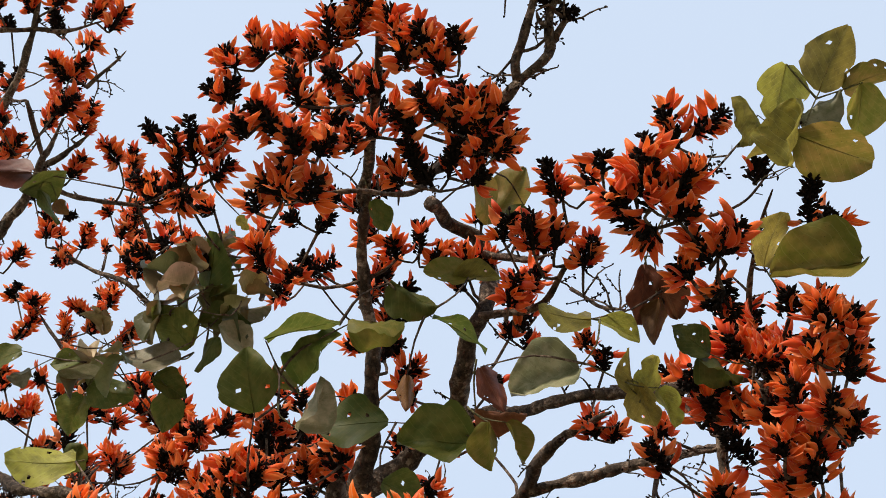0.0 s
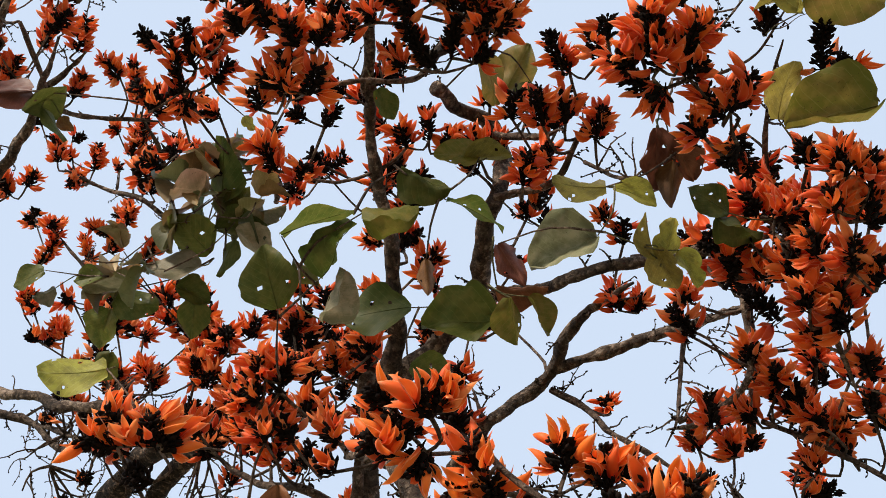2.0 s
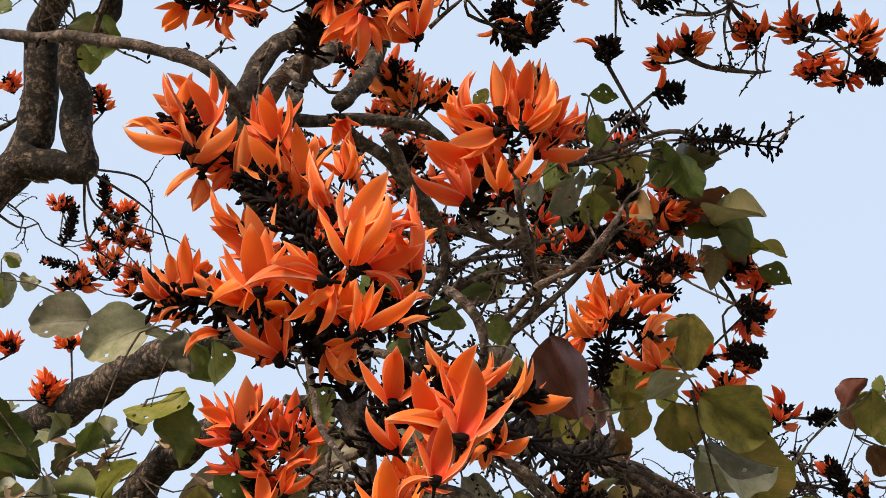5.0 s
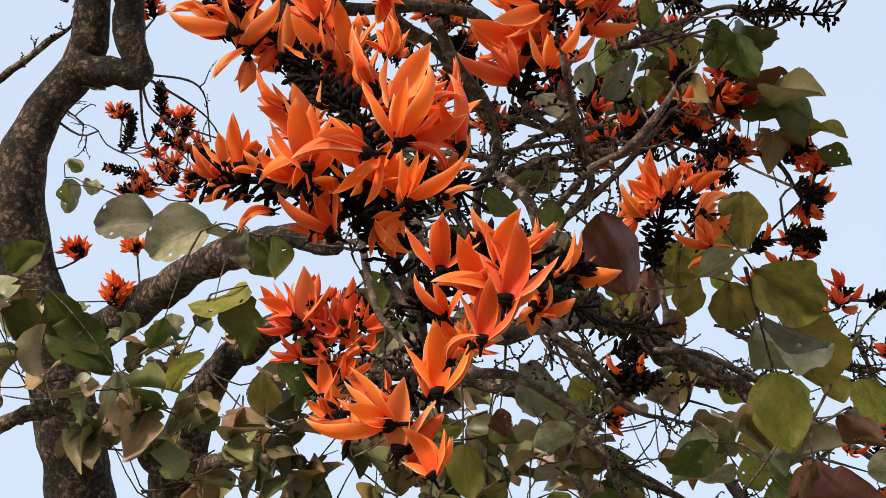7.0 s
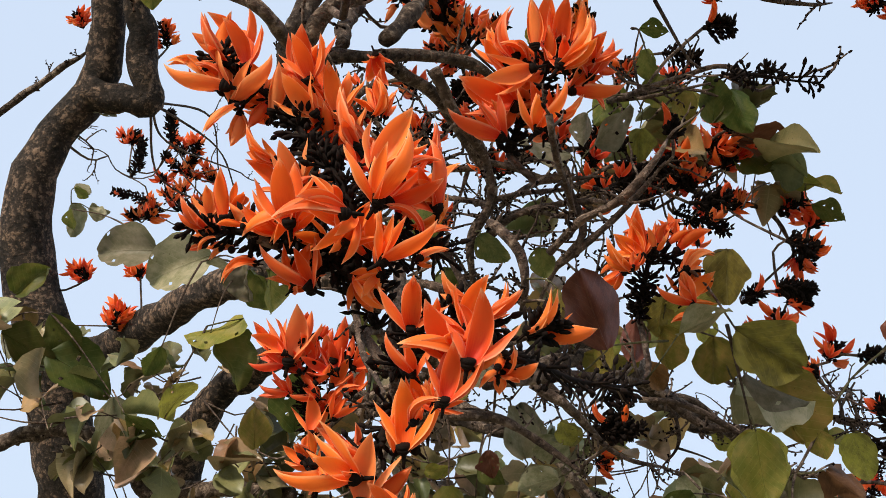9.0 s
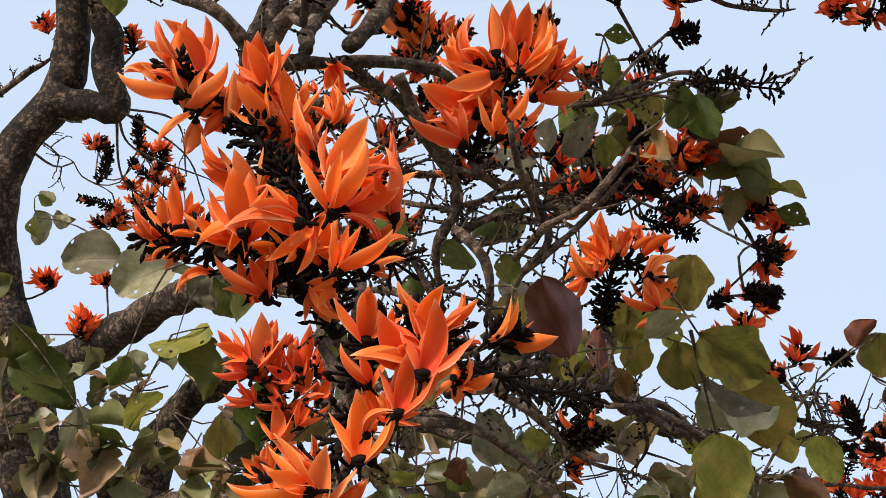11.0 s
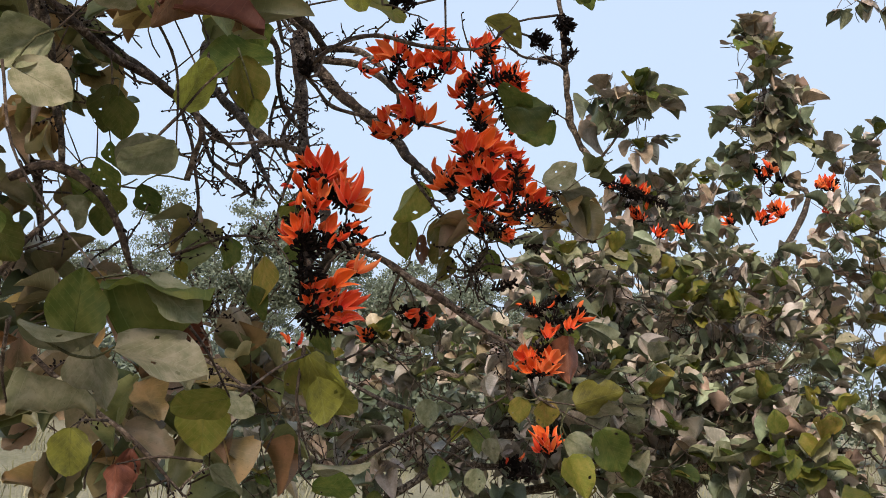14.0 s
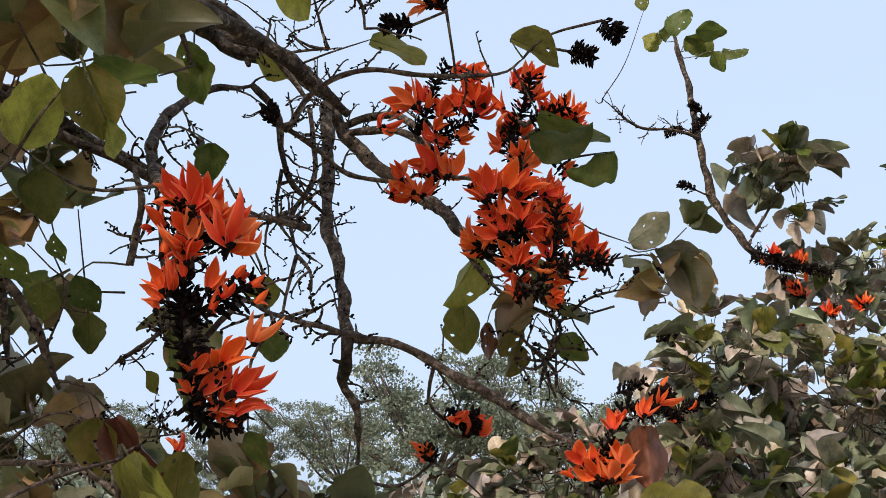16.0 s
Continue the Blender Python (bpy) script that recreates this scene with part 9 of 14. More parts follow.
flower(spike, "W", 0.165, 2.677, 2.124, 0.175, 2.690, 2.163, 0.984, 0.179, 0.009)
flower(spike, "S", 0.223, 2.645, 2.169, 0.199, 2.647, 2.188, 0.175, -0.954, -0.244)
flower(spike, "T", 0.212, 2.685, 2.188, 0.204, 2.694, 2.217, -0.984, -0.179, -0.009)
flower(spike, "W", 0.220, 2.676, 2.183, 0.216, 2.681, 2.213, 0.175, -0.954, -0.244)
flower(spike, "T", 0.397, 2.678, 2.149, 0.374, 2.670, 2.180, 0.175, -0.954, -0.244)
flower(spike, "S", 0.256, 2.643, 2.144, 0.267, 2.623, 2.167, 0.175, -0.954, -0.244)
flower(spike, "S", 0.250, 2.674, 2.158, 0.268, 2.662, 2.177, 0.175, -0.954, -0.244)
flower(spike, "T", 0.243, 2.681, 2.155, 0.230, 2.686, 2.185, 0.984, 0.179, 0.009)
flower(spike, "T", 0.270, 2.667, 2.108, 0.289, 2.646, 2.132, 0.175, -0.954, -0.244)
flower(spike, "W", 0.261, 2.706, 2.125, 0.292, 2.691, 2.133, -0.035, 0.242, -0.970)
flower(spike, "T", 0.272, 2.669, 2.089, 0.250, 2.662, 2.129, 0.175, -0.954, -0.244)
flower(spike, "T", 0.270, 2.679, 2.096, 0.242, 2.677, 2.111, 0.175, -0.954, -0.244)
flower(spike, "S", 0.293, 2.674, 2.087, 0.254, 2.670, 2.104, 0.175, -0.954, -0.244)
flower(spike, "W", 0.289, 2.700, 2.090, 0.268, 2.706, 2.117, 0.035, -0.242, 0.970)
flower(spike, "T", 0.294, 2.701, 2.097, 0.260, 2.678, 2.094, -0.984, -0.179, -0.009)
flower(spike, "T", 0.308, 2.675, 2.098, 0.331, 2.679, 2.131, 0.175, -0.954, -0.244)
flower(spike, "T", 0.304, 2.718, 2.110, 0.333, 2.733, 2.121, 0.175, -0.954, -0.244)
flower(spike, "S", 0.300, 2.694, 2.108, 0.328, 2.694, 2.118, 0.035, -0.242, 0.970)
flower(spike, "T", 0.443, 2.680, 2.174, 0.438, 2.664, 2.234, 0.175, -0.954, -0.244)
flower(spike, "W", 0.450, 2.712, 2.194, 0.407, 2.703, 2.234, 0.175, -0.954, -0.244)
flower(spike, "T", 0.442, 2.666, 2.204, 0.474, 2.660, 2.224, 0.175, -0.954, -0.244)
flower(spike, "T", 0.442, 2.682, 2.207, 0.448, 2.681, 2.244, 0.175, -0.954, -0.244)
flower(spike, "S", 0.437, 2.684, 2.209, 0.453, 2.666, 2.230, 0.175, -0.954, -0.244)
flower(spike, "T", 0.416, 2.668, 2.193, 0.433, 2.657, 2.221, 0.175, -0.954, -0.244)
flower(spike, "S", 0.412, 2.702, 2.213, 0.437, 2.696, 2.221, 0.175, -0.954, -0.244)
flower(spike, "T", 0.411, 2.686, 2.198, 0.431, 2.700, 2.224, 0.175, -0.954, -0.244)
flower(spike, "S", 0.436, 2.674, 2.153, 0.436, 2.676, 2.179, 0.175, -0.954, -0.244)
flower(spike, "W", 0.432, 2.699, 2.162, 0.446, 2.703, 2.176, -0.035, 0.242, -0.970)
flower(spike, "S", 0.433, 2.705, 2.162, 0.421, 2.681, 2.170, 0.035, -0.242, 0.970)
flower(spike, "T", 0.471, 2.686, 2.136, 0.456, 2.681, 2.168, 0.175, -0.954, -0.244)
flower(spike, "W", 0.470, 2.721, 2.150, 0.471, 2.698, 2.171, 0.175, -0.954, -0.244)
flower(spike, "S", 0.471, 2.713, 2.141, 0.478, 2.691, 2.160, -0.984, -0.179, -0.009)
flower(spike, "T", 0.496, 2.694, 2.149, 0.482, 2.683, 2.178, 0.175, -0.954, -0.244)
flower(spike, "S", 0.496, 2.725, 2.157, 0.475, 2.723, 2.177, -0.984, -0.179, -0.009)
flower(spike, "T", 0.501, 2.693, 2.137, 0.518, 2.683, 2.181, 0.175, -0.954, -0.244)
flower(spike, "W", 0.501, 2.724, 2.143, 0.532, 2.706, 2.159, -0.035, 0.242, -0.970)
flower(spike, "T", 0.525, 2.704, 2.142, 0.546, 2.692, 2.161, 0.175, -0.954, -0.244)
flower(spike, "S", 0.524, 2.726, 2.151, 0.536, 2.718, 2.172, -0.984, -0.179, -0.009)
flower(spike, "W", 0.521, 2.718, 2.150, 0.547, 2.726, 2.153, 0.175, -0.954, -0.244)
flower(spike, "T", 0.526, 2.711, 2.131, 0.496, 2.701, 2.179, 0.175, -0.954, -0.244)
flower(spike, "S", 0.531, 2.748, 2.148, 0.480, 2.754, 2.161, -0.984, -0.179, -0.009)
flower(spike, "T", 0.526, 2.747, 2.142, 0.492, 2.722, 2.159, 0.035, -0.242, 0.970)
flower(spike, "T", 0.487, 2.706, 2.118, 0.466, 2.679, 2.150, 0.175, -0.954, -0.244)
flower(spike, "S", 0.489, 2.720, 2.129, 0.455, 2.722, 2.139, 0.035, -0.242, 0.970)
flower(spike, "T", 0.480, 2.736, 2.126, 0.483, 2.715, 2.153, 0.175, -0.954, -0.244)
flower(spike, "T", 0.502, 2.710, 2.110, 0.542, 2.702, 2.138, 0.175, -0.954, -0.244)
flower(spike, "S", 0.498, 2.744, 2.120, 0.535, 2.742, 2.128, 0.984, 0.179, 0.009)
flower(spike, "T", 0.528, 2.706, 2.108, 0.551, 2.715, 2.124, 0.175, -0.954, -0.244)
flower(spike, "T", 0.530, 2.739, 2.124, 0.545, 2.724, 2.135, -0.035, 0.242, -0.970)
flower(spike, "S", 0.525, 2.747, 2.126, 0.545, 2.765, 2.125, 0.175, -0.954, -0.244)
flower(spike, "S", 0.443, 2.679, 2.168, 0.483, 2.669, 2.178, 0.175, -0.954, -0.244)
flower(spike, "T", 0.445, 2.715, 2.189, 0.465, 2.699, 2.207, 0.035, -0.242, 0.970)
flower(spike, "S", 0.446, 2.712, 2.177, 0.479, 2.710, 2.172, -0.035, 0.242, -0.970)
flower(spike, "T", 0.419, 2.684, 2.116, 0.390, 2.670, 2.146, 0.175, -0.954, -0.244)
flower(spike, "S", 0.417, 2.706, 2.121, 0.391, 2.685, 2.129, 0.035, -0.242, 0.970)
flower(spike, "T", 0.393, 2.682, 2.112, 0.424, 2.688, 2.145, 0.175, -0.954, -0.244)
flower(spike, "W", 0.396, 2.705, 2.120, 0.434, 2.728, 2.129, 0.175, -0.954, -0.244)
flower(spike, "W", 0.388, 2.693, 2.110, 0.402, 2.673, 2.141, 0.984, 0.179, 0.009)
flower(spike, "T", 0.421, 2.689, 2.102, 0.446, 2.670, 2.126, 0.175, -0.954, -0.244)
flower(spike, "S", 0.415, 2.710, 2.112, 0.445, 2.721, 2.135, 0.035, -0.242, 0.970)
flower(spike, "T", 0.422, 2.709, 2.110, 0.447, 2.718, 2.113, -0.984, -0.179, -0.009)
flower(spike, "T", 0.397, 2.692, 2.091, 0.382, 2.689, 2.131, 0.175, -0.954, -0.244)
flower(spike, "T", 0.392, 2.715, 2.093, 0.362, 2.713, 2.120, 0.175, -0.954, -0.244)
flower(spike, "S", 0.445, 2.704, 2.100, 0.423, 2.695, 2.131, 0.175, -0.954, -0.244)
flower(spike, "T", 0.443, 2.724, 2.108, 0.432, 2.704, 2.137, 0.035, -0.242, 0.970)
flower(spike, "S", 0.440, 2.720, 2.100, 0.436, 2.716, 2.128, 0.175, -0.954, -0.244)
flower(spike, "T", 0.292, 2.572, 1.997, 0.258, 2.554, 2.046, 0.175, -0.954, -0.244)
flower(spike, "T", 0.287, 2.603, 2.013, 0.235, 2.581, 2.023, 0.175, -0.954, -0.244)
flower(spike, "T", 0.289, 2.612, 2.010, 0.237, 2.592, 2.023, -0.035, 0.242, -0.970)
flower(spike, "T", 0.308, 2.578, 1.988, 0.337, 2.579, 2.040, 0.175, -0.954, -0.244)
flower(spike, "T", 0.303, 2.595, 1.992, 0.304, 2.596, 2.044, -0.035, 0.242, -0.970)
flower(spike, "W", 0.302, 2.614, 2.004, 0.285, 2.616, 2.048, 0.984, 0.179, 0.009)
flower(spike, "T", 0.315, 2.582, 1.994, 0.295, 2.563, 2.027, 0.175, -0.954, -0.244)
flower(spike, "T", 0.317, 2.603, 2.004, 0.307, 2.610, 2.037, 0.175, -0.954, -0.244)
flower(spike, "T", 0.311, 2.602, 1.996, 0.290, 2.580, 2.009, 0.175, -0.954, -0.244)
flower(spike, "T", 0.235, 2.560, 1.983, 0.214, 2.553, 2.012, 0.175, -0.954, -0.244)
flower(spike, "W", 0.230, 2.575, 1.993, 0.235, 2.583, 2.028, -0.035, 0.242, -0.970)
flower(spike, "S", 0.229, 2.570, 1.992, 0.223, 2.546, 2.015, -0.035, 0.242, -0.970)
flower(spike, "S", 0.264, 2.564, 1.993, 0.272, 2.556, 2.020, 0.175, -0.954, -0.244)
flower(spike, "S", 0.262, 2.586, 1.996, 0.258, 2.587, 2.018, 0.984, 0.179, 0.009)
flower(spike, "T", 0.268, 2.580, 1.960, 0.283, 2.580, 1.997, 0.175, -0.954, -0.244)
flower(spike, "T", 0.270, 2.595, 1.969, 0.265, 2.597, 2.002, -0.984, -0.179, -0.009)
flower(spike, "S", 0.262, 2.599, 1.962, 0.246, 2.599, 1.997, 0.035, -0.242, 0.970)
flower(spike, "T", 0.255, 2.572, 1.963, 0.213, 2.558, 1.984, 0.175, -0.954, -0.244)
flower(spike, "W", 0.245, 2.594, 1.967, 0.202, 2.600, 1.965, 0.175, -0.954, -0.244)
flower(spike, "W", 0.250, 2.597, 1.974, 0.233, 2.569, 2.006, 0.984, 0.179, 0.009)
flower(spike, "S", 0.250, 2.573, 1.948, 0.267, 2.562, 1.982, 0.175, -0.954, -0.244)
flower(spike, "W", 0.246, 2.604, 1.963, 0.270, 2.599, 1.982, 0.035, -0.242, 0.970)
flower(spike, "T", 0.246, 2.613, 1.958, 0.268, 2.611, 1.974, -0.035, 0.242, -0.970)
flower(spike, "T", 0.213, 2.570, 1.962, 0.237, 2.562, 1.989, 0.175, -0.954, -0.244)
flower(spike, "T", 0.206, 2.593, 1.965, 0.228, 2.597, 1.978, 0.175, -0.954, -0.244)
flower(spike, "T", 0.210, 2.598, 1.965, 0.203, 2.593, 1.995, 0.175, -0.954, -0.244)
flower(spike, "T", 0.447, 2.595, 1.999, 0.435, 2.574, 2.053, 0.175, -0.954, -0.244)
flower(spike, "W", 0.440, 2.628, 2.012, 0.444, 2.628, 2.057, 0.984, 0.179, 0.009)
flower(spike, "T", 0.434, 2.585, 2.022, 0.420, 2.577, 2.050, 0.175, -0.954, -0.244)
flower(spike, "W", 0.435, 2.616, 2.029, 0.408, 2.618, 2.041, 0.175, -0.954, -0.244)
flower(spike, "T", 0.434, 2.599, 2.025, 0.414, 2.577, 2.032, -0.984, -0.179, -0.009)
flower(spike, "T", 0.443, 2.592, 2.008, 0.473, 2.576, 2.016, 0.175, -0.954, -0.244)
flower(spike, "W", 0.438, 2.620, 2.021, 0.460, 2.628, 2.045, -0.984, -0.179, -0.009)
flower(spike, "S", 0.403, 2.583, 2.033, 0.380, 2.591, 2.053, 0.175, -0.954, -0.244)
flower(spike, "S", 0.400, 2.612, 2.045, 0.380, 2.594, 2.034, -0.035, 0.242, -0.970)
flower(spike, "S", 0.403, 2.613, 2.040, 0.396, 2.621, 2.065, 0.984, 0.179, 0.009)
flower(spike, "T", 0.436, 2.588, 2.028, 0.458, 2.589, 2.057, 0.175, -0.954, -0.244)
flower(spike, "W", 0.432, 2.628, 2.037, 0.441, 2.609, 2.058, 0.984, 0.179, 0.009)
flower(spike, "T", 0.436, 2.631, 2.040, 0.467, 2.624, 2.051, 0.035, -0.242, 0.970)
flower(spike, "T", 0.508, 2.607, 2.005, 0.527, 2.601, 2.017, 0.175, -0.954, -0.244)
flower(spike, "W", 0.503, 2.630, 2.015, 0.522, 2.623, 2.014, 0.175, -0.954, -0.244)
flower(spike, "S", 0.506, 2.615, 1.990, 0.513, 2.621, 2.014, 0.175, -0.954, -0.244)
flower(spike, "T", 0.503, 2.636, 1.996, 0.504, 2.625, 2.014, -0.984, -0.179, -0.009)
spike = flower_spike(1.0, 0.004, (0.429, 2.454, 1.803), (0.405, 2.433, 1.870), (0.403, 2.420, 1.921))
spike = flower_spike(1.4, 0.004, (0.446, 2.457, 1.803), (0.452, 2.444, 1.862), (0.458, 2.430, 1.921))
spike = flower_spike(1.2, 0.004, (0.481, 2.441, 1.772), (0.500, 2.431, 1.822), (0.506, 2.418, 1.879))
spike = flower_spike(1.6, 0.004, (0.508, 2.421, 1.784), (0.550, 2.425, 1.801), (0.579, 2.432, 1.793))
spike = flower_spike(1.8, 0.004, (0.445, 2.424, 1.769), (0.482, 2.435, 1.753))
flower(spike, "T", 0.402, 2.396, 1.887, 0.379, 2.376, 1.935, 0.175, -0.954, -0.244)
flower(spike, "W", 0.400, 2.427, 1.902, 0.390, 2.418, 1.954, 0.175, -0.954, -0.244)
flower(spike, "T", 0.409, 2.390, 1.893, 0.406, 2.363, 1.938, 0.175, -0.954, -0.244)
flower(spike, "S", 0.414, 2.406, 1.898, 0.387, 2.383, 1.914, 0.984, 0.179, 0.009)
flower(spike, "T", 0.411, 2.395, 1.904, 0.436, 2.395, 1.943, 0.175, -0.954, -0.244)
flower(spike, "T", 0.430, 2.394, 1.902, 0.453, 2.366, 1.946, 0.175, -0.954, -0.244)
flower(spike, "T", 0.423, 2.430, 1.911, 0.451, 2.429, 1.942, -0.035, 0.242, -0.970)
flower(spike, "T", 0.451, 2.397, 1.896, 0.470, 2.398, 1.942, 0.175, -0.954, -0.244)
flower(spike, "T", 0.452, 2.415, 1.904, 0.496, 2.400, 1.914, 0.984, 0.179, 0.009)
flower(spike, "T", 0.381, 2.393, 1.914, 0.420, 2.389, 1.937, 0.175, -0.954, -0.244)
flower(spike, "T", 0.383, 2.420, 1.920, 0.408, 2.399, 1.942, -0.984, -0.179, -0.009)
flower(spike, "W", 0.370, 2.424, 1.924, 0.412, 2.425, 1.911, -0.984, -0.179, -0.009)
flower(spike, "S", 0.395, 2.399, 1.899, 0.376, 2.392, 1.918, 0.175, -0.954, -0.244)
flower(spike, "T", 0.392, 2.408, 1.900, 0.378, 2.419, 1.927, 0.175, -0.954, -0.244)
flower(spike, "T", 0.450, 2.403, 1.884, 0.433, 2.388, 1.914, 0.175, -0.954, -0.244)
flower(spike, "W", 0.449, 2.433, 1.895, 0.423, 2.425, 1.915, -0.984, -0.179, -0.009)
flower(spike, "T", 0.450, 2.424, 1.896, 0.458, 2.430, 1.924, 0.175, -0.954, -0.244)
flower(spike, "T", 0.444, 2.403, 1.893, 0.471, 2.393, 1.909, 0.175, -0.954, -0.244)
flower(spike, "W", 0.436, 2.440, 1.902, 0.444, 2.429, 1.925, 0.035, -0.242, 0.970)
flower(spike, "S", 0.438, 2.438, 1.901, 0.448, 2.421, 1.924, 0.175, -0.954, -0.244)
flower(spike, "T", 0.490, 2.412, 1.892, 0.477, 2.412, 1.919, 0.175, -0.954, -0.244)
flower(spike, "T", 0.484, 2.450, 1.902, 0.495, 2.430, 1.921, 0.175, -0.954, -0.244)
flower(spike, "T", 0.511, 2.418, 1.890, 0.498, 2.417, 1.924, 0.175, -0.954, -0.244)
flower(spike, "S", 0.508, 2.448, 1.902, 0.484, 2.426, 1.912, -0.035, 0.242, -0.970)
flower(spike, "T", 0.505, 2.442, 1.899, 0.515, 2.439, 1.922, 0.175, -0.954, -0.244)
flower(spike, "T", 0.508, 2.418, 1.882, 0.528, 2.420, 1.902, 0.175, -0.954, -0.244)
flower(spike, "T", 0.508, 2.460, 1.898, 0.518, 2.454, 1.915, -0.035, 0.242, -0.970)
flower(spike, "T", 0.488, 2.411, 1.901, 0.520, 2.412, 1.913, 0.175, -0.954, -0.244)
flower(spike, "T", 0.484, 2.451, 1.914, 0.498, 2.443, 1.942, 0.175, -0.954, -0.244)
flower(spike, "S", 0.481, 2.450, 1.915, 0.495, 2.449, 1.942, 0.984, 0.179, 0.009)
flower(spike, "T", 0.421, 2.412, 1.870, 0.385, 2.396, 1.874, 0.175, -0.954, -0.244)
flower(spike, "W", 0.417, 2.446, 1.878, 0.388, 2.418, 1.889, 0.175, -0.954, -0.244)
flower(spike, "S", 0.423, 2.432, 1.873, 0.396, 2.410, 1.865, 0.984, 0.179, 0.009)
flower(spike, "T", 0.429, 2.404, 1.865, 0.424, 2.390, 1.902, 0.175, -0.954, -0.244)
flower(spike, "T", 0.430, 2.440, 1.881, 0.412, 2.422, 1.901, 0.035, -0.242, 0.970)
flower(spike, "T", 0.422, 2.430, 1.869, 0.401, 2.415, 1.894, 0.035, -0.242, 0.970)
flower(spike, "T", 0.451, 2.408, 1.857, 0.442, 2.381, 1.889, 0.175, -0.954, -0.244)
flower(spike, "W", 0.451, 2.437, 1.861, 0.431, 2.415, 1.877, 0.175, -0.954, -0.244)
flower(spike, "W", 0.451, 2.450, 1.863, 0.455, 2.435, 1.887, -0.035, 0.242, -0.970)
flower(spike, "T", 0.453, 2.413, 1.867, 0.473, 2.415, 1.893, 0.175, -0.954, -0.244)
flower(spike, "S", 0.453, 2.447, 1.877, 0.451, 2.444, 1.908, 0.035, -0.242, 0.970)
flower(spike, "T", 0.483, 2.430, 1.826, 0.473, 2.411, 1.874, 0.175, -0.954, -0.244)
flower(spike, "W", 0.479, 2.450, 1.835, 0.497, 2.430, 1.873, 0.175, -0.954, -0.244)
flower(spike, "T", 0.484, 2.460, 1.838, 0.493, 2.466, 1.890, -0.035, 0.242, -0.970)
flower(spike, "T", 0.456, 2.420, 1.847, 0.490, 2.405, 1.868, 0.175, -0.954, -0.244)
flower(spike, "S", 0.459, 2.434, 1.856, 0.474, 2.439, 1.884, 0.984, 0.179, 0.009)
flower(spike, "T", 0.511, 2.430, 1.838, 0.507, 2.412, 1.887, 0.175, -0.954, -0.244)
flower(spike, "T", 0.508, 2.457, 1.850, 0.491, 2.448, 1.879, 0.984, 0.179, 0.009)
flower(spike, "W", 0.509, 2.454, 1.839, 0.482, 2.442, 1.863, -0.035, 0.242, -0.970)
flower(spike, "T", 0.509, 2.424, 1.848, 0.485, 2.417, 1.894, 0.175, -0.954, -0.244)
flower(spike, "S", 0.512, 2.446, 1.857, 0.520, 2.422, 1.885, -0.984, -0.179, -0.009)
flower(spike, "W", 0.510, 2.436, 1.843, 0.526, 2.415, 1.883, -0.035, 0.242, -0.970)
flower(spike, "T", 0.515, 2.432, 1.845, 0.536, 2.416, 1.873, 0.175, -0.954, -0.244)
flower(spike, "S", 0.518, 2.467, 1.856, 0.509, 2.472, 1.892, 0.175, -0.954, -0.244)
flower(spike, "T", 0.514, 2.463, 1.850, 0.540, 2.447, 1.867, 0.984, 0.179, 0.009)
flower(spike, "S", 0.525, 2.434, 1.859, 0.541, 2.433, 1.891, 0.175, -0.954, -0.244)
flower(spike, "T", 0.528, 2.447, 1.863, 0.520, 2.451, 1.897, 0.175, -0.954, -0.244)
flower(spike, "T", 0.424, 2.407, 1.840, 0.382, 2.382, 1.848, 0.175, -0.954, -0.244)
flower(spike, "S", 0.418, 2.438, 1.846, 0.391, 2.424, 1.823, -0.035, 0.242, -0.970)
flower(spike, "W", 0.419, 2.435, 1.846, 0.383, 2.437, 1.874, -0.984, -0.179, -0.009)
flower(spike, "T", 0.430, 2.412, 1.843, 0.418, 2.399, 1.873, 0.175, -0.954, -0.244)
flower(spike, "T", 0.426, 2.435, 1.850, 0.437, 2.412, 1.875, 0.984, 0.179, 0.009)
flower(spike, "T", 0.501, 2.439, 1.819, 0.498, 2.411, 1.851, 0.175, -0.954, -0.244)
flower(spike, "T", 0.496, 2.452, 1.826, 0.517, 2.451, 1.847, 0.984, 0.179, 0.009)
flower(spike, "T", 0.490, 2.427, 1.828, 0.470, 2.429, 1.835, 0.175, -0.954, -0.244)
flower(spike, "S", 0.486, 2.439, 1.832, 0.474, 2.428, 1.840, -0.984, -0.179, -0.009)
flower(spike, "S", 0.490, 2.460, 1.833, 0.473, 2.443, 1.827, -0.035, 0.242, -0.970)
flower(spike, "T", 0.530, 2.433, 1.827, 0.544, 2.409, 1.853, 0.175, -0.954, -0.244)
flower(spike, "W", 0.525, 2.471, 1.833, 0.525, 2.471, 1.866, 0.175, -0.954, -0.244)
flower(spike, "W", 0.529, 2.470, 1.840, 0.525, 2.475, 1.869, 0.175, -0.954, -0.244)
flower(spike, "T", 0.531, 2.441, 1.827, 0.513, 2.434, 1.839, 0.175, -0.954, -0.244)
flower(spike, "W", 0.530, 2.455, 1.829, 0.512, 2.450, 1.834, 0.175, -0.954, -0.244)
flower(spike, "S", 0.529, 2.480, 1.839, 0.511, 2.482, 1.839, 0.984, 0.179, 0.009)
flower(spike, "T", 0.543, 2.448, 1.809, 0.564, 2.422, 1.847, 0.175, -0.954, -0.244)
flower(spike, "W", 0.547, 2.477, 1.808, 0.582, 2.475, 1.820, 0.175, -0.954, -0.244)
flower(spike, "T", 0.547, 2.446, 1.806, 0.580, 2.441, 1.830, 0.175, -0.954, -0.244)
flower(spike, "T", 0.550, 2.444, 1.816, 0.525, 2.435, 1.835, 0.175, -0.954, -0.244)
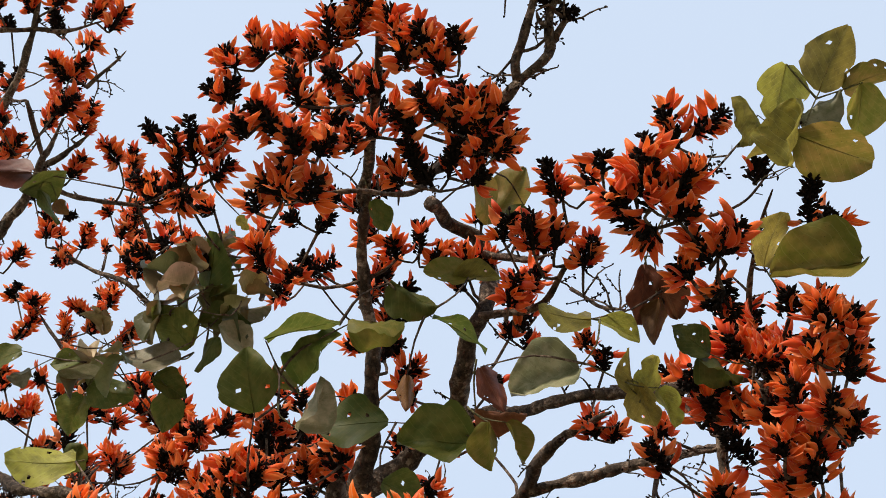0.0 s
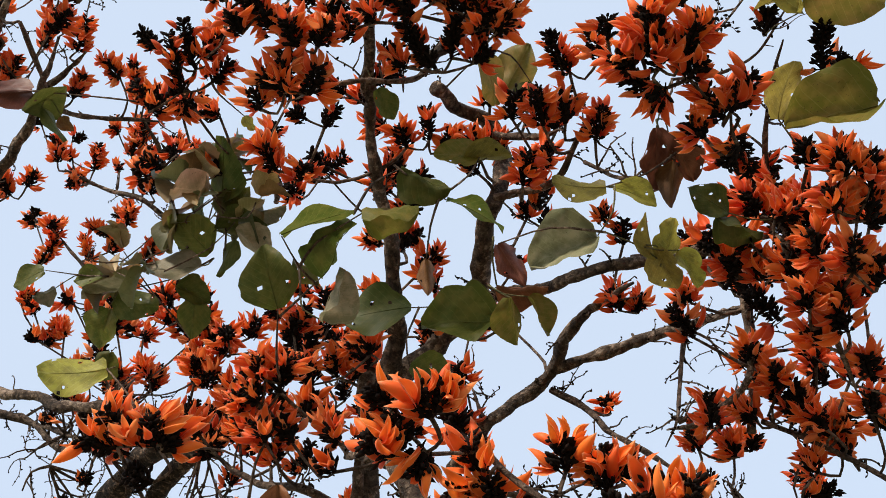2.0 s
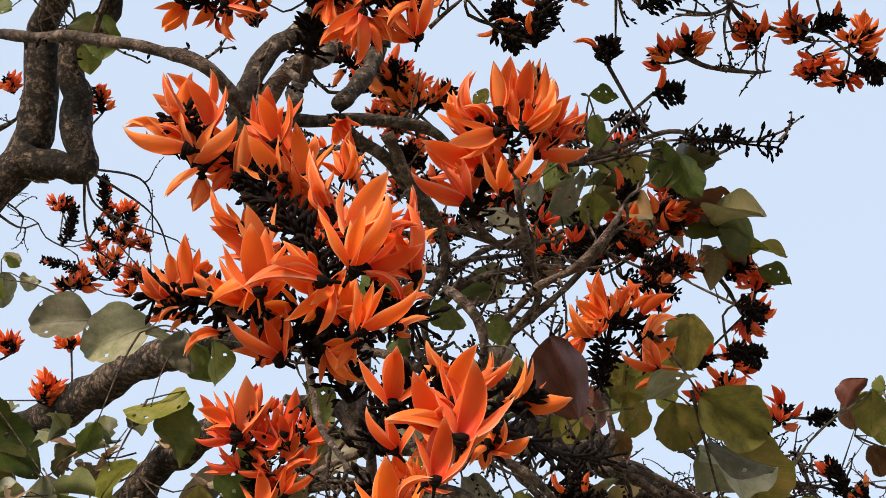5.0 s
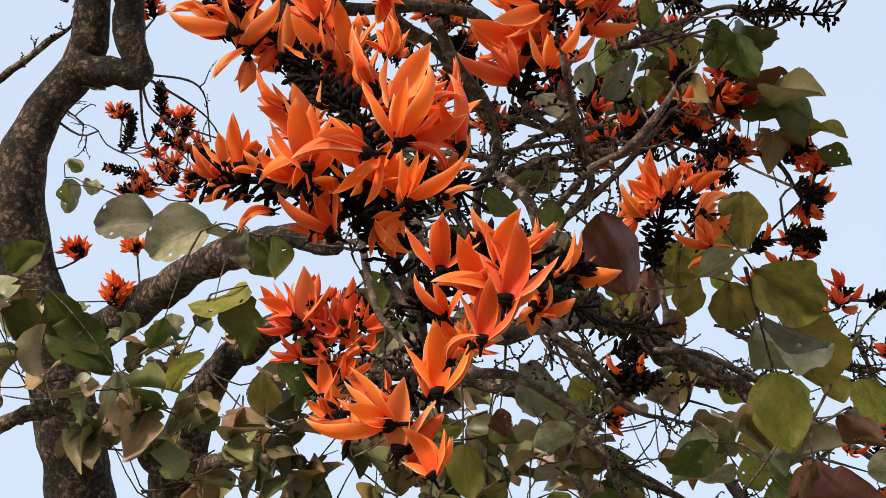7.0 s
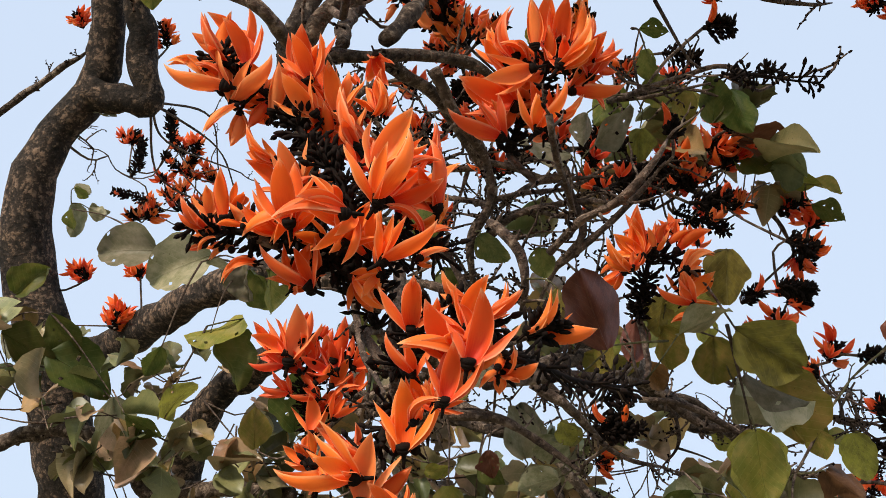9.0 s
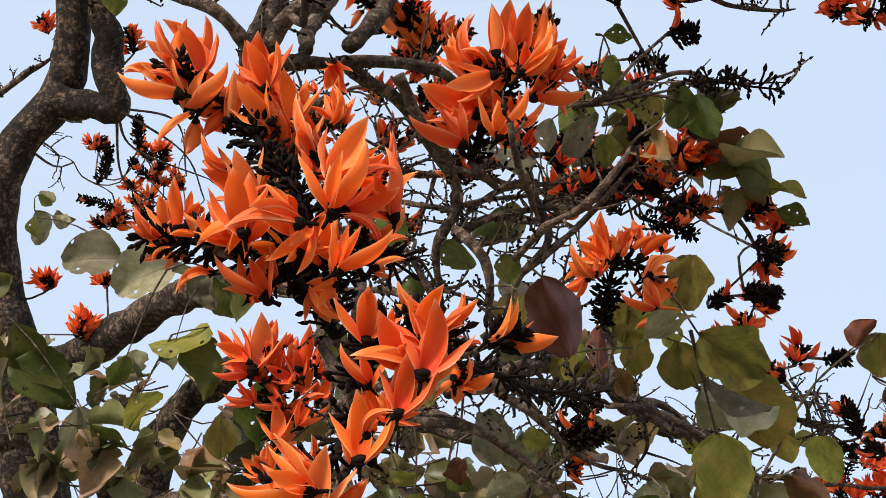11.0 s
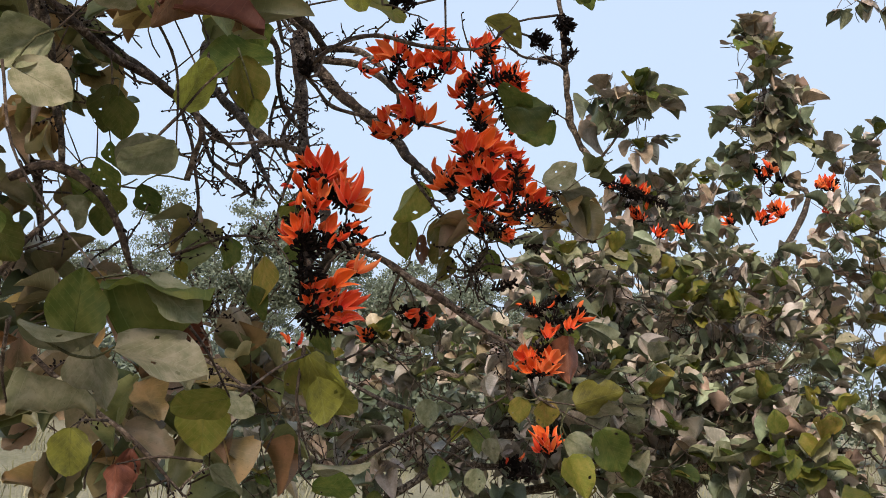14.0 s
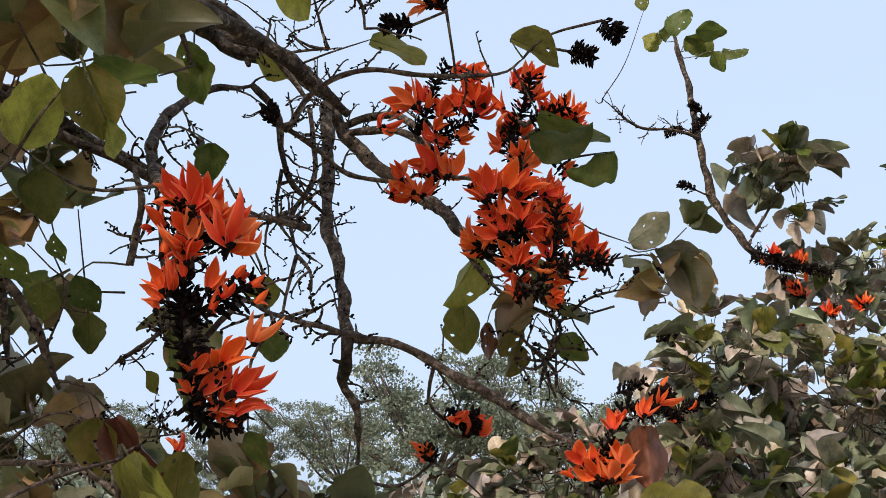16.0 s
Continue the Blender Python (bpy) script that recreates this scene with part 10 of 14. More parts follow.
flower(spike, "W", 0.544, 2.469, 1.826, 0.536, 2.445, 1.846, 0.175, -0.954, -0.244)
flower(spike, "T", 0.547, 2.482, 1.823, 0.517, 2.476, 1.817, 0.035, -0.242, 0.970)
flower(spike, "T", 0.564, 2.446, 1.796, 0.584, 2.444, 1.822, 0.175, -0.954, -0.244)
flower(spike, "T", 0.565, 2.466, 1.805, 0.571, 2.451, 1.824, -0.984, -0.179, -0.009)
flower(spike, "T", 0.442, 2.431, 1.791, 0.416, 2.417, 1.834, 0.175, -0.954, -0.244)
flower(spike, "T", 0.435, 2.443, 1.791, 0.406, 2.453, 1.811, 0.175, -0.954, -0.244)
flower(spike, "B", 0.437, 2.475, 1.793, 0.406, 2.467, 1.805, -0.035, 0.242, -0.970)
flower(spike, "T", 0.452, 2.433, 1.795, 0.440, 2.427, 1.827, 0.175, -0.954, -0.244)
flower(spike, "W", 0.454, 2.448, 1.796, 0.461, 2.425, 1.814, -0.984, -0.179, -0.009)
flower(spike, "T", 0.446, 2.434, 1.793, 0.468, 2.410, 1.826, 0.175, -0.954, -0.244)
flower(spike, "S", 0.445, 2.460, 1.800, 0.475, 2.464, 1.817, -0.984, -0.179, -0.009)
flower(spike, "T", 0.436, 2.428, 1.810, 0.424, 2.422, 1.822, 0.175, -0.954, -0.244)
flower(spike, "T", 0.434, 2.452, 1.817, 0.418, 2.450, 1.820, 0.984, 0.179, 0.009)
flower(spike, "T", 0.493, 2.429, 1.804, 0.476, 2.410, 1.826, 0.175, -0.954, -0.244)
flower(spike, "W", 0.488, 2.444, 1.809, 0.484, 2.452, 1.835, -0.984, -0.179, -0.009)
flower(spike, "T", 0.490, 2.438, 1.797, 0.504, 2.428, 1.821, 0.175, -0.954, -0.244)
flower(spike, "S", 0.490, 2.478, 1.803, 0.484, 2.472, 1.821, -0.984, -0.179, -0.009)
flower(spike, "B", 0.519, 2.452, 1.782, 0.466, 2.440, 1.798, 0.035, -0.242, 0.970)
flower(spike, "B", 0.512, 2.484, 1.781, 0.490, 2.465, 1.811, -0.984, -0.179, -0.009)
flower(spike, "W", 0.526, 2.472, 1.778, 0.492, 2.468, 1.768, 0.984, 0.179, 0.009)
flower(spike, "T", 0.482, 2.435, 1.794, 0.509, 2.421, 1.797, 0.175, -0.954, -0.244)
flower(spike, "W", 0.483, 2.462, 1.798, 0.501, 2.448, 1.808, 0.035, -0.242, 0.970)
flower(spike, "S", 0.480, 2.460, 1.800, 0.500, 2.455, 1.790, 0.175, -0.954, -0.244)
flower(spike, "T", 0.447, 2.444, 1.747, 0.437, 2.419, 1.781, 0.175, -0.954, -0.244)
flower(spike, "W", 0.441, 2.483, 1.749, 0.419, 2.486, 1.781, -0.984, -0.179, -0.009)
flower(spike, "T", 0.441, 2.479, 1.751, 0.417, 2.465, 1.765, -0.035, 0.242, -0.970)
flower(spike, "T", 0.441, 2.432, 1.752, 0.463, 2.410, 1.779, 0.175, -0.954, -0.244)
flower(spike, "T", 0.506, 2.449, 1.736, 0.494, 2.444, 1.768, 0.175, -0.954, -0.244)
flower(spike, "T", 0.501, 2.483, 1.738, 0.500, 2.491, 1.773, 0.984, 0.179, 0.009)
flower(spike, "T", 0.509, 2.463, 1.736, 0.485, 2.444, 1.751, 0.175, -0.954, -0.244)
flower(spike, "T", 0.495, 2.451, 1.750, 0.515, 2.443, 1.754, 0.175, -0.954, -0.244)
flower(spike, "S", 0.493, 2.482, 1.756, 0.507, 2.468, 1.746, -0.035, 0.242, -0.970)
flower(spike, "T", 0.491, 2.486, 1.759, 0.503, 2.485, 1.768, 0.035, -0.242, 0.970)
flower(spike, "S", 0.536, 2.443, 1.779, 0.549, 2.449, 1.793, 0.175, -0.954, -0.244)
flower(spike, "W", 0.537, 2.477, 1.788, 0.543, 2.482, 1.804, 0.035, -0.242, 0.970)
flower(spike, "W", 0.534, 2.487, 1.787, 0.549, 2.485, 1.786, 0.035, -0.242, 0.970)
flower(spike, "S", 0.464, 2.429, 1.800, 0.484, 2.421, 1.811, 0.175, -0.954, -0.244)
flower(spike, "S", 0.463, 2.457, 1.807, 0.468, 2.454, 1.825, 0.984, 0.179, 0.009)
flower(spike, "S", 0.462, 2.471, 1.808, 0.480, 2.474, 1.807, 0.035, -0.242, 0.970)
spike = flower_spike(1.6, 0.004, (0.558, 2.407, 1.468), (0.560, 2.396, 1.510), (0.576, 2.394, 1.530))
spike = flower_spike(1.6, 0.004, (0.583, 2.463, 1.554), (0.601, 2.458, 1.586), (0.633, 2.466, 1.578))
flower(spike, "T", 0.543, 2.370, 1.500, 0.516, 2.347, 1.516, 0.175, -0.954, -0.244)
flower(spike, "S", 0.545, 2.386, 1.498, 0.522, 2.379, 1.491, 0.175, -0.954, -0.244)
flower(spike, "T", 0.539, 2.375, 1.492, 0.535, 2.354, 1.533, 0.175, -0.954, -0.244)
flower(spike, "W", 0.543, 2.419, 1.488, 0.549, 2.413, 1.522, -0.984, -0.179, -0.009)
flower(spike, "T", 0.554, 2.383, 1.500, 0.549, 2.378, 1.529, 0.175, -0.954, -0.244)
flower(spike, "T", 0.560, 2.374, 1.483, 0.527, 2.355, 1.493, 0.175, -0.954, -0.244)
flower(spike, "S", 0.558, 2.395, 1.478, 0.547, 2.374, 1.504, 0.175, -0.954, -0.244)
flower(spike, "S", 0.562, 2.408, 1.485, 0.536, 2.414, 1.507, 0.175, -0.954, -0.244)
flower(spike, "T", 0.558, 2.379, 1.475, 0.543, 2.348, 1.508, 0.175, -0.954, -0.244)
flower(spike, "W", 0.559, 2.412, 1.479, 0.562, 2.414, 1.508, 0.175, -0.954, -0.244)
flower(spike, "T", 0.571, 2.394, 1.474, 0.561, 2.374, 1.513, 0.175, -0.954, -0.244)
flower(spike, "S", 0.574, 2.408, 1.476, 0.542, 2.406, 1.490, 0.175, -0.954, -0.244)
flower(spike, "T", 0.566, 2.414, 1.478, 0.588, 2.399, 1.510, -0.984, -0.179, -0.009)
flower(spike, "T", 0.577, 2.380, 1.477, 0.584, 2.354, 1.505, 0.175, -0.954, -0.244)
flower(spike, "S", 0.576, 2.426, 1.478, 0.591, 2.443, 1.493, 0.984, 0.179, 0.009)
flower(spike, "W", 0.575, 2.402, 1.479, 0.597, 2.383, 1.495, -0.984, -0.179, -0.009)
flower(spike, "T", 0.583, 2.386, 1.492, 0.584, 2.376, 1.534, 0.175, -0.954, -0.244)
flower(spike, "T", 0.577, 2.427, 1.489, 0.569, 2.419, 1.519, -0.035, 0.242, -0.970)
flower(spike, "S", 0.584, 2.432, 1.492, 0.566, 2.420, 1.524, 0.175, -0.954, -0.244)
flower(spike, "T", 0.592, 2.382, 1.495, 0.600, 2.356, 1.527, 0.175, -0.954, -0.244)
flower(spike, "T", 0.596, 2.408, 1.492, 0.583, 2.413, 1.518, 0.175, -0.954, -0.244)
flower(spike, "S", 0.594, 2.414, 1.499, 0.592, 2.416, 1.524, 0.035, -0.242, 0.970)
flower(spike, "T", 0.586, 2.390, 1.480, 0.610, 2.370, 1.500, 0.175, -0.954, -0.244)
flower(spike, "S", 0.586, 2.422, 1.477, 0.593, 2.403, 1.497, 0.175, -0.954, -0.244)
flower(spike, "S", 0.529, 2.372, 1.480, 0.507, 2.359, 1.488, 0.175, -0.954, -0.244)
flower(spike, "S", 0.525, 2.400, 1.481, 0.519, 2.386, 1.499, 0.984, 0.179, 0.009)
flower(spike, "T", 0.579, 2.363, 1.543, 0.574, 2.362, 1.577, 0.175, -0.954, -0.244)
flower(spike, "T", 0.577, 2.373, 1.549, 0.595, 2.370, 1.568, 0.175, -0.954, -0.244)
flower(spike, "S", 0.581, 2.390, 1.547, 0.585, 2.404, 1.575, 0.035, -0.242, 0.970)
flower(spike, "S", 0.590, 2.372, 1.557, 0.599, 2.353, 1.573, 0.175, -0.954, -0.244)
flower(spike, "T", 0.591, 2.411, 1.562, 0.588, 2.408, 1.579, 0.035, -0.242, 0.970)
flower(spike, "S", 0.589, 2.415, 1.559, 0.590, 2.417, 1.576, 0.035, -0.242, 0.970)
flower(spike, "T", 0.624, 2.373, 1.565, 0.636, 2.373, 1.593, 0.175, -0.954, -0.244)
flower(spike, "T", 0.623, 2.387, 1.564, 0.625, 2.393, 1.594, 0.175, -0.954, -0.244)

cluster(-0.343, 1.576, 2.701, -0.351, 1.560, 2.732, 8)
cluster(-0.177, 1.701, 2.760, -0.181, 1.676, 2.784, 7)
cluster(-0.095, 1.734, 2.745, -0.105, 1.709, 2.756, 5)
cluster(-0.090, 1.721, 2.565, -0.108, 1.700, 2.586, 5)
cluster(-0.036, 1.723, 2.589, -0.022, 1.716, 2.613, 6)
cluster(-0.019, 1.740, 2.565, 0.005, 1.740, 2.604, 7)
cluster(-0.074, 1.745, 2.528, -0.083, 1.730, 2.545, 6)
cluster(-0.060, 1.732, 2.561, -0.121, 1.717, 2.538, 2, True)
cluster(-0.017, 1.821, 2.523, -0.001, 1.823, 2.546, 5)
cluster(-0.153, 1.531, 2.456, -0.163, 1.517, 2.471, 2, True)
cluster(-0.226, 1.617, 2.477, -0.228, 1.606, 2.494, 3)
cluster(-0.079, 1.342, 2.412, -0.075, 1.340, 2.433, 1)
cluster(0.076, 1.868, 2.522, 0.121, 1.848, 2.543, 7)
cluster(0.126, 1.893, 2.498, 0.149, 1.882, 2.526, 5)
cluster(0.110, 1.910, 2.459, 0.119, 1.921, 2.433, 4)
cluster(-0.698, 2.132, 3.251, -0.703, 2.120, 3.288, 10)
cluster(-0.671, 2.177, 3.179, -0.682, 2.162, 3.214, 10)
cluster(-0.648, 2.207, 3.132, -0.636, 2.200, 3.169, 9)
cluster(-0.724, 2.146, 3.212, -0.741, 2.135, 3.233, 8)
cluster(-1.809, 2.608, 3.343, -1.792, 2.542, 3.428, 2, True)
cluster(-1.938, 2.619, 3.260, -1.934, 2.606, 3.358, 0, True)
cluster(-1.750, 2.676, 3.243, -1.789, 2.656, 3.270, 12)
cluster(-1.687, 2.697, 3.235, -1.722, 2.681, 3.273, 9)
cluster(-1.831, 2.695, 3.168, -1.853, 2.666, 3.198, 8)
cluster(-1.727, 2.739, 3.135, -1.747, 2.704, 3.162, 9)
cluster(-1.917, 2.690, 3.135, -1.930, 2.664, 3.165, 4, True)
cluster(-1.776, 2.256, 2.706, -1.805, 2.248, 2.741, 10)
cluster(-1.603, 2.169, 2.516, -1.581, 2.169, 2.569, 14)
cluster(-1.626, 2.291, 2.713, -1.638, 2.278, 2.743, 6)
cluster(-1.583, 2.173, 3.400, -1.578, 2.122, 3.449, 8)
cluster(-1.944, 2.222, 3.572, -1.953, 2.184, 3.604, 9)
cluster(0.240, 2.034, 2.132, 0.224, 2.012, 2.183, 1, True)
cluster(0.287, 2.060, 2.104, 0.255, 2.058, 2.119, 2, True)
cluster(-0.179, 0.837, 1.939, -0.171, 0.836, 1.943, 2)
cluster(-0.203, 1.490, 2.000, -0.180, 1.465, 2.050, 1, True)
cluster(-0.233, 1.474, 2.014, -0.157, 1.479, 2.018, 1, True)
cluster(0.028, 2.135, 2.369, -0.002, 2.128, 2.383, 4)
cluster(0.050, 2.135, 2.376, 0.065, 2.116, 2.414, 5)
cluster(0.018, 2.141, 2.346, -0.029, 2.143, 2.355, 3)
cluster(0.080, 2.139, 2.443, 0.127, 2.131, 2.444, 3)
cluster(0.090, 2.137, 2.455, 0.089, 2.136, 2.473, 3)
cluster(0.098, 2.013, 2.259, 0.076, 2.001, 2.276, 4)
cluster(0.140, 2.012, 2.272, 0.159, 2.015, 2.308, 5)
cluster(0.121, 2.018, 2.245, 0.110, 2.018, 2.250, 3)
cluster(0.193, 2.013, 2.282, 0.241, 2.026, 2.283, 0, True)
cluster(0.118, 2.003, 2.497, 0.139, 1.994, 2.513, 4)
cluster(0.245, 2.091, 2.193, 0.222, 2.080, 2.211, 0, True)
cluster(0.337, 2.401, 2.216, 0.317, 2.396, 2.232, 3, True)
cluster(0.282, 2.404, 2.193, 0.237, 2.404, 2.196, 0, True)
cluster(-0.409, 1.541, 2.173, -0.386, 1.541, 2.192, 3, True)
cluster(-0.351, 2.275, 2.155, -0.338, 2.275, 2.149, 3)
cluster(0.287, 2.684, 1.589, 0.342, 2.689, 1.592, 2, True)
cluster(0.327, 2.692, 1.558, 0.334, 2.686, 1.575, 2)
cluster(0.635, 2.460, 1.590, 0.653, 2.467, 1.602, 1, True, size=0.86)
cluster(0.605, 2.442, 1.320, 0.602, 2.440, 1.348, 5, size=0.86)
cluster(0.587, 2.446, 1.277, 0.558, 2.448, 1.286, 0, True, size=0.86)
cluster(1.024, 3.985, 2.171, 1.136, 3.983, 2.121, 3, True, owner=second)
cluster(1.144, 4.219, 2.001, 1.114, 4.219, 2.019, 4, owner=second)
cluster(1.220, 4.222, 2.024, 1.238, 4.215, 2.053, 4, owner=second)
cluster(1.653, 4.346, 2.122, 1.671, 4.343, 2.162, 6, owner=second)
cluster(1.544, 4.338, 2.116, 1.523, 4.333, 2.145, 4, owner=second)
cluster(1.349, 4.328, 2.067, 1.328, 4.323, 2.095, 4, owner=second)
cluster(0.094, 2.312, 1.999, 0.084, 2.307, 2.021, 0, True, size=0.86)
cluster(0.859, 4.530, 2.548, 0.806, 4.507, 2.565, 0, True, owner=second)
cluster(0.890, 4.496, 2.827, 0.857, 4.480, 2.856, 0, True, owner=second)
cluster(1.481, 4.032, 1.309, 1.463, 4.025, 1.334, 4, owner=second)
cluster(0.231, 2.890, 1.525, 0.227, 2.884, 1.536, 2)
cluster(1.966, 4.419, 2.285, 1.928, 4.421, 2.329, 8, owner=second)
cluster(1.778, 4.440, 2.178, 1.741, 4.449, 2.212, 8, owner=second)
cluster(1.976, 4.437, 2.171, 1.995, 4.440, 2.220, 8, owner=second)
cluster(1.073, 4.247, 2.205, 1.005, 4.241, 2.221, 2, True, owner=second)
cluster(1.127, 4.067, 2.054, 1.070, 4.076, 2.114, 4, owner=second)
cluster(1.911, 5.002, 2.449, 1.880, 4.982, 2.497, 3, owner=second)
cluster(0.960, 3.978, 2.186, 1.184, 3.957, 2.101, 2, True, owner=second)
cluster(1.015, 4.036, 2.163, 1.106, 4.066, 2.143, 2, True, owner=second)
cluster(0.621, 3.270, 1.970, 0.740, 3.295, 1.986, 0, True)
cluster(0.683, 3.890, 1.905, 0.790, 3.857, 1.932, 0, True, owner=second)
cluster(0.719, 3.896, 1.880, 0.824, 3.903, 1.895, 0, True, owner=second)
cluster(0.568, 3.700, 1.739, 0.642, 3.686, 1.765, 0, True, owner=second)
cluster(0.718, 3.718, 1.689, 0.821, 3.753, 1.731, 2, True, owner=second)
cluster(0.744, 3.724, 1.666, 0.678, 3.692, 1.701, 3, True, owner=second)
cluster(1.272, 4.019, 1.280, 1.321, 4.036, 1.320, 0, True, owner=second)
cluster(0.596, 3.366, 1.209, 0.652, 3.367, 1.234, 2, True)
cluster(0.625, 3.372, 1.183, 0.686, 3.392, 1.224, 0, True)
cluster(0.850, 4.503, 2.750, 0.910, 4.525, 2.821, 0, True, owner=second)
cluster(0.828, 4.499, 2.770, 0.764, 4.504, 2.758, 0, True, owner=second)
cluster(1.645, 4.323, 2.298, 1.684, 4.298, 2.357, 3, True, owner=second)
cluster(1.887, 5.007, 2.421, 1.840, 5.007, 2.511, 2, True, owner=second)
cluster(1.917, 5.014, 2.371, 1.964, 5.013, 2.456, 2, True, owner=second)
cluster(1.895, 4.418, 2.302, 1.986, 4.431, 2.335, 6, owner=second)
cluster(0.582, 2.529, 2.239, 0.610, 2.539, 2.211, 0, True)
cluster(0.523, 2.538, 2.191, 0.562, 2.531, 2.174, 0, True)
cluster(-0.215, 1.763, 2.645, -0.111, 1.759, 2.657, 2, True)
cluster(-0.119, 1.784, 2.669, -0.048, 1.861, 2.611, 2, True)
cluster(-0.121, 1.843, 2.538, -0.025, 1.910, 2.522, 1, True)
cluster(-0.178, 1.798, 2.596, -0.096, 1.826, 2.625, 2, True)
cluster(-0.009, 1.903, 2.363, 0.026, 1.897, 2.381, 1, True)
cluster(0.055, 1.962, 2.405, 0.125, 1.997, 2.419, 0, True)
cluster(-0.263, 1.659, 2.090, -0.199, 1.706, 2.074, 0, True)
cluster(-0.243, 1.653, 2.116, -0.193, 1.649, 2.120, 0, True)
cluster(-1.805, 2.407, 3.112, -1.782, 2.405, 3.244, 0, True)
cluster(-1.679, 2.402, 3.214, -1.677, 2.366, 3.313, 0, True)
cluster(-1.761, 2.451, 3.050, -1.855, 2.396, 3.064, 2, True)
cluster(-1.653, 2.447, 3.134, -1.697, 2.406, 3.179, 2, True)
cluster(-0.163, 1.034, 2.483, -0.138, 1.025, 2.524, 1, True)
cluster(-0.208, 1.011, 2.501, -0.178, 1.038, 2.487, 0, True)
cluster(-0.272, 1.093, 2.726, -0.240, 1.067, 2.764, 0, True)
cluster(-0.049, 1.258, 2.739, 0.013, 1.262, 2.763, 1, True)
cluster(-0.027, 1.278, 2.716, 0.030, 1.268, 2.723, 0, True)
cluster(0.037, 1.153, 2.744, 0.079, 1.155, 2.768, 1, True)
cluster(0.227, 1.473, 2.881, 0.288, 1.476, 2.897, 1, True)
cluster(0.255, 1.523, 2.813, 0.306, 1.524, 2.830, 1, True)
cluster(0.326, 1.567, 2.771, 0.362, 1.587, 2.754, 1, True)
cluster(-0.106, 1.605, 2.745, -0.043, 1.607, 2.724, 0, True)
cluster(-0.188, 1.448, 2.398, -0.099, 1.455, 2.430, 1, True)
cluster(-0.074, 1.579, 2.423, -0.008, 1.582, 2.426, 1, True)
cluster(0.077, 1.742, 2.413, 0.124, 1.761, 2.394, 0, True)
cluster(0.057, 1.781, 2.346, 0.112, 1.806, 2.336, 0, True)
cluster(-1.248, 1.520, 3.473, -1.258, 1.488, 3.493, 7)
cluster(-1.205, 1.319, 3.690, -1.184, 1.268, 3.698, 7)
cluster(-0.667, 1.418, 3.328, -0.683, 1.411, 3.342, 4)
cluster(-0.951, 1.327, 3.515, -0.983, 1.297, 3.529, 7)
cluster(-1.082, 1.526, 3.502, -1.026, 1.500, 3.530, 8)
cluster(-1.241, 1.445, 3.516, -1.258, 1.424, 3.561, 8)
cluster(-1.028, 1.557, 3.439, -1.044, 1.542, 3.479, 8)
cluster(-0.704, 1.593, 3.520, -0.698, 1.556, 3.541, 2, True)
cluster(-0.717, 1.295, 3.454, -0.685, 1.295, 3.479, 2, True)
cluster(-0.838, 1.638, 3.371, -0.843, 1.623, 3.383, 4)
cluster(-0.878, 1.462, 3.315, -0.863, 1.428, 3.353, 7)
cluster(-0.851, 1.575, 3.495, -0.857, 1.557, 3.545, 8)
cluster(-0.894, 1.443, 3.433, -0.920, 1.398, 3.470, 5)
cluster(-0.987, 1.476, 3.378, -1.027, 1.450, 3.414, 6)
cluster(-1.134, 1.188, 3.460, -1.122, 1.168, 3.504, 2, True)
cluster(-0.612, 1.545, 3.647, -0.600, 1.504, 3.667, 2, True)
cluster(-0.750, 1.315, 3.379, -0.762, 1.268, 3.390, 6)
cluster(-1.070, 1.446, 3.430, -1.091, 1.411, 3.441, 5)
cluster(-1.194, 1.578, 3.550, -1.159, 1.591, 3.585, 1, True)
cluster(-1.101, 1.322, 3.345, -1.074, 1.302, 3.372, 5)
cluster(-0.837, 1.508, 3.404, -0.836, 1.508, 3.418, 6)
cluster(-0.920, 1.377, 3.319, -0.930, 1.342, 3.313, 4)
cluster(-1.291, 1.558, 3.671, -1.320, 1.522, 3.714, 6)
cluster(-1.650, 1.545, 4.012, -1.606, 1.543, 4.047, 8)
cluster(-1.449, 1.516, 3.811, -1.484, 1.493, 3.819, 6)
cluster(-1.483, 1.527, 3.726, -1.494, 1.491, 3.728, 1, True)
cluster(-1.600, 1.713, 3.877, -1.622, 1.680, 3.923, 8)
cluster(-1.419, 1.612, 3.792, -1.353, 1.576, 3.810, 7)
cluster(-0.652, 1.130, 3.115, -0.627, 1.092, 3.126, 2)
cluster(-0.579, 1.108, 3.072, -0.555, 1.094, 3.100, 5)
cluster(-0.738, 1.251, 3.200, -0.731, 1.232, 3.241, 0, True)
cluster(-0.475, 1.146, 3.357, -0.444, 1.144, 3.378, 5)
cluster(-0.513, 1.233, 3.253, -0.514, 1.215, 3.310, 0, True)
cluster(-0.600, 1.143, 3.268, -0.565, 1.118, 3.301, 5)
cluster(-0.558, 1.089, 3.121, -0.554, 1.037, 3.140, 4)
cluster(-0.565, 1.171, 3.342, -0.516, 1.154, 3.383, 3)
cluster(-0.433, 1.065, 3.131, -0.427, 1.041, 3.161, 4)
cluster(-0.575, 1.037, 3.209, -0.534, 0.997, 3.225, 6)
cluster(-0.641, 1.187, 3.143, -0.595, 1.173, 3.148, 2)
cluster(-0.655, 1.060, 3.025, -0.678, 1.039, 3.053, 3)
cluster(-0.459, 1.130, 3.167, -0.479, 1.088, 3.200, 6)
cluster(-0.488, 1.142, 3.013, -0.435, 1.116, 3.038, 3)
cluster(-0.577, 1.064, 3.180, -0.592, 1.051, 3.238, 1, True)
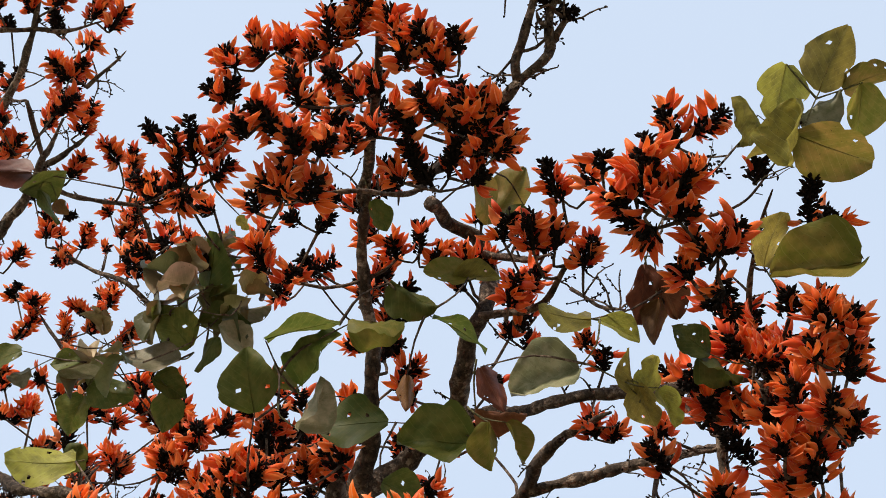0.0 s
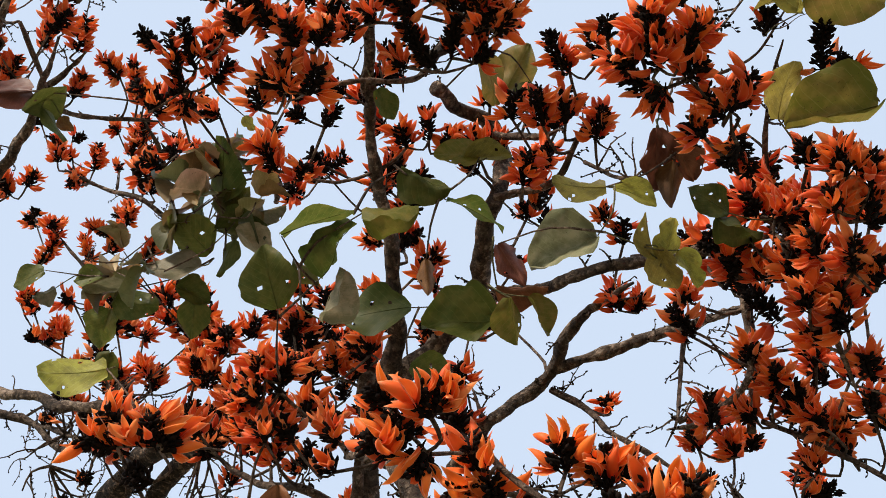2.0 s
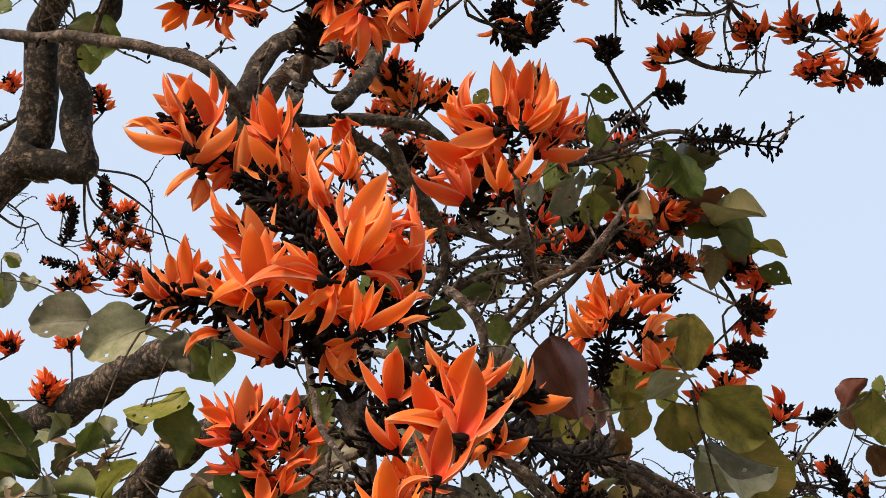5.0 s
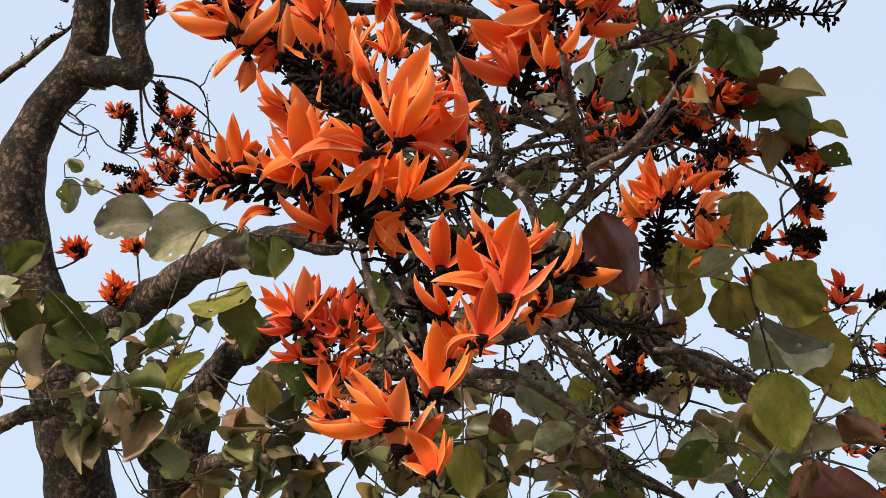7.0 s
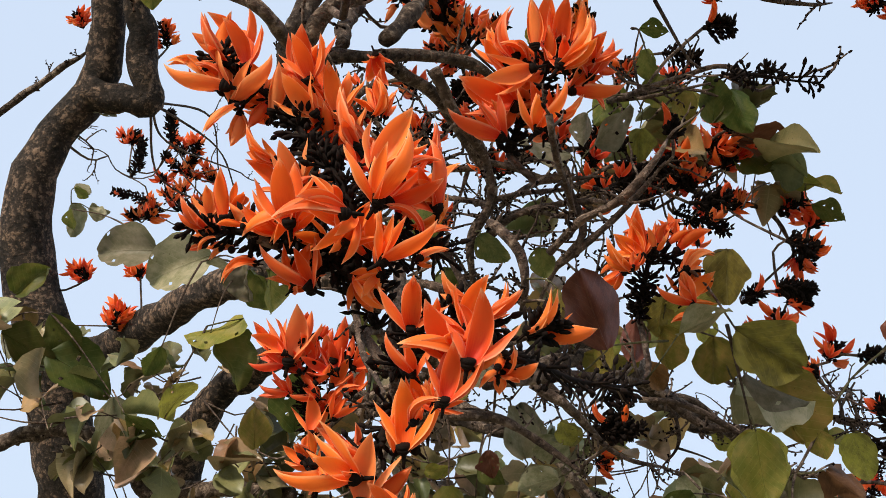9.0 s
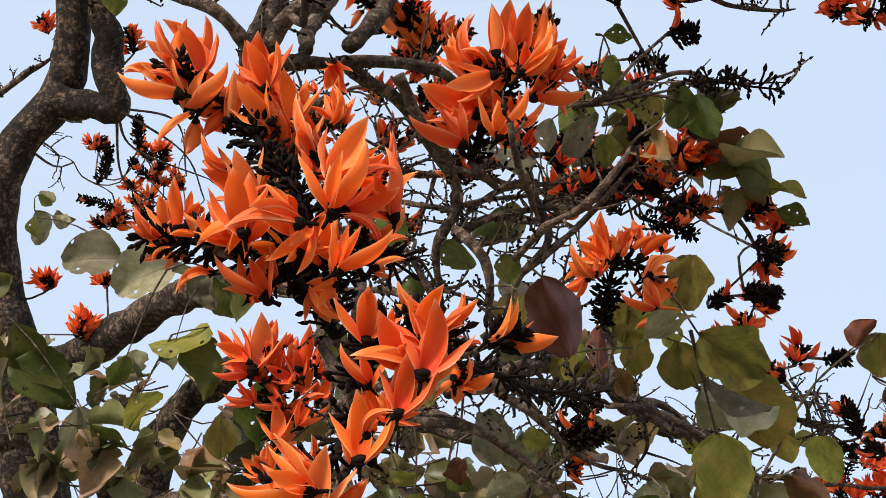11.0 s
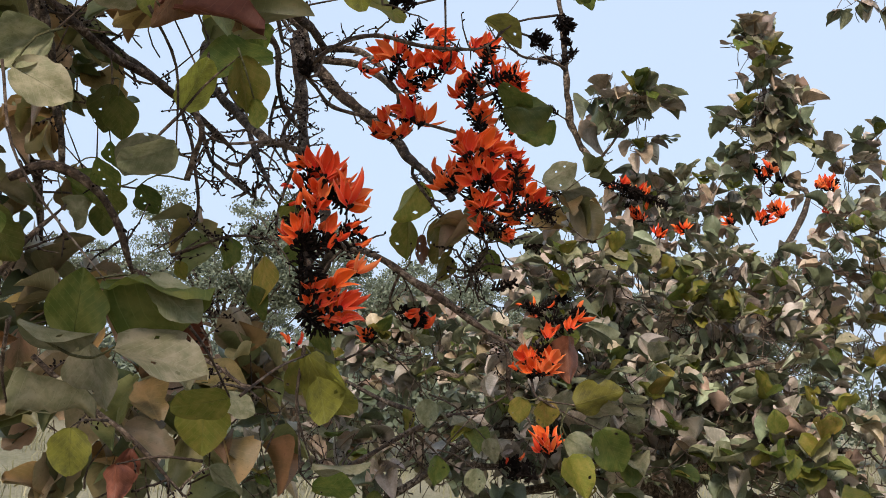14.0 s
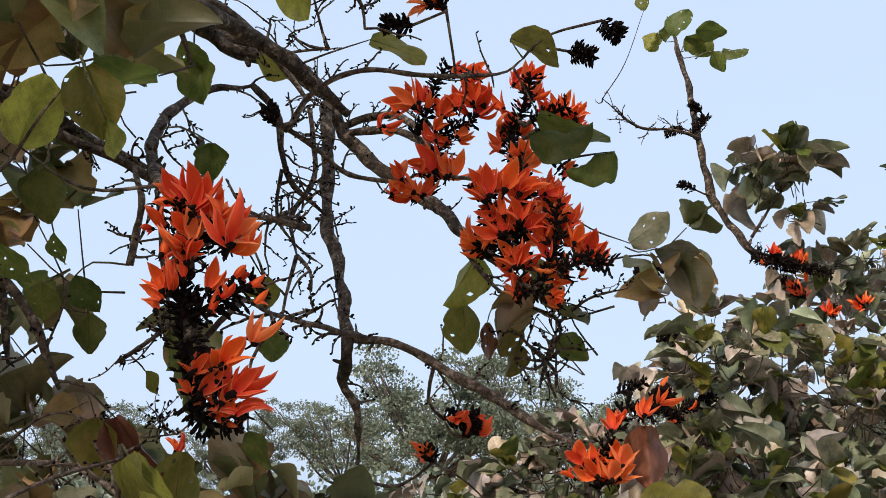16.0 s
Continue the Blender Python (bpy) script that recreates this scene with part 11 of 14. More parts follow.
cluster(-0.538, 1.106, 3.019, -0.524, 1.098, 3.050, 4)
cluster(-1.451, 1.405, 3.982, -1.475, 1.386, 3.988, 6)
cluster(-1.241, 1.524, 4.009, -1.247, 1.494, 4.005, 5)
cluster(-1.530, 1.403, 3.859, -1.539, 1.380, 3.864, 2, True)
cluster(-1.326, 1.546, 3.935, -1.336, 1.505, 3.941, 8)
cluster(-1.645, 1.477, 4.072, -1.642, 1.435, 4.092, 7)
cluster(-1.342, 1.412, 3.937, -1.300, 1.398, 3.924, 6)
cluster(-1.228, 1.454, 3.801, -1.222, 1.465, 3.829, 7)
cluster(-1.400, 1.472, 3.861, -1.374, 1.429, 3.882, 4)
cluster(0.322, 1.344, 3.114, 0.373, 1.348, 3.165, 4)
cluster(0.358, 1.101, 3.064, 0.338, 1.093, 3.102, 7)
cluster(0.317, 1.078, 3.156, 0.310, 1.053, 3.209, 5)
cluster(0.126, 1.189, 3.075, 0.103, 1.127, 3.096, 5)
cluster(0.179, 1.089, 3.148, 0.163, 1.057, 3.194, 5)
cluster(0.337, 1.418, 3.078, 0.321, 1.381, 3.085, 5)
cluster(0.206, 1.282, 3.056, 0.220, 1.239, 3.069, 6)
cluster(0.282, 1.180, 3.149, 0.307, 1.198, 3.180, 4)
cluster(0.238, 1.200, 3.145, 0.239, 1.196, 3.182, 2, True)
cluster(-0.822, 1.304, 3.237, -0.844, 1.298, 3.252, 6)
cluster(-0.754, 1.152, 3.176, -0.760, 1.155, 3.206, 7)
cluster(-0.958, 1.300, 3.322, -0.934, 1.286, 3.356, 3)
cluster(-0.921, 1.292, 3.399, -0.879, 1.266, 3.404, 4)
cluster(-0.742, 1.143, 3.204, -0.707, 1.139, 3.257, 6)
cluster(-0.816, 1.320, 3.309, -0.801, 1.315, 3.365, 3)
cluster(-0.937, 1.305, 3.686, -0.962, 1.263, 3.701, 4)
cluster(-0.953, 1.219, 3.626, -0.955, 1.169, 3.627, 2, True)
cluster(-1.065, 1.440, 3.721, -1.064, 1.439, 3.757, 4)
cluster(-1.033, 1.287, 3.628, -1.023, 1.268, 3.656, 4)
cluster(-0.763, 1.359, 3.625, -0.791, 1.327, 3.621, 8)
cluster(-0.930, 1.316, 3.581, -0.941, 1.283, 3.617, 1, True)
cluster(-0.914, 1.271, 3.559, -0.899, 1.224, 3.563, 8)
cluster(-0.682, 1.329, 3.630, -0.717, 1.296, 3.666, 8)
cluster(-0.642, 1.327, 3.568, -0.624, 1.274, 3.576, 4)
cluster(-0.789, 1.243, 3.458, -0.773, 1.237, 3.500, 7)
cluster(-0.827, 1.221, 3.448, -0.817, 1.191, 3.442, 4)
cluster(-0.941, 1.319, 3.550, -0.889, 1.291, 3.553, 7)
cluster(-0.691, 1.554, 3.661, -0.700, 1.520, 3.672, 7)
cluster(-0.957, 1.175, 3.563, -0.975, 1.147, 3.586, 6)
cluster(-1.689, 1.465, 4.474, -1.660, 1.451, 4.469, 7)
cluster(-1.498, 1.493, 4.723, -1.503, 1.488, 4.750, 3)
cluster(-1.468, 1.604, 4.701, -1.463, 1.570, 4.741, 1, True)
cluster(-1.481, 1.615, 4.916, -1.505, 1.587, 4.912, 3)
cluster(-1.568, 1.663, 4.689, -1.608, 1.658, 4.718, 6)
cluster(-1.830, 1.525, 4.650, -1.817, 1.505, 4.670, 2, True)
cluster(-1.451, 1.478, 4.914, -1.429, 1.451, 4.960, 7)
cluster(-1.638, 1.358, 4.670, -1.623, 1.336, 4.714, 7)
cluster(-1.663, 1.267, 4.771, -1.672, 1.235, 4.783, 2, True)
cluster(-1.678, 1.425, 4.893, -1.639, 1.430, 4.916, 1, True)
cluster(-1.493, 1.612, 4.921, -1.466, 1.563, 4.932, 7)
cluster(-1.596, 1.443, 4.622, -1.616, 1.410, 4.612, 7)
cluster(-1.844, 1.558, 4.649, -1.855, 1.510, 4.656, 4)
cluster(-1.419, 1.355, 4.718, -1.431, 1.334, 4.741, 6)
cluster(0.296, 0.903, 2.995, 0.330, 0.904, 3.000, 2, True)
cluster(0.301, 0.932, 2.943, 0.300, 0.894, 2.965, 2, True)
cluster(0.266, 0.913, 3.107, 0.315, 0.907, 3.139, 7)
cluster(0.376, 1.047, 2.931, 0.368, 1.024, 2.975, 6)
cluster(0.277, 0.872, 2.980, 0.296, 0.866, 2.982, 7)
cluster(0.239, 0.976, 3.137, 0.278, 0.921, 3.144, 2, True)
cluster(0.442, 1.085, 3.147, 0.423, 1.036, 3.178, 8)
cluster(0.425, 1.001, 3.036, 0.442, 0.997, 3.047, 5)
cluster(0.387, 0.889, 3.063, 0.418, 0.866, 3.102, 8)
cluster(0.210, 1.114, 3.110, 0.194, 1.057, 3.113, 6)
cluster(0.324, 1.061, 3.076, 0.363, 1.076, 3.100, 6)
cluster(0.260, 1.108, 2.995, 0.229, 1.052, 3.016, 2, True)
cluster(0.263, 1.005, 3.147, 0.252, 0.983, 3.162, 1, True)
cluster(0.370, 1.086, 3.002, 0.397, 1.086, 3.024, 7)
cluster(0.189, 1.027, 3.018, 0.235, 0.993, 3.021, 2, True)
cluster(0.393, 0.891, 2.989, 0.445, 0.910, 3.017, 4)
cluster(-0.229, 0.628, 3.536, -0.246, 0.594, 3.581, 1, True)
cluster(-0.269, 0.621, 3.678, -0.241, 0.605, 3.688, 4)
cluster(-0.314, 0.597, 3.581, -0.310, 0.569, 3.613, 4)
cluster(-0.087, 0.619, 3.512, -0.087, 0.580, 3.519, 4)
cluster(-0.369, 0.631, 3.635, -0.376, 0.597, 3.652, 3)
cluster(-0.361, 0.645, 3.605, -0.310, 0.628, 3.591, 5)
cluster(-0.206, 0.697, 3.599, -0.226, 0.657, 3.614, 2, True)
cluster(-0.064, 0.705, 3.458, -0.017, 0.697, 3.459, 6)
cluster(-0.405, 1.235, 3.690, -0.401, 1.212, 3.713, 2)
cluster(-0.350, 1.068, 3.476, -0.351, 1.055, 3.487, 1)
cluster(-0.397, 1.174, 3.648, -0.379, 1.161, 3.685, 0, True)
cluster(-0.372, 0.975, 3.465, -0.372, 0.963, 3.498, 5)
cluster(-0.350, 0.965, 3.500, -0.330, 0.948, 3.519, 1)
cluster(-0.370, 1.038, 3.540, -0.395, 0.989, 3.562, 3)
cluster(-1.334, 0.727, 4.391, -1.340, 0.717, 4.419, 3, True)
cluster(-1.083, 0.693, 4.107, -1.029, 0.672, 4.103, 6)
cluster(-1.178, 0.746, 4.606, -1.146, 0.730, 4.618, 7)
cluster(-1.193, 0.820, 4.520, -1.213, 0.766, 4.524, 5)
cluster(-1.121, 0.616, 4.417, -1.155, 0.606, 4.445, 2, True)
cluster(-1.358, 0.752, 4.464, -1.343, 0.723, 4.516, 1, True)
cluster(-1.144, 0.734, 4.174, -1.092, 0.703, 4.196, 7)
cluster(-1.136, 0.602, 4.424, -1.136, 0.553, 4.433, 2, True)
cluster(-1.333, 0.665, 4.370, -1.335, 0.658, 4.410, 1, True)
cluster(-1.357, 0.642, 4.610, -1.356, 0.606, 4.621, 1, True)
cluster(-0.300, 0.760, 3.506, -0.248, 0.746, 3.496, 4)
cluster(-0.719, 0.667, 3.515, -0.675, 0.666, 3.526, 5)
cluster(-0.843, 0.857, 3.600, -0.864, 0.848, 3.628, 6)
cluster(-0.531, 1.049, 3.676, -0.561, 1.013, 3.683, 3)
cluster(-0.748, 0.949, 3.712, -0.737, 0.950, 3.736, 3)
cluster(-0.672, 0.870, 3.544, -0.696, 0.859, 3.576, 5)
cluster(-0.351, 0.848, 3.591, -0.340, 0.834, 3.609, 6)
cluster(-0.465, 0.931, 3.539, -0.487, 0.884, 3.538, 1, True)
cluster(-0.373, 0.794, 3.566, -0.404, 0.748, 3.569, 2)
cluster(-0.632, 0.767, 3.594, -0.656, 0.751, 3.603, 3)
cluster(-0.715, 0.670, 3.544, -0.726, 0.621, 3.543, 2)
cluster(-0.625, 0.954, 3.744, -0.600, 0.943, 3.772, 4)
cluster(-0.760, 0.792, 3.513, -0.785, 0.763, 3.518, 2)
cluster(-0.749, 0.814, 3.576, -0.777, 0.814, 3.607, 4)
cluster(-0.332, 0.918, 3.595, -0.370, 0.907, 3.615, 6)
cluster(-0.752, 0.816, 3.706, -0.694, 0.776, 3.709, 5)
cluster(-0.527, 0.859, 3.721, -0.515, 0.858, 3.737, 5)
cluster(-0.665, 0.721, 3.580, -0.685, 0.670, 3.587, 1, True)
cluster(-0.057, 1.155, 3.522, -0.084, 1.113, 3.541, 5)
cluster(-0.068, 0.837, 3.373, -0.044, 0.787, 3.382, 4)
cluster(-0.167, 0.963, 3.414, -0.194, 0.920, 3.446, 2)
cluster(-0.008, 1.028, 3.561, -0.011, 1.003, 3.590, 3)
cluster(-0.046, 0.925, 3.511, -0.010, 0.889, 3.517, 2)
cluster(-0.111, 0.990, 3.497, -0.141, 0.959, 3.519, 5)
cluster(-0.126, 0.975, 3.637, -0.110, 0.936, 3.664, 2)
cluster(-0.317, 1.007, 3.504, -0.284, 1.001, 3.517, 1, True)
cluster(0.097, 1.110, 3.224, 0.145, 1.115, 3.240, 0)
cluster(0.200, 1.158, 3.248, 0.239, 1.159, 3.251, 0, True)
cluster(-0.091, 1.155, 3.431, -0.069, 1.155, 3.471, 2)
cluster(-0.074, 1.007, 3.316, -0.066, 1.003, 3.349, 1)
cluster(0.193, 0.997, 3.282, 0.221, 0.978, 3.323, 3)
cluster(-0.149, 1.895, 2.618, -0.178, 1.875, 2.624, 4)
cluster(-0.149, 1.776, 2.515, -0.190, 1.774, 2.563, 1, True)
cluster(0.014, 1.928, 2.749, -0.018, 1.892, 2.781, 5)
cluster(-0.294, 1.929, 2.596, -0.281, 1.950, 2.627, 5)
cluster(-0.247, 1.685, 2.571, -0.257, 1.647, 2.595, 2)
cluster(-0.124, 1.831, 2.708, -0.106, 1.827, 2.739, 2, True)
cluster(-0.071, 2.041, 2.611, -0.054, 2.025, 2.631, 5)
cluster(-0.252, 1.737, 2.640, -0.246, 1.717, 2.681, 2)
cluster(-0.005, 1.682, 2.614, 0.011, 1.665, 2.615, 2, True)
cluster(-0.113, 1.869, 2.707, -0.150, 1.841, 2.722, 2)
cluster(-2.017, 2.798, 3.228, -1.976, 2.785, 3.237, 3)
cluster(-1.675, 2.501, 3.180, -1.625, 2.467, 3.205, 3)
cluster(-1.742, 2.570, 3.276, -1.777, 2.554, 3.329, 4)
cluster(-1.874, 2.928, 3.191, -1.889, 2.900, 3.233, 6)
cluster(-1.863, 2.662, 3.238, -1.888, 2.666, 3.260, 4)
cluster(-1.739, 2.583, 3.073, -1.710, 2.558, 3.091, 1, True)
cluster(0.383, 2.682, 1.905, 0.422, 2.667, 1.926, 4)
cluster(0.426, 2.601, 1.891, 0.450, 2.585, 1.903, 6)
cluster(0.417, 2.680, 1.885, 0.383, 2.683, 1.920, 1, True)
cluster(0.452, 2.756, 1.946, 0.468, 2.760, 1.963, 2, True)
cluster(0.384, 2.641, 1.861, 0.356, 2.618, 1.885, 6)
cluster(0.390, 2.502, 1.840, 0.369, 2.513, 1.854, 4)
cluster(0.483, 2.786, 1.994, 0.452, 2.769, 2.016, 7)
cluster(-1.401, 1.368, 3.511, -1.369, 1.349, 3.506, 2)
cluster(-1.343, 1.460, 3.213, -1.384, 1.445, 3.238, 5)
cluster(-1.021, 1.359, 3.392, -0.968, 1.341, 3.398, 3)
cluster(-1.301, 1.547, 3.561, -1.285, 1.502, 3.573, 1)
cluster(-1.402, 1.542, 3.608, -1.365, 1.557, 3.623, 4)
cluster(-1.475, 1.633, 3.433, -1.482, 1.588, 3.452, 1)
cluster(-1.372, 1.520, 3.421, -1.344, 1.497, 3.427, 1)
cluster(-1.368, 1.473, 3.556, -1.341, 1.433, 3.568, 0, True)
cluster(-0.898, 1.306, 3.227, -0.861, 1.304, 3.257, 1)
cluster(-0.859, 1.399, 3.352, -0.811, 1.396, 3.376, 5)
cluster(-0.933, 1.376, 3.378, -0.902, 1.372, 3.429, 2)
cluster(-0.832, 1.353, 3.316, -0.804, 1.337, 3.334, 1)
cluster(-0.935, 1.485, 3.266, -0.935, 1.476, 3.302, 3)
cluster(-0.817, 1.549, 3.156, -0.828, 1.514, 3.166, 4)
cluster(-0.942, 1.559, 3.224, -0.970, 1.520, 3.228, 1)
cluster(-0.923, 1.385, 3.275, -0.952, 1.370, 3.289, 1, True)
cluster(-0.724, 1.678, 3.247, -0.718, 1.660, 3.298, 5)
cluster(-0.748, 1.382, 3.232, -0.742, 1.381, 3.264, 1, True)
cluster(-0.718, 1.415, 3.200, -0.695, 1.383, 3.238, 1)
cluster(-0.855, 1.649, 3.150, -0.867, 1.629, 3.204, 4)
cluster(-0.429, 1.453, 2.710, -0.449, 1.446, 2.756, 2, True)
cluster(-0.394, 1.382, 2.662, -0.348, 1.371, 2.688, 3)
cluster(-0.416, 1.257, 2.603, -0.399, 1.233, 2.637, 5)
cluster(-0.385, 1.292, 2.595, -0.413, 1.244, 2.634, 4)
cluster(-0.499, 1.377, 2.713, -0.469, 1.357, 2.735, 5)
cluster(-0.425, 1.281, 2.634, -0.463, 1.284, 2.657, 7)
cluster(-0.508, 1.393, 2.768, -0.545, 1.361, 2.787, 4)
cluster(-0.458, 1.436, 2.710, -0.452, 1.440, 2.747, 2, True)
cluster(-0.438, 1.423, 2.732, -0.458, 1.367, 2.757, 7)
cluster(0.275, 1.443, 2.989, 0.315, 1.419, 3.025, 5)
cluster(0.189, 1.319, 2.971, 0.163, 1.305, 2.995, 6)
cluster(0.108, 1.242, 2.921, 0.120, 1.232, 2.974, 6)
cluster(0.292, 1.313, 2.910, 0.272, 1.294, 2.944, 9)
cluster(0.279, 1.387, 2.992, 0.246, 1.338, 3.007, 8)
cluster(0.128, 1.402, 3.035, 0.159, 1.406, 3.070, 7)
cluster(-0.153, 2.113, 2.744, -0.121, 2.140, 2.780, 2, True)
cluster(-0.163, 2.136, 2.736, -0.148, 2.145, 2.791, 4)
cluster(-0.013, 2.097, 2.856, -0.022, 2.099, 2.872, 1, True)
cluster(-0.005, 1.975, 2.772, 0.004, 1.957, 2.797, 2, True)
cluster(-0.295, 2.010, 2.681, -0.262, 1.998, 2.731, 7)
cluster(-0.317, 2.072, 2.739, -0.314, 2.033, 2.758, 4)
cluster(-0.134, 1.948, 2.773, -0.101, 1.956, 2.807, 6)
cluster(-0.087, 2.042, 2.791, -0.109, 1.990, 2.826, 4)
cluster(-0.268, 2.084, 2.863, -0.257, 2.081, 2.872, 5)
cluster(-1.957, 2.699, 3.123, -1.930, 2.710, 3.176, 3)
cluster(-1.875, 2.464, 3.279, -1.871, 2.433, 3.287, 6)
cluster(-1.738, 2.594, 3.302, -1.690, 2.577, 3.317, 6)
cluster(-1.821, 2.404, 3.229, -1.810, 2.393, 3.269, 3)
cluster(-1.694, 2.359, 2.934, -1.654, 2.352, 2.958, 4)
cluster(-1.746, 2.621, 3.163, -1.770, 2.616, 3.177, 6)
cluster(-1.696, 2.331, 2.920, -1.705, 2.301, 2.929, 3)
cluster(-0.354, 1.722, 2.818, -0.321, 1.714, 2.863, 5)
cluster(-0.341, 1.740, 2.652, -0.315, 1.752, 2.715, 6)
cluster(-0.335, 1.859, 2.719, -0.366, 1.832, 2.724, 5)
cluster(-0.385, 1.671, 2.694, -0.366, 1.671, 2.754, 7)
cluster(-0.399, 1.714, 2.837, -0.363, 1.724, 2.853, 3)
cluster(-0.558, 1.777, 2.910, -0.590, 1.743, 2.942, 7)
cluster(-0.562, 1.763, 2.925, -0.557, 1.781, 2.964, 7)
cluster(-0.491, 1.697, 2.922, -0.493, 1.681, 2.937, 7)
cluster(-0.517, 1.764, 2.768, -0.540, 1.730, 2.768, 4)
cluster(-0.596, 1.655, 2.762, -0.619, 1.631, 2.786, 5)
cluster(-0.355, 1.154, 3.407, -0.313, 1.144, 3.435, 6)
cluster(-0.239, 1.241, 3.294, -0.243, 1.171, 3.306, 3)
cluster(-0.190, 1.243, 3.414, -0.163, 1.204, 3.418, 2, True)
cluster(-0.250, 1.313, 3.337, -0.217, 1.269, 3.346, 0, True)
cluster(-0.267, 1.502, 3.555, -0.300, 1.477, 3.575, 6)
cluster(-0.362, 1.226, 3.307, -0.362, 1.195, 3.298, 2)
cluster(-0.322, 1.154, 3.346, -0.348, 1.130, 3.375, 5)
cluster(-0.362, 1.073, 3.392, -0.364, 1.070, 3.416, 2)
cluster(-0.344, 1.473, 3.498, -0.295, 1.469, 3.537, 5)
cluster(-0.687, 1.504, 2.618, -0.657, 1.502, 2.636, 5)
cluster(-0.651, 1.656, 2.630, -0.656, 1.624, 2.660, 4)
cluster(-0.410, 1.584, 2.525, -0.431, 1.578, 2.559, 3)
cluster(-0.738, 1.678, 2.725, -0.707, 1.677, 2.764, 2)
cluster(-0.523, 1.771, 2.734, -0.477, 1.772, 2.781, 2, True)
cluster(-0.669, 1.822, 2.632, -0.653, 1.819, 2.685, 1, True)
cluster(-0.440, 1.579, 2.607, -0.442, 1.539, 2.621, 5)
cluster(-0.467, 1.807, 2.635, -0.417, 1.797, 2.680, 2, True)
cluster(-0.496, 1.636, 2.712, -0.491, 1.603, 2.740, 2, True)
cluster(-0.601, 1.662, 2.660, -0.570, 1.670, 2.682, 6)
cluster(-0.487, 1.610, 2.631, -0.497, 1.580, 2.662, 3)
cluster(-0.461, 1.628, 2.706, -0.484, 1.594, 2.736, 1, True)
cluster(-0.604, 1.545, 2.505, -0.588, 1.537, 2.544, 6)
cluster(-0.370, 1.466, 3.537, -0.363, 1.432, 3.575, 1, True)
cluster(-0.346, 1.393, 3.297, -0.349, 1.349, 3.308, 5)
cluster(-0.704, 1.337, 3.447, -0.688, 1.322, 3.472, 2)
cluster(-0.467, 1.668, 3.377, -0.458, 1.663, 3.425, 2, True)
cluster(-0.679, 1.501, 3.377, -0.699, 1.494, 3.409, 5)
cluster(-0.482, 1.319, 3.254, -0.520, 1.287, 3.288, 1, True)
cluster(-0.473, 1.395, 3.192, -0.455, 1.374, 3.196, 6)
cluster(-0.617, 1.552, 3.376, -0.646, 1.529, 3.435, 6)
cluster(-0.387, 1.469, 3.218, -0.366, 1.457, 3.267, 5)
cluster(-0.514, 1.418, 3.516, -0.544, 1.401, 3.570, 4)
cluster(-0.671, 1.457, 3.578, -0.696, 1.419, 3.608, 0, True)
cluster(-0.602, 1.359, 3.492, -0.577, 1.363, 3.514, 3)
cluster(-0.764, 1.434, 3.522, -0.789, 1.390, 3.548, 2)
cluster(-0.427, 1.431, 3.452, -0.433, 1.391, 3.483, 3)
cluster(-1.299, 1.635, 3.804, -1.270, 1.600, 3.835, 6)
cluster(-1.050, 1.307, 3.908, -0.991, 1.276, 3.921, 1, True)
cluster(-1.327, 1.391, 3.839, -1.356, 1.362, 3.866, 5)
cluster(-1.376, 1.585, 3.753, -1.398, 1.544, 3.783, 6)
cluster(-1.545, 1.644, 3.937, -1.531, 1.596, 3.953, 5)
cluster(-1.114, 1.541, 3.677, -1.100, 1.553, 3.702, 6)
cluster(-1.185, 1.307, 3.820, -1.173, 1.258, 3.834, 7)
cluster(-1.301, 1.311, 3.896, -1.296, 1.290, 3.911, 7)
cluster(-1.184, 1.478, 3.894, -1.221, 1.462, 3.911, 4)
cluster(-1.261, 1.573, 3.723, -1.226, 1.540, 3.750, 6)
cluster(-1.098, 1.457, 3.772, -1.109, 1.402, 3.797, 6)
cluster(-0.367, 1.076, 3.647, -0.356, 1.030, 3.672, 5)
cluster(-0.483, 1.278, 3.680, -0.504, 1.256, 3.692, 6)
cluster(-0.565, 0.994, 3.552, -0.558, 0.952, 3.554, 4)
cluster(-0.331, 1.029, 3.445, -0.305, 0.995, 3.437, 0, True)
cluster(-0.387, 1.148, 3.510, -0.343, 1.138, 3.502, 5)
cluster(-0.358, 1.113, 3.656, -0.390, 1.069, 3.664, 4)
cluster(0.099, 0.477, 3.506, 0.093, 0.455, 3.520, 0, True, size=0.8)
cluster(0.111, 0.485, 3.503, 0.142, 0.500, 3.498, 0, True, size=0.8)
cluster(0.033, 0.413, 3.539, 0.020, 0.422, 3.531, 0, True, size=0.8)

# leaves that can be told apart
leaf(-0.472, 1.367, 2.364, 0.183, 0.078, -0.980, 0.253, -0.967, -0.030, 0.066, 0.056, "g")
leaf(-0.551, 1.474, 2.397, -0.172, -0.069, -0.983, 0.290, -0.957, 0.016, 0.050, 0.041, "o")
leaf(-0.450, 1.449, 2.287, -0.053, -0.035, -0.998, 0.275, -0.961, 0.019, 0.050, 0.042, "g")
leaf(0.449, 0.568, 3.195, 0.559, -0.639, 0.528, 0.132, -0.561, -0.818, 0.099, 0.082, "y")
leaf(0.415, 0.535, 3.236, -0.408, 0.721, -0.560, 0.132, -0.561, -0.818, 0.092, 0.079, "y")
leaf(0.342, 0.661, 3.236, 0.075, -0.817, 0.572, 0.938, -0.137, -0.318, 0.079, 0.065, "y")
leaf(0.371, 0.613, 3.090, 0.328, -0.754, 0.570, -0.822, -0.525, -0.220, 0.096, 0.078, "y")
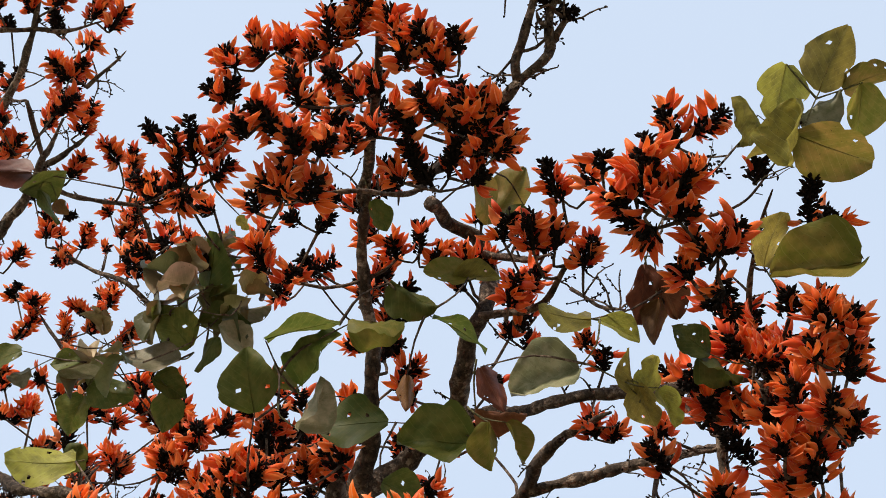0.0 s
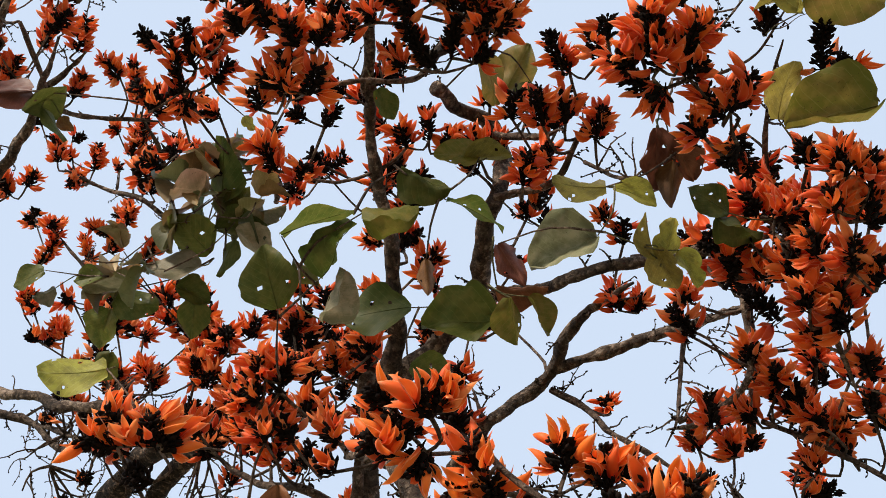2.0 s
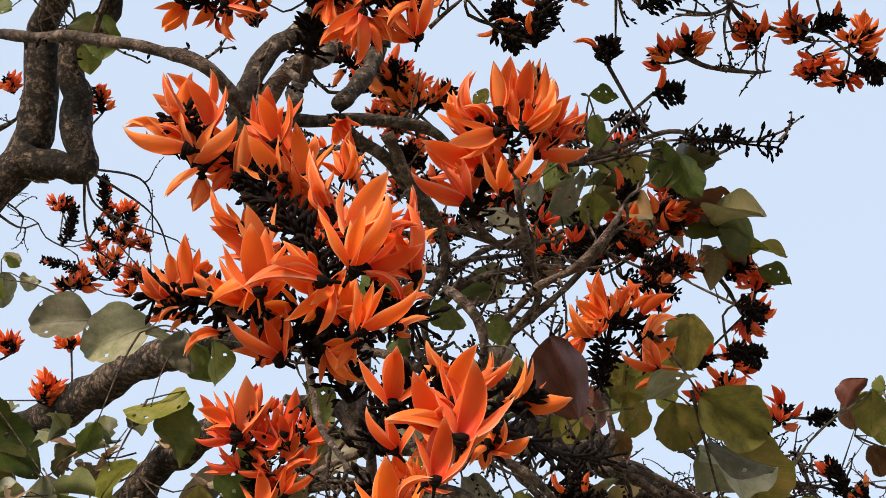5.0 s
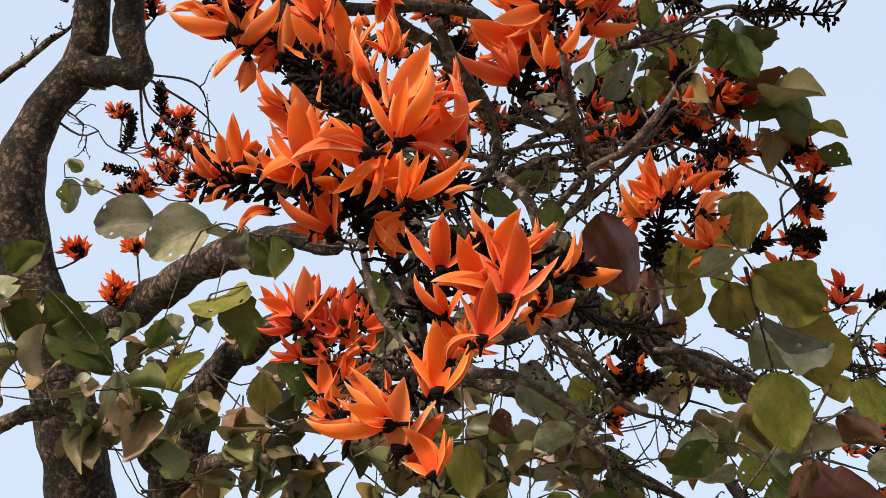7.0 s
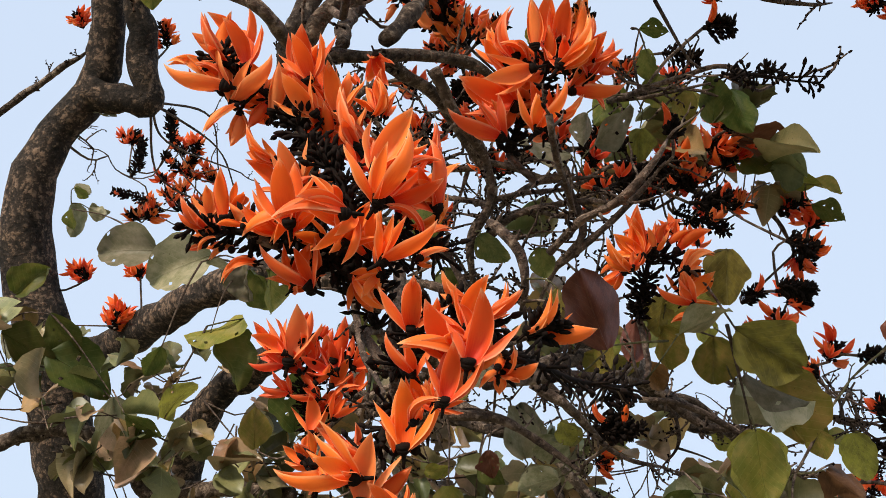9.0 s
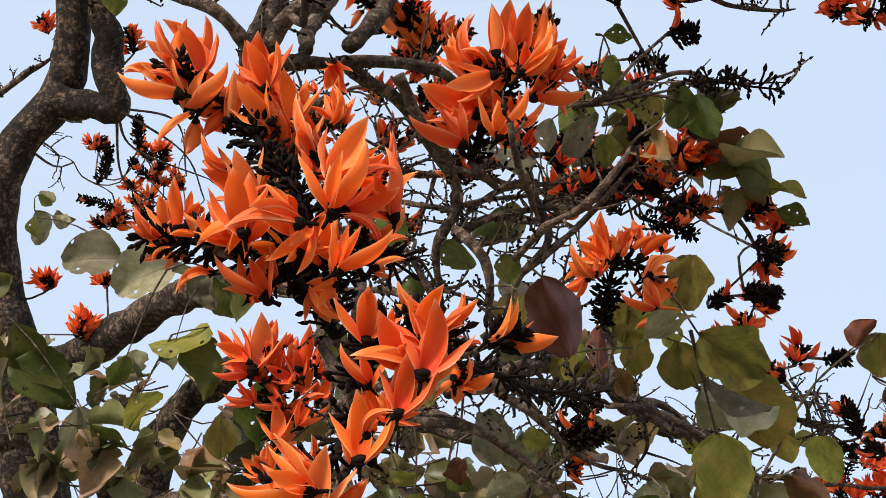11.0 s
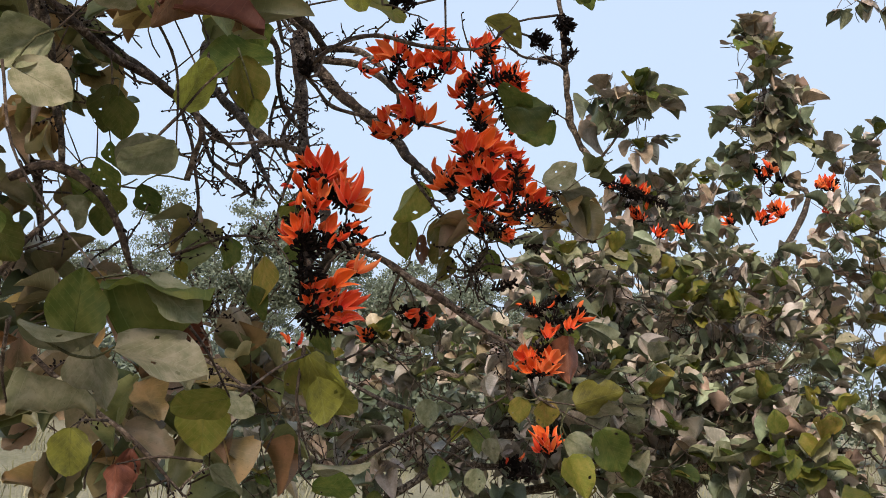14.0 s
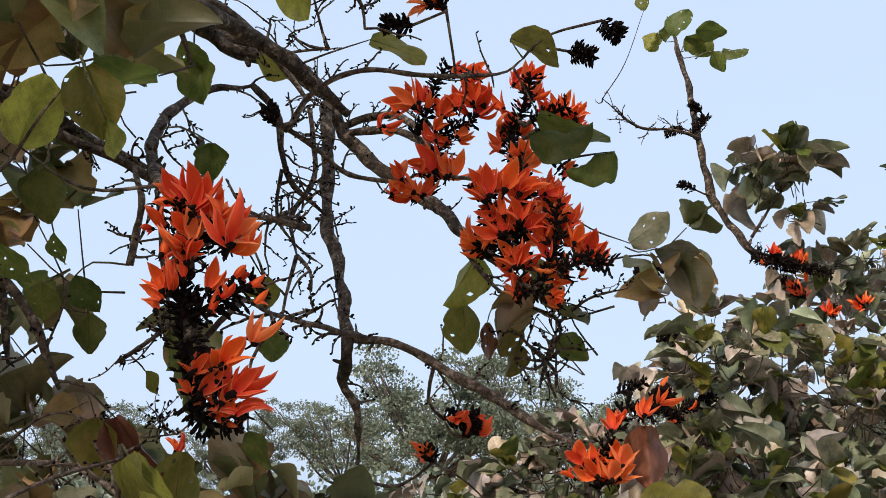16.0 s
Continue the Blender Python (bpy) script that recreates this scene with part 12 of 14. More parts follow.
leaf(0.399, 0.622, 3.150, -0.988, -0.137, -0.066, 0.003, 0.413, -0.911, 0.078, 0.064, "y")
leaf(0.389, 0.580, 3.115, 0.819, 0.527, -0.229, -0.219, -0.084, -0.972, 0.120, 0.098, "o")
leaf(0.512, 0.574, 3.200, -0.245, 0.781, -0.575, 0.339, -0.486, -0.805, 0.082, 0.068, "o")
leaf(0.488, 0.586, 3.213, 0.954, -0.151, 0.257, 0.263, 0.018, -0.965, 0.075, 0.062, "o")
leaf(0.408, 0.592, 3.172, 0.954, -0.151, 0.257, -0.154, -0.988, -0.010, 0.074, 0.061, "d")
leaf(0.314, 0.742, 3.041, 0.408, -0.721, 0.560, 0.508, -0.330, -0.796, 0.082, 0.067, "y")
leaf(0.437, 0.721, 2.990, -0.988, -0.137, -0.066, 0.149, -0.950, -0.274, 0.129, 0.106, "o")
leaf(0.149, 0.714, 3.070, -0.245, 0.781, -0.575, 0.132, -0.561, -0.818, 0.092, 0.055, "b")
leaf(0.164, 0.733, 3.072, 0.268, 0.814, -0.515, 0.132, -0.561, -0.818, 0.084, 0.046, "b")
leaf(0.159, 0.747, 3.025, -0.408, 0.721, -0.560, 0.132, -0.561, -0.818, 0.066, 0.037, "b")
leaf(-0.098, 0.855, 3.643, -0.075, 0.817, -0.572, 0.794, -0.298, -0.530, 0.104, 0.085, "o")
leaf(-0.084, 0.951, 3.641, 0.693, -0.538, 0.480, 0.132, -0.561, -0.818, 0.106, 0.092, "o")
leaf(-0.028, 0.927, 3.605, -0.693, 0.538, -0.480, 0.284, -0.409, -0.867, 0.058, 0.047, "g")
leaf(-0.287, 0.736, 3.450, 0.268, 0.814, -0.515, -0.309, -0.434, -0.846, 0.063, 0.051, "g")
leaf(0.056, 0.704, 2.964, -0.960, -0.276, 0.035, 0.278, -0.958, 0.074, 0.075, 0.062, "y")
leaf(0.066, 0.722, 2.978, 0.819, 0.527, -0.229, -0.345, 0.132, -0.929, 0.064, 0.053, "y")
leaf(0.026, 0.739, 2.911, -0.986, 0.007, -0.164, 0.039, -0.960, -0.276, 0.102, 0.083, "d")
leaf(-0.106, 0.704, 2.914, 0.268, 0.814, -0.515, 0.132, -0.561, -0.818, 0.066, 0.039, "b")
leaf(-0.125, 0.748, 2.881, 0.903, 0.408, -0.134, 0.367, -0.896, -0.251, 0.070, 0.035, "b")
leaf(-0.110, 0.752, 2.856, -0.245, 0.781, -0.575, 0.678, -0.286, -0.678, 0.065, 0.054, "o")
leaf(-0.086, 0.759, 2.855, 0.268, 0.814, -0.515, 0.870, -0.434, -0.234, 0.062, 0.051, "o")
leaf(0.095, 0.804, 2.902, -0.098, -0.828, 0.552, 0.913, -0.296, -0.282, 0.067, 0.055, "y")
leaf(0.108, 0.814, 2.910, 0.408, -0.721, 0.560, 0.385, -0.421, -0.822, 0.056, 0.046, "y")
leaf(0.100, 0.792, 2.911, 0.098, 0.828, -0.552, -0.389, -0.479, -0.787, 0.067, 0.055, "y")
leaf(0.127, 0.805, 2.907, 0.268, 0.814, -0.515, -0.697, -0.206, -0.687, 0.059, 0.049, "y")
leaf(0.212, 0.829, 2.977, -0.578, -0.713, 0.396, 0.446, -0.683, -0.579, 0.066, 0.054, "g")
leaf(0.196, 0.826, 2.977, 0.709, 0.630, -0.318, -0.511, 0.148, -0.847, 0.074, 0.061, "g")
leaf(-0.153, 0.879, 2.946, -0.960, -0.276, 0.035, 0.259, -0.931, -0.258, 0.119, 0.098, "g")
leaf(-0.278, 0.836, 2.979, -0.960, -0.276, 0.035, 0.270, -0.954, -0.128, 0.112, 0.092, "g")
leaf(-0.461, 0.752, 2.970, 0.075, -0.817, 0.572, 0.132, -0.561, -0.818, 0.097, 0.091, "g")
leaf(-0.374, 0.712, 2.963, 0.693, -0.538, 0.480, 0.712, 0.402, -0.576, 0.095, 0.078, "g")
leaf(-0.393, 0.760, 2.927, 0.693, -0.538, 0.480, 0.661, 0.207, -0.722, 0.082, 0.068, "d")
leaf(-0.396, 0.624, 2.971, 0.986, -0.007, 0.164, 0.132, 0.631, -0.765, 0.108, 0.086, "g")
leaf(-0.286, 0.654, 3.005, 0.960, 0.276, -0.035, -0.129, 0.332, -0.934, 0.082, 0.067, "o")
leaf(-0.234, 0.686, 3.126, 0.709, 0.630, -0.318, 0.604, -0.775, -0.188, 0.084, 0.069, "g")
leaf(-0.182, 0.746, 3.093, 0.819, 0.527, -0.229, -0.491, 0.433, -0.756, 0.097, 0.079, "g")
leaf(-0.125, 0.771, 3.207, -0.903, -0.408, 0.134, 0.365, -0.894, -0.261, 0.075, 0.061, "o")
leaf(-0.152, 0.768, 3.205, 0.988, 0.137, 0.066, 0.025, 0.279, -0.960, 0.079, 0.065, "y")
leaf(-0.694, 0.908, 3.511, 0.408, -0.721, 0.560, -0.483, -0.691, -0.538, 0.133, 0.109, "g")
leaf(-0.758, 0.954, 3.531, 0.075, -0.817, 0.572, -0.645, -0.477, -0.597, 0.095, 0.078, "g")
leaf(-0.725, 0.947, 3.406, -0.429, -0.776, 0.463, 0.132, -0.561, -0.818, 0.107, 0.088, "g")
leaf(-0.701, 0.920, 3.441, 0.988, 0.137, 0.066, 0.059, 0.048, -0.997, 0.107, 0.088, "g")
leaf(-0.679, 0.937, 3.494, 0.693, -0.538, 0.480, 0.603, 0.068, -0.795, 0.069, 0.057, "g")
leaf(-0.645, 0.945, 3.494, 0.960, 0.276, -0.035, -0.105, 0.244, -0.964, 0.075, 0.062, "d")
leaf(-0.734, 0.936, 3.363, -0.960, -0.276, 0.035, 0.278, -0.948, 0.155, 0.115, 0.095, "d")
leaf(-0.881, 0.926, 3.346, -0.960, -0.276, 0.035, -0.134, 0.349, -0.928, 0.093, 0.077, "d")
leaf(-0.916, 0.929, 3.339, 0.819, 0.527, -0.229, 0.471, -0.844, -0.258, 0.093, 0.077, "g")
leaf(-0.921, 0.891, 3.364, -0.960, -0.276, 0.035, 0.260, -0.936, -0.239, 0.060, 0.050, "g")
leaf(-0.652, 0.919, 3.388, -0.693, 0.538, -0.480, -0.518, -0.835, -0.187, 0.082, 0.068, "g")
leaf(-0.764, 0.980, 3.328, -0.408, 0.721, -0.560, 0.132, -0.561, -0.818, 0.082, 0.068, "g")
leaf(-0.931, 0.942, 3.327, -0.559, 0.639, -0.528, 0.548, -0.193, -0.814, 0.082, 0.068, "g")
leaf(-1.024, 0.845, 3.379, -0.986, 0.007, -0.164, 0.034, -0.968, -0.249, 0.071, 0.059, "g")
leaf(-1.017, 0.878, 3.357, -0.986, 0.007, -0.164, 0.162, 0.193, -0.968, 0.049, 0.041, "d")
leaf(-0.791, 0.951, 3.344, 0.709, 0.630, -0.318, 0.530, -0.773, -0.348, 0.071, 0.059, "g")
leaf(-0.646, 0.902, 3.400, 0.578, 0.713, -0.396, 0.719, -0.675, -0.167, 0.088, 0.072, "d")
leaf(-0.434, 0.739, 3.057, 0.268, 0.814, -0.515, -0.593, -0.282, -0.754, 0.062, 0.051, "g")
leaf(-0.929, 0.578, 3.577, -0.960, -0.276, 0.035, 0.132, -0.561, -0.818, 0.104, 0.060, "b")
leaf(-0.956, 0.601, 3.557, 0.986, -0.007, 0.164, 0.157, 0.323, -0.933, 0.093, 0.077, "g")
leaf(-0.921, 0.608, 3.558, 0.268, 0.814, -0.515, -0.691, -0.210, -0.692, 0.077, 0.063, "g")
leaf(-0.892, 0.633, 3.546, 0.268, 0.814, -0.515, 0.132, -0.561, -0.818, 0.033, 0.029, "b")
leaf(-0.529, 0.696, 3.439, 0.268, 0.814, -0.515, -0.081, -0.514, -0.854, 0.031, 0.026, "y")
leaf(-0.240, 0.807, 3.042, -0.245, 0.781, -0.575, 0.132, -0.561, -0.818, 0.053, 0.030, "b")
leaf(-0.655, 0.641, 2.827, -0.979, -0.198, -0.049, 0.199, -0.979, -0.031, 0.089, 0.073, "y")
leaf(-0.702, 0.679, 2.851, 0.720, -0.445, 0.533, 0.166, -0.636, -0.754, 0.048, 0.040, "g")
leaf(-0.288, 0.844, 2.869, 0.789, 0.544, -0.285, 0.479, -0.836, -0.268, 0.074, 0.061, "g")
leaf(-0.493, 0.850, 2.726, -0.191, 0.606, -0.772, 0.188, -0.750, -0.635, 0.058, 0.042, "b")
leaf(-0.932, 0.945, 2.800, -0.963, -0.266, 0.030, -0.028, -0.012, -1.000, 0.057, 0.047, "y")
leaf(-1.060, 1.154, 2.830, -0.982, -0.157, -0.105, 0.155, -0.988, 0.030, 0.064, 0.053, "g")
leaf(-1.154, 1.489, 3.037, -0.191, 0.606, -0.772, 0.394, -0.673, -0.626, 0.067, 0.055, "g")
leaf(-0.334, 1.533, 2.754, 0.356, -0.550, 0.755, 0.542, -0.537, -0.647, 0.042, 0.034, "y")
leaf(-0.312, 1.529, 2.765, 0.963, 0.266, -0.030, 0.007, -0.136, -0.991, 0.042, 0.034, "d")
leaf(-0.068, 1.208, 2.587, -0.963, -0.266, 0.030, 0.268, -0.962, 0.062, 0.033, 0.027, "o")
leaf(-1.037, 1.358, 2.979, -0.131, 0.519, -0.844, 0.320, -0.784, -0.532, 0.088, 0.072, "g")
leaf(-0.117, 1.329, 2.606, 0.973, 0.232, -0.009, 0.050, -0.248, -0.967, 0.044, 0.036, "g")
leaf(-0.119, 1.430, 2.637, 0.040, 0.552, -0.833, -0.529, -0.696, -0.486, 0.056, 0.046, "g")
leaf(-0.075, 1.518, 2.610, 0.040, 0.552, -0.833, -0.459, -0.730, -0.506, 0.067, 0.055, "o")
leaf(-1.180, 1.707, 2.500, -0.969, -0.249, -0.000, 0.249, -0.969, 0.001, 0.133, 0.109, "d")
leaf(-1.050, 1.716, 2.481, -0.949, -0.084, -0.305, 0.131, -0.982, -0.139, 0.154, 0.126, "d")
leaf(-1.026, 1.664, 2.437, 0.934, 0.321, -0.154, -0.181, 0.054, -0.982, 0.082, 0.068, "d")
leaf(-0.893, 1.607, 2.390, 0.387, 0.505, -0.772, -0.211, -0.766, -0.607, 0.089, 0.073, "g")
leaf(-0.224, 1.316, 2.390, -0.934, -0.321, 0.154, 0.348, -0.730, 0.588, 0.087, 0.071, "d")
leaf(-0.195, 1.361, 2.429, 0.814, -0.091, 0.573, 0.548, -0.207, -0.811, 0.081, 0.066, "d")
leaf(-0.166, 1.456, 2.593, -0.582, 0.256, -0.772, -0.207, -0.965, -0.163, 0.079, 0.065, "g")
leaf(-0.209, 1.379, 2.498, -0.279, 0.389, -0.878, 0.676, -0.570, -0.467, 0.053, 0.043, "d")
leaf(-0.084, 1.651, 2.702, 0.057, 0.476, -0.878, 0.887, -0.428, -0.174, 0.071, 0.058, "y")
leaf(-0.025, 1.521, 2.537, 0.112, -0.439, 0.891, -0.420, -0.834, -0.358, 0.079, 0.065, "g")
leaf(0.005, 1.504, 2.585, 0.387, 0.505, -0.772, 0.222, -0.863, -0.453, 0.079, 0.065, "g")
leaf(-0.133, 1.547, 2.656, 0.670, 0.473, -0.573, 0.222, -0.863, -0.453, 0.069, 0.059, "g")
leaf(0.001, 1.718, 2.617, 0.934, 0.321, -0.154, 0.222, -0.863, -0.453, 0.125, 0.069, "b")
leaf(-0.001, 1.727, 2.599, 0.872, 0.384, -0.304, 0.474, -0.820, 0.321, 0.099, 0.081, "g")
leaf(0.097, 1.760, 2.584, -0.112, 0.439, -0.891, 0.745, -0.557, -0.368, 0.063, 0.051, "o")
leaf(0.092, 1.779, 2.544, 0.969, 0.249, 0.000, 0.022, -0.084, -0.996, 0.063, 0.051, "o")
leaf(0.135, 1.792, 2.542, 0.934, 0.321, -0.154, 0.357, -0.841, 0.407, 0.057, 0.047, "o")
leaf(0.133, 1.808, 2.510, 0.872, 0.384, -0.304, -0.135, -0.409, -0.903, 0.063, 0.051, "g")
leaf(-0.132, 1.410, 2.477, -0.112, 0.439, -0.891, 0.222, -0.863, -0.453, 0.053, 0.044, "y")
leaf(-0.127, 0.961, 1.965, -0.226, -0.498, 0.838, 0.222, -0.863, -0.453, 0.084, 0.060, "b")
leaf(-0.949, 1.163, 2.767, 0.872, 0.384, -0.304, -0.114, -0.446, -0.888, 0.075, 0.061, "g")
leaf(-1.701, 2.056, 3.125, 0.969, 0.249, 0.000, 0.206, -0.804, 0.557, 0.062, 0.051, "d")
leaf(-1.412, 1.701, 2.619, -0.112, 0.439, -0.891, -0.188, -0.890, -0.415, 0.048, 0.040, "g")
leaf(-1.397, 1.682, 2.661, 0.670, 0.473, -0.573, -0.118, -0.693, -0.711, 0.036, 0.030, "g")
leaf(-1.373, 1.710, 2.620, 0.872, 0.384, -0.304, 0.386, -0.921, -0.056, 0.042, 0.035, "d")
leaf(0.238, 1.550, 2.169, -0.112, 0.439, -0.891, 0.222, -0.863, -0.453, 0.066, 0.058, "o")
leaf(0.199, 1.551, 2.150, 0.582, -0.256, 0.772, 0.222, -0.863, -0.453, 0.049, 0.036, "b")
leaf(-0.009, 1.183, 2.056, 0.784, 0.452, -0.426, 0.202, -0.835, -0.512, 0.091, 0.075, "y")
leaf(-0.040, 1.326, 2.099, -0.086, 0.393, -0.915, 0.284, -0.871, -0.401, 0.063, 0.068, "o")
leaf(0.021, 1.364, 2.059, 0.403, 0.488, -0.774, 0.560, -0.801, -0.213, 0.108, 0.088, "o")
leaf(-0.018, 1.329, 2.033, 0.868, 0.411, -0.279, -0.323, 0.040, -0.946, 0.105, 0.073, "d")
leaf(-0.001, 1.245, 1.953, 0.081, 0.438, -0.895, 0.067, -0.898, -0.434, 0.093, 0.076, "y")
leaf(-0.075, 1.166, 2.047, 0.870, 0.059, 0.490, 0.493, -0.137, -0.859, 0.069, 0.057, "d")
leaf(-0.095, 1.237, 2.128, -0.250, 0.336, -0.908, 0.480, -0.771, -0.418, 0.054, 0.044, "y")
leaf(-0.012, 1.200, 2.167, -0.086, 0.393, -0.915, -0.126, -0.916, -0.381, 0.069, 0.057, "y")
leaf(-0.101, 1.252, 2.092, 0.081, 0.438, -0.895, 0.581, -0.751, -0.315, 0.057, 0.047, "o")
leaf(-0.121, 1.265, 2.049, 0.403, 0.488, -0.774, 0.284, -0.871, -0.401, 0.043, 0.029, "b")
leaf(-0.392, 1.753, 2.043, -0.081, -0.438, 0.895, 0.714, -0.652, -0.255, 0.094, 0.077, "d")
leaf(-0.307, 1.719, 2.052, -0.955, -0.222, -0.195, 0.291, -0.594, -0.750, 0.063, 0.051, "d")
leaf(-0.300, 1.585, 1.974, -0.955, -0.222, -0.195, 0.295, -0.676, -0.676, 0.066, 0.054, "d")
leaf(-0.309, 1.649, 2.079, 0.403, 0.488, -0.774, 0.284, -0.871, -0.401, 0.045, 0.039, "y")
leaf(-1.631, 1.834, 2.485, 0.787, -0.027, 0.617, 0.157, -0.957, -0.242, 0.099, 0.081, "g")
leaf(-1.598, 1.782, 2.372, 0.784, 0.452, -0.426, -0.003, -0.683, -0.730, 0.139, 0.114, "g")
leaf(-1.492, 1.798, 2.412, 0.403, 0.488, -0.774, -0.006, -0.845, -0.535, 0.114, 0.093, "g")
leaf(-1.312, 1.830, 2.221, -0.086, 0.393, -0.915, 0.778, -0.548, -0.308, 0.115, 0.094, "d")
leaf(-1.505, 1.832, 2.329, 0.784, 0.452, -0.426, 0.578, -0.781, 0.235, 0.164, 0.135, "g")
leaf(-0.899, 1.503, 2.226, 0.403, 0.488, -0.774, -0.183, -0.786, -0.590, 0.114, 0.093, "g")
leaf(-0.841, 1.511, 2.250, -0.870, -0.059, -0.490, -0.225, -0.837, 0.500, 0.104, 0.085, "o")
leaf(-0.686, 1.437, 2.023, 0.086, -0.393, 0.915, 0.651, -0.674, -0.350, 0.101, 0.083, "g")
leaf(-0.795, 1.518, 2.019, 0.086, -0.393, 0.915, 0.750, -0.579, -0.319, 0.070, 0.057, "o")
leaf(-0.989, 1.540, 2.083, 0.552, -0.193, 0.811, 0.818, -0.063, -0.572, 0.084, 0.069, "y")
leaf(-1.174, 1.683, 2.140, 0.676, 0.478, -0.560, -0.223, -0.592, -0.775, 0.088, 0.072, "g")
leaf(-1.094, 1.653, 2.261, -0.552, 0.193, -0.811, 0.763, -0.276, -0.585, 0.066, 0.054, "g")
leaf(-0.884, 1.551, 2.382, 0.081, 0.438, -0.895, -0.270, -0.855, -0.443, 0.078, 0.064, "d")
leaf(-0.794, 1.490, 2.331, 0.081, 0.438, -0.895, -0.402, -0.807, -0.432, 0.079, 0.065, "g")
leaf(-0.511, 1.216, 2.129, 0.403, 0.488, -0.774, -0.367, -0.689, -0.625, 0.065, 0.054, "g")
leaf(-0.277, 1.347, 2.259, 0.081, 0.438, -0.895, 0.284, -0.871, -0.401, 0.045, 0.041, "g")
leaf(-0.363, 1.313, 2.271, 0.676, 0.478, -0.560, 0.581, -0.814, 0.007, 0.058, 0.047, "g")
leaf(-0.222, 1.195, 2.130, -0.086, 0.393, -0.915, 0.769, -0.558, -0.312, 0.036, 0.029, "y")
leaf(-0.150, 1.148, 2.034, -0.250, 0.336, -0.908, -0.560, -0.815, -0.147, 0.040, 0.032, "o")
leaf(-0.189, 1.226, 2.085, 0.403, 0.488, -0.774, -0.516, -0.578, -0.632, 0.057, 0.047, "g")
leaf(0.082, 1.568, 2.033, 0.246, 0.470, -0.848, -0.161, -0.843, -0.514, 0.049, 0.041, "o")
leaf(-1.606, 1.940, 2.772, -0.086, 0.393, -0.915, 0.972, -0.168, -0.163, 0.086, 0.070, "d")
leaf(-1.601, 1.922, 2.815, 0.784, 0.452, -0.426, 0.539, -0.836, 0.106, 0.046, 0.038, "d")
leaf(-1.566, 1.953, 2.772, 0.784, 0.452, -0.426, -0.156, -0.520, -0.840, 0.051, 0.042, "d")
leaf(0.093, 1.596, 1.978, 0.676, 0.478, -0.560, 0.284, -0.871, -0.401, 0.066, 0.054, "b")
leaf(-0.407, 1.778, 2.061, 0.105, -0.251, 0.962, 0.362, -0.891, -0.272, 0.089, 0.073, "d")
leaf(-0.329, 1.738, 2.074, -0.828, 0.100, -0.552, 0.055, -0.965, -0.258, 0.053, 0.044, "d")
leaf(-0.318, 1.694, 2.008, -0.969, 0.011, -0.247, 0.173, -0.686, -0.706, 0.070, 0.058, "d")
leaf(-0.296, 1.675, 2.084, 0.069, 0.261, -0.963, 0.055, -0.965, -0.258, 0.039, 0.035, "y")
leaf(0.003, 1.231, 1.947, 0.069, 0.261, -0.963, 0.340, -0.914, -0.223, 0.083, 0.068, "o")
leaf(-0.005, 1.242, 2.020, 0.808, 0.195, -0.557, 0.582, -0.416, 0.699, 0.079, 0.055, "d")
leaf(-0.051, 1.374, 2.098, -0.069, -0.261, 0.963, -0.843, -0.501, -0.197, 0.061, 0.050, "y")
leaf(-0.103, 1.266, 2.103, 0.912, -0.056, 0.406, 0.351, -0.401, -0.846, 0.082, 0.068, "y")
leaf(-0.146, 1.357, 2.142, -0.105, 0.251, -0.962, 0.055, -0.965, -0.258, 0.061, 0.044, "b")
leaf(-0.158, 1.405, 2.151, 0.897, 0.161, -0.411, 0.150, -0.987, -0.059, 0.056, 0.046, "g")
leaf(-0.251, 1.553, 2.161, 0.960, 0.122, -0.253, -0.143, -0.561, -0.815, 0.087, 0.071, "o")
leaf(-0.273, 1.529, 2.246, 0.241, 0.263, -0.934, -0.685, -0.636, -0.356, 0.078, 0.064, "g")
leaf(-0.442, 1.444, 2.142, 0.753, 0.209, -0.623, 0.585, -0.647, 0.489, 0.089, 0.073, "d")
leaf(-0.396, 1.362, 2.068, 0.069, 0.261, -0.963, 0.055, -0.965, -0.258, 0.027, 0.024, "y")
leaf(-0.451, 1.495, 1.947, 0.069, 0.261, -0.963, 0.682, -0.717, -0.145, 0.081, 0.066, "o")
leaf(-0.439, 1.678, 2.043, 0.069, 0.261, -0.963, 0.055, -0.965, -0.258, 0.048, 0.040, "b")
leaf(-0.428, 1.651, 1.756, 0.996, 0.035, 0.081, -0.025, -0.766, 0.643, 0.106, 0.087, "d")
leaf(-0.530, 1.842, 1.797, 0.828, -0.100, 0.552, 0.428, -0.522, -0.737, 0.079, 0.065, "d")
leaf(-0.428, 1.824, 1.884, 0.069, 0.261, -0.963, 0.055, -0.965, -0.258, 0.060, 0.062, "d")
leaf(-0.106, 1.550, 1.814, -0.912, 0.056, -0.406, 0.055, -0.965, -0.258, 0.073, 0.060, "d")
leaf(-0.138, 1.530, 1.767, 0.897, 0.161, -0.411, 0.242, -0.958, 0.152, 0.072, 0.059, "d")
leaf(-0.362, 1.745, 1.809, 0.808, 0.195, -0.557, 0.055, -0.965, -0.258, 0.075, 0.065, "g")
leaf(-0.308, 1.757, 1.774, 0.996, 0.035, 0.081, 0.088, -0.381, -0.920, 0.063, 0.052, "d")
leaf(-0.099, 1.618, 1.952, -0.828, 0.100, -0.552, 0.264, -0.799, -0.541, 0.078, 0.064, "g")
leaf(-0.125, 1.708, 1.996, 0.558, 0.244, -0.793, 0.055, -0.965, -0.258, 0.049, 0.044, "d")
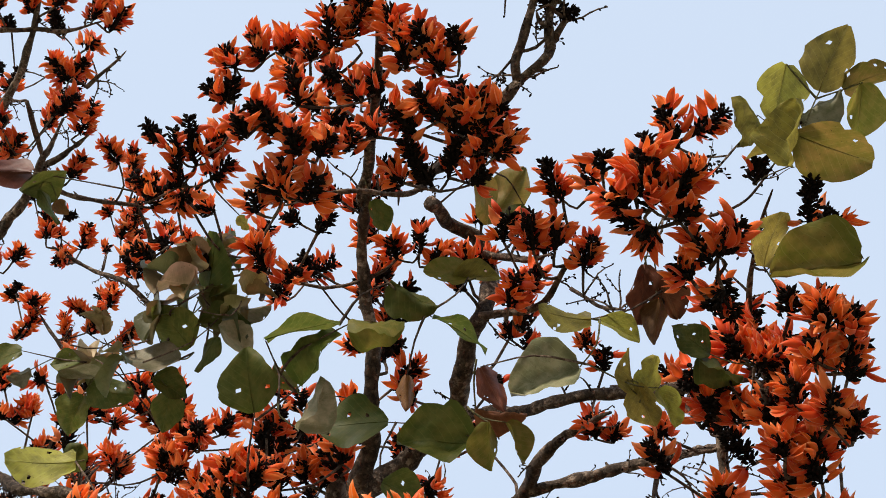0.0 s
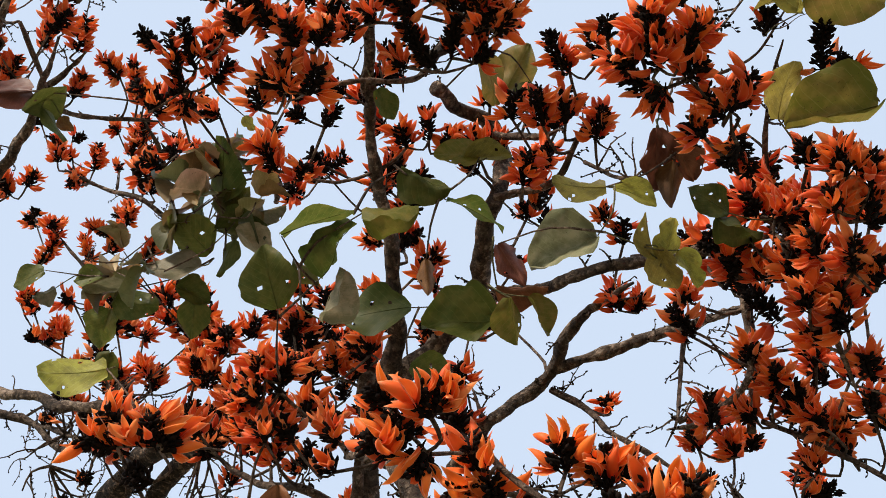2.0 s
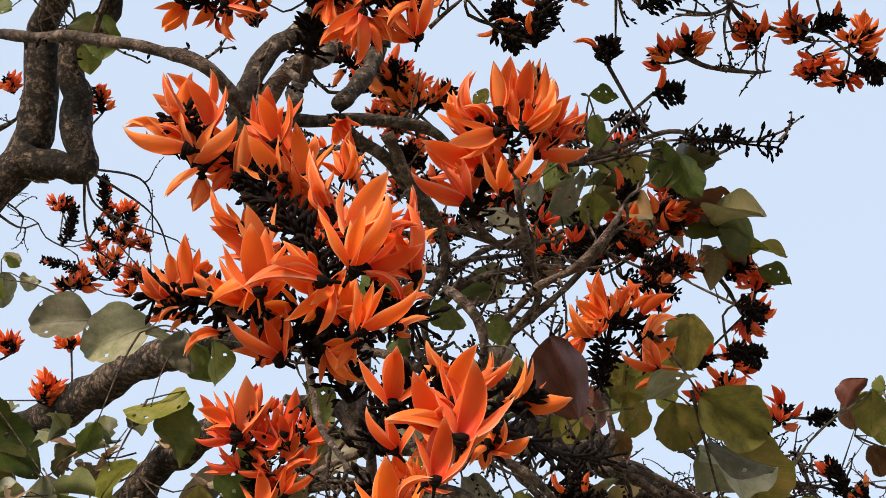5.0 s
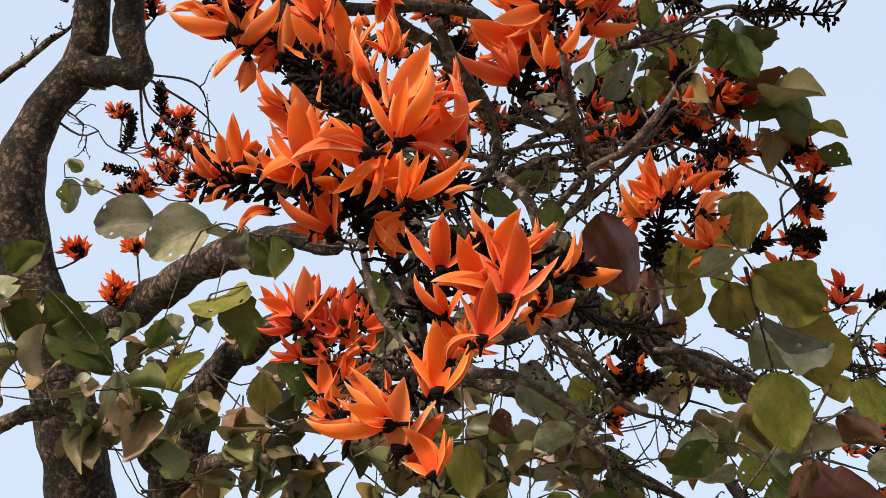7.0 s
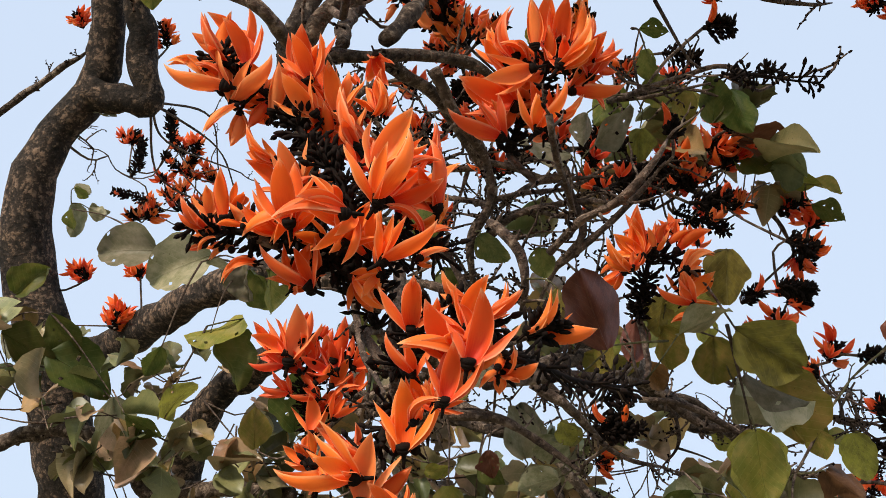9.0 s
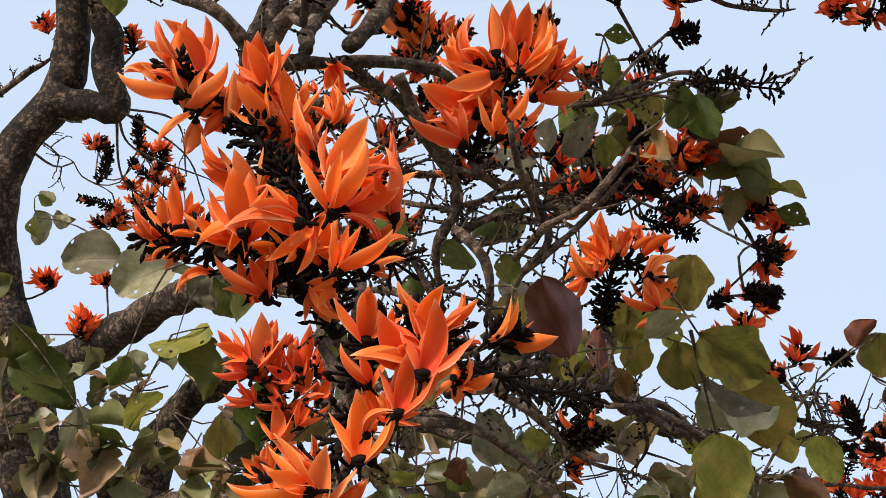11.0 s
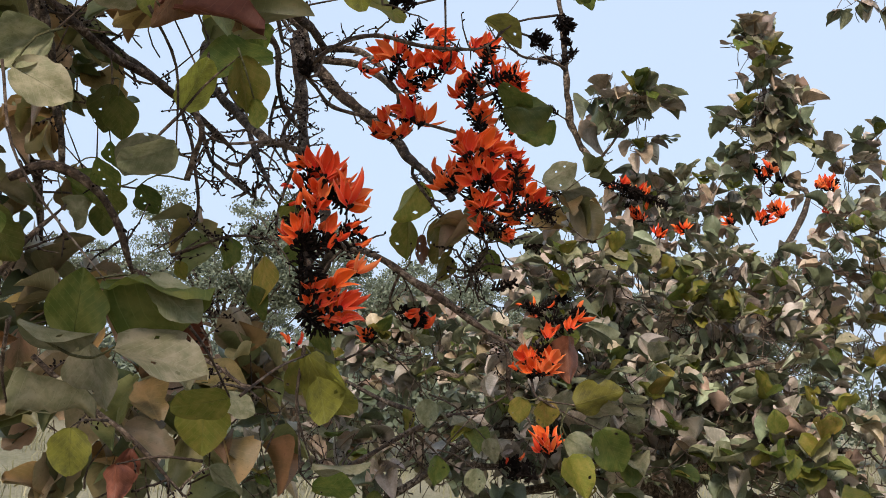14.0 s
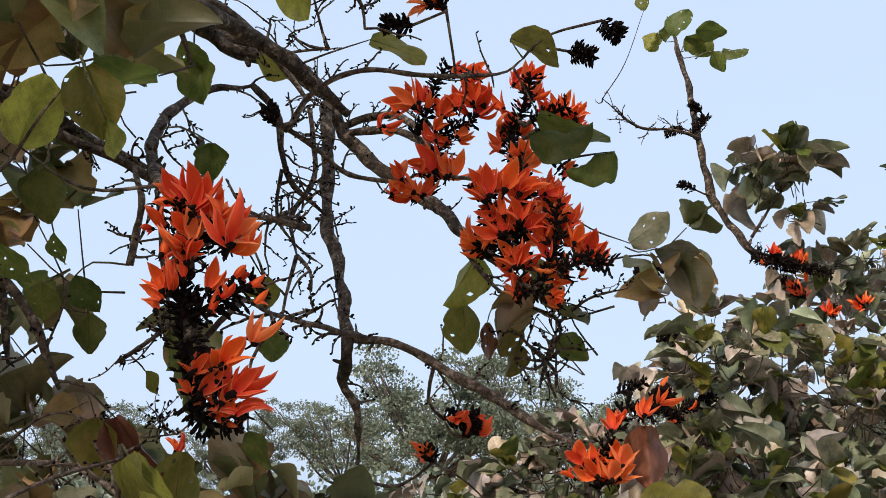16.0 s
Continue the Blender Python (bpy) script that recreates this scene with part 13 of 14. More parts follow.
leaf(-0.069, 1.728, 1.934, -0.969, 0.011, -0.247, 0.215, -0.460, -0.862, 0.063, 0.052, "d")
leaf(-0.049, 1.725, 1.949, 0.241, 0.263, -0.934, 0.055, -0.965, -0.258, 0.058, 0.055, "g")
leaf(0.036, 1.626, 1.949, -0.912, 0.056, -0.406, 0.128, -0.902, -0.412, 0.051, 0.042, "d")
leaf(0.040, 1.537, 1.896, -0.438, 0.209, -0.874, 0.055, -0.965, -0.258, 0.077, 0.043, "b")
leaf(0.010, 1.547, 1.853, 0.996, 0.035, 0.081, 0.086, -0.582, -0.809, 0.119, 0.060, "b")
leaf(0.102, 1.464, 1.871, 0.996, 0.035, 0.081, 0.086, -0.610, -0.788, 0.069, 0.057, "d")
leaf(-0.030, 1.866, 1.813, 0.438, -0.209, 0.874, 0.685, -0.552, -0.475, 0.082, 0.067, "y")
leaf(0.047, 1.849, 1.892, 0.241, 0.263, -0.934, 0.540, -0.836, -0.096, 0.079, 0.065, "o")
leaf(0.070, 1.866, 1.836, 0.241, 0.263, -0.934, -0.326, -0.885, -0.334, 0.042, 0.034, "g")
leaf(0.011, 1.685, 1.724, -0.912, 0.056, -0.406, 0.301, -0.579, -0.758, 0.078, 0.064, "d")
leaf(-0.224, 1.690, 1.653, -0.105, 0.251, -0.962, -0.164, -0.959, -0.232, 0.087, 0.071, "g")
leaf(-0.415, 1.766, 1.716, 0.241, 0.263, -0.934, 0.690, -0.723, -0.026, 0.101, 0.083, "g")
leaf(-0.501, 1.860, 1.734, -0.438, 0.209, -0.874, 0.055, -0.965, -0.258, 0.079, 0.067, "g")
leaf(-0.413, 1.688, 1.622, -0.587, 0.178, -0.790, -0.523, -0.828, 0.203, 0.070, 0.057, "o")
leaf(0.173, 2.097, 2.155, 0.241, 0.263, -0.934, -0.446, -0.825, -0.348, 0.093, 0.077, "y")
leaf(0.290, 2.111, 2.284, 0.105, -0.251, 0.962, 0.055, -0.965, -0.258, 0.072, 0.047, "b")
leaf(0.312, 2.100, 2.328, 0.406, 0.257, -0.877, -0.487, -0.751, -0.446, 0.084, 0.069, "o")
leaf(0.344, 2.109, 2.303, 0.912, -0.056, 0.406, 0.288, -0.615, -0.734, 0.062, 0.051, "g")
leaf(0.337, 2.117, 2.272, 0.960, 0.122, -0.253, -0.153, -0.529, -0.835, 0.095, 0.078, "o")
leaf(0.379, 2.090, 2.227, 0.960, 0.122, -0.253, -0.193, -0.369, -0.909, 0.088, 0.072, "g")
leaf(0.393, 2.079, 2.269, 0.960, 0.122, -0.253, -0.090, -0.720, -0.689, 0.066, 0.033, "b")
leaf(0.315, 2.121, 2.252, 0.241, 0.263, -0.934, 0.055, -0.965, -0.258, 0.062, 0.052, "b")
leaf(0.360, 2.199, 2.201, 0.241, 0.263, -0.934, 0.055, -0.965, -0.258, 0.039, 0.032, "g")
leaf(0.427, 2.512, 2.209, 0.897, 0.161, -0.411, -0.338, -0.348, -0.875, 0.095, 0.078, "y")
leaf(0.050, 2.058, 2.274, 0.241, 0.263, -0.934, 0.055, -0.965, -0.258, 0.082, 0.048, "b")
leaf(0.099, 2.179, 2.220, 0.558, 0.244, -0.793, -0.417, -0.744, -0.522, 0.058, 0.047, "o")
leaf(0.594, 2.572, 2.020, -0.912, 0.056, -0.406, -0.250, -0.861, 0.443, 0.087, 0.071, "g")
leaf(0.509, 2.562, 2.040, 0.996, 0.035, 0.081, -0.021, -0.795, 0.606, 0.079, 0.065, "g")
leaf(0.470, 2.548, 2.084, 0.808, 0.195, -0.557, -0.402, -0.509, -0.761, 0.087, 0.071, "g")
leaf(0.793, 3.598, 2.100, 0.069, 0.261, -0.963, -0.011, -0.965, -0.263, 0.082, 0.067, "d")
leaf(0.765, 3.912, 2.861, 0.587, -0.178, 0.790, -0.300, -0.954, 0.009, 0.099, 0.081, "g")
leaf(0.842, 3.914, 2.871, 0.993, 0.080, -0.087, -0.033, -0.521, -0.853, 0.094, 0.077, "g")
leaf(0.810, 3.917, 2.853, 0.808, 0.195, -0.557, -0.230, -0.766, -0.601, 0.077, 0.063, "g")
leaf(0.689, 3.979, 2.983, 0.105, -0.251, 0.962, -0.533, -0.831, -0.159, 0.066, 0.054, "g")
leaf(-0.506, 1.872, 2.078, 0.558, 0.244, -0.793, -0.451, -0.713, -0.537, 0.069, 0.057, "g")
leaf(-0.551, 1.996, 1.991, 0.558, 0.244, -0.793, 0.345, -0.937, -0.045, 0.063, 0.051, "g")
leaf(-0.409, 1.915, 1.937, 0.558, 0.244, -0.793, -0.384, -0.771, -0.507, 0.079, 0.065, "g")
leaf(-0.316, 1.822, 1.916, 0.558, 0.244, -0.793, 0.527, -0.843, 0.112, 0.084, 0.069, "g")
leaf(-0.412, 1.810, 1.942, 0.912, -0.056, 0.406, 0.386, -0.212, -0.898, 0.075, 0.061, "d")
leaf(-0.617, 1.902, 1.939, 0.558, 0.244, -0.793, -0.284, -0.842, -0.459, 0.079, 0.065, "g")
leaf(-0.526, 1.749, 1.757, 0.558, 0.244, -0.793, 0.679, -0.683, 0.268, 0.062, 0.051, "g")
leaf(-0.584, 1.775, 2.034, 0.993, 0.080, -0.087, -0.002, -0.727, -0.687, 0.047, 0.038, "o")
leaf(-0.574, 1.924, 1.866, 0.897, 0.161, -0.411, 0.245, -0.956, 0.161, 0.059, 0.049, "g")
leaf(-0.008, 1.518, 1.539, 0.996, -0.005, -0.093, -0.076, -0.615, -0.785, 0.114, 0.093, "g")
leaf(0.039, 1.506, 1.544, 0.817, 0.075, -0.572, 0.469, -0.663, 0.583, 0.071, 0.058, "d")
leaf(-0.029, 1.499, 1.471, 0.091, -0.158, 0.983, 0.200, -0.964, -0.174, 0.079, 0.065, "g")
leaf(-0.076, 1.476, 1.490, 0.965, 0.023, -0.262, -0.247, -0.258, -0.934, 0.075, 0.061, "d")
leaf(0.015, 1.498, 1.471, 0.996, -0.005, -0.093, 0.071, -0.606, 0.793, 0.098, 0.080, "d")
leaf(-0.029, 1.548, 1.477, 0.255, 0.147, -0.956, -0.381, -0.893, -0.239, 0.082, 0.068, "d")
leaf(-0.102, 1.449, 1.473, -0.709, 0.124, -0.694, -0.528, -0.746, 0.406, 0.076, 0.062, "d")
leaf(0.120, 1.605, 1.423, -0.967, 0.059, -0.249, 0.116, -0.766, -0.632, 0.069, 0.056, "o")
leaf(0.191, 1.736, 1.479, 0.419, 0.135, -0.898, -0.465, -0.817, -0.340, 0.088, 0.072, "y")
leaf(-0.323, 1.930, 1.663, 0.571, 0.118, -0.813, -0.074, -0.978, -0.194, 0.097, 0.079, "g")
leaf(-0.090, 1.817, 1.705, 0.709, -0.124, 0.694, 0.494, -0.614, -0.616, 0.078, 0.064, "d")
leaf(-0.111, 1.563, 1.398, 0.996, -0.032, 0.080, 0.074, -0.151, -0.986, 0.096, 0.078, "d")
leaf(-0.302, 1.858, 1.475, 0.996, -0.005, -0.093, -0.019, -0.987, -0.157, 0.074, 0.041, "b")
leaf(0.192, 1.730, 1.478, 0.534, 0.151, -0.832, -0.468, -0.767, -0.440, 0.095, 0.078, "y")
leaf(0.028, 1.927, 1.412, 0.042, 0.131, -0.990, 0.081, -0.989, -0.127, 0.089, 0.079, "o")
leaf(-0.352, 2.608, 1.775, 0.042, 0.131, -0.990, 0.081, -0.989, -0.127, 0.073, 0.064, "g")
leaf(-0.264, 2.289, 1.949, -0.132, 0.116, -0.984, 0.081, -0.989, -0.127, 0.089, 0.075, "g")
leaf(-0.367, 2.402, 1.792, 0.790, 0.142, -0.597, -0.172, -0.883, -0.437, 0.079, 0.065, "g")
leaf(-0.370, 2.408, 1.749, 0.534, 0.151, -0.832, -0.478, -0.757, -0.445, 0.069, 0.057, "d")
leaf(-0.020, 2.243, 1.678, 0.042, 0.131, -0.990, -0.456, -0.880, -0.136, 0.058, 0.048, "g")
leaf(0.322, 2.838, 1.913, -0.462, 0.076, -0.884, -0.501, -0.845, 0.189, 0.114, 0.094, "o")
leaf(0.291, 2.856, 1.829, 0.042, 0.131, -0.990, 0.620, -0.781, -0.077, 0.103, 0.084, "o")
leaf(0.373, 2.912, 1.840, 0.042, 0.131, -0.990, -0.514, -0.847, -0.134, 0.111, 0.091, "o")
leaf(0.332, 2.914, 1.797, 0.042, 0.131, -0.990, 0.081, -0.989, -0.127, 0.074, 0.037, "b")
leaf(0.398, 2.876, 1.745, -0.301, 0.098, -0.949, -0.487, -0.871, 0.065, 0.065, 0.054, "o")
leaf(0.471, 2.880, 1.759, 0.790, 0.142, -0.597, -0.200, -0.861, -0.468, 0.073, 0.060, "g")
leaf(0.469, 2.395, 1.991, 0.996, 0.075, 0.052, 0.019, -0.728, 0.685, 0.096, 0.079, "g")
leaf(0.615, 2.869, 1.937, 0.842, -0.001, 0.540, -0.147, -0.963, 0.228, 0.091, 0.074, "d")
leaf(0.661, 2.874, 1.925, 0.988, 0.097, -0.121, -0.059, -0.484, -0.873, 0.091, 0.074, "d")
leaf(0.615, 2.226, 1.428, 0.921, 0.026, 0.388, 0.162, -0.932, -0.325, 0.087, 0.071, "y")
leaf(0.631, 2.248, 1.427, 0.988, 0.097, -0.121, -0.042, -0.584, -0.810, 0.075, 0.062, "d")
leaf(0.529, 2.320, 1.434, 0.042, 0.131, -0.990, 0.081, -0.989, -0.127, 0.048, 0.044, "o")
leaf(0.578, 2.324, 1.434, 0.042, 0.131, -0.990, 0.081, -0.989, -0.127, 0.056, 0.049, "o")
leaf(0.684, 2.339, 1.384, 0.534, 0.151, -0.832, 0.081, -0.989, -0.127, 0.092, 0.079, "g")
leaf(0.622, 2.336, 1.366, 0.883, 0.130, -0.450, 0.203, -0.972, 0.116, 0.067, 0.055, "d")
leaf(0.610, 2.238, 1.337, 0.534, 0.151, -0.832, -0.296, -0.888, -0.352, 0.078, 0.064, "o")
leaf(0.375, 2.918, 1.401, 0.042, 0.131, -0.990, 0.081, -0.989, -0.127, 0.068, 0.058, "d")
leaf(0.626, 2.413, 1.555, 0.042, 0.131, -0.990, 0.081, -0.989, -0.127, 0.089, 0.062, "b")
leaf(-0.197, 2.060, 1.341, 0.042, 0.131, -0.990, 0.081, -0.989, -0.127, 0.076, 0.070, "y")
leaf(-0.105, 2.081, 1.314, -0.132, 0.116, -0.984, 0.081, -0.989, -0.127, 0.065, 0.046, "b")
leaf(-0.065, 2.066, 1.455, 0.672, 0.149, -0.725, 0.671, -0.535, 0.512, 0.062, 0.051, "d")
leaf(0.048, 1.980, 1.411, 0.883, 0.130, -0.450, 0.357, -0.810, 0.465, 0.054, 0.045, "d")
leaf(0.063, 2.153, 1.645, 0.042, 0.131, -0.990, -0.764, -0.635, -0.116, 0.087, 0.071, "o")
leaf(0.047, 2.159, 1.589, 0.380, 0.149, -0.913, -0.551, -0.756, -0.353, 0.062, 0.051, "g")
leaf(0.166, 2.076, 1.525, 0.534, 0.151, -0.832, -0.424, -0.803, -0.418, 0.051, 0.042, "g")
leaf(-0.096, 2.252, 1.558, 0.534, 0.151, -0.832, 0.081, -0.989, -0.127, 0.110, 0.058, "b")
leaf(-0.124, 2.250, 1.557, 0.214, 0.142, -0.966, 0.081, -0.989, -0.127, 0.084, 0.077, "o")
leaf(0.203, 1.800, 1.336, 0.988, 0.097, -0.121, -0.107, -0.138, -0.985, 0.076, 0.052, "d")
leaf(0.197, 1.906, 1.295, 0.996, 0.075, 0.052, 0.091, -0.831, -0.549, 0.063, 0.051, "g")
leaf(0.035, 1.992, 1.304, 0.790, 0.142, -0.597, -0.392, -0.631, -0.669, 0.064, 0.053, "d")
leaf(-0.099, 1.982, 1.299, 0.042, 0.131, -0.990, 0.081, -0.989, -0.127, 0.057, 0.043, "b")
leaf(-0.150, 2.439, 1.647, 0.534, 0.151, -0.832, -0.446, -0.786, -0.429, 0.046, 0.037, "o")
leaf(0.399, 2.733, 1.284, 0.042, 0.131, -0.990, -0.514, -0.847, -0.134, 0.066, 0.054, "g")
leaf(0.483, 2.743, 1.260, 0.214, 0.142, -0.966, 0.081, -0.989, -0.127, 0.055, 0.051, "d")
leaf(0.521, 2.941, 1.314, 0.534, 0.151, -0.832, -0.403, -0.819, -0.408, 0.060, 0.050, "d")
leaf(0.166, 1.895, 1.422, 0.035, -0.242, 0.970, 0.774, -0.607, -0.179, 0.074, 0.061, "o")
leaf(0.077, 1.960, 1.927, -0.975, -0.134, -0.177, -0.006, -0.782, 0.623, 0.122, 0.100, "g")
leaf(-0.043, 2.108, 2.082, 0.136, 0.269, -0.953, 0.458, -0.870, -0.180, 0.089, 0.073, "o")
leaf(-0.004, 2.221, 2.076, 0.136, 0.269, -0.953, 0.175, -0.954, -0.244, 0.070, 0.058, "g")
leaf(-0.021, 2.346, 1.988, -0.035, 0.242, -0.970, 0.175, -0.954, -0.244, 0.058, 0.053, "g")
leaf(-0.230, 2.222, 1.912, 0.136, 0.269, -0.953, 0.175, -0.954, -0.244, 0.078, 0.066, "g")
leaf(-0.187, 2.268, 1.763, 0.462, 0.299, -0.835, -0.020, -0.938, -0.346, 0.062, 0.051, "g")
leaf(-0.235, 2.261, 1.753, -0.035, 0.242, -0.970, 0.175, -0.954, -0.244, 0.054, 0.058, "g")
leaf(-0.232, 2.149, 1.785, 0.462, 0.299, -0.835, -0.364, -0.795, -0.485, 0.069, 0.057, "g")
leaf(0.156, 2.618, 2.279, 0.913, 0.250, -0.323, 0.403, -0.689, 0.603, 0.110, 0.090, "o")
leaf(-0.123, 2.764, 2.326, 0.835, 0.275, -0.477, -0.222, -0.624, -0.749, 0.076, 0.063, "o")
leaf(-0.225, 2.089, 2.024, 0.984, 0.179, 0.009, 0.175, -0.954, -0.244, 0.051, 0.031, "b")
leaf(0.084, 2.317, 1.765, -0.035, 0.242, -0.970, 0.175, -0.954, -0.244, 0.049, 0.054, "o")
leaf(0.095, 2.338, 1.692, -0.035, 0.242, -0.970, 0.175, -0.954, -0.244, 0.049, 0.051, "g")
leaf(-0.022, 2.213, 2.096, 0.462, 0.299, -0.835, -0.191, -0.886, -0.422, 0.066, 0.054, "g")
leaf(-0.269, 2.335, 1.852, 0.136, 0.269, -0.953, -0.425, -0.853, -0.302, 0.053, 0.043, "g")
leaf(0.754, 4.591, 3.194, -0.522, 0.120, -0.844, 0.175, -0.954, -0.244, 0.077, 0.073, "y")
leaf(0.779, 4.604, 3.162, 0.522, -0.120, 0.844, -0.374, -0.922, 0.101, 0.073, 0.060, "g")
leaf(0.898, 4.639, 3.111, 0.522, -0.120, 0.844, -0.203, -0.979, -0.013, 0.099, 0.081, "g")
leaf(0.993, 4.651, 3.130, 0.963, 0.218, -0.160, 0.269, -0.831, 0.487, 0.094, 0.077, "g")
leaf(0.958, 4.646, 3.126, 0.462, 0.299, -0.835, -0.464, -0.721, -0.514, 0.086, 0.070, "g")

# leaf masses of the flowering tree
foliage(tree, -0.697, 0.890, 3.498, 0.109, 0.060, 0.114, 26, .078)
foliage(tree, -0.869, 0.912, 3.419, 0.113, 0.060, 0.051, 14, .07)
foliage(tree, -1.295, 1.642, 2.152, 0.150, 0.150, 0.130, 10, 0.1)
foliage(tree, -0.058, 1.968, 2.003, 0.100, 0.100, 0.050, 9, 0.09)
foliage(tree, -0.045, 2.035, 1.956, 0.080, 0.100, 0.040, 6, 0.09)
foliage(tree, -1.205, 1.905, 2.134, 0.266, 0.250, 0.145, 60, .075)
foliage(tree, -0.657, 1.990, 2.089, 0.300, 0.250, 0.092, 24, .07)
foliage(tree, -1.567, 1.862, 2.346, 0.116, 0.150, 0.142, 22, .1)
foliage(tree, -0.272, 1.829, 2.586, 0.203, 0.200, 0.158, 12, .085)
foliage(tree, -0.024, 1.731, 2.602, 0.125, 0.150, 0.084, 22, .085)
foliage(tree, -1.303, 2.021, 2.312, 0.158, 0.200, 0.079, 22, .07)
foliage(tree, -0.655, 2.344, 1.831, 0.206, 0.350, 0.254, 40, .095)
foliage(tree, -0.368, 2.401, 2.066, 0.190, 0.300, 0.215, 6, .085)
foliage(tree, -0.556, 2.493, 1.683, 0.253, 0.300, 0.114, 24, .09)
foliage(tree, -0.064, 2.513, 1.711, 0.114, 0.200, 0.076, 4, .08)
foliage(tree, -0.822, 2.455, 2.156, 0.172, 0.300, 0.145, 10, .085)
foliage(tree, -0.388, 1.912, 2.343, 0.178, 0.200, 0.094, 12, .09)
foliage(tree, -0.269, 2.518, 1.350, 0.234, 0.280, 0.173, 70, .10)
foliage(tree, -0.009, 2.640, 1.351, 0.161, 0.280, 0.172, 55, .095)
foliage(tree, -0.420, 2.473, 1.995, 0.115, 0.200, 0.094, 12, .095)
foliage(tree, -0.474, 2.497, 1.774, 0.063, 0.200, 0.136, 6, .09)
foliage(tree, 0.490, 2.826, 1.794, 0.071, 0.120, 0.071, 12, .075)
foliage(tree, 0.677, 2.976, 1.930, 0.114, 0.150, 0.076, 16, .08)
foliage(tree, -0.430, 2.543, 2.152, 0.115, 0.200, 0.094, 11, .095)
foliage(tree, -0.413, 2.507, 1.894, 0.059, 0.200, 0.119, 8, .09)
foliage(tree, -0.340, 2.505, 1.543, 0.131, 0.200, 0.093, 32, .10)
foliage(tree, -0.603, 2.294, 1.641, 0.173, 0.200, 0.092, 26, .09)
foliage(tree, -0.725, 2.218, 1.899, 0.069, 0.200, 0.173, 12, .09)
foliage(tree, -1.009, 2.104, 1.999, 0.315, 0.200, 0.097, 60, .08)
foliage(tree, -0.631, 2.056, 2.041, 0.185, 0.200, 0.104, 28, .075)
foliage(tree, -0.929, 2.131, 2.137, 0.169, 0.200, 0.133, 34, .08)
foliage(tree, -0.777, 2.103, 2.274, 0.157, 0.200, 0.085, 14, .08)
foliage(tree, -0.954, 2.112, 1.867, 0.092, 0.200, 0.104, 18, .085)
foliage(tree, -0.299, 2.348, 2.187, 0.103, 0.150, 0.056, 12, .085)
foliage(tree, -0.408, 2.471, 2.038, 0.059, 0.150, 0.089, 9, .085)
foliage(tree, -0.246, 2.461, 2.193, 0.069, 0.120, 0.059, 6, .085)
part("twig_mass", TWIGS.mesh("twig_mass", [TWIG, VELVET]), tree, "fine bare twigs with small dark buds", "stuff")
part("stalk_mass", PETIOLES.mesh("stalk_mass", [STALK]), tree, "thin leaf stalks", "stuff")

# ---- the leafy tree behind ----


def limb_of(thing, name, r0, r1, *points):
    s = Sheet()
    tube(s, smooth_line(points, 0.05), r0, r1, 8, 0.25)
    part(name, s.mesh(name, [BARK]), thing)


limb_of(second, "trunk", 0.11, 0.07, (1.25, 4.2, 0), (1.22, 4.15, 0.5), (1.3, 4.1, 1.0), (1.25, 4.05, 1.35))
for hx, hy, hz in ((0.2, 4.3, 1.5), (0.75, 4.1, 1.7), (1.0, 4.4, 1.95), (1.6, 4.3, 2.0), (1.9, 4.4, 1.9), (1.5, 3.8, 1.5), (0.4, 4.0, 1.0), (1.75, 4.9, 2.1), (2.0, 4.0, 1.3)):
    limb_of(second, "limb", 0.03, 0.006, (1.25, 4.1, 1.2), (1.25 + (hx - 1.25) * 0.4, 4.1 + (hy - 4.1) * 0.3, 1.25 + (hz - 1.25) * 0.55), (hx, hy, hz))
limb_of(second, "branch", 0.02, 0.008, (1.25, 4.1, 1.3), (2.007, 4.825, 2.273), (1.977, 5.000, 2.455), (1.928, 5.057, 2.735), (1.882, 5.078, 2.931), (1.845, 5.093, 3.159))
limb_of(second, "branch", 0.03, 0.01, (1.25, 4.1, 1.1), (0.896, 3.897, 1.261), (0.702, 3.793, 1.292), (0.523, 3.697, 1.253), (0.376, 3.609, 1.136), (0.192, 3.520, 1.024))
limb_of(second, "branch", 0.022, 0.008, (1.25, 4.1, 1.1), (0.813, 3.804, 1.193), (0.664, 3.704, 1.185), (0.527, 3.704, 1.185))
limb_of(second, "branch", 0.014, 0.006, (0.662, 3.786, 1.359), (0.557, 3.788, 1.344), (0.417, 3.790, 1.327), (0.272, 3.888, 1.350), (0.115, 3.982, 1.412))
foliage(second, 1.313, 4.456, 1.839, 0.468, 0.600, 0.305, 580, .076)
foliage(second, 0.857, 4.015, 1.829, 0.236, 0.400, 0.236, 202, .08)
foliage(second, 1.488, 4.114, 1.466, 0.345, 0.600, 0.381, 513, .076)
foliage(second, 0.955, 3.781, 1.357, 0.379, 0.500, 0.247, 445, .076)
foliage(second, 0.411, 4.419, 1.549, 0.346, 0.500, 0.163, 256, .076)
foliage(second, 0.030, 4.611, 1.387, 0.322, 0.500, 0.172, 189, .076)
foliage(second, 0.394, 4.164, 1.167, 0.449, 0.500, 0.150, 110, .076)
foliage(second, 0.770, 3.947, 1.516, 0.264, 0.400, 0.211, 229, .08)
foliage(second, 1.527, 4.921, 2.290, 0.416, 0.400, 0.104, 175, .09)
foliage(second, 1.113, 4.541, 2.625, 0.204, 0.160, 0.107, 62, .105)
foliage(second, 1.204, 4.567, 2.481, 0.086, 0.100, 0.086, 16, .076)
foliage(second, 1.846, 5.081, 2.825, 0.133, 0.200, 0.339, 81, .10)
foliage(second, 1.898, 5.062, 2.705, 0.175, 0.180, 0.296, 94, .11)
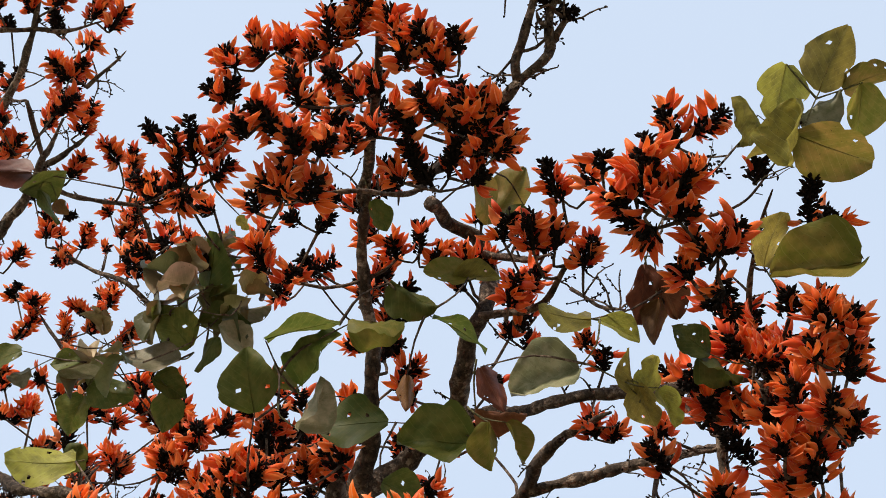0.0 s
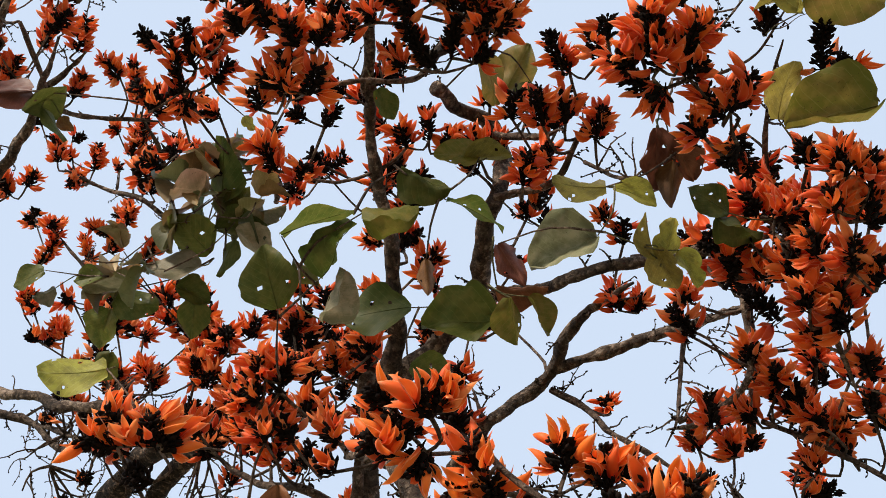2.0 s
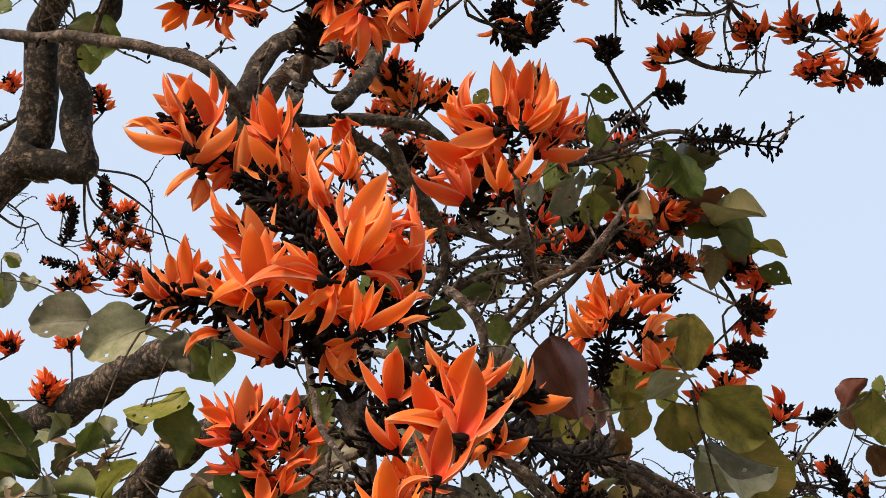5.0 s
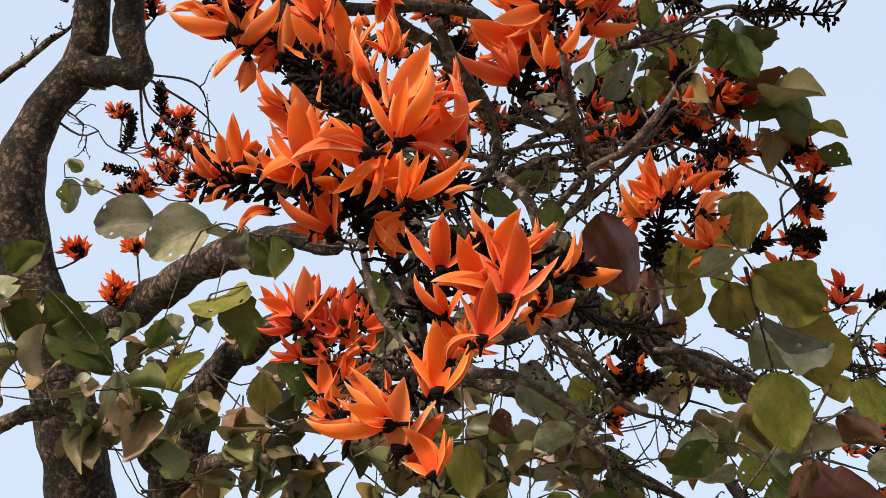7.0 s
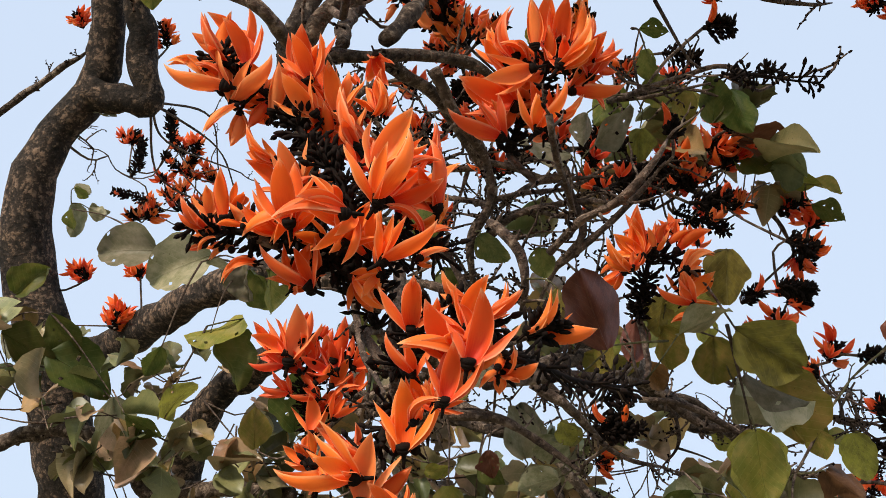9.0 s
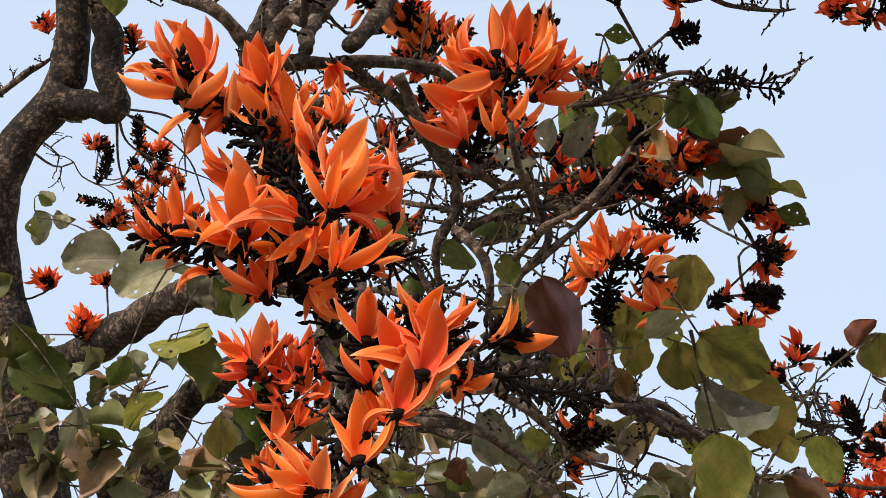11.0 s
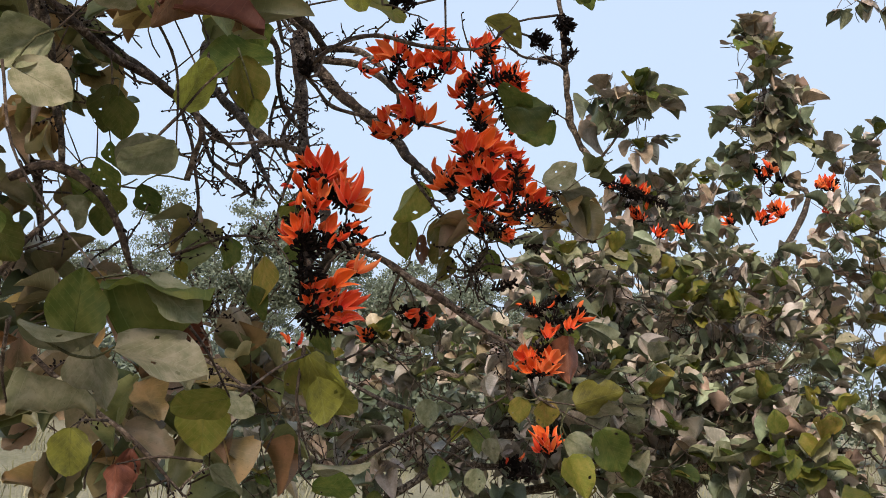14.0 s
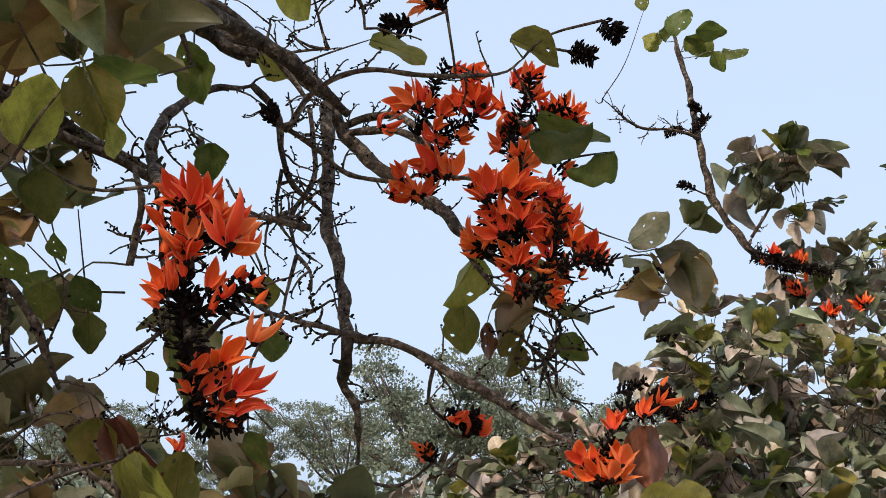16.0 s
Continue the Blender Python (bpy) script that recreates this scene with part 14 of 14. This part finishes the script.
foliage(second, 1.856, 5.099, 3.119, 0.137, 0.120, 0.124, 27, .11)
foliage(second, 1.961, 4.280, 1.884, 0.286, 0.500, 0.462, 378, .075)
foliage(second, 2.334, 5.029, 3.498, 0.165, 0.200, 0.247, 40, .11)
foliage(second, 2.301, 4.981, 2.533, 0.211, 0.200, 0.185, 40, .10)
foliage(second, -0.041, 4.020, 1.224, 0.272, 0.400, 0.200, 120, .08)
foliage(second, -0.254, 3.711, 1.131, 0.264, 0.300, 0.099, 70, .08)
foliage(second, 0.590, 3.656, 1.310, 0.271, 0.400, 0.175, 100, .08)
foliage(second, 1.569, 3.733, 1.294, 0.472, 0.400, 0.181, 330, .085)
foliage(second, 0.673, 3.778, 1.121, 0.544, 0.400, 0.091, 90, .08)

# ---- dry grass ----


def dry_grass():
    m, n, l, bs = material("dry_grass", 0.85)
    r = ramp(n, [(0.0, (0.12, 0.12, 0.055)), (0.5, (0.23, 0.205, 0.115)), (1.0, (0.33, 0.295, 0.19))])
    l.new(n.new("ShaderNodeNewGeometry").outputs["Random Per Island"], r.inputs[0])
    l.new(r.outputs[0], bs.inputs["Base Color"])
    rng = random.Random(31)
    s = Sheet()
    for _ in range(2600):
        y = 4.6 + 26 * rng.random() ** 1.6
        c = Vector((rng.uniform(-0.55, 0.6) * y + rng.uniform(-1, 1), y, -0.03))
        for _ in range(7):
            p = c + Vector((rng.gauss(0, 0.06), rng.gauss(0, 0.06), 0))
            d = Vector((rng.gauss(0, 0.35), rng.gauss(0, 0.35), 1)).normalized() * rng.uniform(0.1, 0.38)
            side = Vector((rng.gauss(0, 1), rng.gauss(0, 1), 0)).normalized() * rng.uniform(0.003, 0.008)
            bow = Vector((rng.gauss(0, 0.06), rng.gauss(0, 0.06), -0.03))
            s.add([p - side, p + side, p + d * 0.6 + side * 0.7, p + d * 0.6 - side * 0.7, p + d + bow], [(0, 1, 2, 3), (3, 2, 4)])
    tagged(new("dry_grass", s.mesh("dry_grass", [m])), "withered straw-coloured grass over the open field", "grass", "", "stuff")


dry_grass()

# ---- distance ----


def far_tree(height, seed):
    """A flat-topped feathery tree: trunk and limbs, and a crown of many small sprays in layers."""
    rng = random.Random(seed)
    ob = thing_at("acacia_tree", 0, 0, 0, "wide-crowned feathery green tree on the far field", "tree", "far trees")
    wood, crown = Sheet(), Sheet()
    fork = Vector((rng.uniform(-0.3, 0.3), 0, height * 0.3))
    tube(wood, smooth_line([(0, 0, 0), (0.1, 0, height * 0.15), fork], 0.4), height * 0.028, height * 0.02, 8, 0.2)
    for k in range(16):
        w = 2 * math.pi * k / 16 + rng.uniform(-0.3, 0.3)
        reach = height * rng.uniform(0.2, 0.62)
        tip = Vector((math.cos(w) * reach, math.sin(w) * reach, height * rng.uniform(0.55, 0.97) - reach * 0.12))
        mid = fork.lerp(tip, 0.5) + Vector((0, 0, -height * 0.05)) + rand_dir(rng) * 0.2
        tube(wood, smooth_line([fork, mid, tip], 0.5), height * 0.012, height * 0.003, 5)
        for j in range(9):
            pad = fork.lerp(tip, rng.uniform(0.45, 1.1)) + rand_dir(rng) * height * 0.09
            spread = height * rng.uniform(0.05, 0.11)
            tube(wood, [mid.lerp(tip, 0.5), pad], height * 0.003, height * 0.0015, 4)
            for _ in range(130):
                d = rand_dir(rng)
                p = pad + Vector((d.x * spread, d.y * spread, d.z * spread * 0.42)) * rng.random() ** 0.4
                u, n = rand_dir(rng), rand_dir(rng)
                xa = u.cross(n).normalized() * height * 0.006
                u = u * height * rng.uniform(0.01, 0.022)
                crown.add([p, p + u * 0.5 + xa, p + u, p + u * 0.5 - xa], [(0, 1, 2, 3)], [(0.5, 0.1)] * 4)
    part("trunk", wood.mesh("trunk", [BARK]), ob)
    part("crown", crown.mesh("crown", [FAR_FOLIAGE], False), ob)
    return ob


def far_trees():
    first = [far_tree(8.5, 3), far_tree(7.5, 4), far_tree(6.5, 5)]
    rng = random.Random(12)
    places = []
    for k, (x, y) in enumerate(((-7.5, 43), (-2.6, 41), (2.2, 45), (-16.5, 62), (-24, 64), (8, 50), (13, 46), (19, 52), (26, 50), (-33, 60), (-42, 66), (33, 55), (42, 60), (4, 62), (-9, 66), (16, 66), (-52, 60), (52, 58))):
        places.append((first[k % 3], x, y, rng.uniform(0.85, 1.1), rng.uniform(0, 360)))
    for k, (src, x, y, size, turn) in enumerate(places):
        m = Matrix.Translation((x, y, 0)) @ Matrix.Rotation(radians(turn), 4, "Z")
        if k < 3:
            src.matrix_basis = m
            for o in src.children:
                o.matrix_parent_inverse = Matrix.Identity(4)
        else:
            copy_thing(src, m)


far_trees()


def shrub(seed):
    rng = random.Random(seed)
    ob = thing_at("shrub", 0, 0, 0, "rounded grey-green shrub at the field's edge", "shrub", "field shrubs")
    wood, crown = Sheet(), Sheet()
    for _ in range(26):
        d = rand_dir(rng)
        pad = Vector((d.x * 1.6, d.y * 1.2, 1.1 + d.z * 0.8))
        tube(wood, [Vector((0, 0, 0)), pad * 0.6, pad], 0.03, 0.008, 4)
        for _ in range(70):
            e = rand_dir(rng) * rng.random() ** 0.4 * 0.5
            p = pad + e
            if p.z < 0.02:
                continue
            u, n = rand_dir(rng), rand_dir(rng)
            xa = u.cross(n).normalized() * 0.05
            crown.add([p, p + u * 0.07 + xa, p + u * 0.15, p + u * 0.07 - xa], [(0, 1, 2, 3)], [(0.5, 0.1)] * 4)
    part("stem", wood.mesh("stem", [BARK]), ob)
    part("crown", crown.mesh("crown", [FAR_FOLIAGE], False), ob)
    return ob


def shrubs():
    first = [shrub(1), shrub(2)]
    rng = random.Random(5)
    for k in range(38):
        x, y = -60 + k * 10.0 + rng.uniform(-1, 1), rng.uniform(30, 44)
        if k >= 12:
            x, y = -15 + (k - 12) * 1.5 + rng.uniform(-0.7, 0.7), rng.uniform(17, 28)
        m = Matrix.Translation((x, y, 0)) @ Matrix.Rotation(rng.uniform(0, 6), 4, "Z")
        if k < 2:
            first[k].matrix_basis = m
            for o in first[k].children:
                o.matrix_parent_inverse = Matrix.Identity(4)
        else:
            copy_thing(first[k % 2], m)


shrubs()
